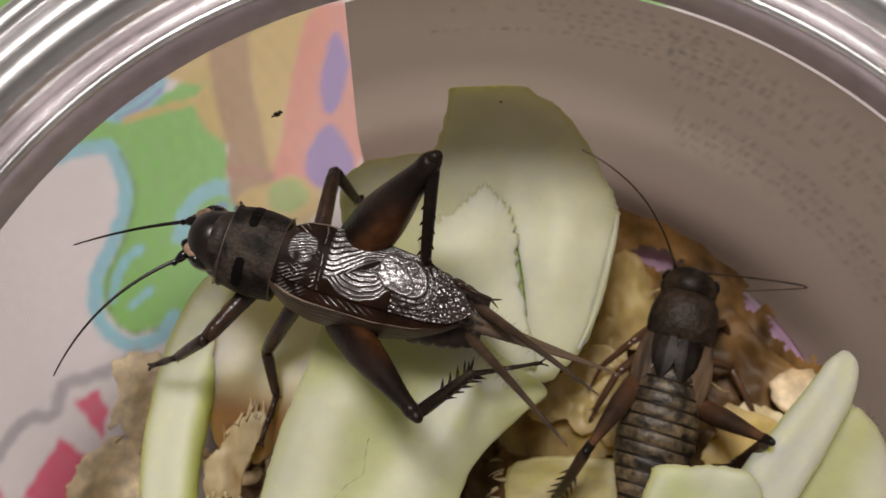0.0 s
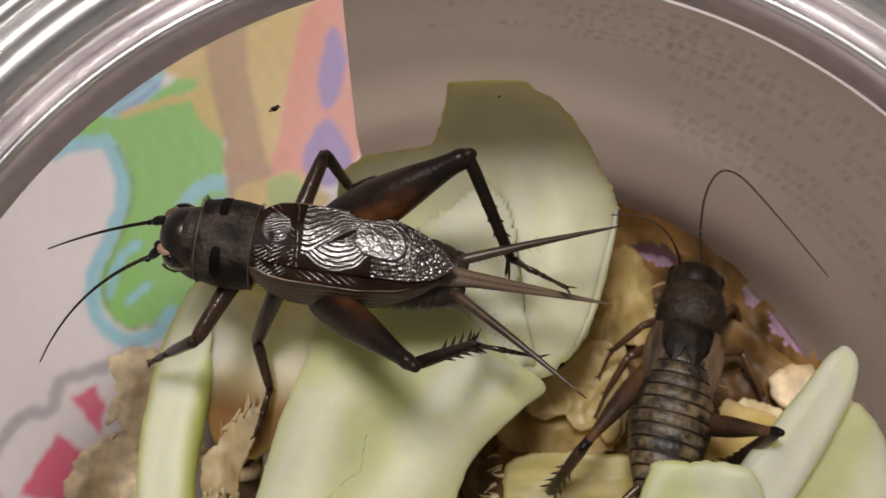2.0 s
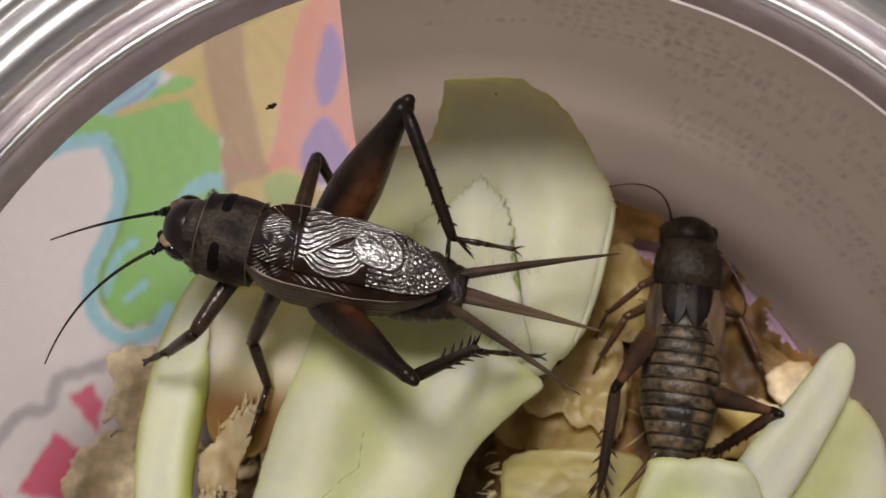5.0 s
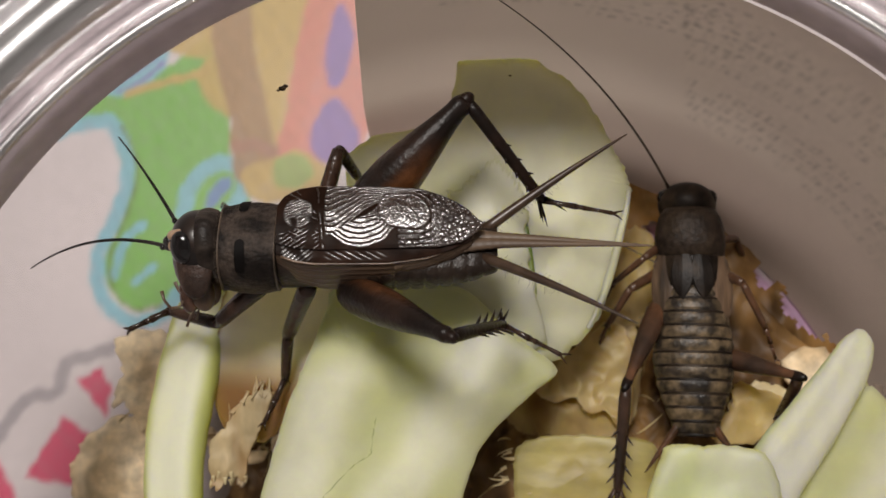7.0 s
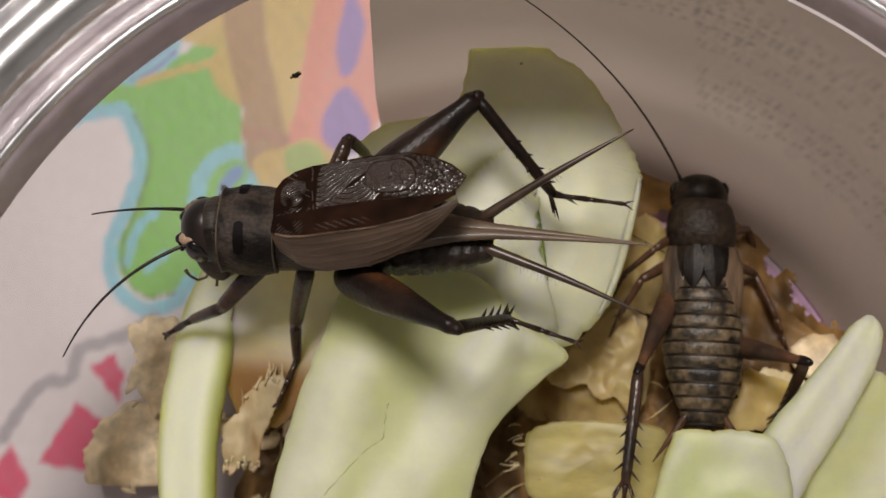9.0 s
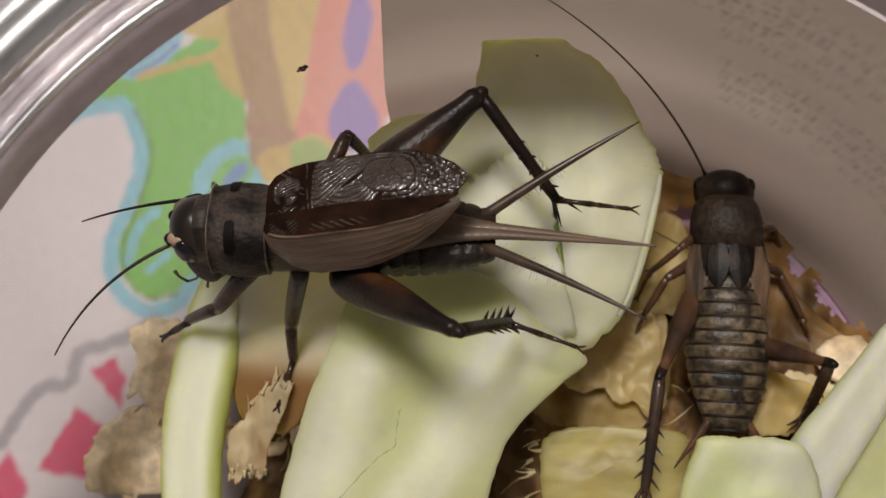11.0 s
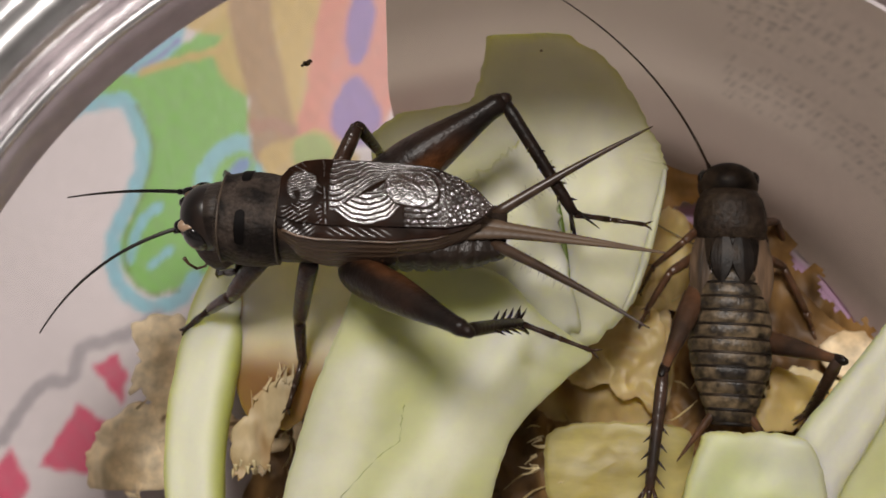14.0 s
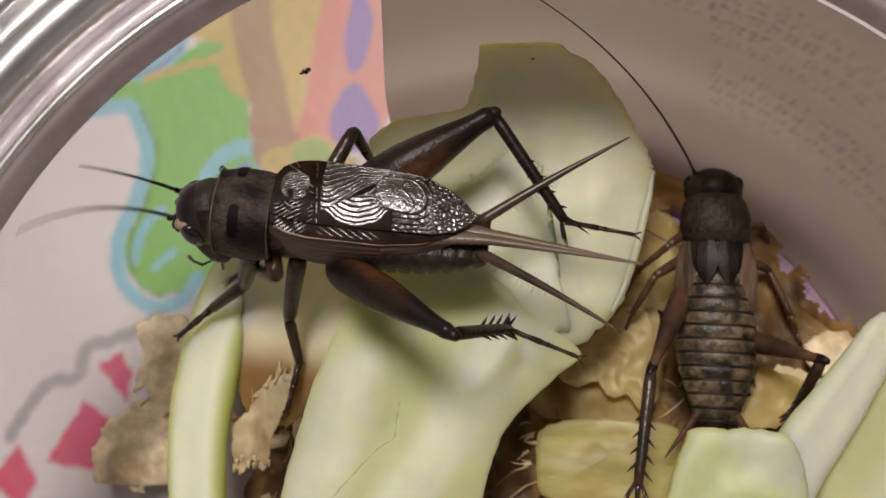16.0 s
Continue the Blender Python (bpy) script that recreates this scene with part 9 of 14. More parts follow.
    walk(black_cricket.parts["cercus_1"], [
        (0, along(-15.6, 1.2, 0.4, -24.78, 8.11, 8.04, 0, 0, 1)),
        (0.5, along(-15.6, 1.2, 0.4, -26.6, 8.07, 5.13, 0, 0, 1)),
        (1, along(-15.6, 1.2, 0.4, -25.88, 7.78, 6.83, 0, 0, 1)),
        (1.5, along(-15.6, 1.2, 0.4, -26.09, 8.36, 5.8, 0, 0, 1)),
        (1.75, along(-15.6, 1.2, 0.4, -26.79, 8.74, 3.3, 0, 0, 1)),
        (2, along(-15.6, 1.2, 0.4, -26.74, 8.76, 3.42, 0, 0, 1)),
        (2.2, along(-15.6, 1.2, 0.4, -26.77, 8.75, 3.35, 0, 0, 1)),
        (2.5, along(-15.6, 1.2, 0.4, -26.96, 8.51, 3.22, 0, 0, 1)),
        (2.8, along(-15.6, 1.2, 0.4, -26.72, 8.62, 3.83, 0, 0, 1)),
        (3, along(-15.6, 1.2, 0.4, -24.23, 9.21, 7.6, 0, 0, 1)),
        (5.5, along(-15.6, 1.2, 0.4, -27.19, 6.63, 5.56, 0, 0, 1)),
        (5.65, along(-15.6, 1.2, 0.4, -27.07, 8.61, 2.38, 0, 0, 1)),
        (6, along(-15.6, 1.2, 0.4, -26.75, 8.89, 3.04, 0, 0, 1)),
        (6.5, along(-15.6, 1.2, 0.4, -26.44, 9.06, 3.75, 0, 0, 1)),
        (7, along(-15.6, 1.2, 0.4, -26.55, 9.02, 3.48, 0, 0, 1)),
        (7.5, along(-15.6, 1.2, 0.4, -26.68, 8.98, 3.07, 0, 0, 1)),
        (8.1, along(-15.6, 1.2, 0.4, -26.92, 8.84, 2.37, 0, 0, 1)),
        (8.25, along(-15.6, 1.2, 0.4, -27.32, 8.45, 1.15, 0, 0, 1)),
        (8.5, along(-15.6, 1.2, 0.4, -27.34, 8.42, 1.08, 0, 0, 1)),
        (9, along(-15.6, 1.2, 0.4, -28.29, 6.51, -0.68, 0, 0, 1)),
        (11.3, along(-15.6, 1.2, 0.4, -27.19, 8.45, 2.3, 0, 0, 1)),
        (11.4, along(-15.6, 1.2, 0.4, -27.49, 8.21, 0.42, 0, 0, 1)),
        (11.5, along(-15.6, 1.2, 0.4, -27.38, 8.38, 0.75, 0, 0, 1)),
        (12, along(-15.6, 1.2, 0.4, -27.38, 8.38, 0.7, 0, 0, 1)),
        (12.5, along(-15.6, 1.2, 0.4, -27.04, 8.85, 1.44, 0, 0, 1)),
        (12.9, along(-15.6, 1.2, 0.4, -26.84, 8.95, 2.42, 0, 0, 1)),
        (13, along(-15.6, 1.2, 0.4, -26.81, 8.98, 2.48, 0, 0, 1)),
        (13.5, along(-15.6, 1.2, 0.4, -28.05, 7.02, -0.88, 0, 0, 1)),
        (14, along(-15.6, 1.2, 0.4, -26.76, 9.01, 2.6, 0, 0, 1)),
        (14.5, along(-15.6, 1.2, 0.4, -26.97, 8.88, 1.85, 0, 0, 1)),
        (15.5, along(-15.6, 1.2, 0.4, -26.97, 8.88, 1.85, 0, 0, 1)),
        (15.8, along(-15.6, 1.2, 0.4, -26.97, 8.88, 1.85, 0, 0, 1)),
        (16, along(-15.6, 1.2, 0.4, -26.75, 8.77, 3.38, 0, 0, 1))])
    walk(black_cricket.parts["tail_1"], [
        (0, along(-9, 0.2, 1.1, -4.03, 0.15, 1.65, 0, 0, 1)),
        (0.5, along(-9, 0.2, 1.1, -4.2, 0.38, 2.48, 0, 0, 1)),
        (1, along(-9, 0.2, 1.1, -4.01, 0.54, 1.2, 0, 0, 1)),
        (1.5, along(-9, 0.2, 1.1, -4.01, 0.2, 1.37, 0, 0, 1)),
        (1.75, along(-9, 0.2, 1.1, -4.01, 0.19, 1.32, 0, 0, 1)),
        (2, along(-9, 0.2, 1.1, -4.01, 0.2, 1.36, 0, 0, 1)),
        (2.2, along(-9, 0.2, 1.1, -4.01, 0.19, 1.34, 0, 0, 1)),
        (2.5, along(-9, 0.2, 1.1, -4, 0.24, 1.22, 0, 0, 1)),
        (2.8, along(-9, 0.2, 1.1, -4.03, 0.35, 1.58, 0, 0, 1)),
        (3, along(-9, 0.2, 1.1, -4.19, 0.51, 2.41, 0, 0, 1)),
        (5.5, along(-9, 0.2, 1.1, -4.08, 0.26, 1.97, 0, 0, 1)),
        (5.65, along(-9, 0.2, 1.1, -4.05, -0.34, 0.61, 0, 0, 1)),
        (6, along(-9, 0.2, 1.1, -4.01, -0.07, 1, 0, 0, 1)),
        (6.5, along(-9, 0.2, 1.1, -4, 0.23, 1.3, 0, 0, 1)),
        (7, along(-9, 0.2, 1.1, -4, 0.09, 1.07, 0, 0, 1)),
        (7.5, along(-9, 0.2, 1.1, -4.01, -0.03, 0.97, 0, 0, 1)),
        (8.1, along(-9, 0.2, 1.1, -4.05, -0.31, 0.66, 0, 0, 1)),
        (8.25, along(-9, 0.2, 1.1, -4.06, -0.42, 0.67, 0, 0, 1)),
        (8.5, along(-9, 0.2, 1.1, -4.06, -0.42, 0.67, 0, 0, 1)),
        (9, along(-9, 0.2, 1.1, -4.06, -0.36, 0.61, 0, 0, 1)),
        (11.3, along(-9, 0.2, 1.1, -4.02, -0.18, 0.98, 0, 0, 1)),
        (11.4, along(-9, 0.2, 1.1, -4.07, -0.56, 0.7, 0, 0, 1)),
        (11.5, along(-9, 0.2, 1.1, -4.07, -0.56, 0.7, 0, 0, 1)),
        (12, along(-9, 0.2, 1.1, -4.07, -0.56, 0.7, 0, 0, 1)),
        (12.5, along(-9, 0.2, 1.1, -4.08, -0.59, 0.71, 0, 0, 1)),
        (12.9, along(-9, 0.2, 1.1, -4.07, -0.55, 0.68, 0, 0, 1)),
        (13, along(-9, 0.2, 1.1, -4.07, -0.55, 0.68, 0, 0, 1)),
        (13.5, along(-9, 0.2, 1.1, -4.07, -0.5, 0.66, 0, 0, 1)),
        (14, along(-9, 0.2, 1.1, -4.01, -0.11, 1.17, 0, 0, 1)),
        (14.5, along(-9, 0.2, 1.1, -4.06, -0.39, 0.61, 0, 0, 1)),
        (15.5, along(-9, 0.2, 1.1, -4.06, -0.39, 0.61, 0, 0, 1)),
        (15.8, along(-9, 0.2, 1.1, -4.06, -0.39, 0.61, 0, 0, 1)),
        (16, along(-9, 0.2, 1.1, -4.06, -0.36, 0.59, 0, 0, 1))])
    walk(black_cricket.parts["hindR_femur"], [
        (0, along(-5, -2.4, -1.2, -9.57, -8.58, 10.5, 0.09, 0.07, 0.99)),
        (0.25, along(-5, -2.4, -1.2, -9.7, -8.81, 10.33, 0.01, 0.06, 1)),
        (0.5, along(-5, -2.4, -1.2, -9.82, -9.03, 10.15, -0.08, 0.05, 1)),
        (0.75, along(-5, -2.4, -1.2, -8.27, -8.71, 10.86, 0.01, 0.05, 1)),
        (1, along(-5, -2.4, -1.2, -6.66, -8.28, 11.4, 0.1, 0.05, 0.99)),
        (1.167, along(-5, -2.4, -1.2, -8.36, -7.77, 11.29, 0.1, 0.06, 0.99)),
        (1.333, along(-5, -2.4, -1.2, -10, -7.17, 10.98, 0.1, 0.08, 0.99)),
        (1.5, along(-5, -2.4, -1.2, -11.56, -6.5, 10.47, 0.1, 0.09, 0.99)),
        (1.583, along(-5, -2.4, -1.2, -12.68, -6.98, 9.57, 0.1, 0.1, 0.99)),
        (1.667, along(-5, -2.4, -1.2, -13.7, -7.42, 8.55, 0.1, 0.12, 0.99)),
        (1.75, along(-5, -2.4, -1.2, -14.62, -7.8, 7.42, 0.09, 0.14, 0.99)),
        (2, along(-5, -2.4, -1.2, -15.35, -7.82, 6.52, 0.09, 0.14, 0.99)),
        (2.2, along(-5, -2.4, -1.2, -15.36, -7.83, 6.5, 0.09, 0.14, 0.99)),
        (2.5, along(-5, -2.4, -1.2, -15.64, -7.85, 6.09, 0.09, 0.14, 0.99)),
        (2.8, along(-5, -2.4, -1.2, -15.25, -7.25, 7.02, 0.09, 0.14, 0.99)),
        (2.867, along(-5, -2.4, -1.2, -12.54, -8.83, 8.69, 0.05, 0.12, 0.99)),
        (2.933, along(-5, -2.4, -1.2, -9.35, -10, 9.72, 0.01, 0.1, 0.99)),
        (3, along(-5, -2.4, -1.2, -5.88, -10.68, 10.06, -0.03, 0.09, 1)),
        (4.25, along(-5, -2.4, -1.2, -8.82, -10.68, 9.43, 0.01, 0.1, 1)),
        (5.5, along(-5, -2.4, -1.2, -11.58, -10.29, 8.31, 0.06, 0.1, 0.99)),
        (5.575, along(-5, -2.4, -1.2, -13.19, -10.27, 6.98, 0.04, 0.26, 0.96)),
        (5.65, along(-5, -2.4, -1.2, -14.62, -10.07, 5.48, 0.03, 0.41, 0.91)),
        (6, along(-5, -2.4, -1.2, -14.61, -10.13, 5.42, 0.03, 0.41, 0.91)),
        (6.5, along(-5, -2.4, -1.2, -14.36, -9.07, 6.79, 0.03, 0.41, 0.91)),
        (7, along(-5, -2.4, -1.2, -14.37, -9.19, 6.68, 0.04, 0.41, 0.91)),
        (7.5, along(-5, -2.4, -1.2, -14.54, -10.17, 5.49, 0.04, 0.41, 0.91)),
        (8.1, along(-5, -2.4, -1.2, -14.63, -10.06, 5.47, 0.03, 0.41, 0.91)),
        (8.25, along(-5, -2.4, -1.2, -15.08, -9.7, 5.21, 0.03, 0.41, 0.91)),
        (8.5, along(-5, -2.4, -1.2, -15.08, -9.69, 5.23, 0.03, 0.41, 0.91)),
        (9, along(-5, -2.4, -1.2, -15.13, -9.7, 5.14, 0.05, 0.41, 0.91)),
        (11.3, along(-5, -2.4, -1.2, -15.47, -9.42, 4.89, 0.05, 0.41, 0.91)),
        (11.35, along(-5, -2.4, -1.2, -15.71, -9.22, 4.71, 0.04, 0.41, 0.91)),
        (11.4, along(-5, -2.4, -1.2, -15.93, -9.01, 4.53, 0.03, 0.41, 0.91)),
        (11.5, along(-5, -2.4, -1.2, -15.9, -8.45, 5.17, 0.03, 0.41, 0.91)),
        (12, along(-5, -2.4, -1.2, -15.87, -8.36, 5.32, 0.03, 0.41, 0.91)),
        (12.5, along(-5, -2.4, -1.2, -15.83, -8.05, 5.63, 0.03, 0.41, 0.91)),
        (12.9, along(-5, -2.4, -1.2, -15.77, -8.08, 5.71, 0.03, 0.41, 0.91)),
        (13, along(-5, -2.4, -1.2, -15.76, -8, 5.8, 0.03, 0.41, 0.91)),
        (13.5, along(-5, -2.4, -1.2, -15.98, -8.99, 4.47, 0.04, 0.41, 0.91)),
        (14, along(-5, -2.4, -1.2, -15.95, -9.01, 4.5, 0.04, 0.41, 0.91)),
        (14.5, along(-5, -2.4, -1.2, -16.23, -8.71, 4.28, 0.06, 0.41, 0.91)),
        (15.5, along(-5, -2.4, -1.2, -16.23, -8.71, 4.28, 0.06, 0.41, 0.91)),
        (15.8, along(-5, -2.4, -1.2, -16.23, -8.71, 4.28, 0.06, 0.41, 0.91)),
        (16, along(-5, -2.4, -1.2, -15.95, -9.05, 4.45, 0.07, 0.41, 0.91))])
    walk(black_cricket.parts["hindR_tibia"], [
        (0, along(-9.57, -8.58, 10.5, -11.04, -2.3, 2.6, 0.09, 0.07, 0.99)),
        (0.25, along(-9.7, -8.81, 10.33, -11.8, -2.16, 2.88, 0.01, 0.06, 1)),
        (0.5, along(-9.82, -9.03, 10.15, -12.55, -2.07, 3.21, -0.08, 0.05, 1)),
        (0.75, along(-8.27, -8.71, 10.86, -12.59, -2.02, 4.49, 0.01, 0.05, 1)),
        (1, along(-6.66, -8.28, 11.4, -12.46, -2.07, 5.76, 0.1, 0.05, 0.99)),
        (1.167, along(-8.36, -7.77, 11.29, -14.36, -1.4, 6.05, 0.1, 0.06, 0.99)),
        (1.333, along(-10, -7.17, 10.98, -16.19, -0.66, 6.15, 0.1, 0.08, 0.99)),
        (1.5, along(-11.56, -6.5, 10.47, -17.93, 0.15, 6.06, 0.1, 0.09, 0.99)),
        (1.583, along(-12.68, -6.98, 9.57, -18.67, -0.43, 4.57, 0.1, 0.1, 0.99)),
        (1.667, along(-13.7, -7.42, 8.55, -19.3, -0.98, 2.97, 0.1, 0.12, 0.99)),
        (1.75, along(-14.62, -7.8, 7.42, -19.8, -1.5, 1.29, 0.09, 0.14, 0.99)),
        (2, along(-15.35, -7.82, 6.52, -20.08, -2.43, -0.73, 0.09, 0.14, 0.99)),
        (2.2, along(-15.36, -7.83, 6.5, -20.09, -2.43, -0.74, 0.09, 0.14, 0.99)),
        (2.5, along(-15.64, -7.85, 6.09, -20.59, -2.79, -1.26, 0.09, 0.14, 0.99)),
        (2.8, along(-15.25, -7.25, 7.02, -19.95, -2.82, -0.88, 0.09, 0.14, 0.99)),
        (2.867, along(-12.54, -8.83, 8.69, -16.77, -3.19, 1.32, 0.05, 0.12, 0.99)),
        (2.933, along(-9.35, -10, 9.72, -13.02, -3.25, 3.02, 0.01, 0.1, 0.99)),
        (3, along(-5.88, -10.68, 10.06, -8.93, -2.95, 4.14, -0.03, 0.09, 1)),
        (4.25, along(-8.82, -10.68, 9.43, -13.6, -2.73, 5.19, 0.01, 0.1, 1)),
        (5.5, along(-11.58, -10.29, 8.31, -17.83, -2.57, 6, 0.06, 0.1, 0.99)),
        (5.575, along(-13.19, -10.27, 6.98, -19.46, -3.36, 2.85, 0.04, 0.26, 0.96)),
        (5.65, along(-14.62, -10.07, 5.48, -20.67, -4.25, -0.32, 0.03, 0.41, 0.91)),
        (6, along(-14.61, -10.13, 5.42, -20.51, -4.39, -0.61, 0.03, 0.41, 0.91)),
        (6.5, along(-14.36, -9.07, 6.79, -20.26, -4.39, -0.09, 0.03, 0.41, 0.91)),
        (7, along(-14.37, -9.19, 6.68, -20.36, -4.51, -0.13, 0.04, 0.41, 0.91)),
        (7.5, along(-14.54, -10.17, 5.49, -20.48, -4.81, -0.84, 0.04, 0.41, 0.91)),
        (8.1, along(-14.63, -10.06, 5.47, -20.54, -4.46, -0.68, 0.03, 0.41, 0.91)),
        (8.25, along(-15.08, -9.7, 5.21, -20.93, -4.34, -1.2, 0.03, 0.41, 0.91)),
        (8.5, along(-15.08, -9.69, 5.23, -20.94, -4.33, -1.18, 0.03, 0.41, 0.91)),
        (9, along(-15.13, -9.7, 5.14, -21.57, -4.99, -1.22, 0.05, 0.41, 0.91)),
        (11.3, along(-15.47, -9.42, 4.89, -21.41, -3.62, -1.03, 0.05, 0.41, 0.91)),
        (11.35, along(-15.71, -9.22, 4.71, -21.39, -2.63, -0.61, 0.04, 0.41, 0.91)),
        (11.4, along(-15.93, -9.01, 4.53, -21.31, -1.7, -0.14, 0.03, 0.41, 0.91)),
        (11.5, along(-15.9, -8.45, 5.17, -21.27, -1.14, 0.5, 0.03, 0.41, 0.91)),
        (12, along(-15.87, -8.36, 5.32, -21.23, -1.06, 0.63, 0.03, 0.41, 0.91)),
        (12.5, along(-15.83, -8.05, 5.63, -21.16, -0.71, 0.96, 0.03, 0.41, 0.91)),
        (12.9, along(-15.77, -8.08, 5.71, -21.26, -0.82, 1.1, 0.03, 0.41, 0.91)),
        (13, along(-15.76, -8, 5.8, -21.25, -0.75, 1.19, 0.03, 0.41, 0.91)),
        (13.5, along(-15.98, -8.99, 4.47, -21.89, -1.95, 0.05, 0.04, 0.41, 0.91)),
        (14, along(-15.95, -9.01, 4.5, -21.79, -1.91, 0.08, 0.04, 0.41, 0.91)),
        (14.5, along(-16.23, -8.71, 4.28, -22.63, -1.88, 0.21, 0.06, 0.41, 0.91)),
        (15.5, along(-16.23, -8.71, 4.28, -22.63, -1.88, 0.21, 0.06, 0.41, 0.91)),
        (15.8, along(-16.23, -8.71, 4.28, -22.63, -1.88, 0.21, 0.06, 0.41, 0.91)),
        (16, along(-15.95, -9.05, 4.45, -22.51, -2.33, 0.45, 0.07, 0.41, 0.91))])
    walk(black_cricket.parts["hindR_foot"], [
        (0, along(-11.04, -2.3, 2.6, -17.37, -1.39, 2.58, 0.09, 0.07, 0.99)),
        (0.25, along(-11.8, -2.16, 2.88, -18.01, -1.1, 4.03, 0.01, 0.06, 1)),
        (0.5, along(-12.55, -2.07, 3.21, -18.41, -0.89, 5.48, -0.08, 0.05, 1)),
        (0.75, along(-12.59, -2.02, 4.49, -17.97, -1.47, 7.91, 0.01, 0.05, 1)),
        (1, along(-12.46, -2.07, 5.76, -17.11, -2.17, 10.16, 0.1, 0.05, 0.99)),
        (1.167, along(-14.36, -1.4, 6.05, -19.82, -1.6, 9.38, 0.1, 0.06, 0.99)),
        (1.333, along(-16.19, -0.66, 6.15, -22.23, -0.95, 8.26, 0.1, 0.08, 0.99)),
        (1.5, along(-17.93, 0.15, 6.06, -24.27, -0.22, 6.86, 0.1, 0.09, 0.99)),
        (1.583, along(-18.67, -0.43, 4.57, -24.83, 0.25, 6.16, 0.1, 0.1, 0.99)),
        (1.667, along(-19.3, -0.98, 2.97, -25.02, 0.71, 5.29, 0.1, 0.12, 0.99)),
        (1.75, along(-19.8, -1.5, 1.29, -24.83, 1.13, 4.23, 0.09, 0.14, 0.99)),
        (2, along(-20.08, -2.43, -0.73, -25, 0.32, 2.3, 0.09, 0.14, 0.99)),
        (2.2, along(-20.09, -2.43, -0.74, -25.01, 0.31, 2.29, 0.09, 0.14, 0.99)),
        (2.5, along(-20.59, -2.79, -1.26, -25.14, 0.87, 1.36, 0.09, 0.14, 0.99)),
        (2.8, along(-19.95, -2.82, -0.88, -24.37, 0.88, 1.9, 0.09, 0.14, 0.99)),
        (2.867, along(-16.77, -3.19, 1.32, -21.59, -0.48, 4.54, 0.05, 0.12, 0.99)),
        (2.933, along(-13.02, -3.25, 3.02, -18.08, -1.61, 6.58, 0.01, 0.1, 0.99)),
        (3, along(-8.93, -2.95, 4.14, -14.07, -2.44, 7.92, -0.03, 0.09, 1)),
        (4.25, along(-13.6, -2.73, 5.19, -19.04, -2.13, 8.52, 0.01, 0.1, 1)),
        (5.5, along(-17.83, -2.57, 6, -23.52, -1.9, 8.85, 0.06, 0.1, 0.99)),
        (5.575, along(-19.46, -3.36, 2.85, -25.61, -2.33, 4.3, 0.04, 0.26, 0.96)),
        (5.65, along(-20.67, -4.25, -0.32, -26.92, -2.91, -0.34, 0.03, 0.41, 0.91)),
        (6, along(-20.51, -4.39, -0.61, -26.77, -3.05, -0.63, 0.03, 0.41, 0.91)),
        (6.5, along(-20.26, -4.39, -0.09, -26.51, -3.01, -0.15, 0.03, 0.41, 0.91)),
        (7, along(-20.36, -4.51, -0.13, -26.6, -3.11, -0.2, 0.04, 0.41, 0.91)),
        (7.5, along(-20.48, -4.81, -0.84, -26.73, -3.43, -0.89, 0.04, 0.41, 0.91)),
        (8.1, along(-20.54, -4.46, -0.68, -26.79, -3.1, -0.72, 0.03, 0.41, 0.91)),
        (8.25, along(-20.93, -4.34, -1.2, -27.19, -3.02, -1.18, 0.03, 0.41, 0.91)),
        (8.5, along(-20.94, -4.33, -1.18, -27.2, -3.02, -1.16, 0.03, 0.41, 0.91)),
        (9, along(-21.57, -4.99, -1.22, -27.88, -3.94, -0.95, 0.05, 0.41, 0.91)),
        (11.3, along(-21.41, -3.62, -1.03, -27.72, -2.59, -0.7, 0.05, 0.41, 0.91)),
        (11.35, along(-21.39, -2.63, -0.61, -27.73, -2.34, -1.46, 0.04, 0.41, 0.91)),
        (11.4, along(-21.31, -1.7, -0.14, -27.38, -2.16, -2.13, 0.03, 0.41, 0.91)),
        (11.5, along(-21.27, -1.14, 0.5, -27.25, -1.85, -1.67, 0.03, 0.41, 0.91)),
        (12, along(-21.23, -1.06, 0.63, -27.31, -1.59, -1.29, 0.03, 0.41, 0.91)),
        (12.5, along(-21.16, -0.71, 0.96, -27.18, -1.29, -1.13, 0.03, 0.41, 0.91)),
        (12.9, along(-21.26, -0.82, 1.1, -27.29, -1.47, -0.95, 0.03, 0.41, 0.91)),
        (13, along(-21.25, -0.75, 1.19, -27.26, -1.44, -0.9, 0.03, 0.41, 0.91)),
        (13.5, along(-21.89, -1.95, 0.05, -27.97, -2.6, -1.85, 0.04, 0.41, 0.91)),
        (14, along(-21.79, -1.91, 0.08, -27.91, -2.51, -1.7, 0.04, 0.41, 0.91)),
        (14.5, along(-22.63, -1.88, 0.21, -28.97, -1.71, -0.66, 0.06, 0.41, 0.91)),
        (15.5, along(-22.63, -1.88, 0.21, -28.97, -1.71, -0.66, 0.06, 0.41, 0.91)),
        (15.8, along(-22.63, -1.88, 0.21, -28.97, -1.71, -0.66, 0.06, 0.41, 0.91)),
        (16, along(-22.51, -2.33, 0.45, -28.75, -2.69, -0.88, 0.07, 0.41, 0.91))])
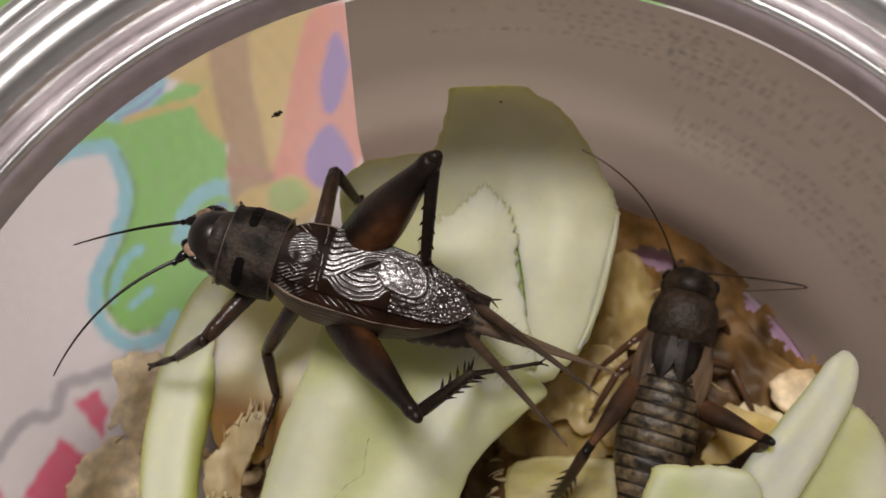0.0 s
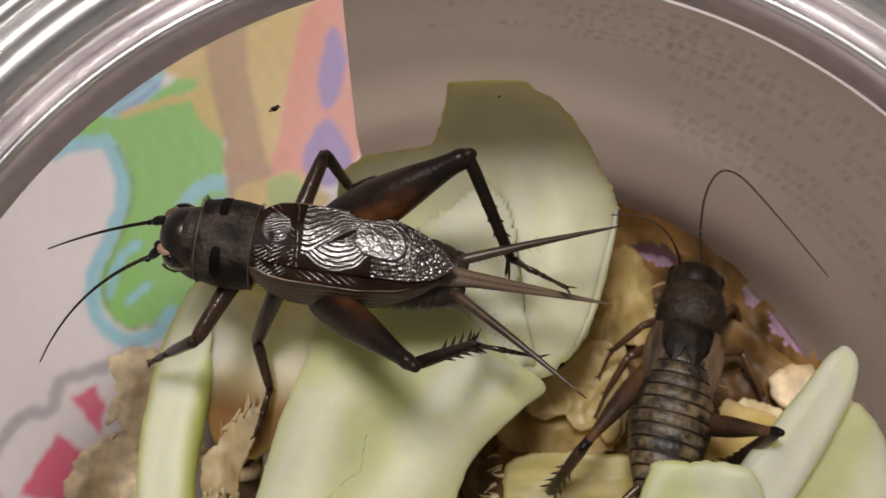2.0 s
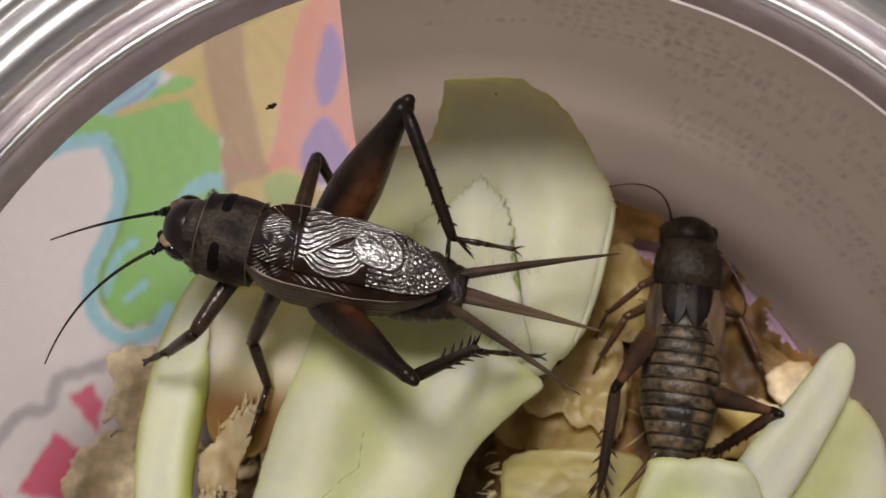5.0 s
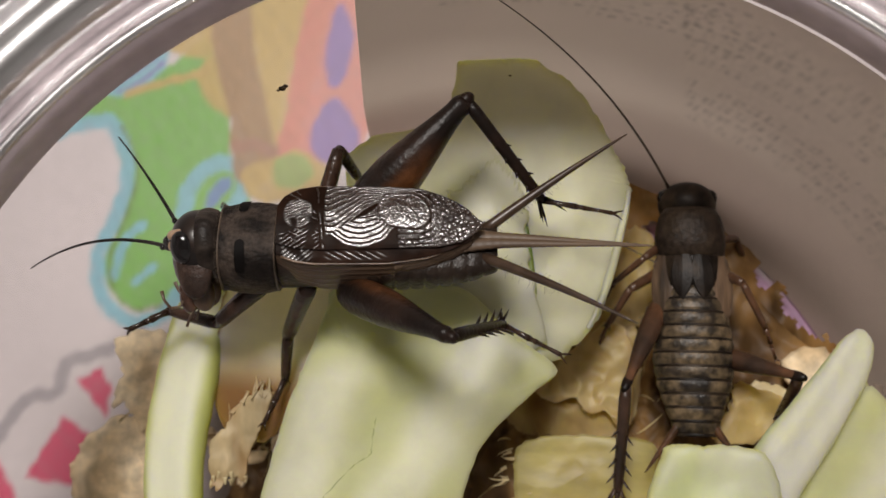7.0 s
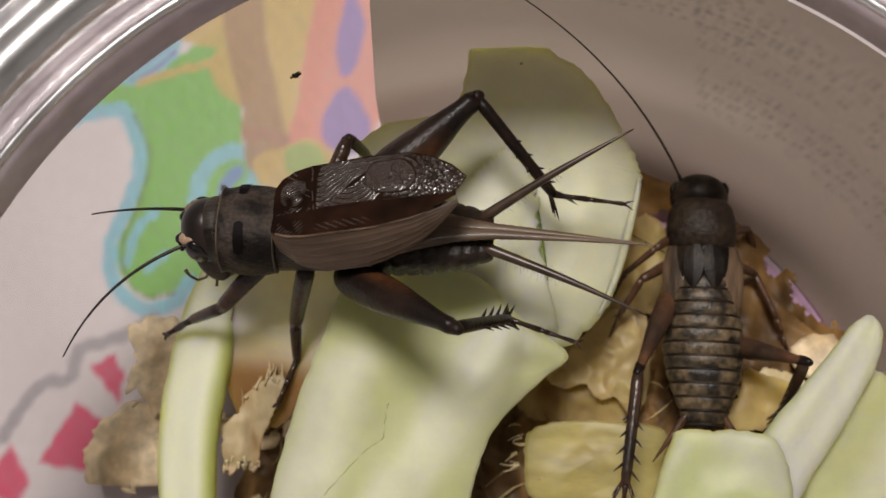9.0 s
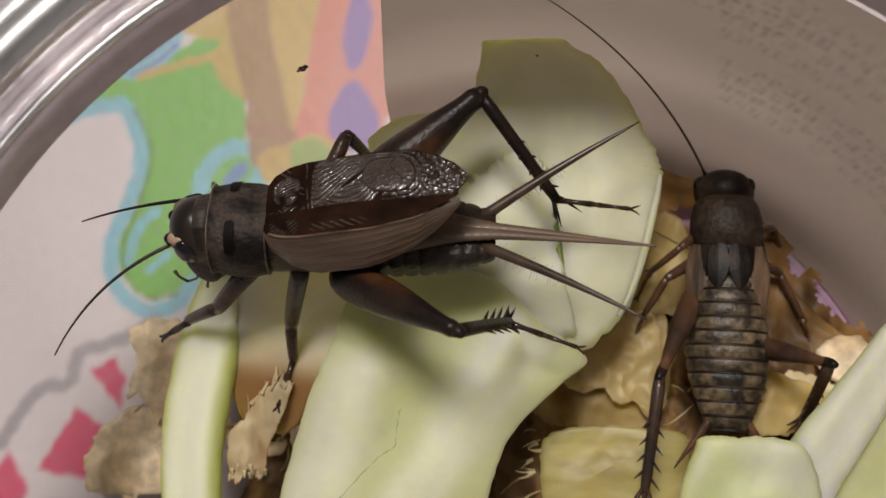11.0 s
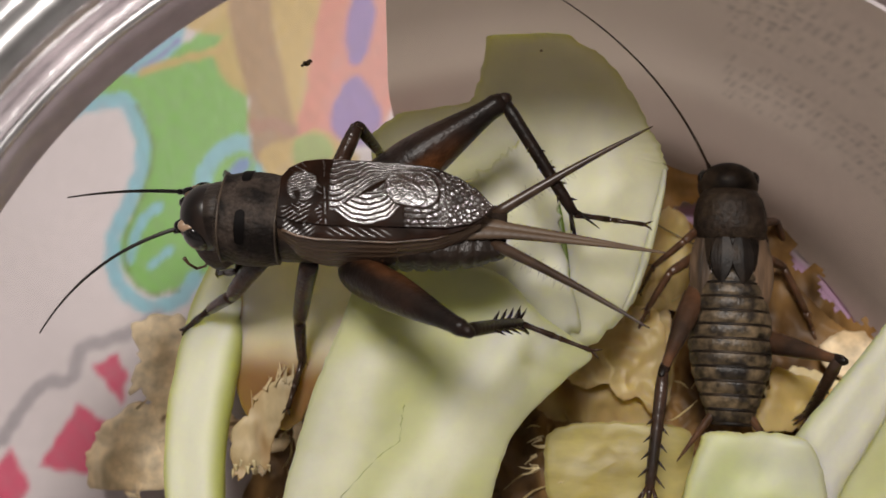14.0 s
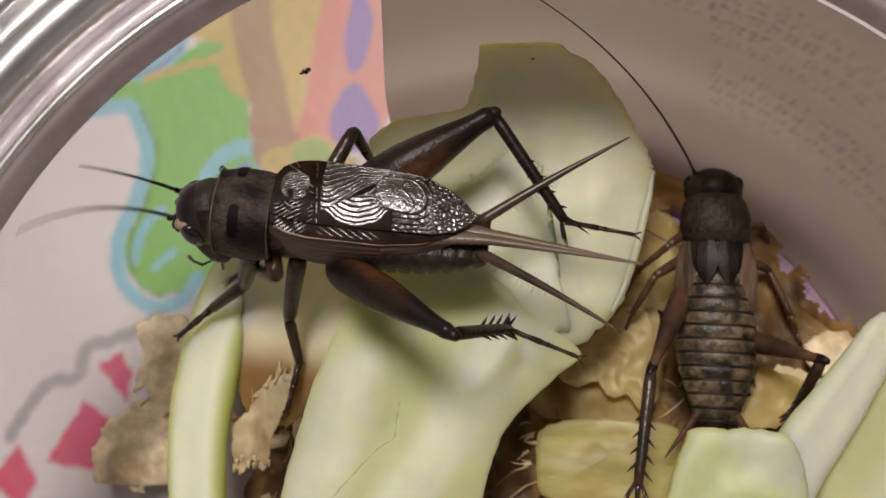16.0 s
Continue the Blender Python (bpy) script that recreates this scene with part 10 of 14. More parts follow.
    walk(black_cricket.parts["midR_femur"], [
        (0, along(-2, -1.9, -2.2, -0.92, -9.45, -3.84, 0.09, 0.07, 0.99)),
        (0.5, along(-2, -1.9, -2.2, 0.01, -9.37, -3.21, -0.08, 0.05, 1)),
        (1, along(-2, -1.9, -2.2, -1.27, -9.45, -4.02, 0.1, 0.05, 0.99)),
        (1.5, along(-2, -1.9, -2.2, -2.22, -9.58, -3.54, 0.1, 0.09, 0.99)),
        (1.625, along(-2, -1.9, -2.2, -2.9, -9.64, -2.62, 0.1, 0.11, 0.99)),
        (1.75, along(-2, -1.9, -2.2, -3.57, -9.52, -1.68, 0.09, 0.14, 0.99)),
        (2, along(-2, -1.9, -2.2, -3.56, -9.53, -1.72, 0.09, 0.14, 0.99)),
        (2.2, along(-2, -1.9, -2.2, -3.56, -9.53, -1.73, 0.09, 0.14, 0.99)),
        (2.5, along(-2, -1.9, -2.2, -3.32, -9.57, -2.66, 0.09, 0.14, 0.99)),
        (2.8, along(-2, -1.9, -2.2, -3.14, -9.61, -2.39, 0.09, 0.14, 0.99)),
        (2.9, along(-2, -1.9, -2.2, -2.09, -9.64, -3.16, 0.03, 0.11, 0.99)),
        (3, along(-2, -1.9, -2.2, -1.04, -9.45, -3.9, -0.03, 0.09, 1)),
        (5.5, along(-2, -1.9, -2.2, -2.25, -9.62, -3.3, 0.06, 0.1, 0.99)),
        (5.55, along(-2, -1.9, -2.2, -3.07, -9.58, -1.32, 0.05, 0.21, 0.98)),
        (5.6, along(-2, -1.9, -2.2, -3.81, -8.95, 0.6, 0.04, 0.31, 0.95)),
        (5.65, along(-2, -1.9, -2.2, -4.41, -7.8, 2.3, 0.03, 0.41, 0.91)),
        (6, along(-2, -1.9, -2.2, -4.4, -7.84, 2.26, 0.03, 0.41, 0.91)),
        (6.5, along(-2, -1.9, -2.2, -4.17, -7.89, 2.3, 0.03, 0.41, 0.91)),
        (7, along(-2, -1.9, -2.2, -4.12, -7.91, 2.29, 0.04, 0.41, 0.91)),
        (7.5, along(-2, -1.9, -2.2, -4.17, -7.87, 2.33, 0.04, 0.41, 0.91)),
        (8.1, along(-2, -1.9, -2.2, -4.23, -7.84, 2.34, 0.03, 0.41, 0.91)),
        (8.25, along(-2, -1.9, -2.2, -4.63, -7.75, 2.25, 0.03, 0.41, 0.91)),
        (8.5, along(-2, -1.9, -2.2, -4.63, -7.74, 2.26, 0.03, 0.41, 0.91)),
        (9, along(-2, -1.9, -2.2, -4.84, -7.74, 2.12, 0.05, 0.41, 0.91)),
        (11.3, along(-2, -1.9, -2.2, -5.07, -7.68, 2.04, 0.05, 0.41, 0.91)),
        (11.4, along(-2, -1.9, -2.2, -4.57, -7.8, 2.21, 0.03, 0.41, 0.91)),
        (11.5, along(-2, -1.9, -2.2, -4.56, -7.81, 2.21, 0.03, 0.41, 0.91)),
        (12, along(-2, -1.9, -2.2, -4.49, -7.81, 2.24, 0.03, 0.41, 0.91)),
        (12.5, along(-2, -1.9, -2.2, -4.47, -7.82, 2.23, 0.03, 0.41, 0.91)),
        (12.9, along(-2, -1.9, -2.2, -4.67, -7.78, 2.17, 0.03, 0.41, 0.91)),
        (13, along(-2, -1.9, -2.2, -4.67, -7.78, 2.18, 0.03, 0.41, 0.91)),
        (13.5, along(-2, -1.9, -2.2, -4.92, -7.75, 2.06, 0.04, 0.41, 0.91)),
        (14, along(-2, -1.9, -2.2, -4.82, -7.76, 2.1, 0.04, 0.41, 0.91)),
        (14.5, along(-2, -1.9, -2.2, -5.28, -7.65, 1.93, 0.06, 0.41, 0.91)),
        (15.5, along(-2, -1.9, -2.2, -5.28, -7.65, 1.93, 0.06, 0.41, 0.91)),
        (15.8, along(-2, -1.9, -2.2, -5.28, -7.65, 1.93, 0.06, 0.41, 0.91)),
        (16, along(-2, -1.9, -2.2, -4.9, -8.15, 1.46, 0.07, 0.41, 0.91))])
    walk(black_cricket.parts["midR_tibia"], [
        (0, along(-0.92, -9.45, -3.84, -3.06, -8.62, -8.05, 0.09, 0.07, 0.99)),
        (0.5, along(0.01, -9.37, -3.21, -1.68, -8.49, -7.62, -0.08, 0.05, 1)),
        (1, along(-1.27, -9.45, -4.02, -3.5, -8.3, -8.11, 0.1, 0.05, 0.99)),
        (1.5, along(-2.22, -9.58, -3.54, -4.58, -8.25, -7.5, 0.1, 0.09, 0.99)),
        (1.625, along(-2.9, -9.64, -2.62, -5.2, -8.33, -6.62, 0.1, 0.11, 0.99)),
        (1.75, along(-3.57, -9.52, -1.68, -5.79, -8.24, -5.74, 0.09, 0.14, 0.99)),
        (2, along(-3.56, -9.53, -1.72, -5.78, -8.24, -5.78, 0.09, 0.14, 0.99)),
        (2.2, along(-3.56, -9.53, -1.73, -5.79, -8.24, -5.79, 0.09, 0.14, 0.99)),
        (2.5, along(-3.32, -9.57, -2.66, -5.56, -8.23, -6.69, 0.09, 0.14, 0.99)),
        (2.8, along(-3.14, -9.61, -2.39, -5.38, -8.3, -6.42, 0.09, 0.14, 0.99)),
        (2.9, along(-2.09, -9.64, -3.16, -3.93, -8.65, -7.48, 0.03, 0.11, 0.99)),
        (3, along(-1.04, -9.45, -3.9, -2.45, -8.8, -8.44, -0.03, 0.09, 1)),
        (5.5, along(-2.25, -9.62, -3.3, -3.74, -8.71, -7.77, 0.06, 0.1, 0.99)),
        (5.55, along(-3.07, -9.58, -1.32, -4.46, -9.41, -5.91, 0.05, 0.21, 0.98)),
        (5.6, along(-3.81, -8.95, 0.6, -5.07, -9.52, -4, 0.04, 0.31, 0.95)),
        (5.65, along(-4.41, -7.8, 2.3, -5.51, -9.09, -2.19, 0.03, 0.41, 0.91)),
        (6, along(-4.4, -7.84, 2.26, -5.45, -9.01, -2.28, 0.03, 0.41, 0.91)),
        (6.5, along(-4.17, -7.89, 2.3, -5.25, -8.87, -2.27, 0.03, 0.41, 0.91)),
        (7, along(-4.12, -7.91, 2.29, -5.29, -8.56, -2.32, 0.04, 0.41, 0.91)),
        (7.5, along(-4.17, -7.87, 2.33, -5.33, -8.66, -2.26, 0.04, 0.41, 0.91)),
        (8.1, along(-4.23, -7.84, 2.34, -5.41, -8.7, -2.24, 0.03, 0.41, 0.91)),
        (8.25, along(-4.63, -7.75, 2.25, -5.82, -8.78, -2.29, 0.03, 0.41, 0.91)),
        (8.5, along(-4.63, -7.74, 2.26, -5.83, -8.79, -2.27, 0.03, 0.41, 0.91)),
        (9, along(-4.84, -7.74, 2.12, -5.99, -9.45, -2.22, 0.05, 0.41, 0.91)),
        (11.3, along(-5.07, -7.68, 2.04, -6.3, -9.03, -2.4, 0.05, 0.41, 0.91)),
        (11.4, along(-4.57, -7.8, 2.21, -5.84, -8.6, -2.35, 0.03, 0.41, 0.91)),
        (11.5, along(-4.56, -7.81, 2.21, -5.83, -8.59, -2.36, 0.03, 0.41, 0.91)),
        (12, along(-4.49, -7.81, 2.24, -5.76, -8.59, -2.33, 0.03, 0.41, 0.91)),
        (12.5, along(-4.47, -7.82, 2.23, -5.74, -8.62, -2.33, 0.03, 0.41, 0.91)),
        (12.9, along(-4.67, -7.78, 2.17, -5.75, -8.54, -2.44, 0.03, 0.41, 0.91)),
        (13, along(-4.67, -7.78, 2.18, -5.74, -8.54, -2.44, 0.03, 0.41, 0.91)),
        (13.5, along(-4.92, -7.75, 2.06, -6.24, -8.73, -2.45, 0.04, 0.41, 0.91)),
        (14, along(-4.82, -7.76, 2.1, -6.15, -8.85, -2.38, 0.04, 0.41, 0.91)),
        (14.5, along(-5.28, -7.65, 1.93, -6.49, -8.99, -2.52, 0.06, 0.41, 0.91)),
        (15.5, along(-5.28, -7.65, 1.93, -6.49, -8.99, -2.52, 0.06, 0.41, 0.91)),
        (15.8, along(-5.28, -7.65, 1.93, -6.49, -8.99, -2.52, 0.06, 0.41, 0.91)),
        (16, along(-4.9, -8.15, 1.46, -6.11, -9.03, -3.1, 0.07, 0.41, 0.91))])
    walk(black_cricket.parts["midR_foot"], [
        (0, along(-3.06, -8.62, -8.05, -4.49, -11.81, -11.04, 0.09, 0.07, 0.99)),
        (0.5, along(-1.68, -8.49, -7.62, -2.35, -11.41, -11.12, -0.08, 0.05, 1)),
        (1, along(-3.5, -8.3, -8.11, -5.15, -11.11, -11.36, 0.1, 0.05, 0.99)),
        (1.5, along(-4.58, -8.25, -7.5, -6.59, -11.3, -10.3, 0.1, 0.09, 0.99)),
        (1.625, along(-5.2, -8.33, -6.62, -7.44, -11.3, -9.33, 0.1, 0.11, 0.99)),
        (1.75, along(-5.79, -8.24, -5.74, -8.27, -11.12, -8.34, 0.09, 0.14, 0.99)),
        (2, along(-5.78, -8.24, -5.78, -8.26, -11.12, -8.38, 0.09, 0.14, 0.99)),
        (2.2, along(-5.79, -8.24, -5.79, -8.26, -11.11, -8.39, 0.09, 0.14, 0.99)),
        (2.5, along(-5.56, -8.23, -6.69, -8.08, -11.1, -9.26, 0.09, 0.14, 0.99)),
        (2.8, along(-5.38, -8.3, -6.42, -7.87, -11.18, -9, 0.09, 0.14, 0.99)),
        (2.9, along(-3.93, -8.65, -7.48, -5.8, -11.25, -10.78, 0.03, 0.11, 0.99)),
        (3, along(-2.45, -8.8, -8.44, -3.61, -11, -12.31, -0.03, 0.09, 1)),
        (5.5, along(-3.74, -8.71, -7.77, -5.25, -10.95, -11.5, 0.06, 0.1, 0.99)),
        (5.55, along(-4.46, -9.41, -5.91, -5.98, -11.5, -9.71, 0.05, 0.21, 0.98)),
        (5.6, along(-5.07, -9.52, -4, -6.59, -11.46, -7.88, 0.04, 0.31, 0.95)),
        (5.65, along(-5.51, -9.09, -2.19, -7.03, -10.88, -6.14, 0.03, 0.41, 0.91)),
        (6, along(-5.45, -9.01, -2.28, -6.97, -10.78, -6.25, 0.03, 0.41, 0.91)),
        (6.5, along(-5.25, -8.87, -2.27, -6.91, -10.7, -6.15, 0.03, 0.41, 0.91)),
        (7, along(-5.29, -8.56, -2.32, -7.06, -10.5, -6.1, 0.04, 0.41, 0.91)),
        (7.5, along(-5.33, -8.66, -2.26, -7.1, -10.51, -6.08, 0.04, 0.41, 0.91)),
        (8.1, along(-5.41, -8.7, -2.24, -7.19, -10.41, -6.12, 0.03, 0.41, 0.91)),
        (8.25, along(-5.82, -8.78, -2.29, -7.08, -10.38, -6.41, 0.03, 0.41, 0.91)),
        (8.5, along(-5.83, -8.79, -2.27, -7.09, -10.39, -6.39, 0.03, 0.41, 0.91)),
        (9, along(-5.99, -9.45, -2.22, -7.61, -10.55, -6.38, 0.05, 0.41, 0.91)),
        (11.3, along(-6.3, -9.03, -2.4, -7.61, -10.23, -6.64, 0.05, 0.41, 0.91)),
        (11.4, along(-5.84, -8.6, -2.35, -6.37, -10.37, -6.57, 0.03, 0.41, 0.91)),
        (11.5, along(-5.83, -8.59, -2.36, -6.35, -10.36, -6.57, 0.03, 0.41, 0.91)),
        (12, along(-5.76, -8.59, -2.33, -6.29, -10.37, -6.54, 0.03, 0.41, 0.91)),
        (12.5, along(-5.74, -8.62, -2.33, -6.17, -10.39, -6.55, 0.03, 0.41, 0.91)),
        (12.9, along(-5.75, -8.54, -2.44, -6.19, -10.32, -6.66, 0.03, 0.41, 0.91)),
        (13, along(-5.74, -8.54, -2.44, -6.18, -10.32, -6.66, 0.03, 0.41, 0.91)),
        (13.5, along(-6.24, -8.73, -2.45, -6.81, -10.28, -6.74, 0.04, 0.41, 0.91)),
        (14, along(-6.15, -8.85, -2.38, -7.24, -10.28, -6.61, 0.04, 0.41, 0.91)),
        (14.5, along(-6.49, -8.99, -2.52, -8.16, -10.18, -6.64, 0.06, 0.41, 0.91)),
        (15.5, along(-6.49, -8.99, -2.52, -8.16, -10.18, -6.64, 0.06, 0.41, 0.91)),
        (15.8, along(-6.49, -8.99, -2.52, -8.16, -10.18, -6.64, 0.06, 0.41, 0.91)),
        (16, along(-6.11, -9.03, -3.1, -7.59, -10.73, -7.11, 0.07, 0.41, 0.91))])
    walk(black_cricket.parts["foreR_femur"], [
        (0, along(1.6, -1.8, -2.2, 5.19, -2.83, -7.15, 0.09, 0.07, 0.99)),
        (0.5, along(1.6, -1.8, -2.2, 6.41, -2.26, -6.09, -0.08, 0.05, 1)),
        (1, along(1.6, -1.8, -2.2, 5.17, -2.68, -7.19, 0.1, 0.05, 0.99)),
        (1.5, along(1.6, -1.8, -2.2, 5.11, -3.38, -7.06, 0.1, 0.09, 0.99)),
        (1.542, along(1.6, -1.8, -2.2, 5.14, -4.15, -6.71, 0.1, 0.1, 0.99)),
        (1.583, along(1.6, -1.8, -2.2, 5.11, -4.88, -6.28, 0.1, 0.1, 0.99)),
        (1.625, along(1.6, -1.8, -2.2, 5.01, -5.54, -5.78, 0.1, 0.11, 0.99)),
        (1.667, along(1.6, -1.8, -2.2, 4.85, -6.14, -5.21, 0.1, 0.12, 0.99)),
        (1.708, along(1.6, -1.8, -2.2, 4.62, -6.66, -4.58, 0.09, 0.13, 0.99)),
        (1.75, along(1.6, -1.8, -2.2, 4.34, -7.09, -3.91, 0.09, 0.14, 0.99)),
        (1.792, along(1.6, -1.8, -2.2, 4.54, -6.77, -4.45, 0.09, 0.14, 0.99)),
        (1.833, along(1.6, -1.8, -2.2, 4.71, -6.4, -4.95, 0.09, 0.14, 0.99)),
        (1.875, along(1.6, -1.8, -2.2, 4.84, -5.98, -5.43, 0.09, 0.14, 0.99)),
        (1.917, along(1.6, -1.8, -2.2, 4.93, -5.52, -5.88, 0.09, 0.14, 0.99)),
        (1.958, along(1.6, -1.8, -2.2, 4.99, -5.01, -6.28, 0.09, 0.14, 0.99)),
        (2, along(1.6, -1.8, -2.2, 5.01, -4.47, -6.64, 0.09, 0.14, 0.99)),
        (2.04, along(1.6, -1.8, -2.2, 4.99, -5.15, -6.16, 0.09, 0.14, 0.99)),
        (2.08, along(1.6, -1.8, -2.2, 4.91, -5.78, -5.61, 0.09, 0.14, 0.99)),
        (2.12, along(1.6, -1.8, -2.2, 4.77, -6.33, -5, 0.09, 0.14, 0.99)),
        (2.16, along(1.6, -1.8, -2.2, 4.58, -6.8, -4.34, 0.09, 0.14, 0.99)),
        (2.2, along(1.6, -1.8, -2.2, 4.33, -7.18, -3.65, 0.09, 0.14, 0.99)),
        (2.5, along(1.6, -1.8, -2.2, 4.37, -7.18, -3.57, 0.09, 0.14, 0.99)),
        (2.8, along(1.6, -1.8, -2.2, 4.51, -7.17, -3.26, 0.09, 0.14, 0.99)),
        (2.84, along(1.6, -1.8, -2.2, 5.1, -6.62, -3.91, 0.07, 0.13, 0.99)),
        (2.88, along(1.6, -1.8, -2.2, 5.59, -5.94, -4.51, 0.04, 0.12, 0.99)),
        (2.92, along(1.6, -1.8, -2.2, 5.98, -5.14, -5.05, 0.02, 0.11, 0.99)),
        (2.96, along(1.6, -1.8, -2.2, 6.24, -4.25, -5.51, -0.01, 0.1, 1)),
        (3, along(1.6, -1.8, -2.2, 6.37, -3.29, -5.87, -0.03, 0.09, 1)),
        (5.5, along(1.6, -1.8, -2.2, 5.56, -3.53, -6.64, 0.06, 0.1, 0.99)),
        (5.55, along(1.6, -1.8, -2.2, 5.36, -3.53, -6.82, 0.05, 0.21, 0.98)),
        (5.6, along(1.6, -1.8, -2.2, 5.16, -3.52, -6.98, 0.04, 0.31, 0.95)),
        (5.65, along(1.6, -1.8, -2.2, 4.94, -3.52, -7.13, 0.03, 0.41, 0.91)),
        (6, along(1.6, -1.8, -2.2, 4.92, -3.46, -7.17, 0.03, 0.41, 0.91)),
        (6.5, along(1.6, -1.8, -2.2, 5.08, -3.3, -7.1, 0.03, 0.41, 0.91)),
        (7, along(1.6, -1.8, -2.2, 4.72, -3.19, -7.38, 0.04, 0.41, 0.91)),
        (7.5, along(1.6, -1.8, -2.2, 4.89, -2.78, -7.36, 0.04, 0.41, 0.91)),
        (8.1, along(1.6, -1.8, -2.2, 4.99, -3.15, -7.21, 0.03, 0.41, 0.91)),
        (8.15, along(1.6, -1.8, -2.2, 4.97, -3.3, -7.18, 0.03, 0.41, 0.91)),
        (8.2, along(1.6, -1.8, -2.2, 4.96, -3.45, -7.15, 0.03, 0.41, 0.91)),
        (8.25, along(1.6, -1.8, -2.2, 4.94, -3.59, -7.11, 0.03, 0.41, 0.91)),
        (8.5, along(1.6, -1.8, -2.2, 4.94, -3.61, -7.1, 0.03, 0.41, 0.91)),
        (8.667, along(1.6, -1.8, -2.2, 4.68, -3.52, -7.3, 0.03, 0.41, 0.91)),
        (8.833, along(1.6, -1.8, -2.2, 4.41, -3.42, -7.48, 0.04, 0.41, 0.91)),
        (9, along(1.6, -1.8, -2.2, 4.14, -3.32, -7.65, 0.05, 0.41, 0.91)),
        (11.3, along(1.6, -1.8, -2.2, 3.73, -3.3, -7.83, 0.05, 0.41, 0.91)),
        (11.35, along(1.6, -1.8, -2.2, 4.69, -2.58, -7.52, 0.04, 0.41, 0.91)),
        (11.4, along(1.6, -1.8, -2.2, 5.53, -1.83, -7, 0.03, 0.41, 0.91)),
        (11.5, along(1.6, -1.8, -2.2, 5.52, -1.84, -7, 0.03, 0.41, 0.91)),
        (12, along(1.6, -1.8, -2.2, 5.6, -1.8, -6.94, 0.03, 0.41, 0.91)),
        (12.167, along(1.6, -1.8, -2.2, 5.64, -1.81, -6.9, 0.03, 0.41, 0.91)),
        (12.333, along(1.6, -1.8, -2.2, 5.68, -1.82, -6.87, 0.03, 0.41, 0.91)),
        (12.5, along(1.6, -1.8, -2.2, 5.72, -1.83, -6.83, 0.03, 0.41, 0.91)),
        (12.633, along(1.6, -1.8, -2.2, 5.67, -1.76, -6.87, 0.03, 0.41, 0.91)),
        (12.767, along(1.6, -1.8, -2.2, 5.62, -1.68, -6.92, 0.03, 0.41, 0.91)),
        (12.9, along(1.6, -1.8, -2.2, 5.57, -1.61, -6.96, 0.03, 0.41, 0.91)),
        (13, along(1.6, -1.8, -2.2, 5.56, -1.62, -6.96, 0.03, 0.41, 0.91)),
        (13.5, along(1.6, -1.8, -2.2, 4.93, -1.5, -7.42, 0.04, 0.41, 0.91)),
        (14, along(1.6, -1.8, -2.2, 4.6, -2.17, -7.61, 0.04, 0.41, 0.91)),
        (14.5, along(1.6, -1.8, -2.2, 3.32, -2.08, -8.15, 0.06, 0.41, 0.91)),
        (15.5, along(1.6, -1.8, -2.2, 3.32, -2.08, -8.15, 0.06, 0.41, 0.91)),
        (15.8, along(1.6, -1.8, -2.2, 3.32, -2.08, -8.15, 0.06, 0.41, 0.91)),
        (15.85, along(1.6, -1.8, -2.2, 2.33, 0.32, -7.98, 0.06, 0.41, 0.91)),
        (15.9, along(1.6, -1.8, -2.2, 1.22, 2.35, -6.79, 0.07, 0.41, 0.91)),
        (15.95, along(1.6, -1.8, -2.2, 0.17, 3.64, -4.8, 0.07, 0.41, 0.91)),
        (16, along(1.6, -1.8, -2.2, -0.63, 3.98, -2.35, 0.07, 0.41, 0.91))])
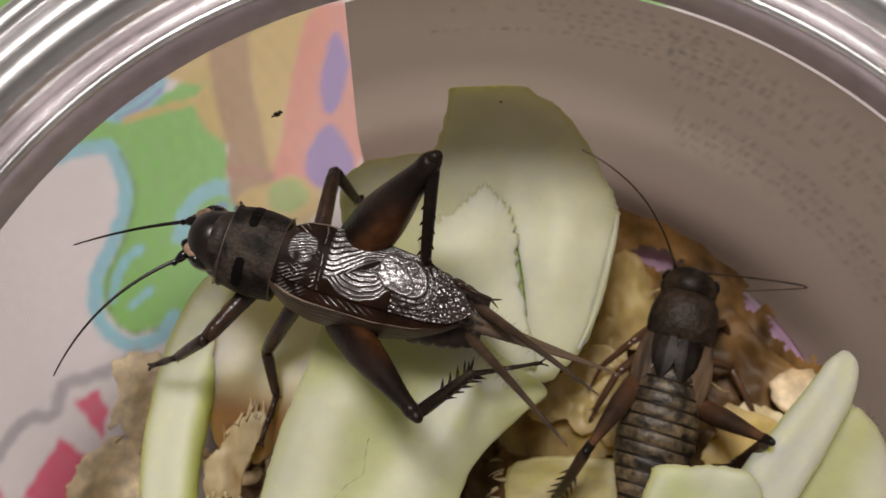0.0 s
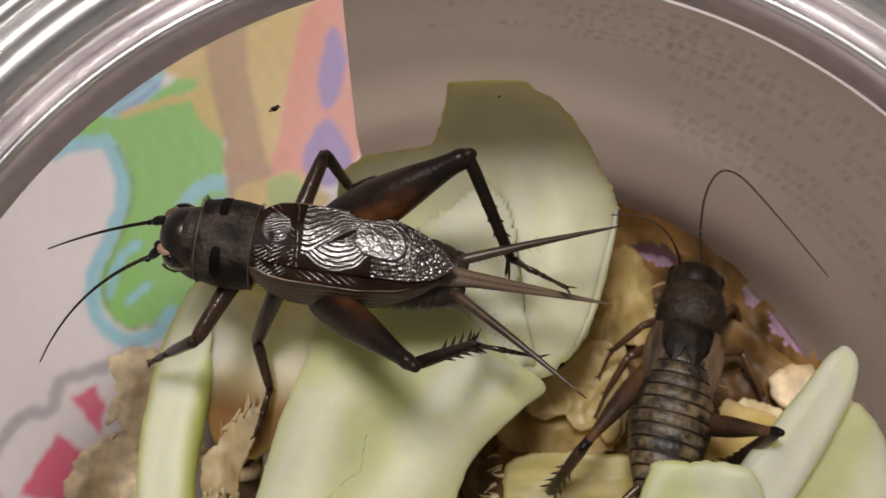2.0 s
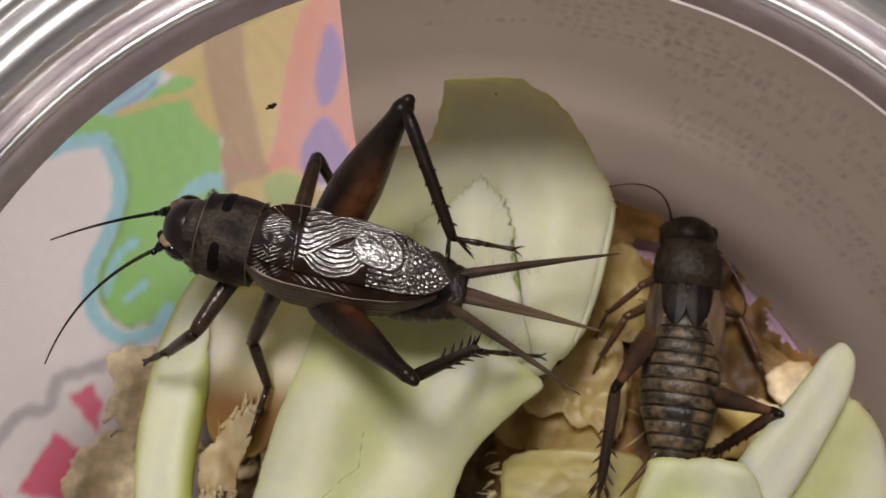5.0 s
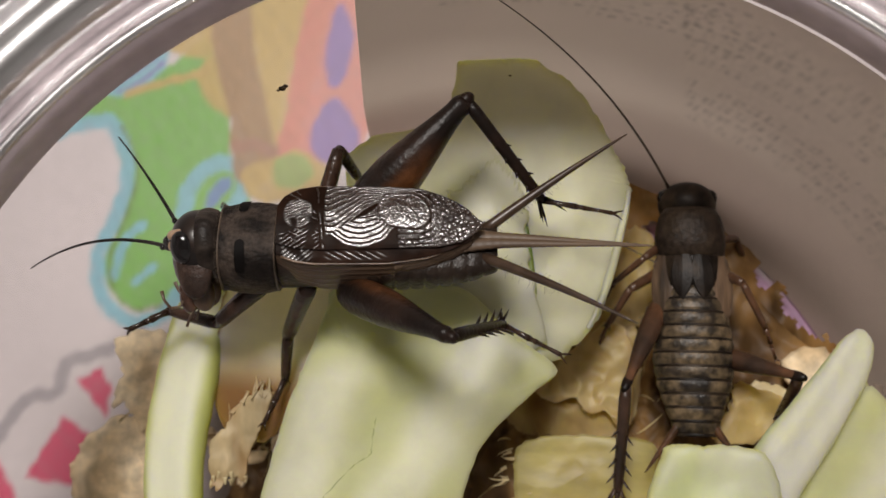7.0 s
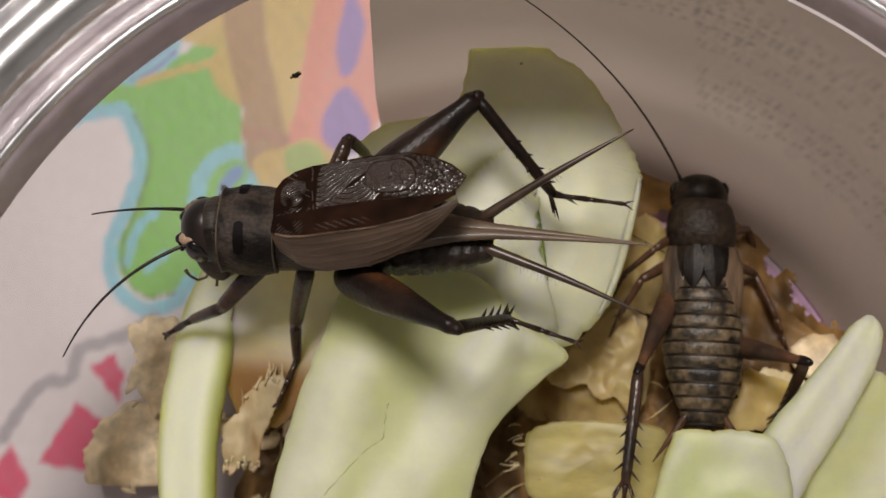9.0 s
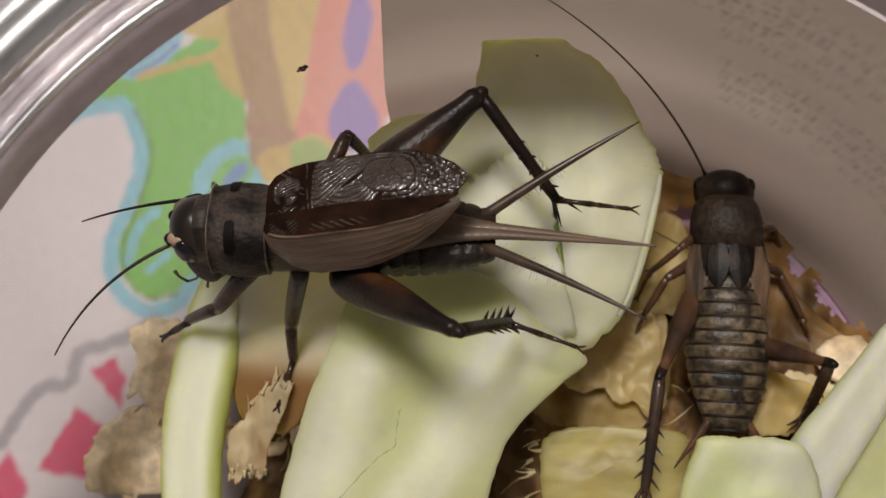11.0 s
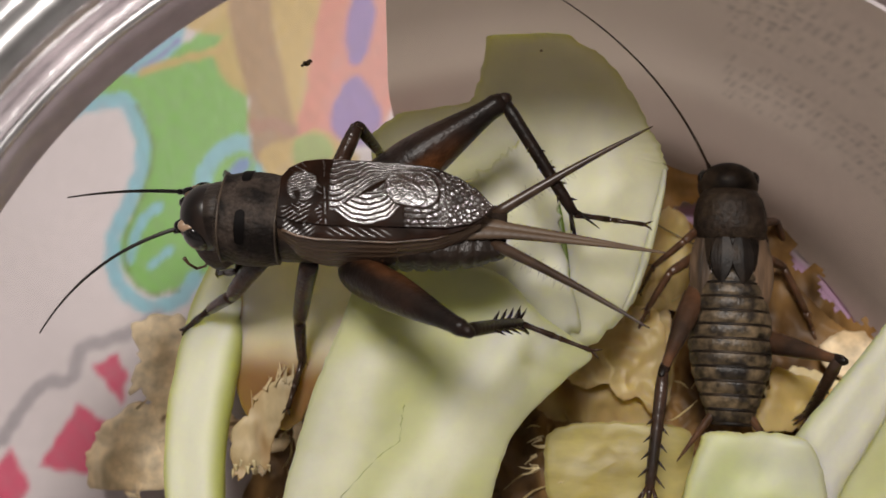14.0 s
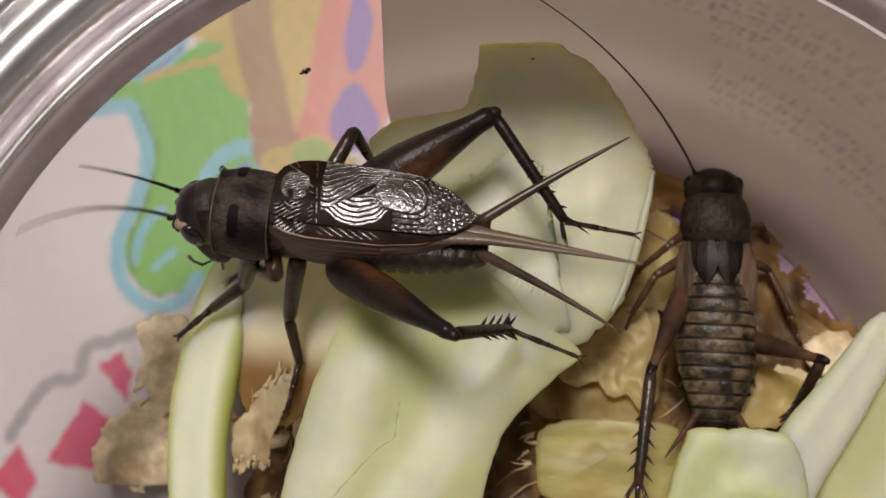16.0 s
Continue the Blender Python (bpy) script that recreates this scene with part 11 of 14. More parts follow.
    walk(black_cricket.parts["foreR_tibia"], [
        (0, along(5.19, -2.83, -7.15, 4.45, -0.46, -3.04, 0.09, 0.07, 0.99)),
        (0.5, along(6.41, -2.26, -6.09, 4.91, -0.02, -2.11, -0.08, 0.05, 1)),
        (1, along(5.17, -2.68, -7.19, 4.43, -0.38, -3.04, 0.1, 0.05, 0.99)),
        (1.5, along(5.11, -3.38, -7.06, 4.47, -0.88, -3.02, 0.1, 0.09, 0.99)),
        (1.542, along(5.14, -4.15, -6.71, 5.98, -1.03, -3.16, 0.1, 0.1, 0.99)),
        (1.583, along(5.11, -4.88, -6.28, 7.32, -1.53, -3.65, 0.1, 0.1, 0.99)),
        (1.625, along(5.01, -5.54, -5.78, 8.33, -2.38, -4.39, 0.1, 0.11, 0.99)),
        (1.667, along(4.85, -6.14, -5.21, 8.88, -3.54, -5.23, 0.1, 0.12, 0.99)),
        (1.708, along(4.62, -6.66, -4.58, 8.87, -4.94, -6.01, 0.09, 0.13, 0.99)),
        (1.75, along(4.34, -7.09, -3.91, 8.29, -6.46, -6.58, 0.09, 0.14, 0.99)),
        (1.792, along(4.54, -6.77, -4.45, 8.74, -5.01, -5.97, 0.09, 0.14, 0.99)),
        (1.833, along(4.71, -6.4, -4.95, 8.68, -3.72, -5.15, 0.09, 0.14, 0.99)),
        (1.875, along(4.84, -5.98, -5.43, 8.13, -2.68, -4.29, 0.09, 0.14, 0.99)),
        (1.917, along(4.93, -5.52, -5.88, 7.16, -1.98, -3.52, 0.09, 0.14, 0.99)),
        (1.958, along(4.99, -5.01, -6.28, 5.9, -1.64, -2.98, 0.09, 0.14, 0.99)),
        (2, along(5.01, -4.47, -6.64, 4.5, -1.66, -2.78, 0.09, 0.14, 0.99)),
        (2.04, along(4.99, -5.15, -6.16, 6.19, -1.69, -3.06, 0.09, 0.14, 0.99)),
        (2.08, along(4.91, -5.78, -5.61, 7.62, -2.26, -3.79, 0.09, 0.14, 0.99)),
        (2.12, along(4.77, -6.33, -5, 8.53, -3.34, -4.77, 0.09, 0.14, 0.99)),
        (2.16, along(4.58, -6.8, -4.34, 8.74, -4.86, -5.74, 0.09, 0.14, 0.99)),
        (2.2, along(4.33, -7.18, -3.65, 8.19, -6.61, -6.43, 0.09, 0.14, 0.99)),
        (2.5, along(4.37, -7.18, -3.57, 8.3, -6.34, -6.19, 0.09, 0.14, 0.99)),
        (2.8, along(4.51, -7.17, -3.26, 8.44, -6.33, -5.89, 0.09, 0.14, 0.99)),
        (2.84, along(5.1, -6.62, -3.91, 9.16, -4.34, -5.07, 0.07, 0.13, 0.99)),
        (2.88, along(5.59, -5.94, -4.51, 9.04, -2.64, -3.98, 0.04, 0.12, 0.99)),
        (2.92, along(5.98, -5.14, -5.05, 8.17, -1.44, -2.93, 0.02, 0.11, 0.99)),
        (2.96, along(6.24, -4.25, -5.51, 6.77, -0.82, -2.19, -0.01, 0.1, 1)),
        (3, along(6.37, -3.29, -5.87, 5.15, -0.78, -1.97, -0.03, 0.09, 1)),
        (5.5, along(5.56, -3.53, -6.64, 4.72, -0.95, -2.68, 0.06, 0.1, 0.99)),
        (5.55, along(5.36, -3.53, -6.82, 7.24, 0.28, -4.58, 0.05, 0.21, 0.98)),
        (5.6, along(5.16, -3.52, -6.98, 8.79, -0.45, -7.63, 0.04, 0.31, 0.95)),
        (5.65, along(4.94, -3.52, -7.13, 8.44, -2.78, -10.33, 0.03, 0.41, 0.91)),
        (6, along(4.92, -3.46, -7.17, 8.41, -2.73, -10.38, 0.03, 0.41, 0.91)),
        (6.5, along(5.08, -3.3, -7.1, 8.54, -2.56, -10.35, 0.03, 0.41, 0.91)),
        (7, along(4.72, -3.19, -7.38, 8.15, -2.4, -10.64, 0.04, 0.41, 0.91)),
        (7.5, along(4.89, -2.78, -7.36, 8.35, -2.02, -10.61, 0.04, 0.41, 0.91)),
        (8.1, along(4.99, -3.15, -7.21, 8.48, -2.41, -10.42, 0.03, 0.41, 0.91)),
        (8.15, along(4.97, -3.3, -7.18, 8.54, -2.95, -10.38, 0.03, 0.41, 0.91)),
        (8.2, along(4.96, -3.45, -7.15, 8.57, -3.49, -10.31, 0.03, 0.41, 0.91)),
        (8.25, along(4.94, -3.59, -7.11, 8.57, -4.03, -10.22, 0.03, 0.41, 0.91)),
        (8.5, along(4.94, -3.61, -7.1, 8.57, -4.05, -10.21, 0.03, 0.41, 0.91)),
        (8.667, along(4.68, -3.52, -7.3, 8.01, -3.87, -10.74, 0.03, 0.41, 0.91)),
        (8.833, along(4.41, -3.42, -7.48, 7.42, -3.69, -11.22, 0.04, 0.41, 0.91)),
        (9, along(4.14, -3.32, -7.65, 6.79, -3.49, -11.65, 0.05, 0.41, 0.91)),
        (11.3, along(3.73, -3.3, -7.83, 6.32, -3.57, -11.86, 0.05, 0.41, 0.91)),
        (11.35, along(4.69, -2.58, -7.52, 6.48, 1.54, -9.2, 0.04, 0.41, 0.91)),
        (11.4, along(5.53, -1.83, -7, 4.54, 2.14, -4.48, 0.03, 0.41, 0.91)),
        (11.5, along(5.52, -1.84, -7, 4.54, 2.12, -4.48, 0.03, 0.41, 0.91)),
        (12, along(5.6, -1.8, -6.94, 4.4, 2.14, -4.47, 0.03, 0.41, 0.91)),
        (12.167, along(5.64, -1.81, -6.9, 4.4, 2.07, -4.37, 0.03, 0.41, 0.91)),
        (12.333, along(5.68, -1.82, -6.87, 4.4, 2.01, -4.27, 0.03, 0.41, 0.91)),
        (12.5, along(5.72, -1.83, -6.83, 4.4, 1.94, -4.18, 0.03, 0.41, 0.91)),
        (12.633, along(5.67, -1.76, -6.87, 4.34, 2.01, -4.22, 0.03, 0.41, 0.91)),
        (12.767, along(5.62, -1.68, -6.92, 4.28, 2.08, -4.26, 0.03, 0.41, 0.91)),
        (12.9, along(5.57, -1.61, -6.96, 4.22, 2.15, -4.3, 0.03, 0.41, 0.91)),
        (13, along(5.56, -1.62, -6.96, 4.22, 2.14, -4.3, 0.03, 0.41, 0.91)),
        (13.5, along(4.93, -1.5, -7.42, 3.55, 2.24, -4.75, 0.04, 0.41, 0.91)),
        (14, along(4.6, -2.17, -7.61, 3.81, 1.68, -4.86, 0.04, 0.41, 0.91)),
        (14.5, along(3.32, -2.08, -8.15, 2.56, 1.78, -5.4, 0.06, 0.41, 0.91)),
        (15.5, along(3.32, -2.08, -8.15, 2.56, 1.78, -5.4, 0.06, 0.41, 0.91)),
        (15.8, along(3.32, -2.08, -8.15, 2.56, 1.78, -5.4, 0.06, 0.41, 0.91)),
        (15.85, along(2.33, 0.32, -7.98, 4.36, 4.47, -6.68, 0.06, 0.41, 0.91)),
        (15.9, along(1.22, 2.35, -6.79, 5.15, 5, -7.5, 0.07, 0.41, 0.91)),
        (15.95, along(0.17, 3.64, -4.8, 4.32, 3.66, -7.21, 0.07, 0.41, 0.91)),
        (16, along(-0.63, 3.98, -2.35, 1.95, 1.35, -5.43, 0.07, 0.41, 0.91))])
    walk(black_cricket.parts["foreR_foot"], [
        (0, along(4.45, -0.46, -3.04, 3.95, 1.34, 0.38, 0.09, 0.07, 0.99)),
        (0.5, along(4.91, -0.02, -2.11, 3.78, 1.68, 1.21, -0.08, 0.05, 1)),
        (1, along(4.43, -0.38, -3.04, 3.93, 1.37, 0.4, 0.1, 0.05, 0.99)),
        (1.5, along(4.47, -0.88, -3.02, 4.04, 1.04, 0.35, 0.1, 0.09, 0.99)),
        (1.542, along(5.98, -1.03, -3.16, 6.47, 0.83, 0.23, 0.1, 0.1, 0.99)),
        (1.583, along(7.32, -1.53, -3.65, 8.71, 0.19, -0.43, 0.1, 0.1, 0.99)),
        (1.625, along(8.33, -2.38, -4.39, 10.53, -0.91, -1.52, 0.1, 0.11, 0.99)),
        (1.667, along(8.88, -3.54, -5.23, 11.77, -2.4, -2.87, 0.1, 0.12, 0.99)),
        (1.708, along(8.87, -4.94, -6.01, 12.29, -4.2, -4.3, 0.09, 0.13, 0.99)),
        (1.75, along(8.29, -6.46, -6.58, 12.05, -6.15, -5.6, 0.09, 0.14, 0.99)),
        (1.792, along(8.74, -5.01, -5.97, 12.17, -4.22, -4.3, 0.09, 0.14, 0.99)),
        (1.833, along(8.68, -3.72, -5.15, 11.6, -2.48, -2.88, 0.09, 0.14, 0.99)),
        (1.875, along(8.13, -2.68, -4.29, 10.37, -1.07, -1.54, 0.09, 0.14, 0.99)),
        (1.917, along(7.16, -1.98, -3.52, 8.61, -0.07, -0.44, 0.09, 0.14, 0.99)),
        (1.958, along(5.9, -1.64, -2.98, 6.47, 0.45, 0.26, 0.09, 0.14, 0.99)),
        (2, along(4.5, -1.66, -2.78, 4.17, 0.51, 0.45, 0.09, 0.14, 0.99)),
        (2.04, along(6.19, -1.69, -3.06, 6.94, 0.37, 0.17, 0.09, 0.14, 0.99)),
        (2.08, along(7.62, -2.26, -3.79, 9.39, -0.45, -0.82, 0.09, 0.14, 0.99)),
        (2.12, along(8.53, -3.34, -4.77, 11.19, -1.93, -2.29, 0.09, 0.14, 0.99)),
        (2.16, along(8.74, -4.86, -5.74, 12.08, -3.96, -3.94, 0.09, 0.14, 0.99)),
        (2.2, along(8.19, -6.61, -6.43, 11.96, -6.29, -5.46, 0.09, 0.14, 0.99)),
        (2.5, along(8.3, -6.34, -6.19, 12.07, -6.04, -5.22, 0.09, 0.14, 0.99)),
        (2.8, along(8.44, -6.33, -5.89, 12.2, -6, -4.91, 0.09, 0.14, 0.99)),
        (2.84, along(9.16, -4.34, -5.07, 12.44, -3.45, -3.15, 0.07, 0.13, 0.99)),
        (2.88, along(9.04, -2.64, -3.98, 11.52, -1.27, -1.3, 0.04, 0.12, 0.99)),
        (2.92, along(8.17, -1.44, -2.93, 9.62, 0.29, 0.25, 0.02, 0.11, 0.99)),
        (2.96, along(6.77, -0.82, -2.19, 7.06, 1.09, 1.2, -0.01, 0.1, 1)),
        (3, along(5.15, -0.78, -1.97, 4.23, 1.15, 1.3, -0.03, 0.09, 1)),
        (5.5, along(4.72, -0.95, -2.68, 4.12, 1.02, 0.63, 0.06, 0.1, 0.99)),
        (5.55, along(7.24, 0.28, -4.58, 8.35, 3.72, -3.1, 0.05, 0.21, 0.98)),
        (5.6, along(8.79, -0.45, -7.63, 10.98, 2.55, -8.79, 0.04, 0.31, 0.95)),
        (5.65, along(8.44, -2.78, -10.33, 10.52, -1.86, -13.5, 0.03, 0.41, 0.91)),
        (6, along(8.41, -2.73, -10.38, 10.48, -1.8, -13.55, 0.03, 0.41, 0.91)),
        (6.5, along(8.54, -2.56, -10.35, 11.08, -2.05, -13.27, 0.03, 0.41, 0.91)),
        (7, along(8.15, -2.4, -10.64, 10.68, -1.87, -13.56, 0.04, 0.41, 0.91)),
        (7.5, along(8.35, -2.02, -10.61, 10.89, -1.51, -13.52, 0.04, 0.41, 0.91)),
        (8.1, along(8.48, -2.41, -10.42, 10.85, -2.01, -13.5, 0.03, 0.41, 0.91)),
        (8.15, along(8.54, -2.95, -10.38, 11.29, -3.28, -13.12, 0.03, 0.41, 0.91)),
        (8.2, along(8.57, -3.49, -10.31, 11.57, -4.53, -12.57, 0.03, 0.41, 0.91)),
        (8.25, along(8.57, -4.03, -10.22, 11.66, -5.72, -11.88, 0.03, 0.41, 0.91)),
        (8.5, along(8.57, -4.05, -10.21, 11.67, -5.74, -11.87, 0.03, 0.41, 0.91)),
        (8.667, along(8.01, -3.87, -10.74, 10.75, -5.43, -13.03, 0.03, 0.41, 0.91)),
        (8.833, along(7.42, -3.69, -11.22, 9.71, -5.05, -14.06, 0.04, 0.41, 0.91)),
        (9, along(6.79, -3.49, -11.65, 8.54, -4.62, -14.94, 0.05, 0.41, 0.91)),
        (11.3, along(6.32, -3.57, -11.86, 8.04, -4.73, -15.16, 0.05, 0.41, 0.91)),
        (11.35, along(6.48, 1.54, -9.2, 8.82, 0.27, -12.05, 0.04, 0.41, 0.91)),
        (11.4, along(4.54, 2.14, -4.48, 7.4, 0.79, -6.76, 0.03, 0.41, 0.91)),
        (11.5, along(4.54, 2.12, -4.48, 7.4, 0.78, -6.77, 0.03, 0.41, 0.91)),
        (12, along(4.4, 2.14, -4.47, 7.44, 0.9, -6.58, 0.03, 0.41, 0.91)),
        (12.167, along(4.4, 2.07, -4.37, 6.79, 0.35, -6.93, 0.03, 0.41, 0.91)),
        (12.333, along(4.4, 2.01, -4.27, 6.01, -0.1, -7.13, 0.03, 0.41, 0.91)),
        (12.5, along(4.4, 1.94, -4.18, 5.14, -0.44, -7.17, 0.03, 0.41, 0.91)),
        (12.633, along(4.34, 2.01, -4.22, 5.75, -0.07, -7.2, 0.03, 0.41, 0.91)),
        (12.767, along(4.28, 2.08, -4.26, 6.31, 0.37, -7.12, 0.03, 0.41, 0.91)),
        (12.9, along(4.22, 2.15, -4.3, 6.8, 0.87, -6.93, 0.03, 0.41, 0.91)),
        (13, along(4.22, 2.14, -4.3, 6.79, 0.86, -6.94, 0.03, 0.41, 0.91)),
        (13.5, along(3.55, 2.24, -4.75, 6.33, 0.92, -7.15, 0.04, 0.41, 0.91)),
        (14, along(3.81, 1.68, -4.86, 6.26, 0.39, -7.61, 0.04, 0.41, 0.91)),
        (14.5, along(2.56, 1.78, -5.4, 4.99, 0.53, -8.19, 0.06, 0.41, 0.91)),
        (15.5, along(2.56, 1.78, -5.4, 4.99, 0.53, -8.19, 0.06, 0.41, 0.91)),
        (15.8, along(2.56, 1.78, -5.4, 4.99, 0.53, -8.19, 0.06, 0.41, 0.91)),
        (15.85, along(4.36, 4.47, -6.68, 6.87, 3.58, -9.53, 0.06, 0.41, 0.91)),
        (15.9, along(5.15, 5, -7.5, 7.72, 4.47, -10.39, 0.07, 0.41, 0.91)),
        (15.95, along(4.32, 3.66, -7.21, 6.92, 3.5, -10.12, 0.07, 0.41, 0.91)),
        (16, along(1.95, 1.35, -5.43, 4.56, 1.56, -8.32, 0.07, 0.41, 0.91))])
    walk(black_cricket.parts["cercus_-1"], [
        (0, along(-15.6, -1.2, 0.4, -25.94, 3.96, 7.94, 0, 0, 1)),
        (0.5, along(-15.6, -1.2, 0.4, -27.18, 4.7, 5.04, 0, 0, 1)),
        (1, along(-15.6, -1.2, 0.4, -26.73, 4.9, 5.82, 0, 0, 1)),
        (1.5, along(-15.6, -1.2, 0.4, -26.54, 5.38, 5.63, 0, 0, 1)),
        (1.75, along(-15.6, -1.2, 0.4, -28.49, -6.1, 0.98, 0, 0, 1)),
        (2, along(-15.6, -1.2, 0.4, -28.48, -6.13, 0.86, 0, 0, 1)),
        (2.2, along(-15.6, -1.2, 0.4, -28.49, -6.11, 0.92, 0, 0, 1)),
        (2.5, along(-15.6, -1.2, 0.4, -28.38, -5.93, 2.58, 0, 0, 1)),
        (2.8, along(-15.6, -1.2, 0.4, -28.34, -6.32, 1.78, 0, 0, 1)),
        (3, along(-15.6, -1.2, 0.4, -27.12, -1.11, 8, 0, 0, 1)),
        (5.5, along(-15.6, -1.2, 0.4, -27.53, -7.26, -2.98, 0, 0, 1)),
        (5.65, along(-15.6, -1.2, 0.4, -27.27, -5.78, 6.17, 0, 0, 1)),
        (6, along(-15.6, -1.2, 0.4, -27.34, -6.56, 5.28, 0, 0, 1)),
        (6.5, along(-15.6, -1.2, 0.4, -27.1, -8.12, 3.61, 0, 0, 1)),
        (7, along(-15.6, -1.2, 0.4, -27.01, -8.4, 3.31, 0, 0, 1)),
        (7.5, along(-15.6, -1.2, 0.4, -27.12, -8.18, 3.42, 0, 0, 1)),
        (8.1, along(-15.6, -1.2, 0.4, -27.23, -7.92, 3.57, 0, 0, 1)),
        (8.25, along(-15.6, -1.2, 0.4, -27.54, -5.95, 5.43, 0, 0, 1)),
        (8.5, along(-15.6, -1.2, 0.4, -27.49, -5.61, 5.84, 0, 0, 1)),
        (9, along(-15.6, -1.2, 0.4, -27.22, -5.85, 6.22, 0, 0, 1)),
        (11.3, along(-15.6, -1.2, 0.4, -27.44, -7.03, 4.42, 0, 0, 1)),
        (11.4, along(-15.6, -1.2, 0.4, -27.63, -6.85, 4.1, 0, 0, 1)),
        (11.5, along(-15.6, -1.2, 0.4, -27.62, -7.03, 3.87, 0, 0, 1)),
        (12, along(-15.6, -1.2, 0.4, -27.65, -7.1, 3.62, 0, 0, 1)),
        (12.5, along(-15.6, -1.2, 0.4, -27.73, -7.04, 3.43, 0, 0, 1)),
        (12.9, along(-15.6, -1.2, 0.4, -27.03, -8.84, 1.56, 0, 0, 1)),
        (13, along(-15.6, -1.2, 0.4, -27.02, -8.87, 1.52, 0, 0, 1)),
        (13.5, along(-15.6, -1.2, 0.4, -27.37, -5.62, 6.1, 0, 0, 1)),
        (14, along(-15.6, -1.2, 0.4, -27.27, -7.74, 3.8, 0, 0, 1)),
        (14.5, along(-15.6, -1.2, 0.4, -27.31, -7.34, 4.34, 0, 0, 1)),
        (15.5, along(-15.6, -1.2, 0.4, -27.31, -7.34, 4.34, 0, 0, 1)),
        (15.8, along(-15.6, -1.2, 0.4, -27.31, -7.34, 4.34, 0, 0, 1)),
        (16, along(-15.6, -1.2, 0.4, -26.78, -8.13, 4.57, 0, 0, 1))])
    walk(black_cricket.parts["tail_-1"], [
        (0, along(-9, 0.2, 1.1, -4.03, 0.15, 1.65, 0, 0, 1)),
        (0.5, along(-9, 0.2, 1.1, -4.2, 0.38, 2.48, 0, 0, 1)),
        (1, along(-9, 0.2, 1.1, -4.01, 0.54, 1.2, 0, 0, 1)),
        (1.5, along(-9, 0.2, 1.1, -4.01, 0.2, 1.37, 0, 0, 1)),
        (1.75, along(-9, 0.2, 1.1, -4.01, 0.19, 1.32, 0, 0, 1)),
        (2, along(-9, 0.2, 1.1, -4.01, 0.2, 1.36, 0, 0, 1)),
        (2.2, along(-9, 0.2, 1.1, -4.01, 0.19, 1.34, 0, 0, 1)),
        (2.5, along(-9, 0.2, 1.1, -4, 0.24, 1.22, 0, 0, 1)),
        (2.8, along(-9, 0.2, 1.1, -4.03, 0.35, 1.58, 0, 0, 1)),
        (3, along(-9, 0.2, 1.1, -4.19, 0.51, 2.41, 0, 0, 1)),
        (5.5, along(-9, 0.2, 1.1, -4.08, 0.26, 1.97, 0, 0, 1)),
        (5.65, along(-9, 0.2, 1.1, -4.05, -0.34, 0.61, 0, 0, 1)),
        (6, along(-9, 0.2, 1.1, -4.01, -0.07, 1, 0, 0, 1)),
        (6.5, along(-9, 0.2, 1.1, -4, 0.23, 1.3, 0, 0, 1)),
        (7, along(-9, 0.2, 1.1, -4, 0.09, 1.07, 0, 0, 1)),
        (7.5, along(-9, 0.2, 1.1, -4.01, -0.03, 0.97, 0, 0, 1)),
        (8.1, along(-9, 0.2, 1.1, -4.05, -0.31, 0.66, 0, 0, 1)),
        (8.25, along(-9, 0.2, 1.1, -4.06, -0.42, 0.67, 0, 0, 1)),
        (8.5, along(-9, 0.2, 1.1, -4.06, -0.42, 0.67, 0, 0, 1)),
        (9, along(-9, 0.2, 1.1, -4.06, -0.36, 0.61, 0, 0, 1)),
        (11.3, along(-9, 0.2, 1.1, -4.02, -0.18, 0.98, 0, 0, 1)),
        (11.4, along(-9, 0.2, 1.1, -4.07, -0.56, 0.7, 0, 0, 1)),
        (11.5, along(-9, 0.2, 1.1, -4.07, -0.56, 0.7, 0, 0, 1)),
        (12, along(-9, 0.2, 1.1, -4.07, -0.56, 0.7, 0, 0, 1)),
        (12.5, along(-9, 0.2, 1.1, -4.08, -0.59, 0.71, 0, 0, 1)),
        (12.9, along(-9, 0.2, 1.1, -4.07, -0.55, 0.68, 0, 0, 1)),
        (13, along(-9, 0.2, 1.1, -4.07, -0.55, 0.68, 0, 0, 1)),
        (13.5, along(-9, 0.2, 1.1, -4.07, -0.5, 0.66, 0, 0, 1)),
        (14, along(-9, 0.2, 1.1, -4.01, -0.11, 1.17, 0, 0, 1)),
        (14.5, along(-9, 0.2, 1.1, -4.06, -0.39, 0.61, 0, 0, 1)),
        (15.5, along(-9, 0.2, 1.1, -4.06, -0.39, 0.61, 0, 0, 1)),
        (15.8, along(-9, 0.2, 1.1, -4.06, -0.39, 0.61, 0, 0, 1)),
        (16, along(-9, 0.2, 1.1, -4.06, -0.36, 0.59, 0, 0, 1))])
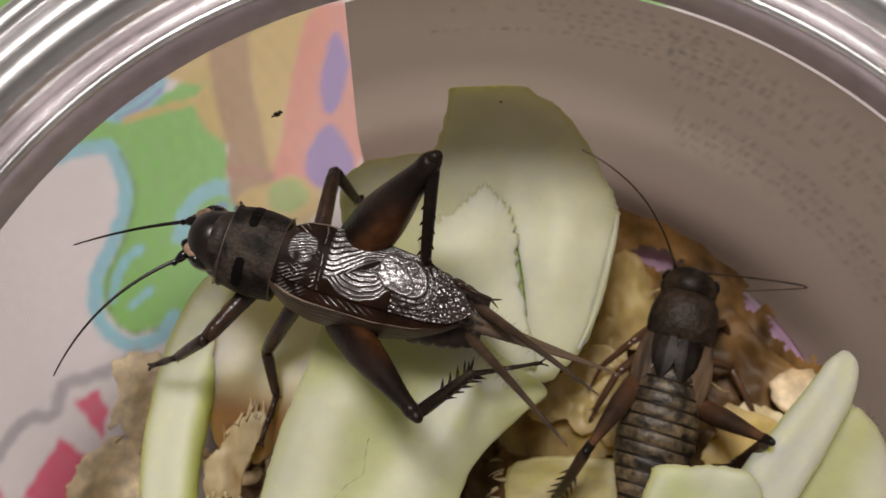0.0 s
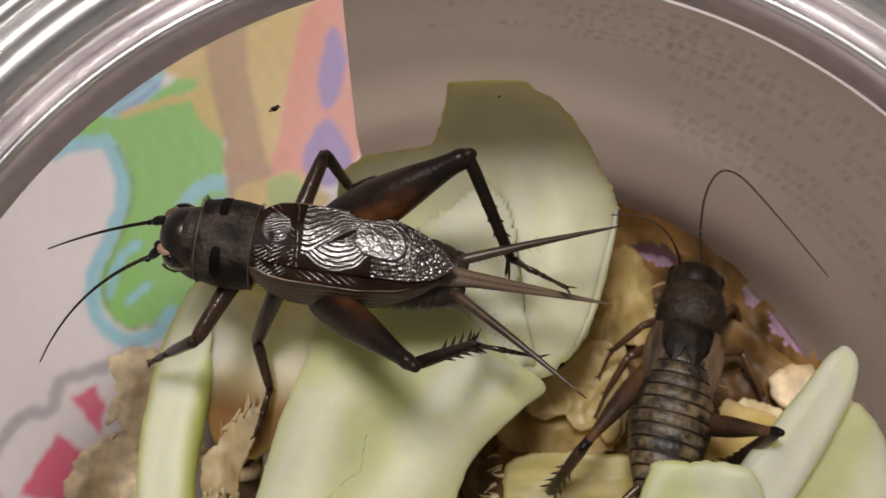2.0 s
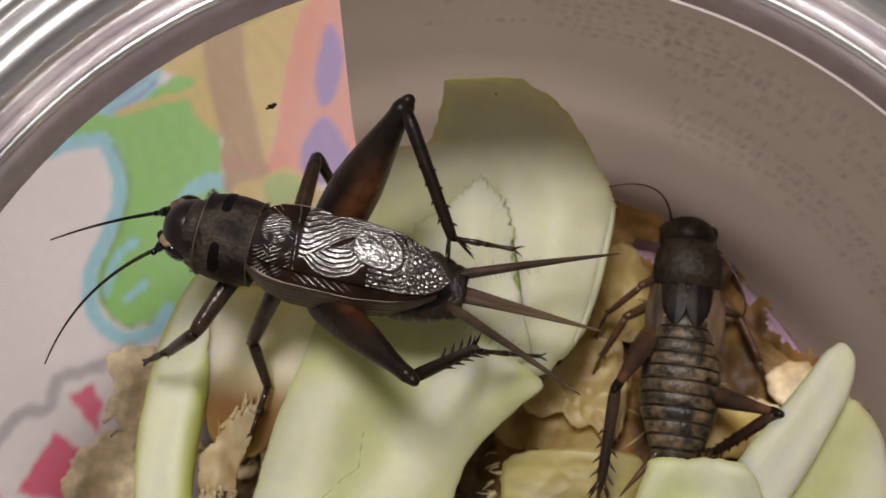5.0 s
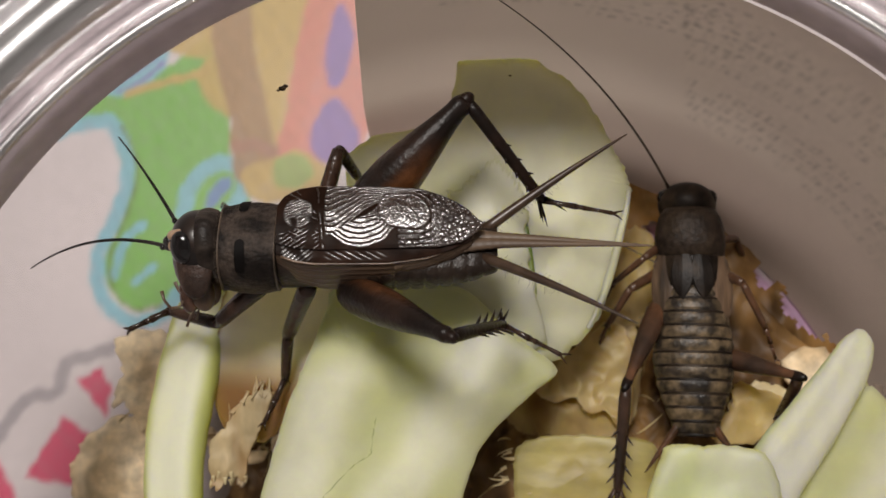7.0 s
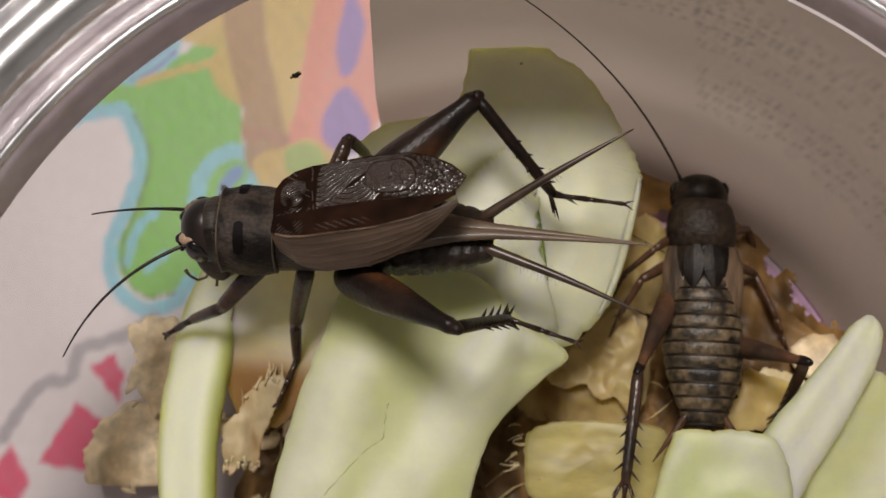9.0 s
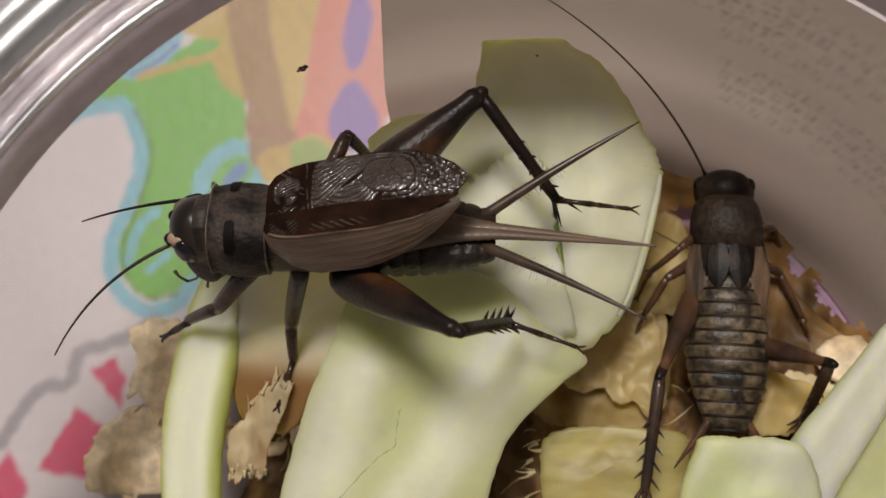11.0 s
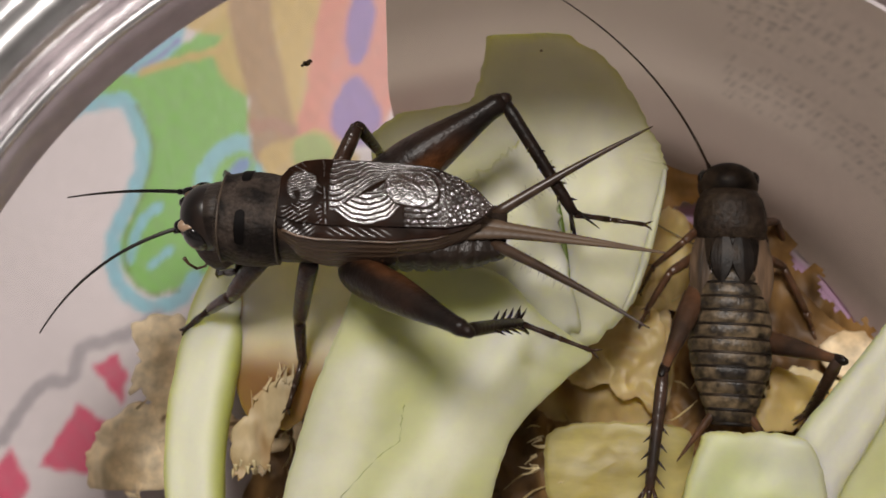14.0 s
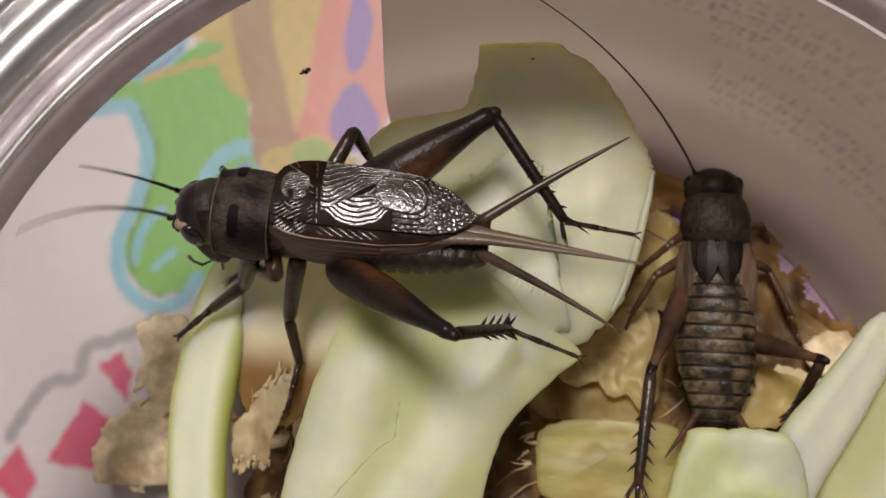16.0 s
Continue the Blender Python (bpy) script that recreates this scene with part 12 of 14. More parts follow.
    walk(black_cricket.parts["wing_right"], [
        (0, along(0, 0, 3, 5, 0, 3, 0, 0, 1)),
        (5.5, along(0, 0, 3, 5, 0, 3, 0, 0, 1)),
        (6, along(0, 0, 3, 5, 0, 3, 0, 0.22, 0.97)),
        (8.5, along(0, 0, 3, 5, 0, 3, 0, 0.22, 0.97)),
        (8.8, along(0, 0, 3, 4.64, -0.22, 1.13, 0, 0.12, 0.97)),
        (9.1, along(0, 0, 3, 4.73, -0.19, 1.37, 0, 0.13, 0.97)),
        (9.8, along(0, 0, 3, 4.64, -0.22, 1.13, 0, 0.12, 0.97)),
        (10.6, along(0, 0, 3, 4.7, -0.2, 1.29, 0, 0.13, 0.97)),
        (11.3, along(0, 0, 3, 4.89, -0.12, 1.96, 0, 0.17, 0.97)),
        (11.5, along(0, 0, 3, 5, -0.02, 2.83, 0, 0.21, 0.97)),
        (13.05, along(0, 0, 3, 5, 0, 3, 0, 0.22, 0.97)),
        (13.2, along(0, 0, 3, 4.6, -0.23, 1.05, 0, 0.12, 0.97)),
        (13.4, along(0, 0, 3, 4.7, -0.2, 1.29, 0, 0.13, 0.97)),
        (13.7, along(0, 0, 3, 4.67, -0.21, 1.21, 0, 0.13, 0.97)),
        (13.82, along(0, 0, 3, 4.99, -0.03, 2.74, 0, 0.21, 0.97)),
        (14, along(0, 0, 3, 5, -0.01, 2.91, 0, 0.22, 0.97)),
        (16, along(0, 0, 3, 5, 0, 3, 0, 0.22, 0.97))])
    walk(black_cricket.parts["wing_left"], [
        (0, along(0, 0, 3, 5, 0, 3, 0, 0, 1)),
        (5.5, along(0, 0, 3, 5, 0, 3, 0, 0, 1)),
        (6, along(0, 0, 3, 5, 0, 3, 0, 0.22, 0.97)),
        (8.5, along(0, 0, 3, 5, 0, 3, 0, 0.22, 0.97)),
        (8.8, along(0, 0, 3, 4.64, -0.3, 1.13, 0, -0.11, 0.97)),
        (9.1, along(0, 0, 3, 4.73, -0.26, 1.37, 0, -0.07, 0.97)),
        (9.8, along(0, 0, 3, 4.64, -0.3, 1.13, 0, -0.11, 0.97)),
        (10.6, along(0, 0, 3, 4.7, -0.27, 1.29, 0, -0.09, 0.97)),
        (11.3, along(0, 0, 3, 4.89, -0.16, 1.96, 0, 0.03, 0.97)),
        (11.5, along(0, 0, 3, 5, -0.03, 2.83, 0, 0.19, 0.97)),
        (13.05, along(0, 0, 3, 5, 0, 3, 0, 0.22, 0.97)),
        (13.2, along(0, 0, 3, 4.6, -0.31, 1.05, 0, -0.13, 0.97)),
        (13.4, along(0, 0, 3, 4.7, -0.27, 1.29, 0, -0.09, 0.97)),
        (13.7, along(0, 0, 3, 4.67, -0.28, 1.21, 0, -0.1, 0.97)),
        (13.82, along(0, 0, 3, 4.99, -0.04, 2.74, 0, 0.17, 0.97)),
        (14, along(0, 0, 3, 5, -0.01, 2.91, 0, 0.2, 0.97)),
        (16, along(0, 0, 3, 5, 0, 3, 0, 0.22, 0.97))])
    walk(brown_cricket.root, [
        (0, along(16.46, 18.01, -31.09, 19.29, 27.61, -31.1, -0.07, 0.02, 1)),
        (0.5, along(16.9, 18.74, -31.09, 19.89, 28.28, -31.05, -0.07, 0.02, 1)),
        (1, along(16.9, 18.72, -31.09, 19.88, 28.27, -31.06, -0.07, 0.02, 1)),
        (1.5, along(17.9, 19.05, -31.09, 20.97, 28.57, -30.94, -0.07, 0.01, 1)),
        (2, along(17.32, 18.38, -31.01, 19.9, 27.7, -33.55, 0, 0.26, 0.96)),
        (2.25, along(17.39, 18.53, -31.02, 19.89, 27.93, -33.33, -0.01, 0.24, 0.97)),
        (2.5, along(18.08, 20.75, -31.09, 19.77, 30.61, -30.91, -0.07, -0.01, 1)),
        (3, along(17.91, 21.81, -31.09, 19.72, 31.64, -30.81, -0.07, -0.02, 1)),
        (5.5, along(17.41, 22.07, -31.08, 18.36, 31.99, -31.95, -0.06, 0.09, 0.99)),
        (6, along(16.76, 23.13, -31.09, 17.18, 33.12, -30.91, -0.07, -0.02, 1)),
        (7, along(16.67, 23.49, -31.09, 16.93, 33.48, -30.92, -0.07, -0.02, 1)),
        (8.5, along(16.84, 23.23, -31.09, 17.24, 33.22, -30.78, -0.07, -0.03, 1)),
        (9, along(16.78, 23.11, -31.09, 17.22, 33.1, -31.2, -0.07, 0.01, 1)),
        (11.5, along(16.97, 23.14, -31.09, 17.51, 33.13, -30.91, -0.07, -0.01, 1)),
        (12.5, along(16.9, 23.39, -31.09, 17.54, 33.37, -30.9, -0.07, -0.01, 1)),
        (13, along(17.09, 22.9, -31.09, 17.9, 32.83, -31.85, -0.06, 0.08, 0.99)),
        (13.5, along(17.04, 23.11, -31.09, 17.6, 33.09, -31.02, -0.07, 0, 1)),
        (14.5, along(16.84, 23.38, -31.09, 17.41, 33.36, -30.83, -0.07, -0.02, 1)),
        (16, along(16.85, 23.25, -31.09, 17.35, 33.23, -30.84, -0.07, -0.02, 1))])
    walk(brown_cricket.parts["head"], [
        (0, along(4, 0, 0, 8.85, 0, -1.21, 0, 0, 1)),
        (0.5, along(4, 0, 0, 8.85, 0, -1.21, 0, 0, 1)),
        (1, along(4, 0, 0, 8.85, 0, -1.21, 0, 0, 1)),
        (1.5, along(4, 0, 0, 8.85, 0, -1.21, 0, 0, 1)),
        (2, along(4, 0, 0, 8.85, 0, -1.21, 0, 0, 1)),
        (2.25, along(4, 0, 0, 8.85, 0, -1.21, 0, 0, 1)),
        (2.5, along(4, 0, 0, 8.85, 0, -1.21, 0, 0, 1)),
        (3, along(4, 0, 0, 8.85, 0, -1.21, 0, 0, 1)),
        (5.5, along(4, 0, 0, 8.85, 0, -1.21, 0, 0, 1)),
        (6, along(4, 0, 0, 8.85, 0, -1.21, 0, 0, 1)),
        (7, along(4, 0, 0, 8.85, 0, -1.21, 0, 0, 1)),
        (8.5, along(4, 0, 0, 8.85, 0, -1.21, 0, 0, 1)),
        (9, along(4, 0, 0, 8.85, 0, -1.21, 0, 0, 1)),
        (11.5, along(4, 0, 0, 8.85, 0, -1.21, 0, 0, 1)),
        (12.5, along(4, 0, 0, 8.85, 0, -1.21, 0, 0, 1)),
        (13, along(4, 0, 0, 8.85, 0, -1.21, 0, 0, 1)),
        (13.5, along(4, 0, 0, 8.85, 0, -1.21, 0, 0, 1)),
        (14.5, along(4, 0, 0, 8.85, 0, -1.21, 0, 0, 1)),
        (16, along(4, 0, 0, 8.85, 0, -1.21, 0, 0, 1))])
    walk(brown_cricket.parts["hindL_femur"], [
        (0, along(-3.5, 2.4, -0.6, -11.56, 5.02, 5.6, 0, -0.07, 1)),
        (0.5, along(-3.5, 2.4, -0.6, -12.42, 5.22, 4.17, 0, -0.07, 1)),
        (1, along(-3.5, 2.4, -0.6, -12.48, 5.21, 4.06, 0, -0.07, 1)),
        (1.25, along(-3.5, 2.4, -0.6, -13.15, 5.79, 1.77, 0.01, -0.07, 1)),
        (1.5, along(-3.5, 2.4, -0.6, -13.29, 6.19, -0.65, 0.02, -0.07, 1)),
        (1.75, along(-3.5, 2.4, -0.6, -13.17, 6.28, 0.69, -0.12, -0.07, 0.99)),
        (2, along(-3.5, 2.4, -0.6, -12.89, 6.31, 2.01, -0.25, -0.07, 0.96)),
        (2.25, along(-3.5, 2.4, -0.6, -12.78, 6.07, 2.68, -0.23, -0.07, 0.97)),
        (2.375, along(-3.5, 2.4, -0.6, -11.78, 5.48, 5.08, -0.11, -0.07, 0.99)),
        (2.5, along(-3.5, 2.4, -0.6, -10.25, 4.69, 7.11, 0.02, -0.07, 1)),
        (3, along(-3.5, 2.4, -0.6, -9.93, 4.33, 7.47, 0.03, -0.07, 1)),
        (5.5, along(-3.5, 2.4, -0.6, -10.68, 5.32, 6.48, -0.09, -0.07, 0.99)),
        (6, along(-3.5, 2.4, -0.6, -11.21, 5.35, 5.89, 0.02, -0.07, 1)),
        (7, along(-3.5, 2.4, -0.6, -11.48, 5.6, 5.42, 0.02, -0.07, 1)),
        (8.5, along(-3.5, 2.4, -0.6, -11.31, 5.39, 5.75, 0.03, -0.07, 1)),
        (9, along(-3.5, 2.4, -0.6, -11.32, 5.37, 5.74, -0.01, -0.07, 1)),
        (11.5, along(-3.5, 2.4, -0.6, -11.25, 5.43, 5.8, 0.02, -0.07, 1)),
        (12.5, along(-3.5, 2.4, -0.6, -11.42, 5.23, 5.68, 0.02, -0.07, 1)),
        (13, along(-3.5, 2.4, -0.6, -11.81, 5.48, 5.04, -0.08, -0.07, 0.99)),
        (13.5, along(-3.5, 2.4, -0.6, -11.42, 5.44, 5.59, 0.01, -0.07, 1)),
        (14.5, along(-3.5, 2.4, -0.6, -11.73, 5.45, 5.16, 0.03, -0.07, 1)),
        (16, along(-3.5, 2.4, -0.6, -11.46, 5.4, 5.56, 0.03, -0.07, 1))])
    walk(brown_cricket.parts["hindL_tibia"], [
        (0, along(-11.56, 5.02, 5.6, -16.16, 6.82, -2.51, 0, -0.07, 1)),
        (0.5, along(-12.42, 5.22, 4.17, -16.9, 7.03, -4, 0, -0.07, 1)),
        (1, along(-12.48, 5.21, 4.06, -16.96, 7.03, -4.12, 0, -0.07, 1)),
        (1.25, along(-13.15, 5.79, 1.77, -17.96, 7.9, -6.14, 0.01, -0.07, 1)),
        (1.5, along(-13.29, 6.19, -0.65, -18.43, 8.58, -8.28, 0.02, -0.07, 1)),
        (1.75, along(-13.17, 6.28, 0.69, -17.01, 8.68, -7.66, -0.12, -0.07, 0.99)),
        (2, along(-12.89, 6.31, 2.01, -15.33, 8.66, -6.86, -0.25, -0.07, 0.96)),
        (2.25, along(-12.78, 6.07, 2.68, -15.3, 8.02, -6.27, -0.23, -0.07, 0.97)),
        (2.375, along(-11.78, 5.48, 5.08, -16.43, 6.73, -3.11, -0.11, -0.07, 0.99)),
        (2.5, along(-10.25, 4.69, 7.11, -16.73, 5.16, 0.18, 0.02, -0.07, 1)),
        (3, along(-9.93, 4.33, 7.47, -17.43, 4.32, 1.65, 0.03, -0.07, 1)),
        (5.5, along(-10.68, 5.32, 6.48, -18.54, 5.83, 1.17, -0.09, -0.07, 0.99)),
        (6, along(-11.21, 5.35, 5.89, -20.08, 5.91, 2.52, 0.02, -0.07, 1)),
        (7, along(-11.48, 5.6, 5.42, -20.38, 6.22, 2.16, 0.02, -0.07, 1)),
        (8.5, along(-11.31, 5.39, 5.75, -20.57, 6.29, 3.81, 0.03, -0.07, 1)),
        (9, along(-11.32, 5.37, 5.74, -20.78, 6.23, 5.87, -0.01, -0.07, 1)),
        (11.5, along(-11.25, 5.43, 5.8, -20.65, 6.35, 4.8, 0.02, -0.07, 1)),
        (12.5, along(-11.42, 5.23, 5.68, -20.85, 6.01, 4.86, 0.02, -0.07, 1)),
        (13, along(-11.81, 5.48, 5.04, -20.84, 6.04, 2.16, -0.08, -0.07, 0.99)),
        (13.5, along(-11.42, 5.44, 5.59, -20.74, 6.34, 4.01, 0.01, -0.07, 1)),
        (14.5, along(-11.73, 5.45, 5.16, -21.19, 6.09, 5.7, 0.03, -0.07, 1)),
        (16, along(-11.46, 5.4, 5.56, -20.91, 6.17, 6.08, 0.03, -0.07, 1))])
    walk(brown_cricket.parts["hindL_foot"], [
        (0, along(-16.16, 6.82, -2.51, -19.34, 8.54, -5.97, 0, -0.07, 1)),
        (0.5, along(-16.9, 7.03, -4, -20.15, 8.72, -7.41, 0, -0.07, 1)),
        (1, along(-16.96, 7.03, -4.12, -20.2, 8.71, -7.53, 0, -0.07, 1)),
        (1.25, along(-17.96, 7.9, -6.14, -21.24, 9.36, -9.64, 0.01, -0.07, 1)),
        (1.5, along(-18.43, 8.58, -8.28, -21.72, 9.8, -11.84, 0.02, -0.07, 1)),
        (1.75, along(-17.01, 8.68, -7.66, -19.89, 9.96, -11.54, -0.12, -0.07, 0.99)),
        (2, along(-15.33, 8.66, -6.86, -17.77, 9.99, -11.02, -0.25, -0.07, 0.96)),
        (2.25, along(-15.3, 8.02, -6.27, -18.27, 9.4, -10.05, -0.23, -0.07, 0.97)),
        (2.375, along(-16.43, 6.73, -3.11, -20.05, 7.63, -6.44, -0.11, -0.07, 0.99)),
        (2.5, along(-16.73, 5.16, 0.18, -20.88, 5.56, -2.57, 0.02, -0.07, 1)),
        (3, along(-17.43, 4.32, 1.65, -21.51, 4.43, -1.24, 0.03, -0.07, 1)),
        (5.5, along(-18.54, 5.83, 1.17, -21.7, 6.2, -2.68, -0.09, -0.07, 0.99)),
        (6, along(-20.08, 5.91, 2.52, -24.08, 6.19, -0.46, 0.02, -0.07, 1)),
        (7, along(-20.38, 6.22, 2.16, -24.4, 6.57, -0.79, 0.02, -0.07, 1)),
        (8.5, along(-20.57, 6.29, 3.81, -25, 6.46, 1.5, 0.03, -0.07, 1)),
        (9, along(-20.78, 6.23, 5.87, -24.7, 6.41, 2.77, -0.01, -0.07, 1)),
        (11.5, along(-20.65, 6.35, 4.8, -24.49, 6.38, 1.6, 0.02, -0.07, 1)),
        (12.5, along(-20.85, 6.01, 4.86, -24.7, 5.98, 1.66, 0.02, -0.07, 1)),
        (13, along(-20.84, 6.04, 2.16, -24.38, 6.06, -1.38, -0.08, -0.07, 0.99)),
        (13.5, along(-20.74, 6.34, 4.01, -24.78, 6.36, 1.06, 0.01, -0.07, 1)),
        (14.5, along(-21.19, 6.09, 5.7, -25.41, 6.12, 3.01, 0.03, -0.07, 1)),
        (16, along(-20.91, 6.17, 6.08, -25.32, 6.31, 3.73, 0.03, -0.07, 1))])
    walk(brown_cricket.parts["midL_femur"], [
        (0, along(-0.5, 2, -1.8, -4.13, 4.44, 0.62, 0, -0.07, 1)),
        (0.5, along(-0.5, 2, -1.8, -4.19, 4.35, 0.62, 0, -0.07, 1)),
        (1, along(-0.5, 2, -1.8, -4.17, 4.35, 0.64, 0, -0.07, 1)),
        (1.5, along(-0.5, 2, -1.8, -4.23, 4.3, 0.6, 0.02, -0.07, 1)),
        (1.75, along(-0.5, 2, -1.8, -4.03, 4.42, 0.79, -0.12, -0.07, 0.99)),
        (2, along(-0.5, 2, -1.8, -3.81, 4.53, 0.96, -0.25, -0.07, 0.96)),
        (2.25, along(-0.5, 2, -1.8, -3.78, 4.57, 0.96, -0.23, -0.07, 0.97)),
        (2.5, along(-0.5, 2, -1.8, -3.61, 4.87, 0.87, 0.02, -0.07, 1)),
        (3, along(-0.5, 2, -1.8, -3.67, 4.84, 0.83, 0.03, -0.07, 1)),
        (5.5, along(-0.5, 2, -1.8, -3.1, 5.17, 1.06, -0.09, -0.07, 0.99)),
        (6, along(-0.5, 2, -1.8, -2.95, 5.24, 1.12, 0.02, -0.07, 1)),
        (7, along(-0.5, 2, -1.8, -2.86, 5.29, 1.13, 0.02, -0.07, 1)),
        (8.5, along(-0.5, 2, -1.8, -2.95, 5.26, 1.09, 0.03, -0.07, 1)),
        (9, along(-0.5, 2, -1.8, -2.93, 5.26, 1.11, -0.01, -0.07, 1)),
        (11.5, along(-0.5, 2, -1.8, -2.91, 4.97, 1.42, 0.02, -0.07, 1)),
        (12.5, along(-0.5, 2, -1.8, -2.97, 4.95, 1.39, 0.02, -0.07, 1)),
        (13, along(-0.5, 2, -1.8, -2.95, 4.9, 1.45, -0.08, -0.07, 0.99)),
        (13.5, along(-0.5, 2, -1.8, -2.92, 4.99, 1.4, 0.01, -0.07, 1)),
        (14.5, along(-0.5, 2, -1.8, -2.97, 5.04, 1.31, 0.03, -0.07, 1)),
        (16, along(-0.5, 2, -1.8, -2.98, 5.17, 1.16, 0.03, -0.07, 1))])
    walk(brown_cricket.parts["midL_tibia"], [
        (0, along(-4.13, 4.44, 0.62, -7.63, 5.59, -2.14, 0, -0.07, 1)),
        (0.5, along(-4.19, 4.35, 0.62, -7.69, 5.44, -2.16, 0, -0.07, 1)),
        (1, along(-4.17, 4.35, 0.64, -7.66, 5.44, -2.15, 0, -0.07, 1)),
        (1.5, along(-4.23, 4.3, 0.6, -7.76, 5.34, -2.16, 0.02, -0.07, 1)),
        (1.75, along(-4.03, 4.42, 0.79, -7.09, 5.57, -2.45, -0.12, -0.07, 0.99)),
        (2, along(-3.81, 4.53, 0.96, -6.34, 5.76, -2.68, -0.25, -0.07, 0.96)),
        (2.25, along(-3.78, 4.57, 0.96, -6.4, 5.83, -2.61, -0.23, -0.07, 0.97)),
        (2.5, along(-3.61, 4.87, 0.87, -6.95, 6.39, -1.9, 0.02, -0.07, 1)),
        (3, along(-3.67, 4.84, 0.83, -7.04, 6.34, -1.92, 0.03, -0.07, 1)),
        (5.5, along(-3.1, 5.17, 1.06, -5.97, 6.97, -2.06, -0.09, -0.07, 0.99)),
        (6, along(-2.95, 5.24, 1.12, -6.01, 7.14, -1.73, 0.02, -0.07, 1)),
        (7, along(-2.86, 5.29, 1.13, -5.89, 7.26, -1.72, 0.02, -0.07, 1)),
        (8.5, along(-2.95, 5.26, 1.09, -6.04, 7.17, -1.73, 0.03, -0.07, 1)),
        (9, along(-2.93, 5.26, 1.11, -5.91, 7.16, -1.82, -0.01, -0.07, 1)),
        (11.5, along(-2.91, 4.97, 1.42, -5.83, 6.7, -1.69, 0.02, -0.07, 1)),
        (12.5, along(-2.97, 4.95, 1.39, -5.92, 6.63, -1.71, 0.02, -0.07, 1)),
        (13, along(-2.95, 4.9, 1.45, -5.57, 6.54, -1.96, -0.08, -0.07, 0.99)),
        (13.5, along(-2.92, 4.99, 1.4, -5.82, 6.71, -1.73, 0.01, -0.07, 1)),
        (14.5, along(-2.97, 5.04, 1.31, -5.96, 6.79, -1.71, 0.03, -0.07, 1)),
        (16, along(-2.98, 5.17, 1.16, -6.05, 7.01, -1.73, 0.03, -0.07, 1))])
    walk(brown_cricket.parts["midL_foot"], [
        (0, along(-7.63, 5.59, -2.14, -9.99, 6.07, -4.81, 0, -0.07, 1)),
        (0.5, along(-7.69, 5.44, -2.16, -10.05, 5.86, -4.84, 0, -0.07, 1)),
        (1, along(-7.66, 5.44, -2.15, -10.02, 5.87, -4.84, 0, -0.07, 1)),
        (1.5, along(-7.76, 5.34, -2.16, -10.14, 5.73, -4.83, 0.02, -0.07, 1)),
        (1.75, along(-7.09, 5.57, -2.45, -9.06, 6.03, -5.43, -0.12, -0.07, 0.99)),
        (2, along(-6.34, 5.76, -2.68, -7.86, 6.29, -5.9, -0.25, -0.07, 0.96)),
        (2.25, along(-6.4, 5.83, -2.61, -7.99, 6.38, -5.79, -0.23, -0.07, 0.97)),
        (2.5, along(-6.95, 6.39, -1.9, -9.25, 7.11, -4.58, 0.02, -0.07, 1)),
        (3, along(-7.04, 6.34, -1.92, -9.35, 7.05, -4.58, 0.03, -0.07, 1)),
        (5.5, along(-5.97, 6.97, -2.06, -7.88, 7.88, -4.96, -0.09, -0.07, 0.99)),
        (6, along(-6.01, 7.14, -1.73, -8.16, 8.13, -4.45, 0.02, -0.07, 1)),
        (7, along(-5.89, 7.26, -1.72, -8.03, 8.29, -4.43, 0.02, -0.07, 1)),
        (8.5, along(-6.04, 7.17, -1.73, -8.21, 8.16, -4.43, 0.03, -0.07, 1)),
        (9, along(-5.91, 7.16, -1.82, -7.98, 8.15, -4.6, -0.01, -0.07, 1)),
        (11.5, along(-5.83, 6.7, -1.69, -7.9, 7.57, -4.51, 0.02, -0.07, 1)),
        (12.5, along(-5.92, 6.63, -1.71, -8, 7.46, -4.53, 0.02, -0.07, 1)),
        (13, along(-5.57, 6.54, -1.96, -7.36, 7.34, -4.98, -0.08, -0.07, 0.99)),
        (13.5, along(-5.82, 6.71, -1.73, -7.86, 7.57, -4.56, 0.01, -0.07, 1)),
        (14.5, along(-5.96, 6.79, -1.71, -8.07, 7.66, -4.49, 0.03, -0.07, 1)),
        (16, along(-6.05, 7.01, -1.73, -8.22, 7.94, -4.45, 0.03, -0.07, 1))])
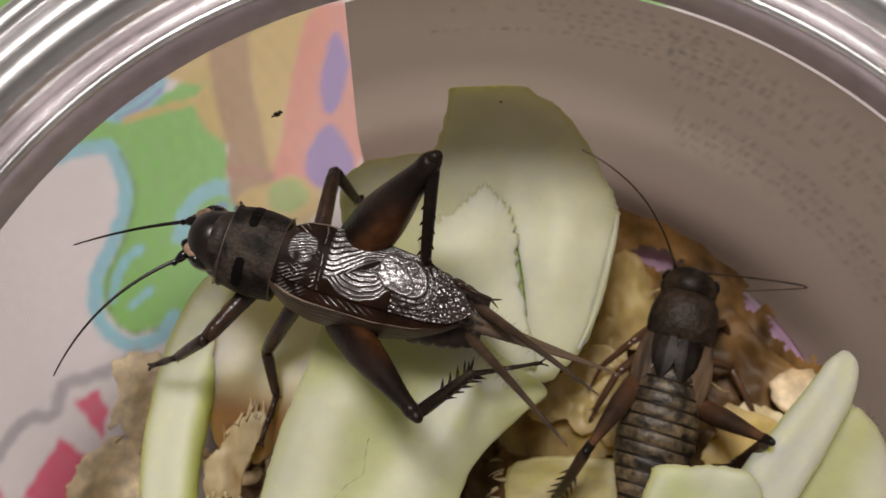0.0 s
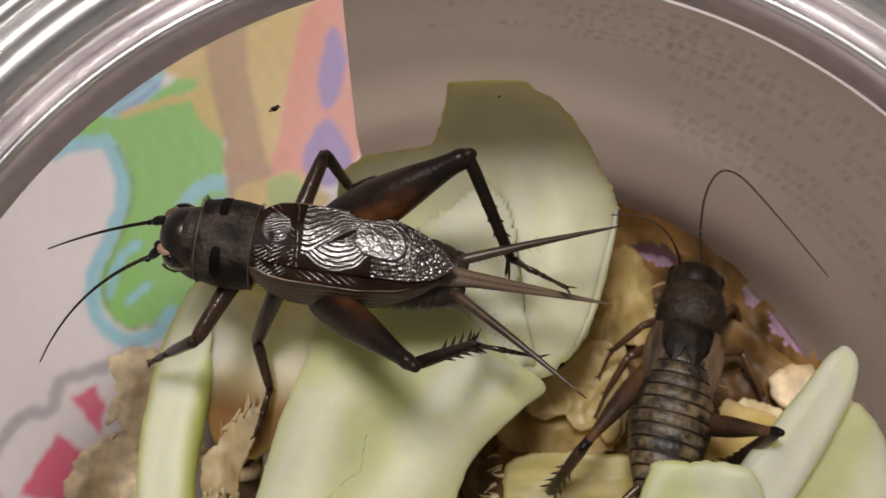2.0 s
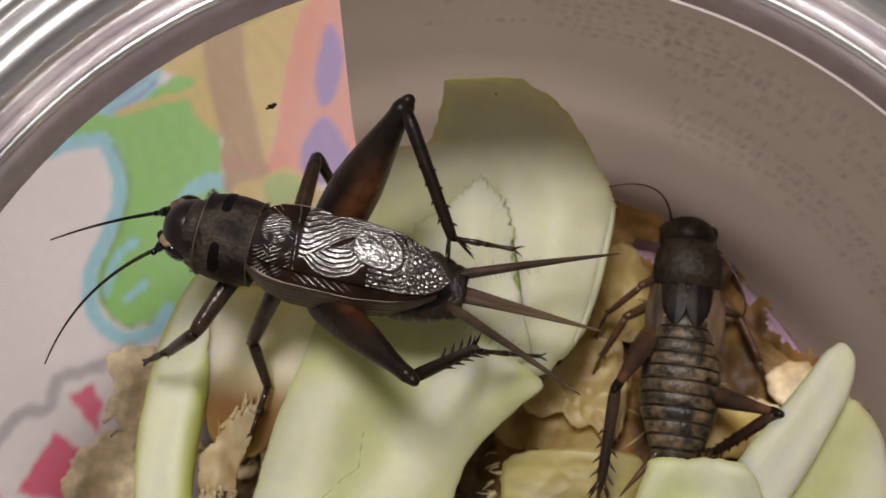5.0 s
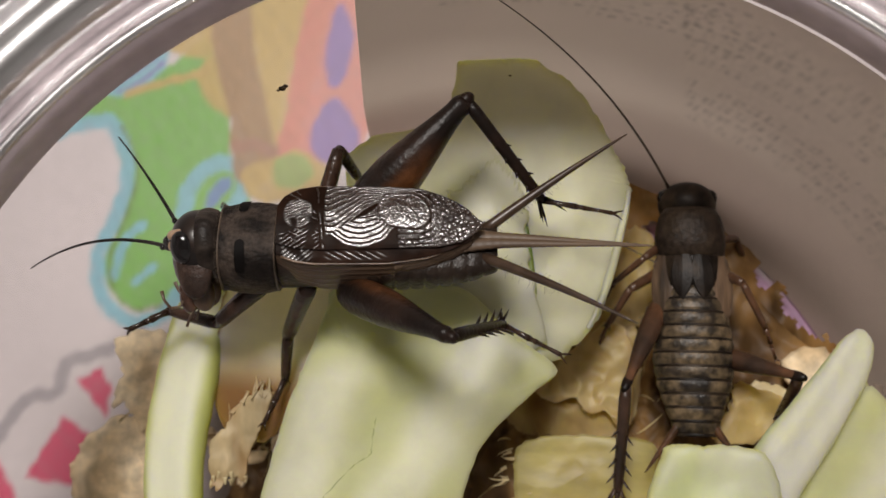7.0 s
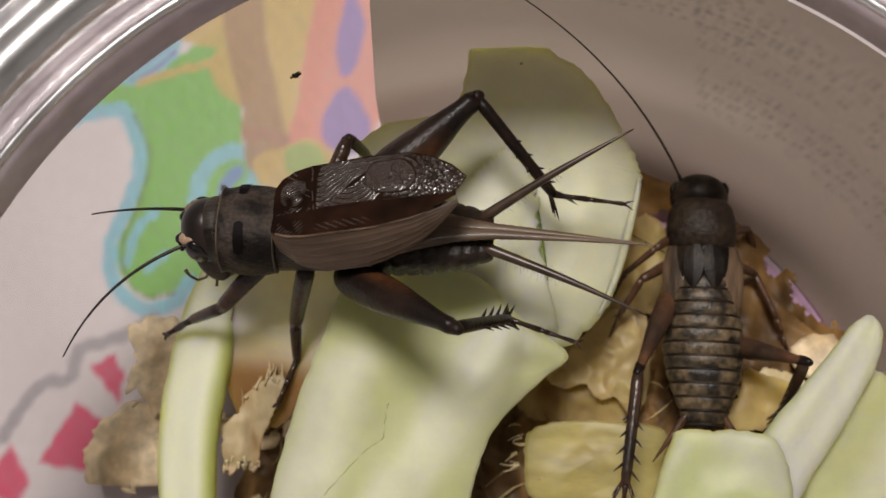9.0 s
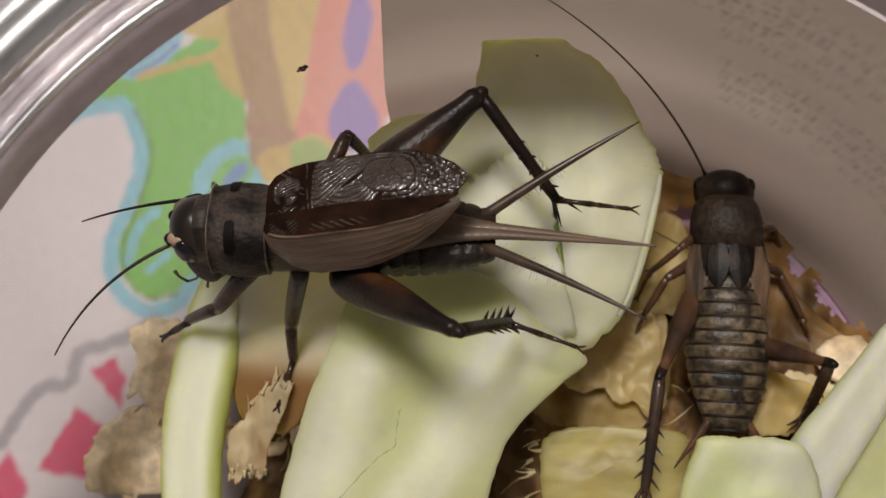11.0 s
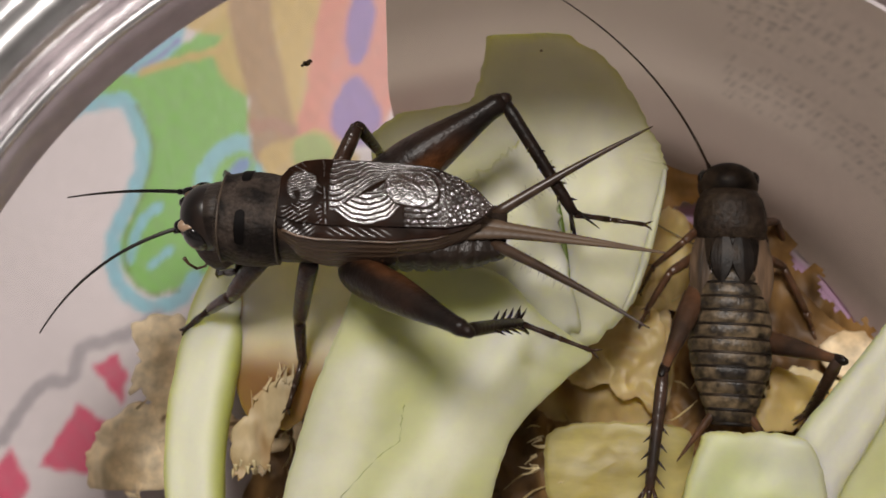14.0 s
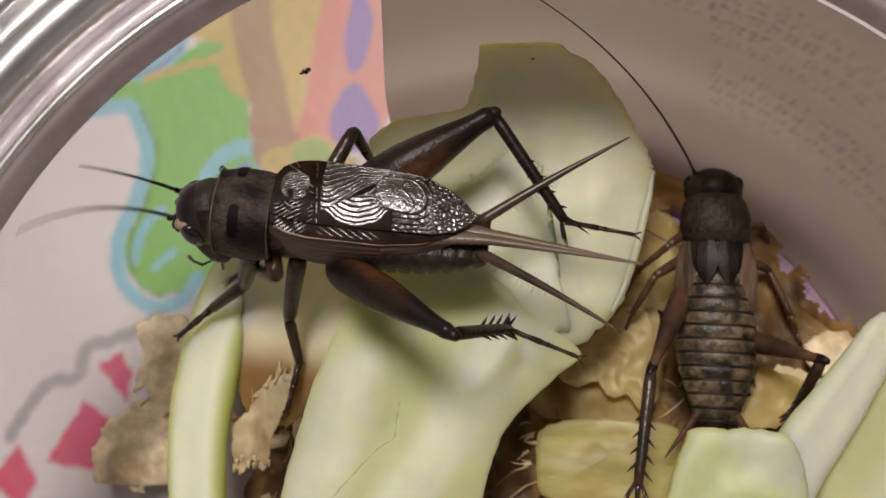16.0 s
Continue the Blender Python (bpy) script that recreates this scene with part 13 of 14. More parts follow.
    walk(brown_cricket.parts["foreL_femur"], [
        (0, along(2, 1.8, -1.8, -1.21, 3.95, 1.38, 0, -0.07, 1)),
        (0.5, along(2, 1.8, -1.8, -1.26, 3.91, 1.35, 0, -0.07, 1)),
        (1, along(2, 1.8, -1.8, -1.25, 3.91, 1.36, 0, -0.07, 1)),
        (1.5, along(2, 1.8, -1.8, -1.29, 3.89, 1.33, 0.02, -0.07, 1)),
        (1.75, along(2, 1.8, -1.8, -1.1, 3.93, 1.49, -0.12, -0.07, 0.99)),
        (2, along(2, 1.8, -1.8, -0.91, 3.96, 1.64, -0.25, -0.07, 0.96)),
        (2.25, along(2, 1.8, -1.8, -0.89, 3.97, 1.65, -0.23, -0.07, 0.97)),
        (2.5, along(2, 1.8, -1.8, -0.76, 4.05, 1.7, 0.02, -0.07, 1)),
        (3, along(2, 1.8, -1.8, -0.81, 4.05, 1.67, 0.03, -0.07, 1)),
        (5.5, along(2, 1.8, -1.8, -0.39, 4.12, 1.93, -0.09, -0.07, 0.99)),
        (6, along(2, 1.8, -1.8, -0.27, 4.09, 2.02, 0.02, -0.07, 1)),
        (7, along(2, 1.8, -1.8, -0.21, 4.1, 2.05, 0.02, -0.07, 1)),
        (8.5, along(2, 1.8, -1.8, -0.27, 4.11, 2.01, 0.03, -0.07, 1)),
        (9, along(2, 1.8, -1.8, -0.26, 4.11, 2.02, -0.01, -0.07, 1)),
        (11.5, along(2, 1.8, -1.8, -0.31, 3.91, 2.1, 0.02, -0.07, 1)),
        (12.5, along(2, 1.8, -1.8, -0.35, 3.91, 2.08, 0.02, -0.07, 1)),
        (13, along(2, 1.8, -1.8, -0.35, 3.89, 2.09, -0.08, -0.07, 0.99)),
        (13.5, along(2, 1.8, -1.8, -0.31, 3.92, 2.1, 0.01, -0.07, 1)),
        (14.5, along(2, 1.8, -1.8, -0.32, 3.97, 2.06, 0.03, -0.07, 1)),
        (16, along(2, 1.8, -1.8, -0.3, 4.06, 2.02, 0.03, -0.07, 1))])
    walk(brown_cricket.parts["foreL_tibia"], [
        (0, along(-1.21, 3.95, 1.38, -3.8, 6.11, -1.74, 0, -0.07, 1)),
        (0.5, along(-1.26, 3.91, 1.35, -3.87, 6.02, -1.79, 0, -0.07, 1)),
        (1, along(-1.25, 3.91, 1.36, -3.85, 6.01, -1.79, 0, -0.07, 1)),
        (1.5, along(-1.29, 3.89, 1.33, -3.94, 5.95, -1.82, 0.02, -0.07, 1)),
        (1.75, along(-1.1, 3.93, 1.49, -3.23, 6.08, -1.97, -0.12, -0.07, 0.99)),
        (2, along(-0.91, 3.96, 1.64, -2.48, 6.16, -2.07, -0.25, -0.07, 0.96)),
        (2.25, along(-0.89, 3.97, 1.65, -2.54, 6.2, -2.02, -0.23, -0.07, 0.97)),
        (2.5, along(-0.76, 4.05, 1.7, -3.08, 6.46, -1.46, 0.02, -0.07, 1)),
        (3, along(-0.81, 4.05, 1.67, -3.16, 6.46, -1.47, 0.03, -0.07, 1)),
        (5.5, along(-0.39, 4.12, 1.93, -2.13, 6.72, -1.44, -0.09, -0.07, 0.99)),
        (6, along(-0.27, 4.09, 2.02, -2.2, 6.73, -1.21, 0.02, -0.07, 1)),
        (7, along(-0.21, 4.1, 2.05, -2.09, 6.79, -1.17, 0.02, -0.07, 1)),
        (8.5, along(-0.27, 4.11, 2.01, -2.2, 6.76, -1.21, 0.03, -0.07, 1)),
        (9, along(-0.26, 4.11, 2.02, -2.08, 6.76, -1.27, -0.01, -0.07, 1)),
        (11.5, along(-0.31, 3.91, 2.1, -2.13, 6.34, -1.35, 0.02, -0.07, 1)),
        (12.5, along(-0.35, 3.91, 2.08, -2.21, 6.32, -1.38, 0.02, -0.07, 1)),
        (13, along(-0.35, 3.89, 2.09, -1.87, 6.26, -1.55, -0.08, -0.07, 0.99)),
        (13.5, along(-0.31, 3.92, 2.1, -2.1, 6.35, -1.37, 0.01, -0.07, 1)),
        (14.5, along(-0.32, 3.97, 2.06, -2.21, 6.44, -1.33, 0.03, -0.07, 1)),
        (16, along(-0.3, 4.06, 2.02, -2.24, 6.64, -1.26, 0.03, -0.07, 1))])
    walk(brown_cricket.parts["foreL_foot"], [
        (0, along(-3.8, 6.11, -1.74, -6.45, 6.76, -4.1, 0, -0.07, 1)),
        (0.5, along(-3.87, 6.02, -1.79, -6.51, 6.62, -4.16, 0, -0.07, 1)),
        (1, along(-3.85, 6.01, -1.79, -6.49, 6.62, -4.17, 0, -0.07, 1)),
        (1.5, along(-3.94, 5.95, -1.82, -6.6, 6.52, -4.17, 0.02, -0.07, 1)),
        (1.75, along(-3.23, 6.08, -1.97, -5.53, 6.73, -4.67, -0.12, -0.07, 0.99)),
        (2, along(-2.48, 6.16, -2.07, -4.36, 6.88, -5.06, -0.25, -0.07, 0.96)),
        (2.25, along(-2.54, 6.2, -2.02, -4.49, 6.94, -4.96, -0.23, -0.07, 0.97)),
        (2.5, along(-3.08, 6.46, -1.46, -5.63, 7.39, -3.82, 0.02, -0.07, 1)),
        (3, along(-3.16, 6.46, -1.47, -5.73, 7.38, -3.82, 0.03, -0.07, 1)),
        (5.5, along(-2.13, 6.72, -1.44, -4.31, 7.87, -4.06, -0.09, -0.07, 0.99)),
        (6, along(-2.2, 6.73, -1.21, -4.56, 7.96, -3.64, 0.02, -0.07, 1)),
        (7, along(-2.09, 6.79, -1.17, -4.43, 8.06, -3.59, 0.02, -0.07, 1)),
        (8.5, along(-2.2, 6.76, -1.21, -4.58, 7.99, -3.61, 0.03, -0.07, 1)),
        (9, along(-2.08, 6.76, -1.27, -4.38, 7.99, -3.76, -0.01, -0.07, 1)),
        (11.5, along(-2.13, 6.34, -1.35, -4.39, 7.44, -3.92, 0.02, -0.07, 1)),
        (12.5, along(-2.21, 6.32, -1.38, -4.49, 7.38, -3.95, 0.02, -0.07, 1)),
        (13, along(-1.87, 6.26, -1.55, -3.88, 7.29, -4.34, -0.08, -0.07, 0.99)),
        (13.5, along(-2.1, 6.35, -1.37, -4.35, 7.45, -3.96, 0.01, -0.07, 1)),
        (14.5, along(-2.21, 6.44, -1.33, -4.52, 7.56, -3.85, 0.03, -0.07, 1)),
        (16, along(-2.24, 6.64, -1.26, -4.61, 7.81, -3.7, 0.03, -0.07, 1))])
    walk(brown_cricket.parts["hindR_femur"], [
        (0, along(-4.90, -2.84, -1.39, -6.79, -8.85, 7.01, 0, -0.07, 1)),
        (0.5, along(-4.84, -3.35, -1.83, -6.73, -9.36, 6.57, 0, -0.07, 1)),
        (1, along(-4.93, -3.35, -1.87, -6.82, -9.36, 6.53, 0, -0.07, 1)),
        (1.5, along(-5.58, -2.39, -1.35, -7.47, -8.40, 7.05, 0.02, -0.07, 1)),
        (2, along(-7.16, -2.33, -2.35, -9.05, -8.34, 6.05, -0.25, -0.07, 0.96)),
        (2.25, along(-7.24, -2.28, -2.38, -9.13, -8.29, 6.02, -0.23, -0.07, 0.97)),
        (2.5, along(-7.78, -1.69, -2.40, -9.71, -7.81, 5.92, 0.02, -0.07, 1)),
        (3, along(-7.73, -1.27, -2.40, -10.06, -8.67, 4.68, 0.03, -0.07, 1)),
        (5.5, along(-8.29, -0.67, -2.40, -10.58, -7.95, 4.81, -0.09, -0.07, 0.99)),
        (5.75, along(-8.01, -1.07, -2.40, -10.25, -8.19, 4.98, -0.03, -0.07, 1)),
        (6, along(-7.71, -1.45, -2.40, -9.90, -8.41, 5.15, 0.02, -0.07, 1)),
        (7, along(-7.95, -0.93, -2.40, -10.37, -8.63, 4.32, 0.02, -0.07, 1)),
        (8.5, along(-7.86, -1.31, -2.40, -10.04, -8.24, 5.18, 0.03, -0.07, 1)),
        (9, along(-7.85, -1.34, -2.40, -10.01, -8.20, 5.25, -0.01, -0.07, 1)),
        (11.5, along(-7.80, -1.71, -2.39, -9.69, -7.72, 6.01, 0.02, -0.07, 1)),
        (12.5, along(-7.64, -1.59, -2.40, -9.78, -8.40, 5.31, 0.02, -0.07, 1)),
        (13, along(-7.82, -1.51, -2.40, -9.86, -8.00, 5.60, -0.08, -0.07, 0.99)),
        (13.5, along(-7.84, -1.55, -2.40, -9.83, -7.87, 5.75, 0.01, -0.07, 1)),
        (14.5, along(-7.67, -1.46, -2.40, -9.89, -8.54, 5.03, 0.03, -0.07, 1)),
        (16, along(-7.71, -1.44, -2.40, -9.91, -8.45, 5.10, 0.03, -0.07, 1))])
    walk(brown_cricket.parts["hindR_tibia"], [
        (0, along(-6.79, -8.85, 7.01, -9.38, -7.1, -1.97, 0, -0.07, 1)),
        (0.5, along(-6.73, -9.36, 6.57, -9.73, -7.3, -2.2, 0, -0.07, 1)),
        (1, along(-6.82, -9.36, 6.53, -9.82, -7.3, -2.25, 0, -0.07, 1)),
        (1.5, along(-7.47, -8.4, 7.05, -10.35, -6.29, -1.76, 0.02, -0.07, 1)),
        (2, along(-9.05, -8.34, 6.05, -9.63, -5.95, -3.13, -0.25, -0.07, 0.96)),
        (2.25, along(-9.13, -8.29, 6.02, -10.09, -5.86, -3.11, -0.23, -0.07, 0.97)),
        (2.5, along(-9.71, -7.81, 5.92, -12.36, -5.32, -2.86, 0.02, -0.07, 1)),
        (3, along(-10.06, -8.67, 4.68, -12.98, -5.91, -3.93, 0.03, -0.07, 1)),
        (5.5, along(-10.58, -7.95, 4.81, -13.56, -3.68, -3.14, -0.09, -0.07, 0.99)),
        (5.75, along(-10.25, -8.19, 4.98, -14.06, -5.29, -3.22, -0.03, -0.07, 1)),
        (6, along(-9.9, -8.41, 5.15, -14.44, -6.97, -3.07, 0.02, -0.07, 1)),
        (7, along(-10.37, -8.63, 4.32, -13.91, -7.9, -4.46, 0.02, -0.07, 1)),
        (8.5, along(-10.04, -8.24, 5.18, -14.21, -7.31, -3.31, 0.03, -0.07, 1)),
        (9, along(-10.01, -8.2, 5.25, -14.09, -7.27, -3.28, -0.01, -0.07, 1)),
        (11.5, along(-9.69, -7.72, 6.01, -14.24, -6.87, -2.29, 0.02, -0.07, 1)),
        (12.5, along(-9.78, -8.4, 5.31, -14.29, -7.08, -2.95, 0.02, -0.07, 1)),
        (13, along(-9.86, -8, 5.6, -13.86, -6.84, -2.94, -0.08, -0.07, 0.99)),
        (13.5, along(-9.83, -7.87, 5.75, -14.28, -6.94, -2.59, 0.01, -0.07, 1)),
        (14.5, along(-9.89, -8.54, 5.03, -14.4, -7.19, -3.23, 0.03, -0.07, 1)),
        (16, along(-9.91, -8.45, 5.1, -14.48, -7.16, -3.13, 0.03, -0.07, 1))])
    walk(brown_cricket.parts["hindR_foot"], [
        (0, along(-9.38, -7.1, -1.97, -10.96, -5.62, 2.54, 0, -0.07, 1)),
        (0.5, along(-9.73, -7.3, -2.2, -11.46, -5.4, 2.09, 0, -0.07, 1)),
        (1, along(-9.82, -7.3, -2.25, -11.54, -5.4, 2.04, 0, -0.07, 1)),
        (1.5, along(-10.35, -6.29, -1.76, -12.36, -4.99, 2.63, 0.02, -0.07, 1)),
        (2, along(-9.63, -5.95, -3.13, -12.63, -4.54, 0.61, -0.25, -0.07, 0.96)),
        (2.25, along(-10.09, -5.86, -3.11, -12.98, -4.42, 0.71, -0.23, -0.07, 0.97)),
        (2.5, along(-12.36, -5.32, -2.86, -15.19, -3.43, 0.8, 0.02, -0.07, 1)),
        (3, along(-12.98, -5.91, -3.93, -15.84, -4.06, -0.27, 0.03, -0.07, 1)),
        (5.5, along(-13.56, -3.68, -3.14, -15.86, -2.01, 0.98, -0.09, -0.07, 0.99)),
        (5.75, along(-14.06, -5.29, -3.22, -16.1, -3.71, 1.07, -0.03, -0.07, 1)),
        (6, along(-14.44, -6.97, -3.07, -16.2, -5.5, 1.37, 0.02, -0.07, 1)),
        (7, along(-13.91, -7.9, -4.46, -16.18, -6.39, -0.27, 0.02, -0.07, 1)),
        (8.5, along(-14.21, -7.31, -3.31, -16.7, -6.09, 0.84, 0.03, -0.07, 1)),
        (9, along(-14.09, -7.27, -3.28, -16.49, -6.04, 0.93, -0.01, -0.07, 1)),
        (11.5, along(-14.24, -6.87, -2.29, -16.4, -5.38, 1.97, 0.02, -0.07, 1)),
        (12.5, along(-14.29, -7.08, -2.95, -16.48, -5.59, 1.3, 0.02, -0.07, 1)),
        (13, along(-13.86, -6.84, -2.94, -16.22, -5.16, 1.13, -0.08, -0.07, 0.99)),
        (13.5, along(-14.28, -6.94, -2.59, -16.64, -5.46, 1.56, 0.01, -0.07, 1)),
        (14.5, along(-14.4, -7.19, -3.23, -16.82, -5.95, 0.96, 0.03, -0.07, 1)),
        (16, along(-14.48, -7.16, -3.13, -16.71, -5.92, 1.17, 0.03, -0.07, 1))])
    walk(brown_cricket.parts["midR_femur"], [
        (0, along(-0.5, -2, -1.8, -0.08, -5.27, -5.56, 0, -0.07, 1)),
        (0.5, along(-0.5, -2, -1.8, 0.02, -5.28, -5.54, 0, -0.07, 1)),
        (1, along(-0.5, -2, -1.8, 0.03, -5.27, -5.54, 0, -0.07, 1)),
        (1.5, along(-0.5, -2, -1.8, 0.02, -5.34, -5.49, 0.02, -0.07, 1)),
        (1.75, along(-0.5, -2, -1.8, 0.87, -5.36, -5.23, -0.12, -0.07, 0.99)),
        (2, along(-0.5, -2, -1.8, 1.68, -5.28, -4.87, -0.25, -0.07, 0.96)),
        (2.25, along(-0.5, -2, -1.8, 1.49, -5.3, -4.99, -0.23, -0.07, 0.97)),
        (2.375, along(-0.5, -2, -1.8, 0.41, -5.4, -5.35, -0.11, -0.07, 0.99)),
        (2.5, along(-0.5, -2, -1.8, -0.71, -5.32, -5.53, 0.02, -0.07, 1)),
        (3, along(-0.5, -2, -1.8, -0.64, -5.27, -5.58, 0.03, -0.07, 1)),
        (5.5, along(-0.5, -2, -1.8, -0.24, -5.22, -5.62, -0.09, -0.07, 0.99)),
        (5.583, along(-0.5, -2, -1.8, -0.82, -6.19, -4.51, -0.07, -0.07, 1)),
        (5.667, along(-0.5, -2, -1.8, -1.37, -6.74, -3.13, -0.05, -0.07, 1)),
        (5.75, along(-0.5, -2, -1.8, -1.83, -6.82, -1.62, -0.03, -0.07, 1)),
        (5.833, along(-0.5, -2, -1.8, -2.15, -6.41, -0.12, -0.02, -0.07, 1)),
        (5.917, along(-0.5, -2, -1.8, -2.32, -5.56, 1.2, 0, -0.07, 1)),
        (6, along(-0.5, -2, -1.8, -2.29, -4.36, 2.23, 0.02, -0.07, 1)),
        (7, along(-0.5, -2, -1.8, -2.36, -4.33, 2.21, 0.02, -0.07, 1)),
        (8.5, along(-0.5, -2, -1.8, -2.31, -4.38, 2.2, 0.03, -0.07, 1)),
        (8.583, along(-0.5, -2, -1.8, -2.54, -5.47, 1.16, 0.02, -0.07, 1)),
        (8.667, along(-0.5, -2, -1.8, -2.58, -6.24, -0.16, 0.02, -0.07, 1)),
        (8.75, along(-0.5, -2, -1.8, -2.42, -6.61, -1.63, 0.01, -0.07, 1)),
        (8.833, along(-0.5, -2, -1.8, -2.09, -6.55, -3.12, 0, -0.07, 1)),
        (8.917, along(-0.5, -2, -1.8, -1.6, -6.07, -4.48, 0, -0.07, 1)),
        (9, along(-0.5, -2, -1.8, -1.02, -5.21, -5.6, -0.01, -0.07, 1)),
        (11.5, along(-0.5, -2, -1.8, -1.13, -5.2, -5.59, 0.02, -0.07, 1)),
        (12.5, along(-0.5, -2, -1.8, -1.08, -5.26, -5.55, 0.02, -0.07, 1)),
        (13, along(-0.5, -2, -1.8, -0.23, -5.26, -5.58, -0.08, -0.07, 0.99)),
        (13.5, along(-0.5, -2, -1.8, -1.05, -5.24, -5.57, 0.01, -0.07, 1)),
        (14.5, along(-0.5, -2, -1.8, -1.17, -5.25, -5.54, 0.03, -0.07, 1)),
        (16, along(-0.5, -2, -1.8, -1.26, -5.25, -5.52, 0.03, -0.07, 1))])
    walk(brown_cricket.parts["midR_tibia"], [
        (0, along(-0.08, -5.27, -5.56, -3.51, -8.28, -6.09, 0, -0.07, 1)),
        (0.5, along(0.02, -5.28, -5.54, -3.34, -8.35, -6.16, 0, -0.07, 1)),
        (1, along(0.03, -5.27, -5.54, -3.34, -8.34, -6.21, 0, -0.07, 1)),
        (1.5, along(0.02, -5.34, -5.49, -3.34, -8.43, -6.01, 0.02, -0.07, 1)),
        (1.75, along(0.87, -5.36, -5.23, -2.43, -8.38, -6.3, -0.12, -0.07, 0.99)),
        (2, along(1.68, -5.28, -4.87, -1.51, -8.18, -6.47, -0.25, -0.07, 0.96)),
        (2.25, along(1.49, -5.3, -4.99, -1.8, -8.17, -6.43, -0.23, -0.07, 0.97)),
        (2.375, along(0.41, -5.4, -5.35, -3.19, -8.15, -6.13, -0.11, -0.07, 0.99)),
        (2.5, along(-0.71, -5.32, -5.53, -4.54, -7.88, -5.62, 0.02, -0.07, 1)),
        (3, along(-0.64, -5.27, -5.58, -4.43, -7.88, -5.69, 0.03, -0.07, 1)),
        (5.5, along(-0.24, -5.22, -5.62, -4.22, -7.46, -6.16, -0.09, -0.07, 0.99)),
        (5.583, along(-0.82, -6.19, -4.51, -4.77, -8.43, -5.26, -0.07, -0.07, 1)),
        (5.667, along(-1.37, -6.74, -3.13, -5.28, -8.97, -4.09, -0.05, -0.07, 1)),
        (5.75, along(-1.83, -6.82, -1.62, -5.69, -9.03, -2.78, -0.03, -0.07, 1)),
        (5.833, along(-2.15, -6.41, -0.12, -5.96, -8.6, -1.49, -0.02, -0.07, 1)),
        (5.917, along(-2.32, -5.56, 1.2, -6.06, -7.72, -0.36, 0, -0.07, 1)),
        (6, along(-2.29, -4.36, 2.23, -5.97, -6.49, 0.47, 0.02, -0.07, 1)),
        (7, along(-2.36, -4.33, 2.21, -6.08, -6.4, 0.46, 0.02, -0.07, 1)),
        (8.5, along(-2.31, -4.38, 2.2, -6.04, -6.52, 0.55, 0.03, -0.07, 1)),
        (8.583, along(-2.54, -5.47, 1.16, -6.35, -7.62, -0.27, 0.02, -0.07, 1)),
        (8.667, along(-2.58, -6.24, -0.16, -6.47, -8.38, -1.36, 0.02, -0.07, 1)),
        (8.75, along(-2.42, -6.61, -1.63, -6.38, -8.75, -2.6, 0.01, -0.07, 1)),
        (8.833, along(-2.09, -6.55, -3.12, -6.1, -8.68, -3.86, 0, -0.07, 1)),
        (8.917, along(-1.6, -6.07, -4.48, -5.66, -8.17, -4.98, 0, -0.07, 1)),
        (9, along(-1.02, -5.21, -5.6, -5.11, -7.29, -5.86, -0.01, -0.07, 1)),
        (11.5, along(-1.13, -5.2, -5.59, -4.99, -7.4, -6.81, 0.02, -0.07, 1)),
        (12.5, along(-1.08, -5.26, -5.55, -4.92, -7.5, -6.73, 0.02, -0.07, 1)),
        (13, along(-0.23, -5.26, -5.58, -3.88, -7.54, -7.2, -0.08, -0.07, 0.99)),
        (13.5, along(-1.05, -5.24, -5.57, -4.91, -7.44, -6.77, 0.01, -0.07, 1)),
        (14.5, along(-1.17, -5.25, -5.54, -5.1, -7.46, -6.46, 0.03, -0.07, 1)),
        (16, along(-1.26, -5.25, -5.52, -5.36, -7.35, -5.61, 0.03, -0.07, 1))])
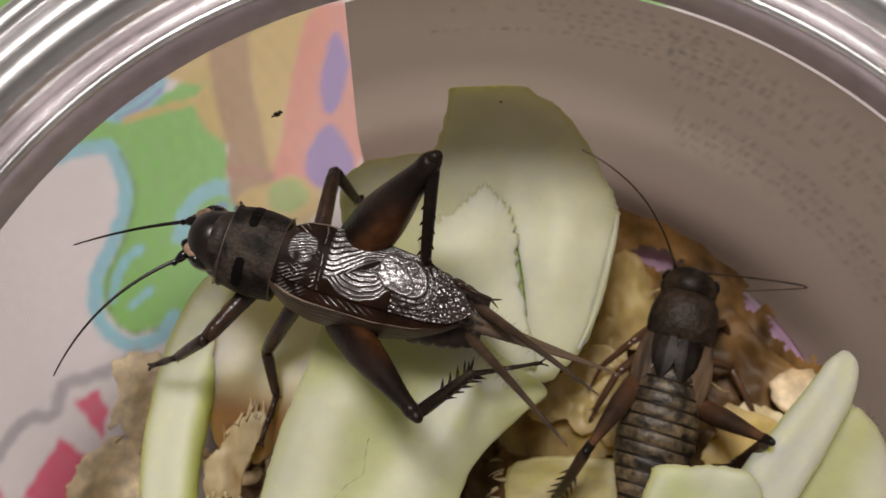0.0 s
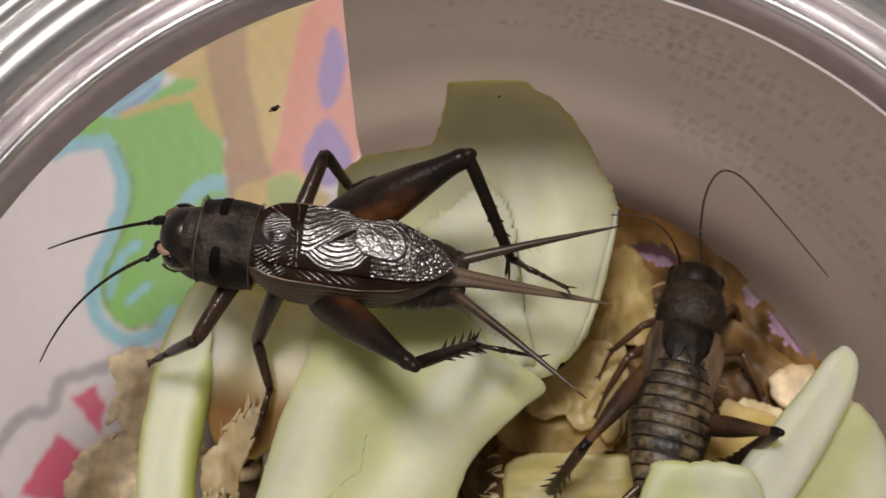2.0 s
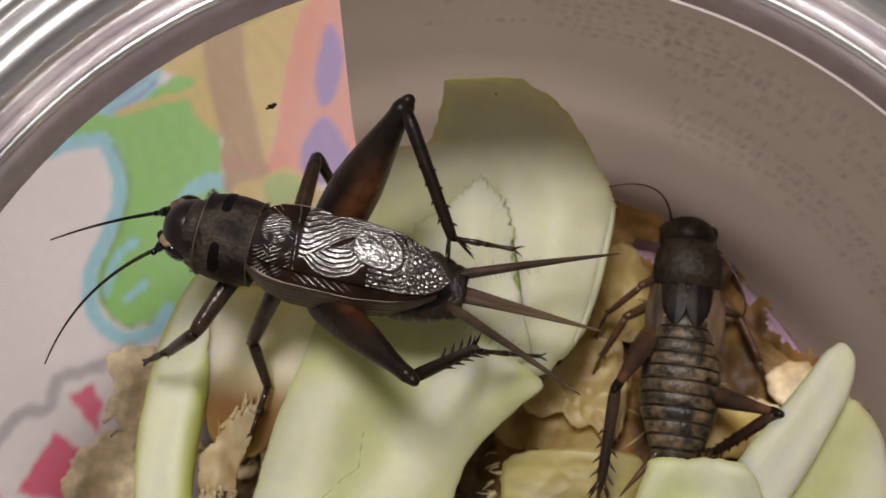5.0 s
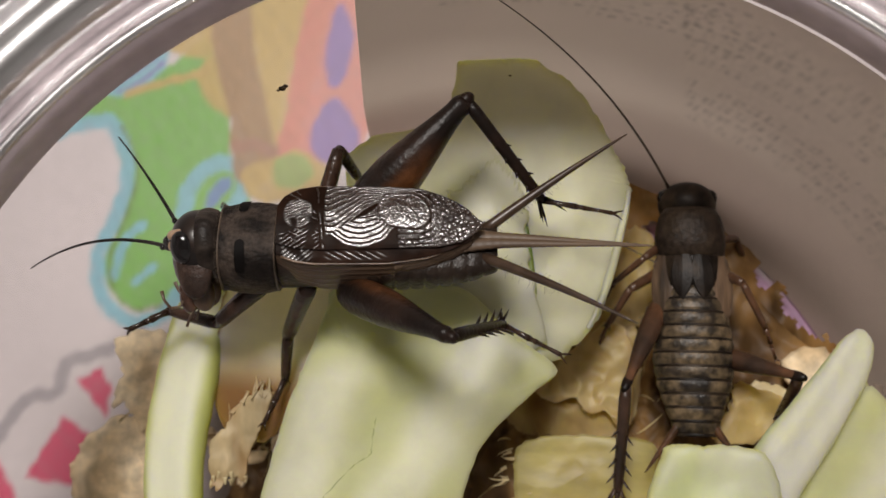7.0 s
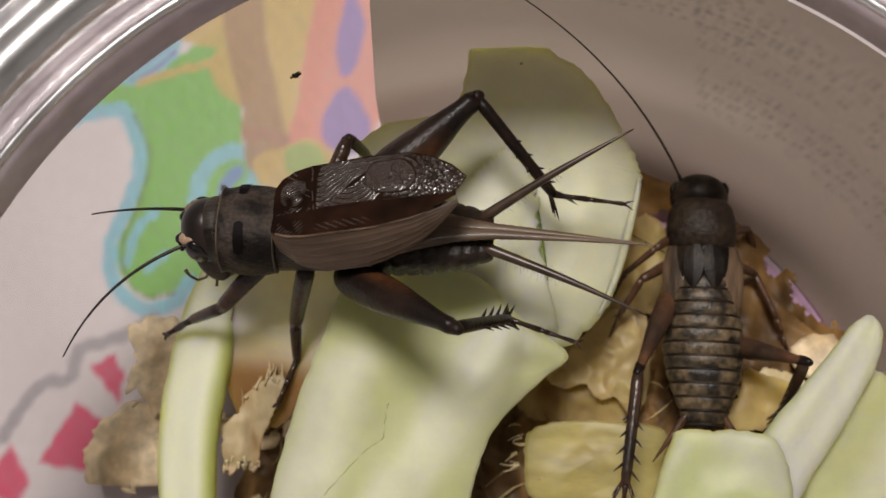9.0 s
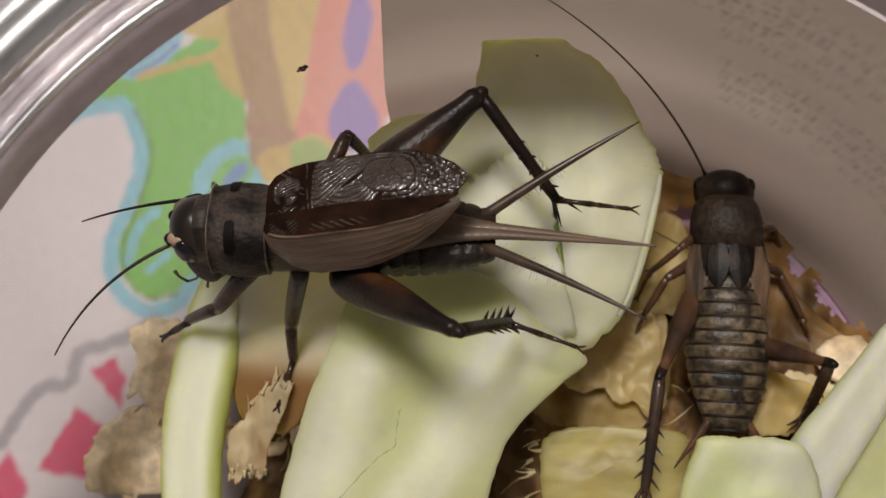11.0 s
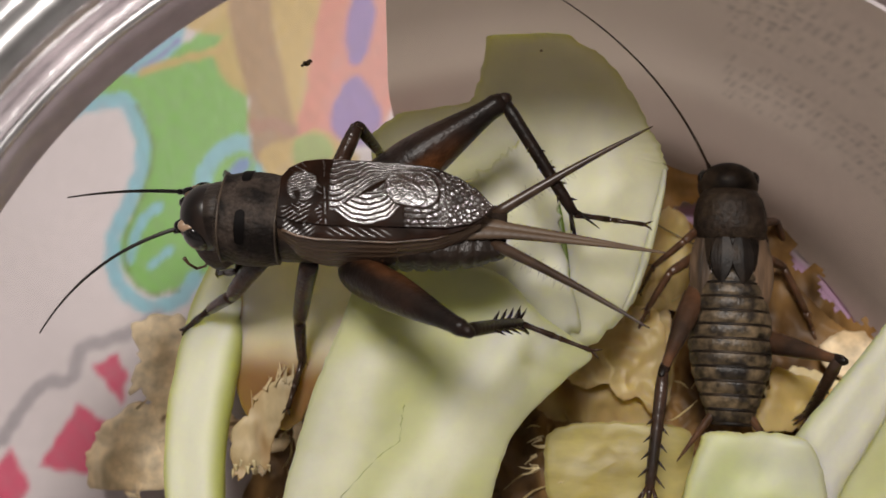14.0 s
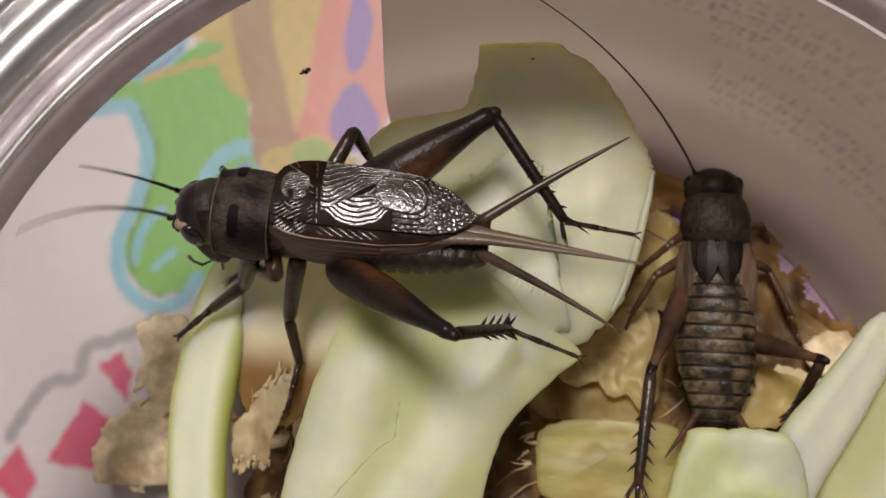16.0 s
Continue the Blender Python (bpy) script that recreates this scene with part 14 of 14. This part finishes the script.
    walk(brown_cricket.parts["midR_foot"], [
        (0, along(-3.51, -8.28, -6.09, -6.1, -10.16, -7.74, 0, -0.07, 1)),
        (0.5, along(-3.34, -8.35, -6.16, -5.9, -10.28, -7.82, 0, -0.07, 1)),
        (1, along(-3.34, -8.34, -6.21, -5.89, -10.26, -7.87, 0, -0.07, 1)),
        (1.5, along(-3.34, -8.43, -6.01, -5.89, -10.39, -7.63, 0.02, -0.07, 1)),
        (1.75, along(-2.43, -8.38, -6.3, -4.78, -10.27, -8.26, -0.12, -0.07, 0.99)),
        (2, along(-1.51, -8.18, -6.47, -3.64, -9.98, -8.75, -0.25, -0.07, 0.96)),
        (2.25, along(-1.8, -8.17, -6.43, -3.99, -9.95, -8.66, -0.23, -0.07, 0.97)),
        (2.375, along(-3.19, -8.15, -6.13, -5.72, -9.85, -8.04, -0.11, -0.07, 0.99)),
        (2.5, along(-4.54, -7.88, -5.62, -7.36, -9.47, -7.19, 0.02, -0.07, 1)),
        (3, along(-4.43, -7.88, -5.69, -7.24, -9.51, -7.23, 0.03, -0.07, 1)),
        (5.5, along(-4.22, -7.46, -6.16, -7.01, -8.83, -7.98, -0.09, -0.07, 0.99)),
        (5.583, along(-4.77, -8.43, -5.26, -7.56, -9.77, -7.1, -0.07, -0.07, 1)),
        (5.667, along(-5.28, -8.97, -4.09, -8.07, -10.28, -5.95, -0.05, -0.07, 1)),
        (5.75, along(-5.69, -9.03, -2.78, -8.48, -10.32, -4.66, -0.03, -0.07, 1)),
        (5.833, along(-5.96, -8.6, -1.49, -8.75, -9.87, -3.39, -0.02, -0.07, 1)),
        (5.917, along(-6.06, -7.72, -0.36, -8.84, -8.97, -2.28, 0, -0.07, 1)),
        (6, along(-5.97, -6.49, 0.47, -8.75, -7.71, -1.47, 0.02, -0.07, 1)),
        (7, along(-6.08, -6.4, 0.46, -8.88, -7.57, -1.48, 0.02, -0.07, 1)),
        (8.5, along(-6.04, -6.52, 0.55, -8.84, -7.75, -1.34, 0.03, -0.07, 1)),
        (8.583, along(-6.35, -7.62, -0.27, -9.19, -8.85, -2.11, 0.02, -0.07, 1)),
        (8.667, along(-6.47, -8.38, -1.36, -9.34, -9.62, -3.15, 0.02, -0.07, 1)),
        (8.75, along(-6.38, -8.75, -2.6, -9.28, -9.99, -4.34, 0.01, -0.07, 1)),
        (8.833, along(-6.1, -8.68, -3.86, -9.03, -9.92, -5.54, 0, -0.07, 1)),
        (8.917, along(-5.66, -8.17, -4.98, -8.62, -9.42, -6.62, 0, -0.07, 1)),
        (9, along(-5.11, -7.29, -5.86, -8.09, -8.54, -7.44, -0.01, -0.07, 1)),
        (11.5, along(-4.99, -7.4, -6.81, -7.86, -8.69, -8.56, 0.02, -0.07, 1)),
        (12.5, along(-4.92, -7.5, -6.73, -7.79, -8.83, -8.45, 0.02, -0.07, 1)),
        (13, along(-3.88, -7.54, -7.2, -6.54, -8.9, -9.22, -0.08, -0.07, 0.99)),
        (13.5, along(-4.91, -7.44, -6.77, -7.77, -8.74, -8.52, 0.01, -0.07, 1)),
        (14.5, along(-5.1, -7.46, -6.46, -8.01, -8.77, -8.13, 0.03, -0.07, 1)),
        (16, along(-5.36, -7.35, -5.61, -8.31, -8.63, -7.22, 0.03, -0.07, 1))])
    walk(brown_cricket.parts["foreR_femur"], [
        (0, along(2, -1.8, -1.8, 3.95, -3.66, -6.01, 0, -0.07, 1)),
        (0.5, along(2, -1.8, -1.8, 4.03, -3.61, -6, 0, -0.07, 1)),
        (1, along(2, -1.8, -1.8, 4.03, -3.61, -6, 0, -0.07, 1)),
        (1.5, along(2, -1.8, -1.8, 4.02, -3.64, -5.99, 0.02, -0.07, 1)),
        (1.75, along(2, -1.8, -1.8, 4.99, -3.8, -5.28, -0.12, -0.07, 0.99)),
        (2, along(2, -1.8, -1.8, 5.78, -3.84, -4.36, -0.25, -0.07, 0.96)),
        (2.25, along(2, -1.8, -1.8, 5.62, -3.88, -4.56, -0.23, -0.07, 0.97)),
        (2.375, along(2, -1.8, -1.8, 4.64, -4.11, -5.36, -0.11, -0.07, 0.99)),
        (2.5, along(2, -1.8, -1.8, 3.49, -4.19, -5.93, 0.02, -0.07, 1)),
        (3, along(2, -1.8, -1.8, 3.55, -4.07, -5.98, 0.03, -0.07, 1)),
        (5.5, along(2, -1.8, -1.8, 4.06, -4.41, -5.53, -0.09, -0.07, 0.99)),
        (6, along(2, -1.8, -1.8, 2.99, -4.55, -5.86, 0.02, -0.07, 1)),
        (7, along(2, -1.8, -1.8, 2.92, -4.56, -5.87, 0.02, -0.07, 1)),
        (8.5, along(2, -1.8, -1.8, 2.97, -4.59, -5.84, 0.03, -0.07, 1)),
        (9, along(2, -1.8, -1.8, 3.3, -4.57, -5.75, -0.01, -0.07, 1)),
        (11.5, along(2, -1.8, -1.8, 2.99, -4.57, -5.84, 0.02, -0.07, 1)),
        (12.5, along(2, -1.8, -1.8, 3.05, -4.58, -5.82, 0.02, -0.07, 1)),
        (13, along(2, -1.8, -1.8, 3.9, -4.55, -5.52, -0.08, -0.07, 0.99)),
        (13.5, along(2, -1.8, -1.8, 3.09, -4.6, -5.79, 0.01, -0.07, 1)),
        (14.5, along(2, -1.8, -1.8, 3.01, -4.59, -5.83, 0.03, -0.07, 1)),
        (16, along(2, -1.8, -1.8, 3, -4.59, -5.82, 0.03, -0.07, 1))])
    walk(brown_cricket.parts["foreR_tibia"], [
        (0, along(3.95, -3.66, -6.01, 2.19, -5.39, -9.89, 0, -0.07, 1)),
        (0.5, along(4.03, -3.61, -6, 2.3, -5.38, -9.88, 0, -0.07, 1)),
        (1, along(4.03, -3.61, -6, 2.31, -5.38, -9.88, 0, -0.07, 1)),
        (1.5, along(4.02, -3.64, -5.99, 2.28, -5.45, -9.85, 0.02, -0.07, 1)),
        (1.75, along(4.99, -3.8, -5.28, 3.74, -5.56, -9.34, -0.12, -0.07, 0.99)),
        (2, along(5.78, -3.84, -4.36, 5.04, -5.53, -8.57, -0.25, -0.07, 0.96)),
        (2.25, along(5.62, -3.88, -4.56, 4.76, -5.57, -8.75, -0.23, -0.07, 0.97)),
        (2.375, along(4.64, -4.11, -5.36, 3.22, -5.75, -9.42, -0.11, -0.07, 0.99)),
        (2.5, along(3.49, -4.19, -5.93, 1.53, -5.75, -9.79, 0.02, -0.07, 1)),
        (3, along(3.55, -4.07, -5.98, 1.61, -5.63, -9.84, 0.03, -0.07, 1)),
        (5.5, along(4.06, -4.41, -5.53, 2.41, -5.79, -9.6, -0.09, -0.07, 0.99)),
        (6, along(2.99, -4.55, -5.86, 0.9, -5.86, -9.74, 0.02, -0.07, 1)),
        (7, along(2.92, -4.56, -5.87, 0.81, -5.82, -9.75, 0.02, -0.07, 1)),
        (8.5, along(2.97, -4.59, -5.84, 0.85, -5.92, -9.7, 0.03, -0.07, 1)),
        (9, along(3.3, -4.57, -5.75, 1.33, -5.9, -9.69, -0.01, -0.07, 1)),
        (11.5, along(2.99, -4.57, -5.84, 1.02, -5.97, -9.76, 0.02, -0.07, 1)),
        (12.5, along(3.05, -4.58, -5.82, 1.09, -6.02, -9.73, 0.02, -0.07, 1)),
        (13, along(3.9, -4.55, -5.52, 2.35, -6.01, -9.6, -0.08, -0.07, 0.99)),
        (13.5, along(3.09, -4.6, -5.79, 1.16, -6.01, -9.72, 0.01, -0.07, 1)),
        (14.5, along(3.01, -4.59, -5.83, 1, -5.99, -9.72, 0.03, -0.07, 1)),
        (16, along(3, -4.59, -5.82, 0.92, -5.96, -9.69, 0.03, -0.07, 1))])
    walk(brown_cricket.parts["foreR_foot"], [
        (0, along(2.19, -5.39, -9.89, 0.23, -5.33, -12.91, 0, -0.07, 1)),
        (0.5, along(2.3, -5.38, -9.88, 0.37, -5.36, -12.91, 0, -0.07, 1)),
        (1, along(2.31, -5.38, -9.88, 0.38, -5.36, -12.92, 0, -0.07, 1)),
        (1.5, along(2.28, -5.45, -9.85, 0.33, -5.47, -12.87, 0.02, -0.07, 1)),
        (1.75, along(3.74, -5.56, -9.34, 2.22, -5.52, -12.6, -0.12, -0.07, 0.99)),
        (2, along(5.04, -5.53, -8.57, 3.98, -5.44, -12.01, -0.25, -0.07, 0.96)),
        (2.25, along(4.76, -5.57, -8.75, 3.61, -5.46, -12.16, -0.23, -0.07, 0.97)),
        (2.375, along(3.22, -5.75, -9.42, 1.67, -5.57, -12.66, -0.11, -0.07, 0.99)),
        (2.5, along(1.53, -5.75, -9.79, -0.4, -5.5, -12.82, 0.02, -0.07, 1)),
        (3, along(1.61, -5.63, -9.84, -0.33, -5.38, -12.87, 0.03, -0.07, 1)),
        (5.5, along(2.41, -5.79, -9.6, 0.85, -5.38, -12.81, -0.09, -0.07, 0.99)),
        (6, along(0.9, -5.86, -9.74, -0.93, -5.39, -12.8, 0.02, -0.07, 1)),
        (7, along(0.81, -5.82, -9.75, -1.02, -5.31, -12.81, 0.02, -0.07, 1)),
        (8.5, along(0.85, -5.92, -9.7, -1, -5.45, -12.75, 0.03, -0.07, 1)),
        (9, along(1.33, -5.9, -9.69, -0.42, -5.44, -12.81, -0.01, -0.07, 1)),
        (11.5, along(1.02, -5.97, -9.76, -0.73, -5.62, -12.88, 0.02, -0.07, 1)),
        (12.5, along(1.09, -6.02, -9.73, -0.67, -5.71, -12.85, 0.02, -0.07, 1)),
        (13, along(2.35, -6.01, -9.6, 0.91, -5.72, -12.88, -0.08, -0.07, 0.99)),
        (13.5, along(1.16, -6.01, -9.72, -0.57, -5.68, -12.86, 0.01, -0.07, 1)),
        (14.5, along(1, -5.99, -9.72, -0.8, -5.64, -12.82, 0.03, -0.07, 1)),
        (16, along(0.92, -5.96, -9.69, -0.92, -5.55, -12.76, 0.03, -0.07, 1))])
    walk(brown_cricket.parts["antL"], [
        (0, along(6.5, 2, 0.5, 7.38, 10.12, 27.3, 0.81, -0.29, 0.08)),
        (0.5, along(6.5, 2, 0.5, 2.12, 6.91, 27.73, 0.82, -0.27, 0.08)),
        (1, along(6.5, 2, 0.5, 2.27, 7.54, 27.63, 0.82, -0.27, 0.08)),
        (1.5, along(6.5, 2, 0.5, 1.75, 8.17, 27.41, 0.82, -0.27, 0.07)),
        (2, along(6.5, 2, 0.5, -3.68, 7.61, 25.98, 0.76, -0.32, 0.28)),
        (2.25, along(6.5, 2, 0.5, -3.18, 7.67, 26.16, 0.76, -0.32, 0.26)),
        (2.5, along(6.5, 2, 0.5, 1.78, 7.77, 27.5, 0.78, -0.38, 0.06)),
        (3, along(6.5, 2, 0.5, 1.05, 7.48, 27.42, 0.78, -0.37, 0.05)),
        (5.5, along(6.5, 2, 0.5, 0.23, 7.4, 27.26, 0.73, -0.44, 0.13)),
        (6, along(6.5, 2, 0.5, 16.64, 15.8, 22.68, 0.83, -0.57, 0.05)),
        (7, along(6.5, 2, 0.5, 16.58, 16.1, 22.53, 0.82, -0.58, 0.04)),
        (8.5, along(6.5, 2, 0.5, 15.2, 15.23, 23.62, 0.83, -0.57, 0.03)),
        (9, along(6.5, 2, 0.5, 14.68, 15.29, 23.77, 0.82, -0.57, 0.07)),
        (11.5, along(6.5, 2, 0.5, 13.8, 15.04, 24.2, 0.83, -0.56, 0.05)),
        (12.5, along(6.5, 2, 0.5, 13.65, 15.41, 24.05, 0.84, -0.55, 0.05)),
        (13, along(6.5, 2, 0.5, 11.61, 15.07, 24.75, 0.84, -0.54, 0.13)),
        (13.5, along(6.5, 2, 0.5, 13.41, 14.76, 24.48, 0.83, -0.56, 0.06)),
        (14.5, along(6.5, 2, 0.5, 13.41, 14.85, 24.43, 0.84, -0.56, 0.04)),
        (16, along(6.5, 2, 0.5, 14.65, 15.37, 23.74, 0.83, -0.56, 0.04))])
    walk(brown_cricket.parts["antR"], [
        (0, along(6.6, 0, 0.5, 3.93, -3.68, 10.5, 0.29, 0.15, -0.99)),
        (0.5, along(6.6, 0, 0.5, 4.41, -6.02, 9.4, 0.28, 0.16, -0.99)),
        (0.75, along(6.6, 0, 0.5, 4.4, -8.77, 6.69, 0.85, 0.38, -0.36)),
        (1, along(6.6, 0, 0.5, 4.67, -10.43, 3.21, 0.74, 0.29, 0.57)),
        (1.5, along(6.6, 0, 0.5, 5.78, -10.84, 1.78, 0.74, 0.3, 0.56)),
        (2, along(6.6, 0, 0.5, 7.36, -10.72, 2.59, 0.58, 0.26, 0.74)),
        (2.25, along(6.6, 0, 0.5, 7.18, -10.75, 2.48, 0.6, 0.25, 0.73)),
        (2.5, along(6.6, 0, 0.5, 4.55, -10.68, 1.79, 0.6, 0.17, 0.72)),
        (3, along(6.6, 0, 0.5, 3.79, -10.53, 1.59, 0.61, 0.18, 0.72)),
        (3.62, along(6.6, 0, 0.5, -0.59, -7.63, -2.73, -0.01, -0.22, 0.98)),
        (4.25, along(6.6, 0, 0.5, -2.22, -1.79, -5.81, -0.62, -0.48, 0.62)),
        (4.88, along(6.6, 0, 0.5, -0.48, 4.74, -6.49, -0.87, -0.49, 0.07)),
        (5.5, along(6.6, 0, 0.5, 3.96, 9.49, -4.49, -0.83, -0.35, -0.5)),
        (6, along(6.6, 0, 0.5, 3.58, 9.2, -4.8, -0.89, -0.31, -0.41)),
        (7, along(6.6, 0, 0.5, 3.74, 9.19, -4.9, -0.9, -0.3, -0.41)),
        (8.5, along(6.6, 0, 0.5, 3.59, 9.22, -4.77, -0.9, -0.31, -0.39)),
        (9, along(6.6, 0, 0.5, 3.89, 9.25, -4.89, -0.88, -0.31, -0.43)),
        (11.5, along(6.6, 0, 0.5, 3.58, 8.7, -5.59, -0.89, -0.32, -0.41)),
        (12.5, along(6.6, 0, 0.5, 3.48, 8.72, -5.51, -0.89, -0.33, -0.41)),
        (13, along(6.6, 0, 0.5, 4.39, 8.69, -5.94, -0.84, -0.34, -0.49)),
        (13.5, along(6.6, 0, 0.5, 3.68, 8.71, -5.62, -0.88, -0.32, -0.42)),
        (14.5, along(6.6, 0, 0.5, 3.51, 8.87, -5.3, -0.89, -0.32, -0.4)),
        (16, along(6.6, 0, 0.5, 3.52, 9.1, -4.94, -0.89, -0.32, -0.4))])


motions()
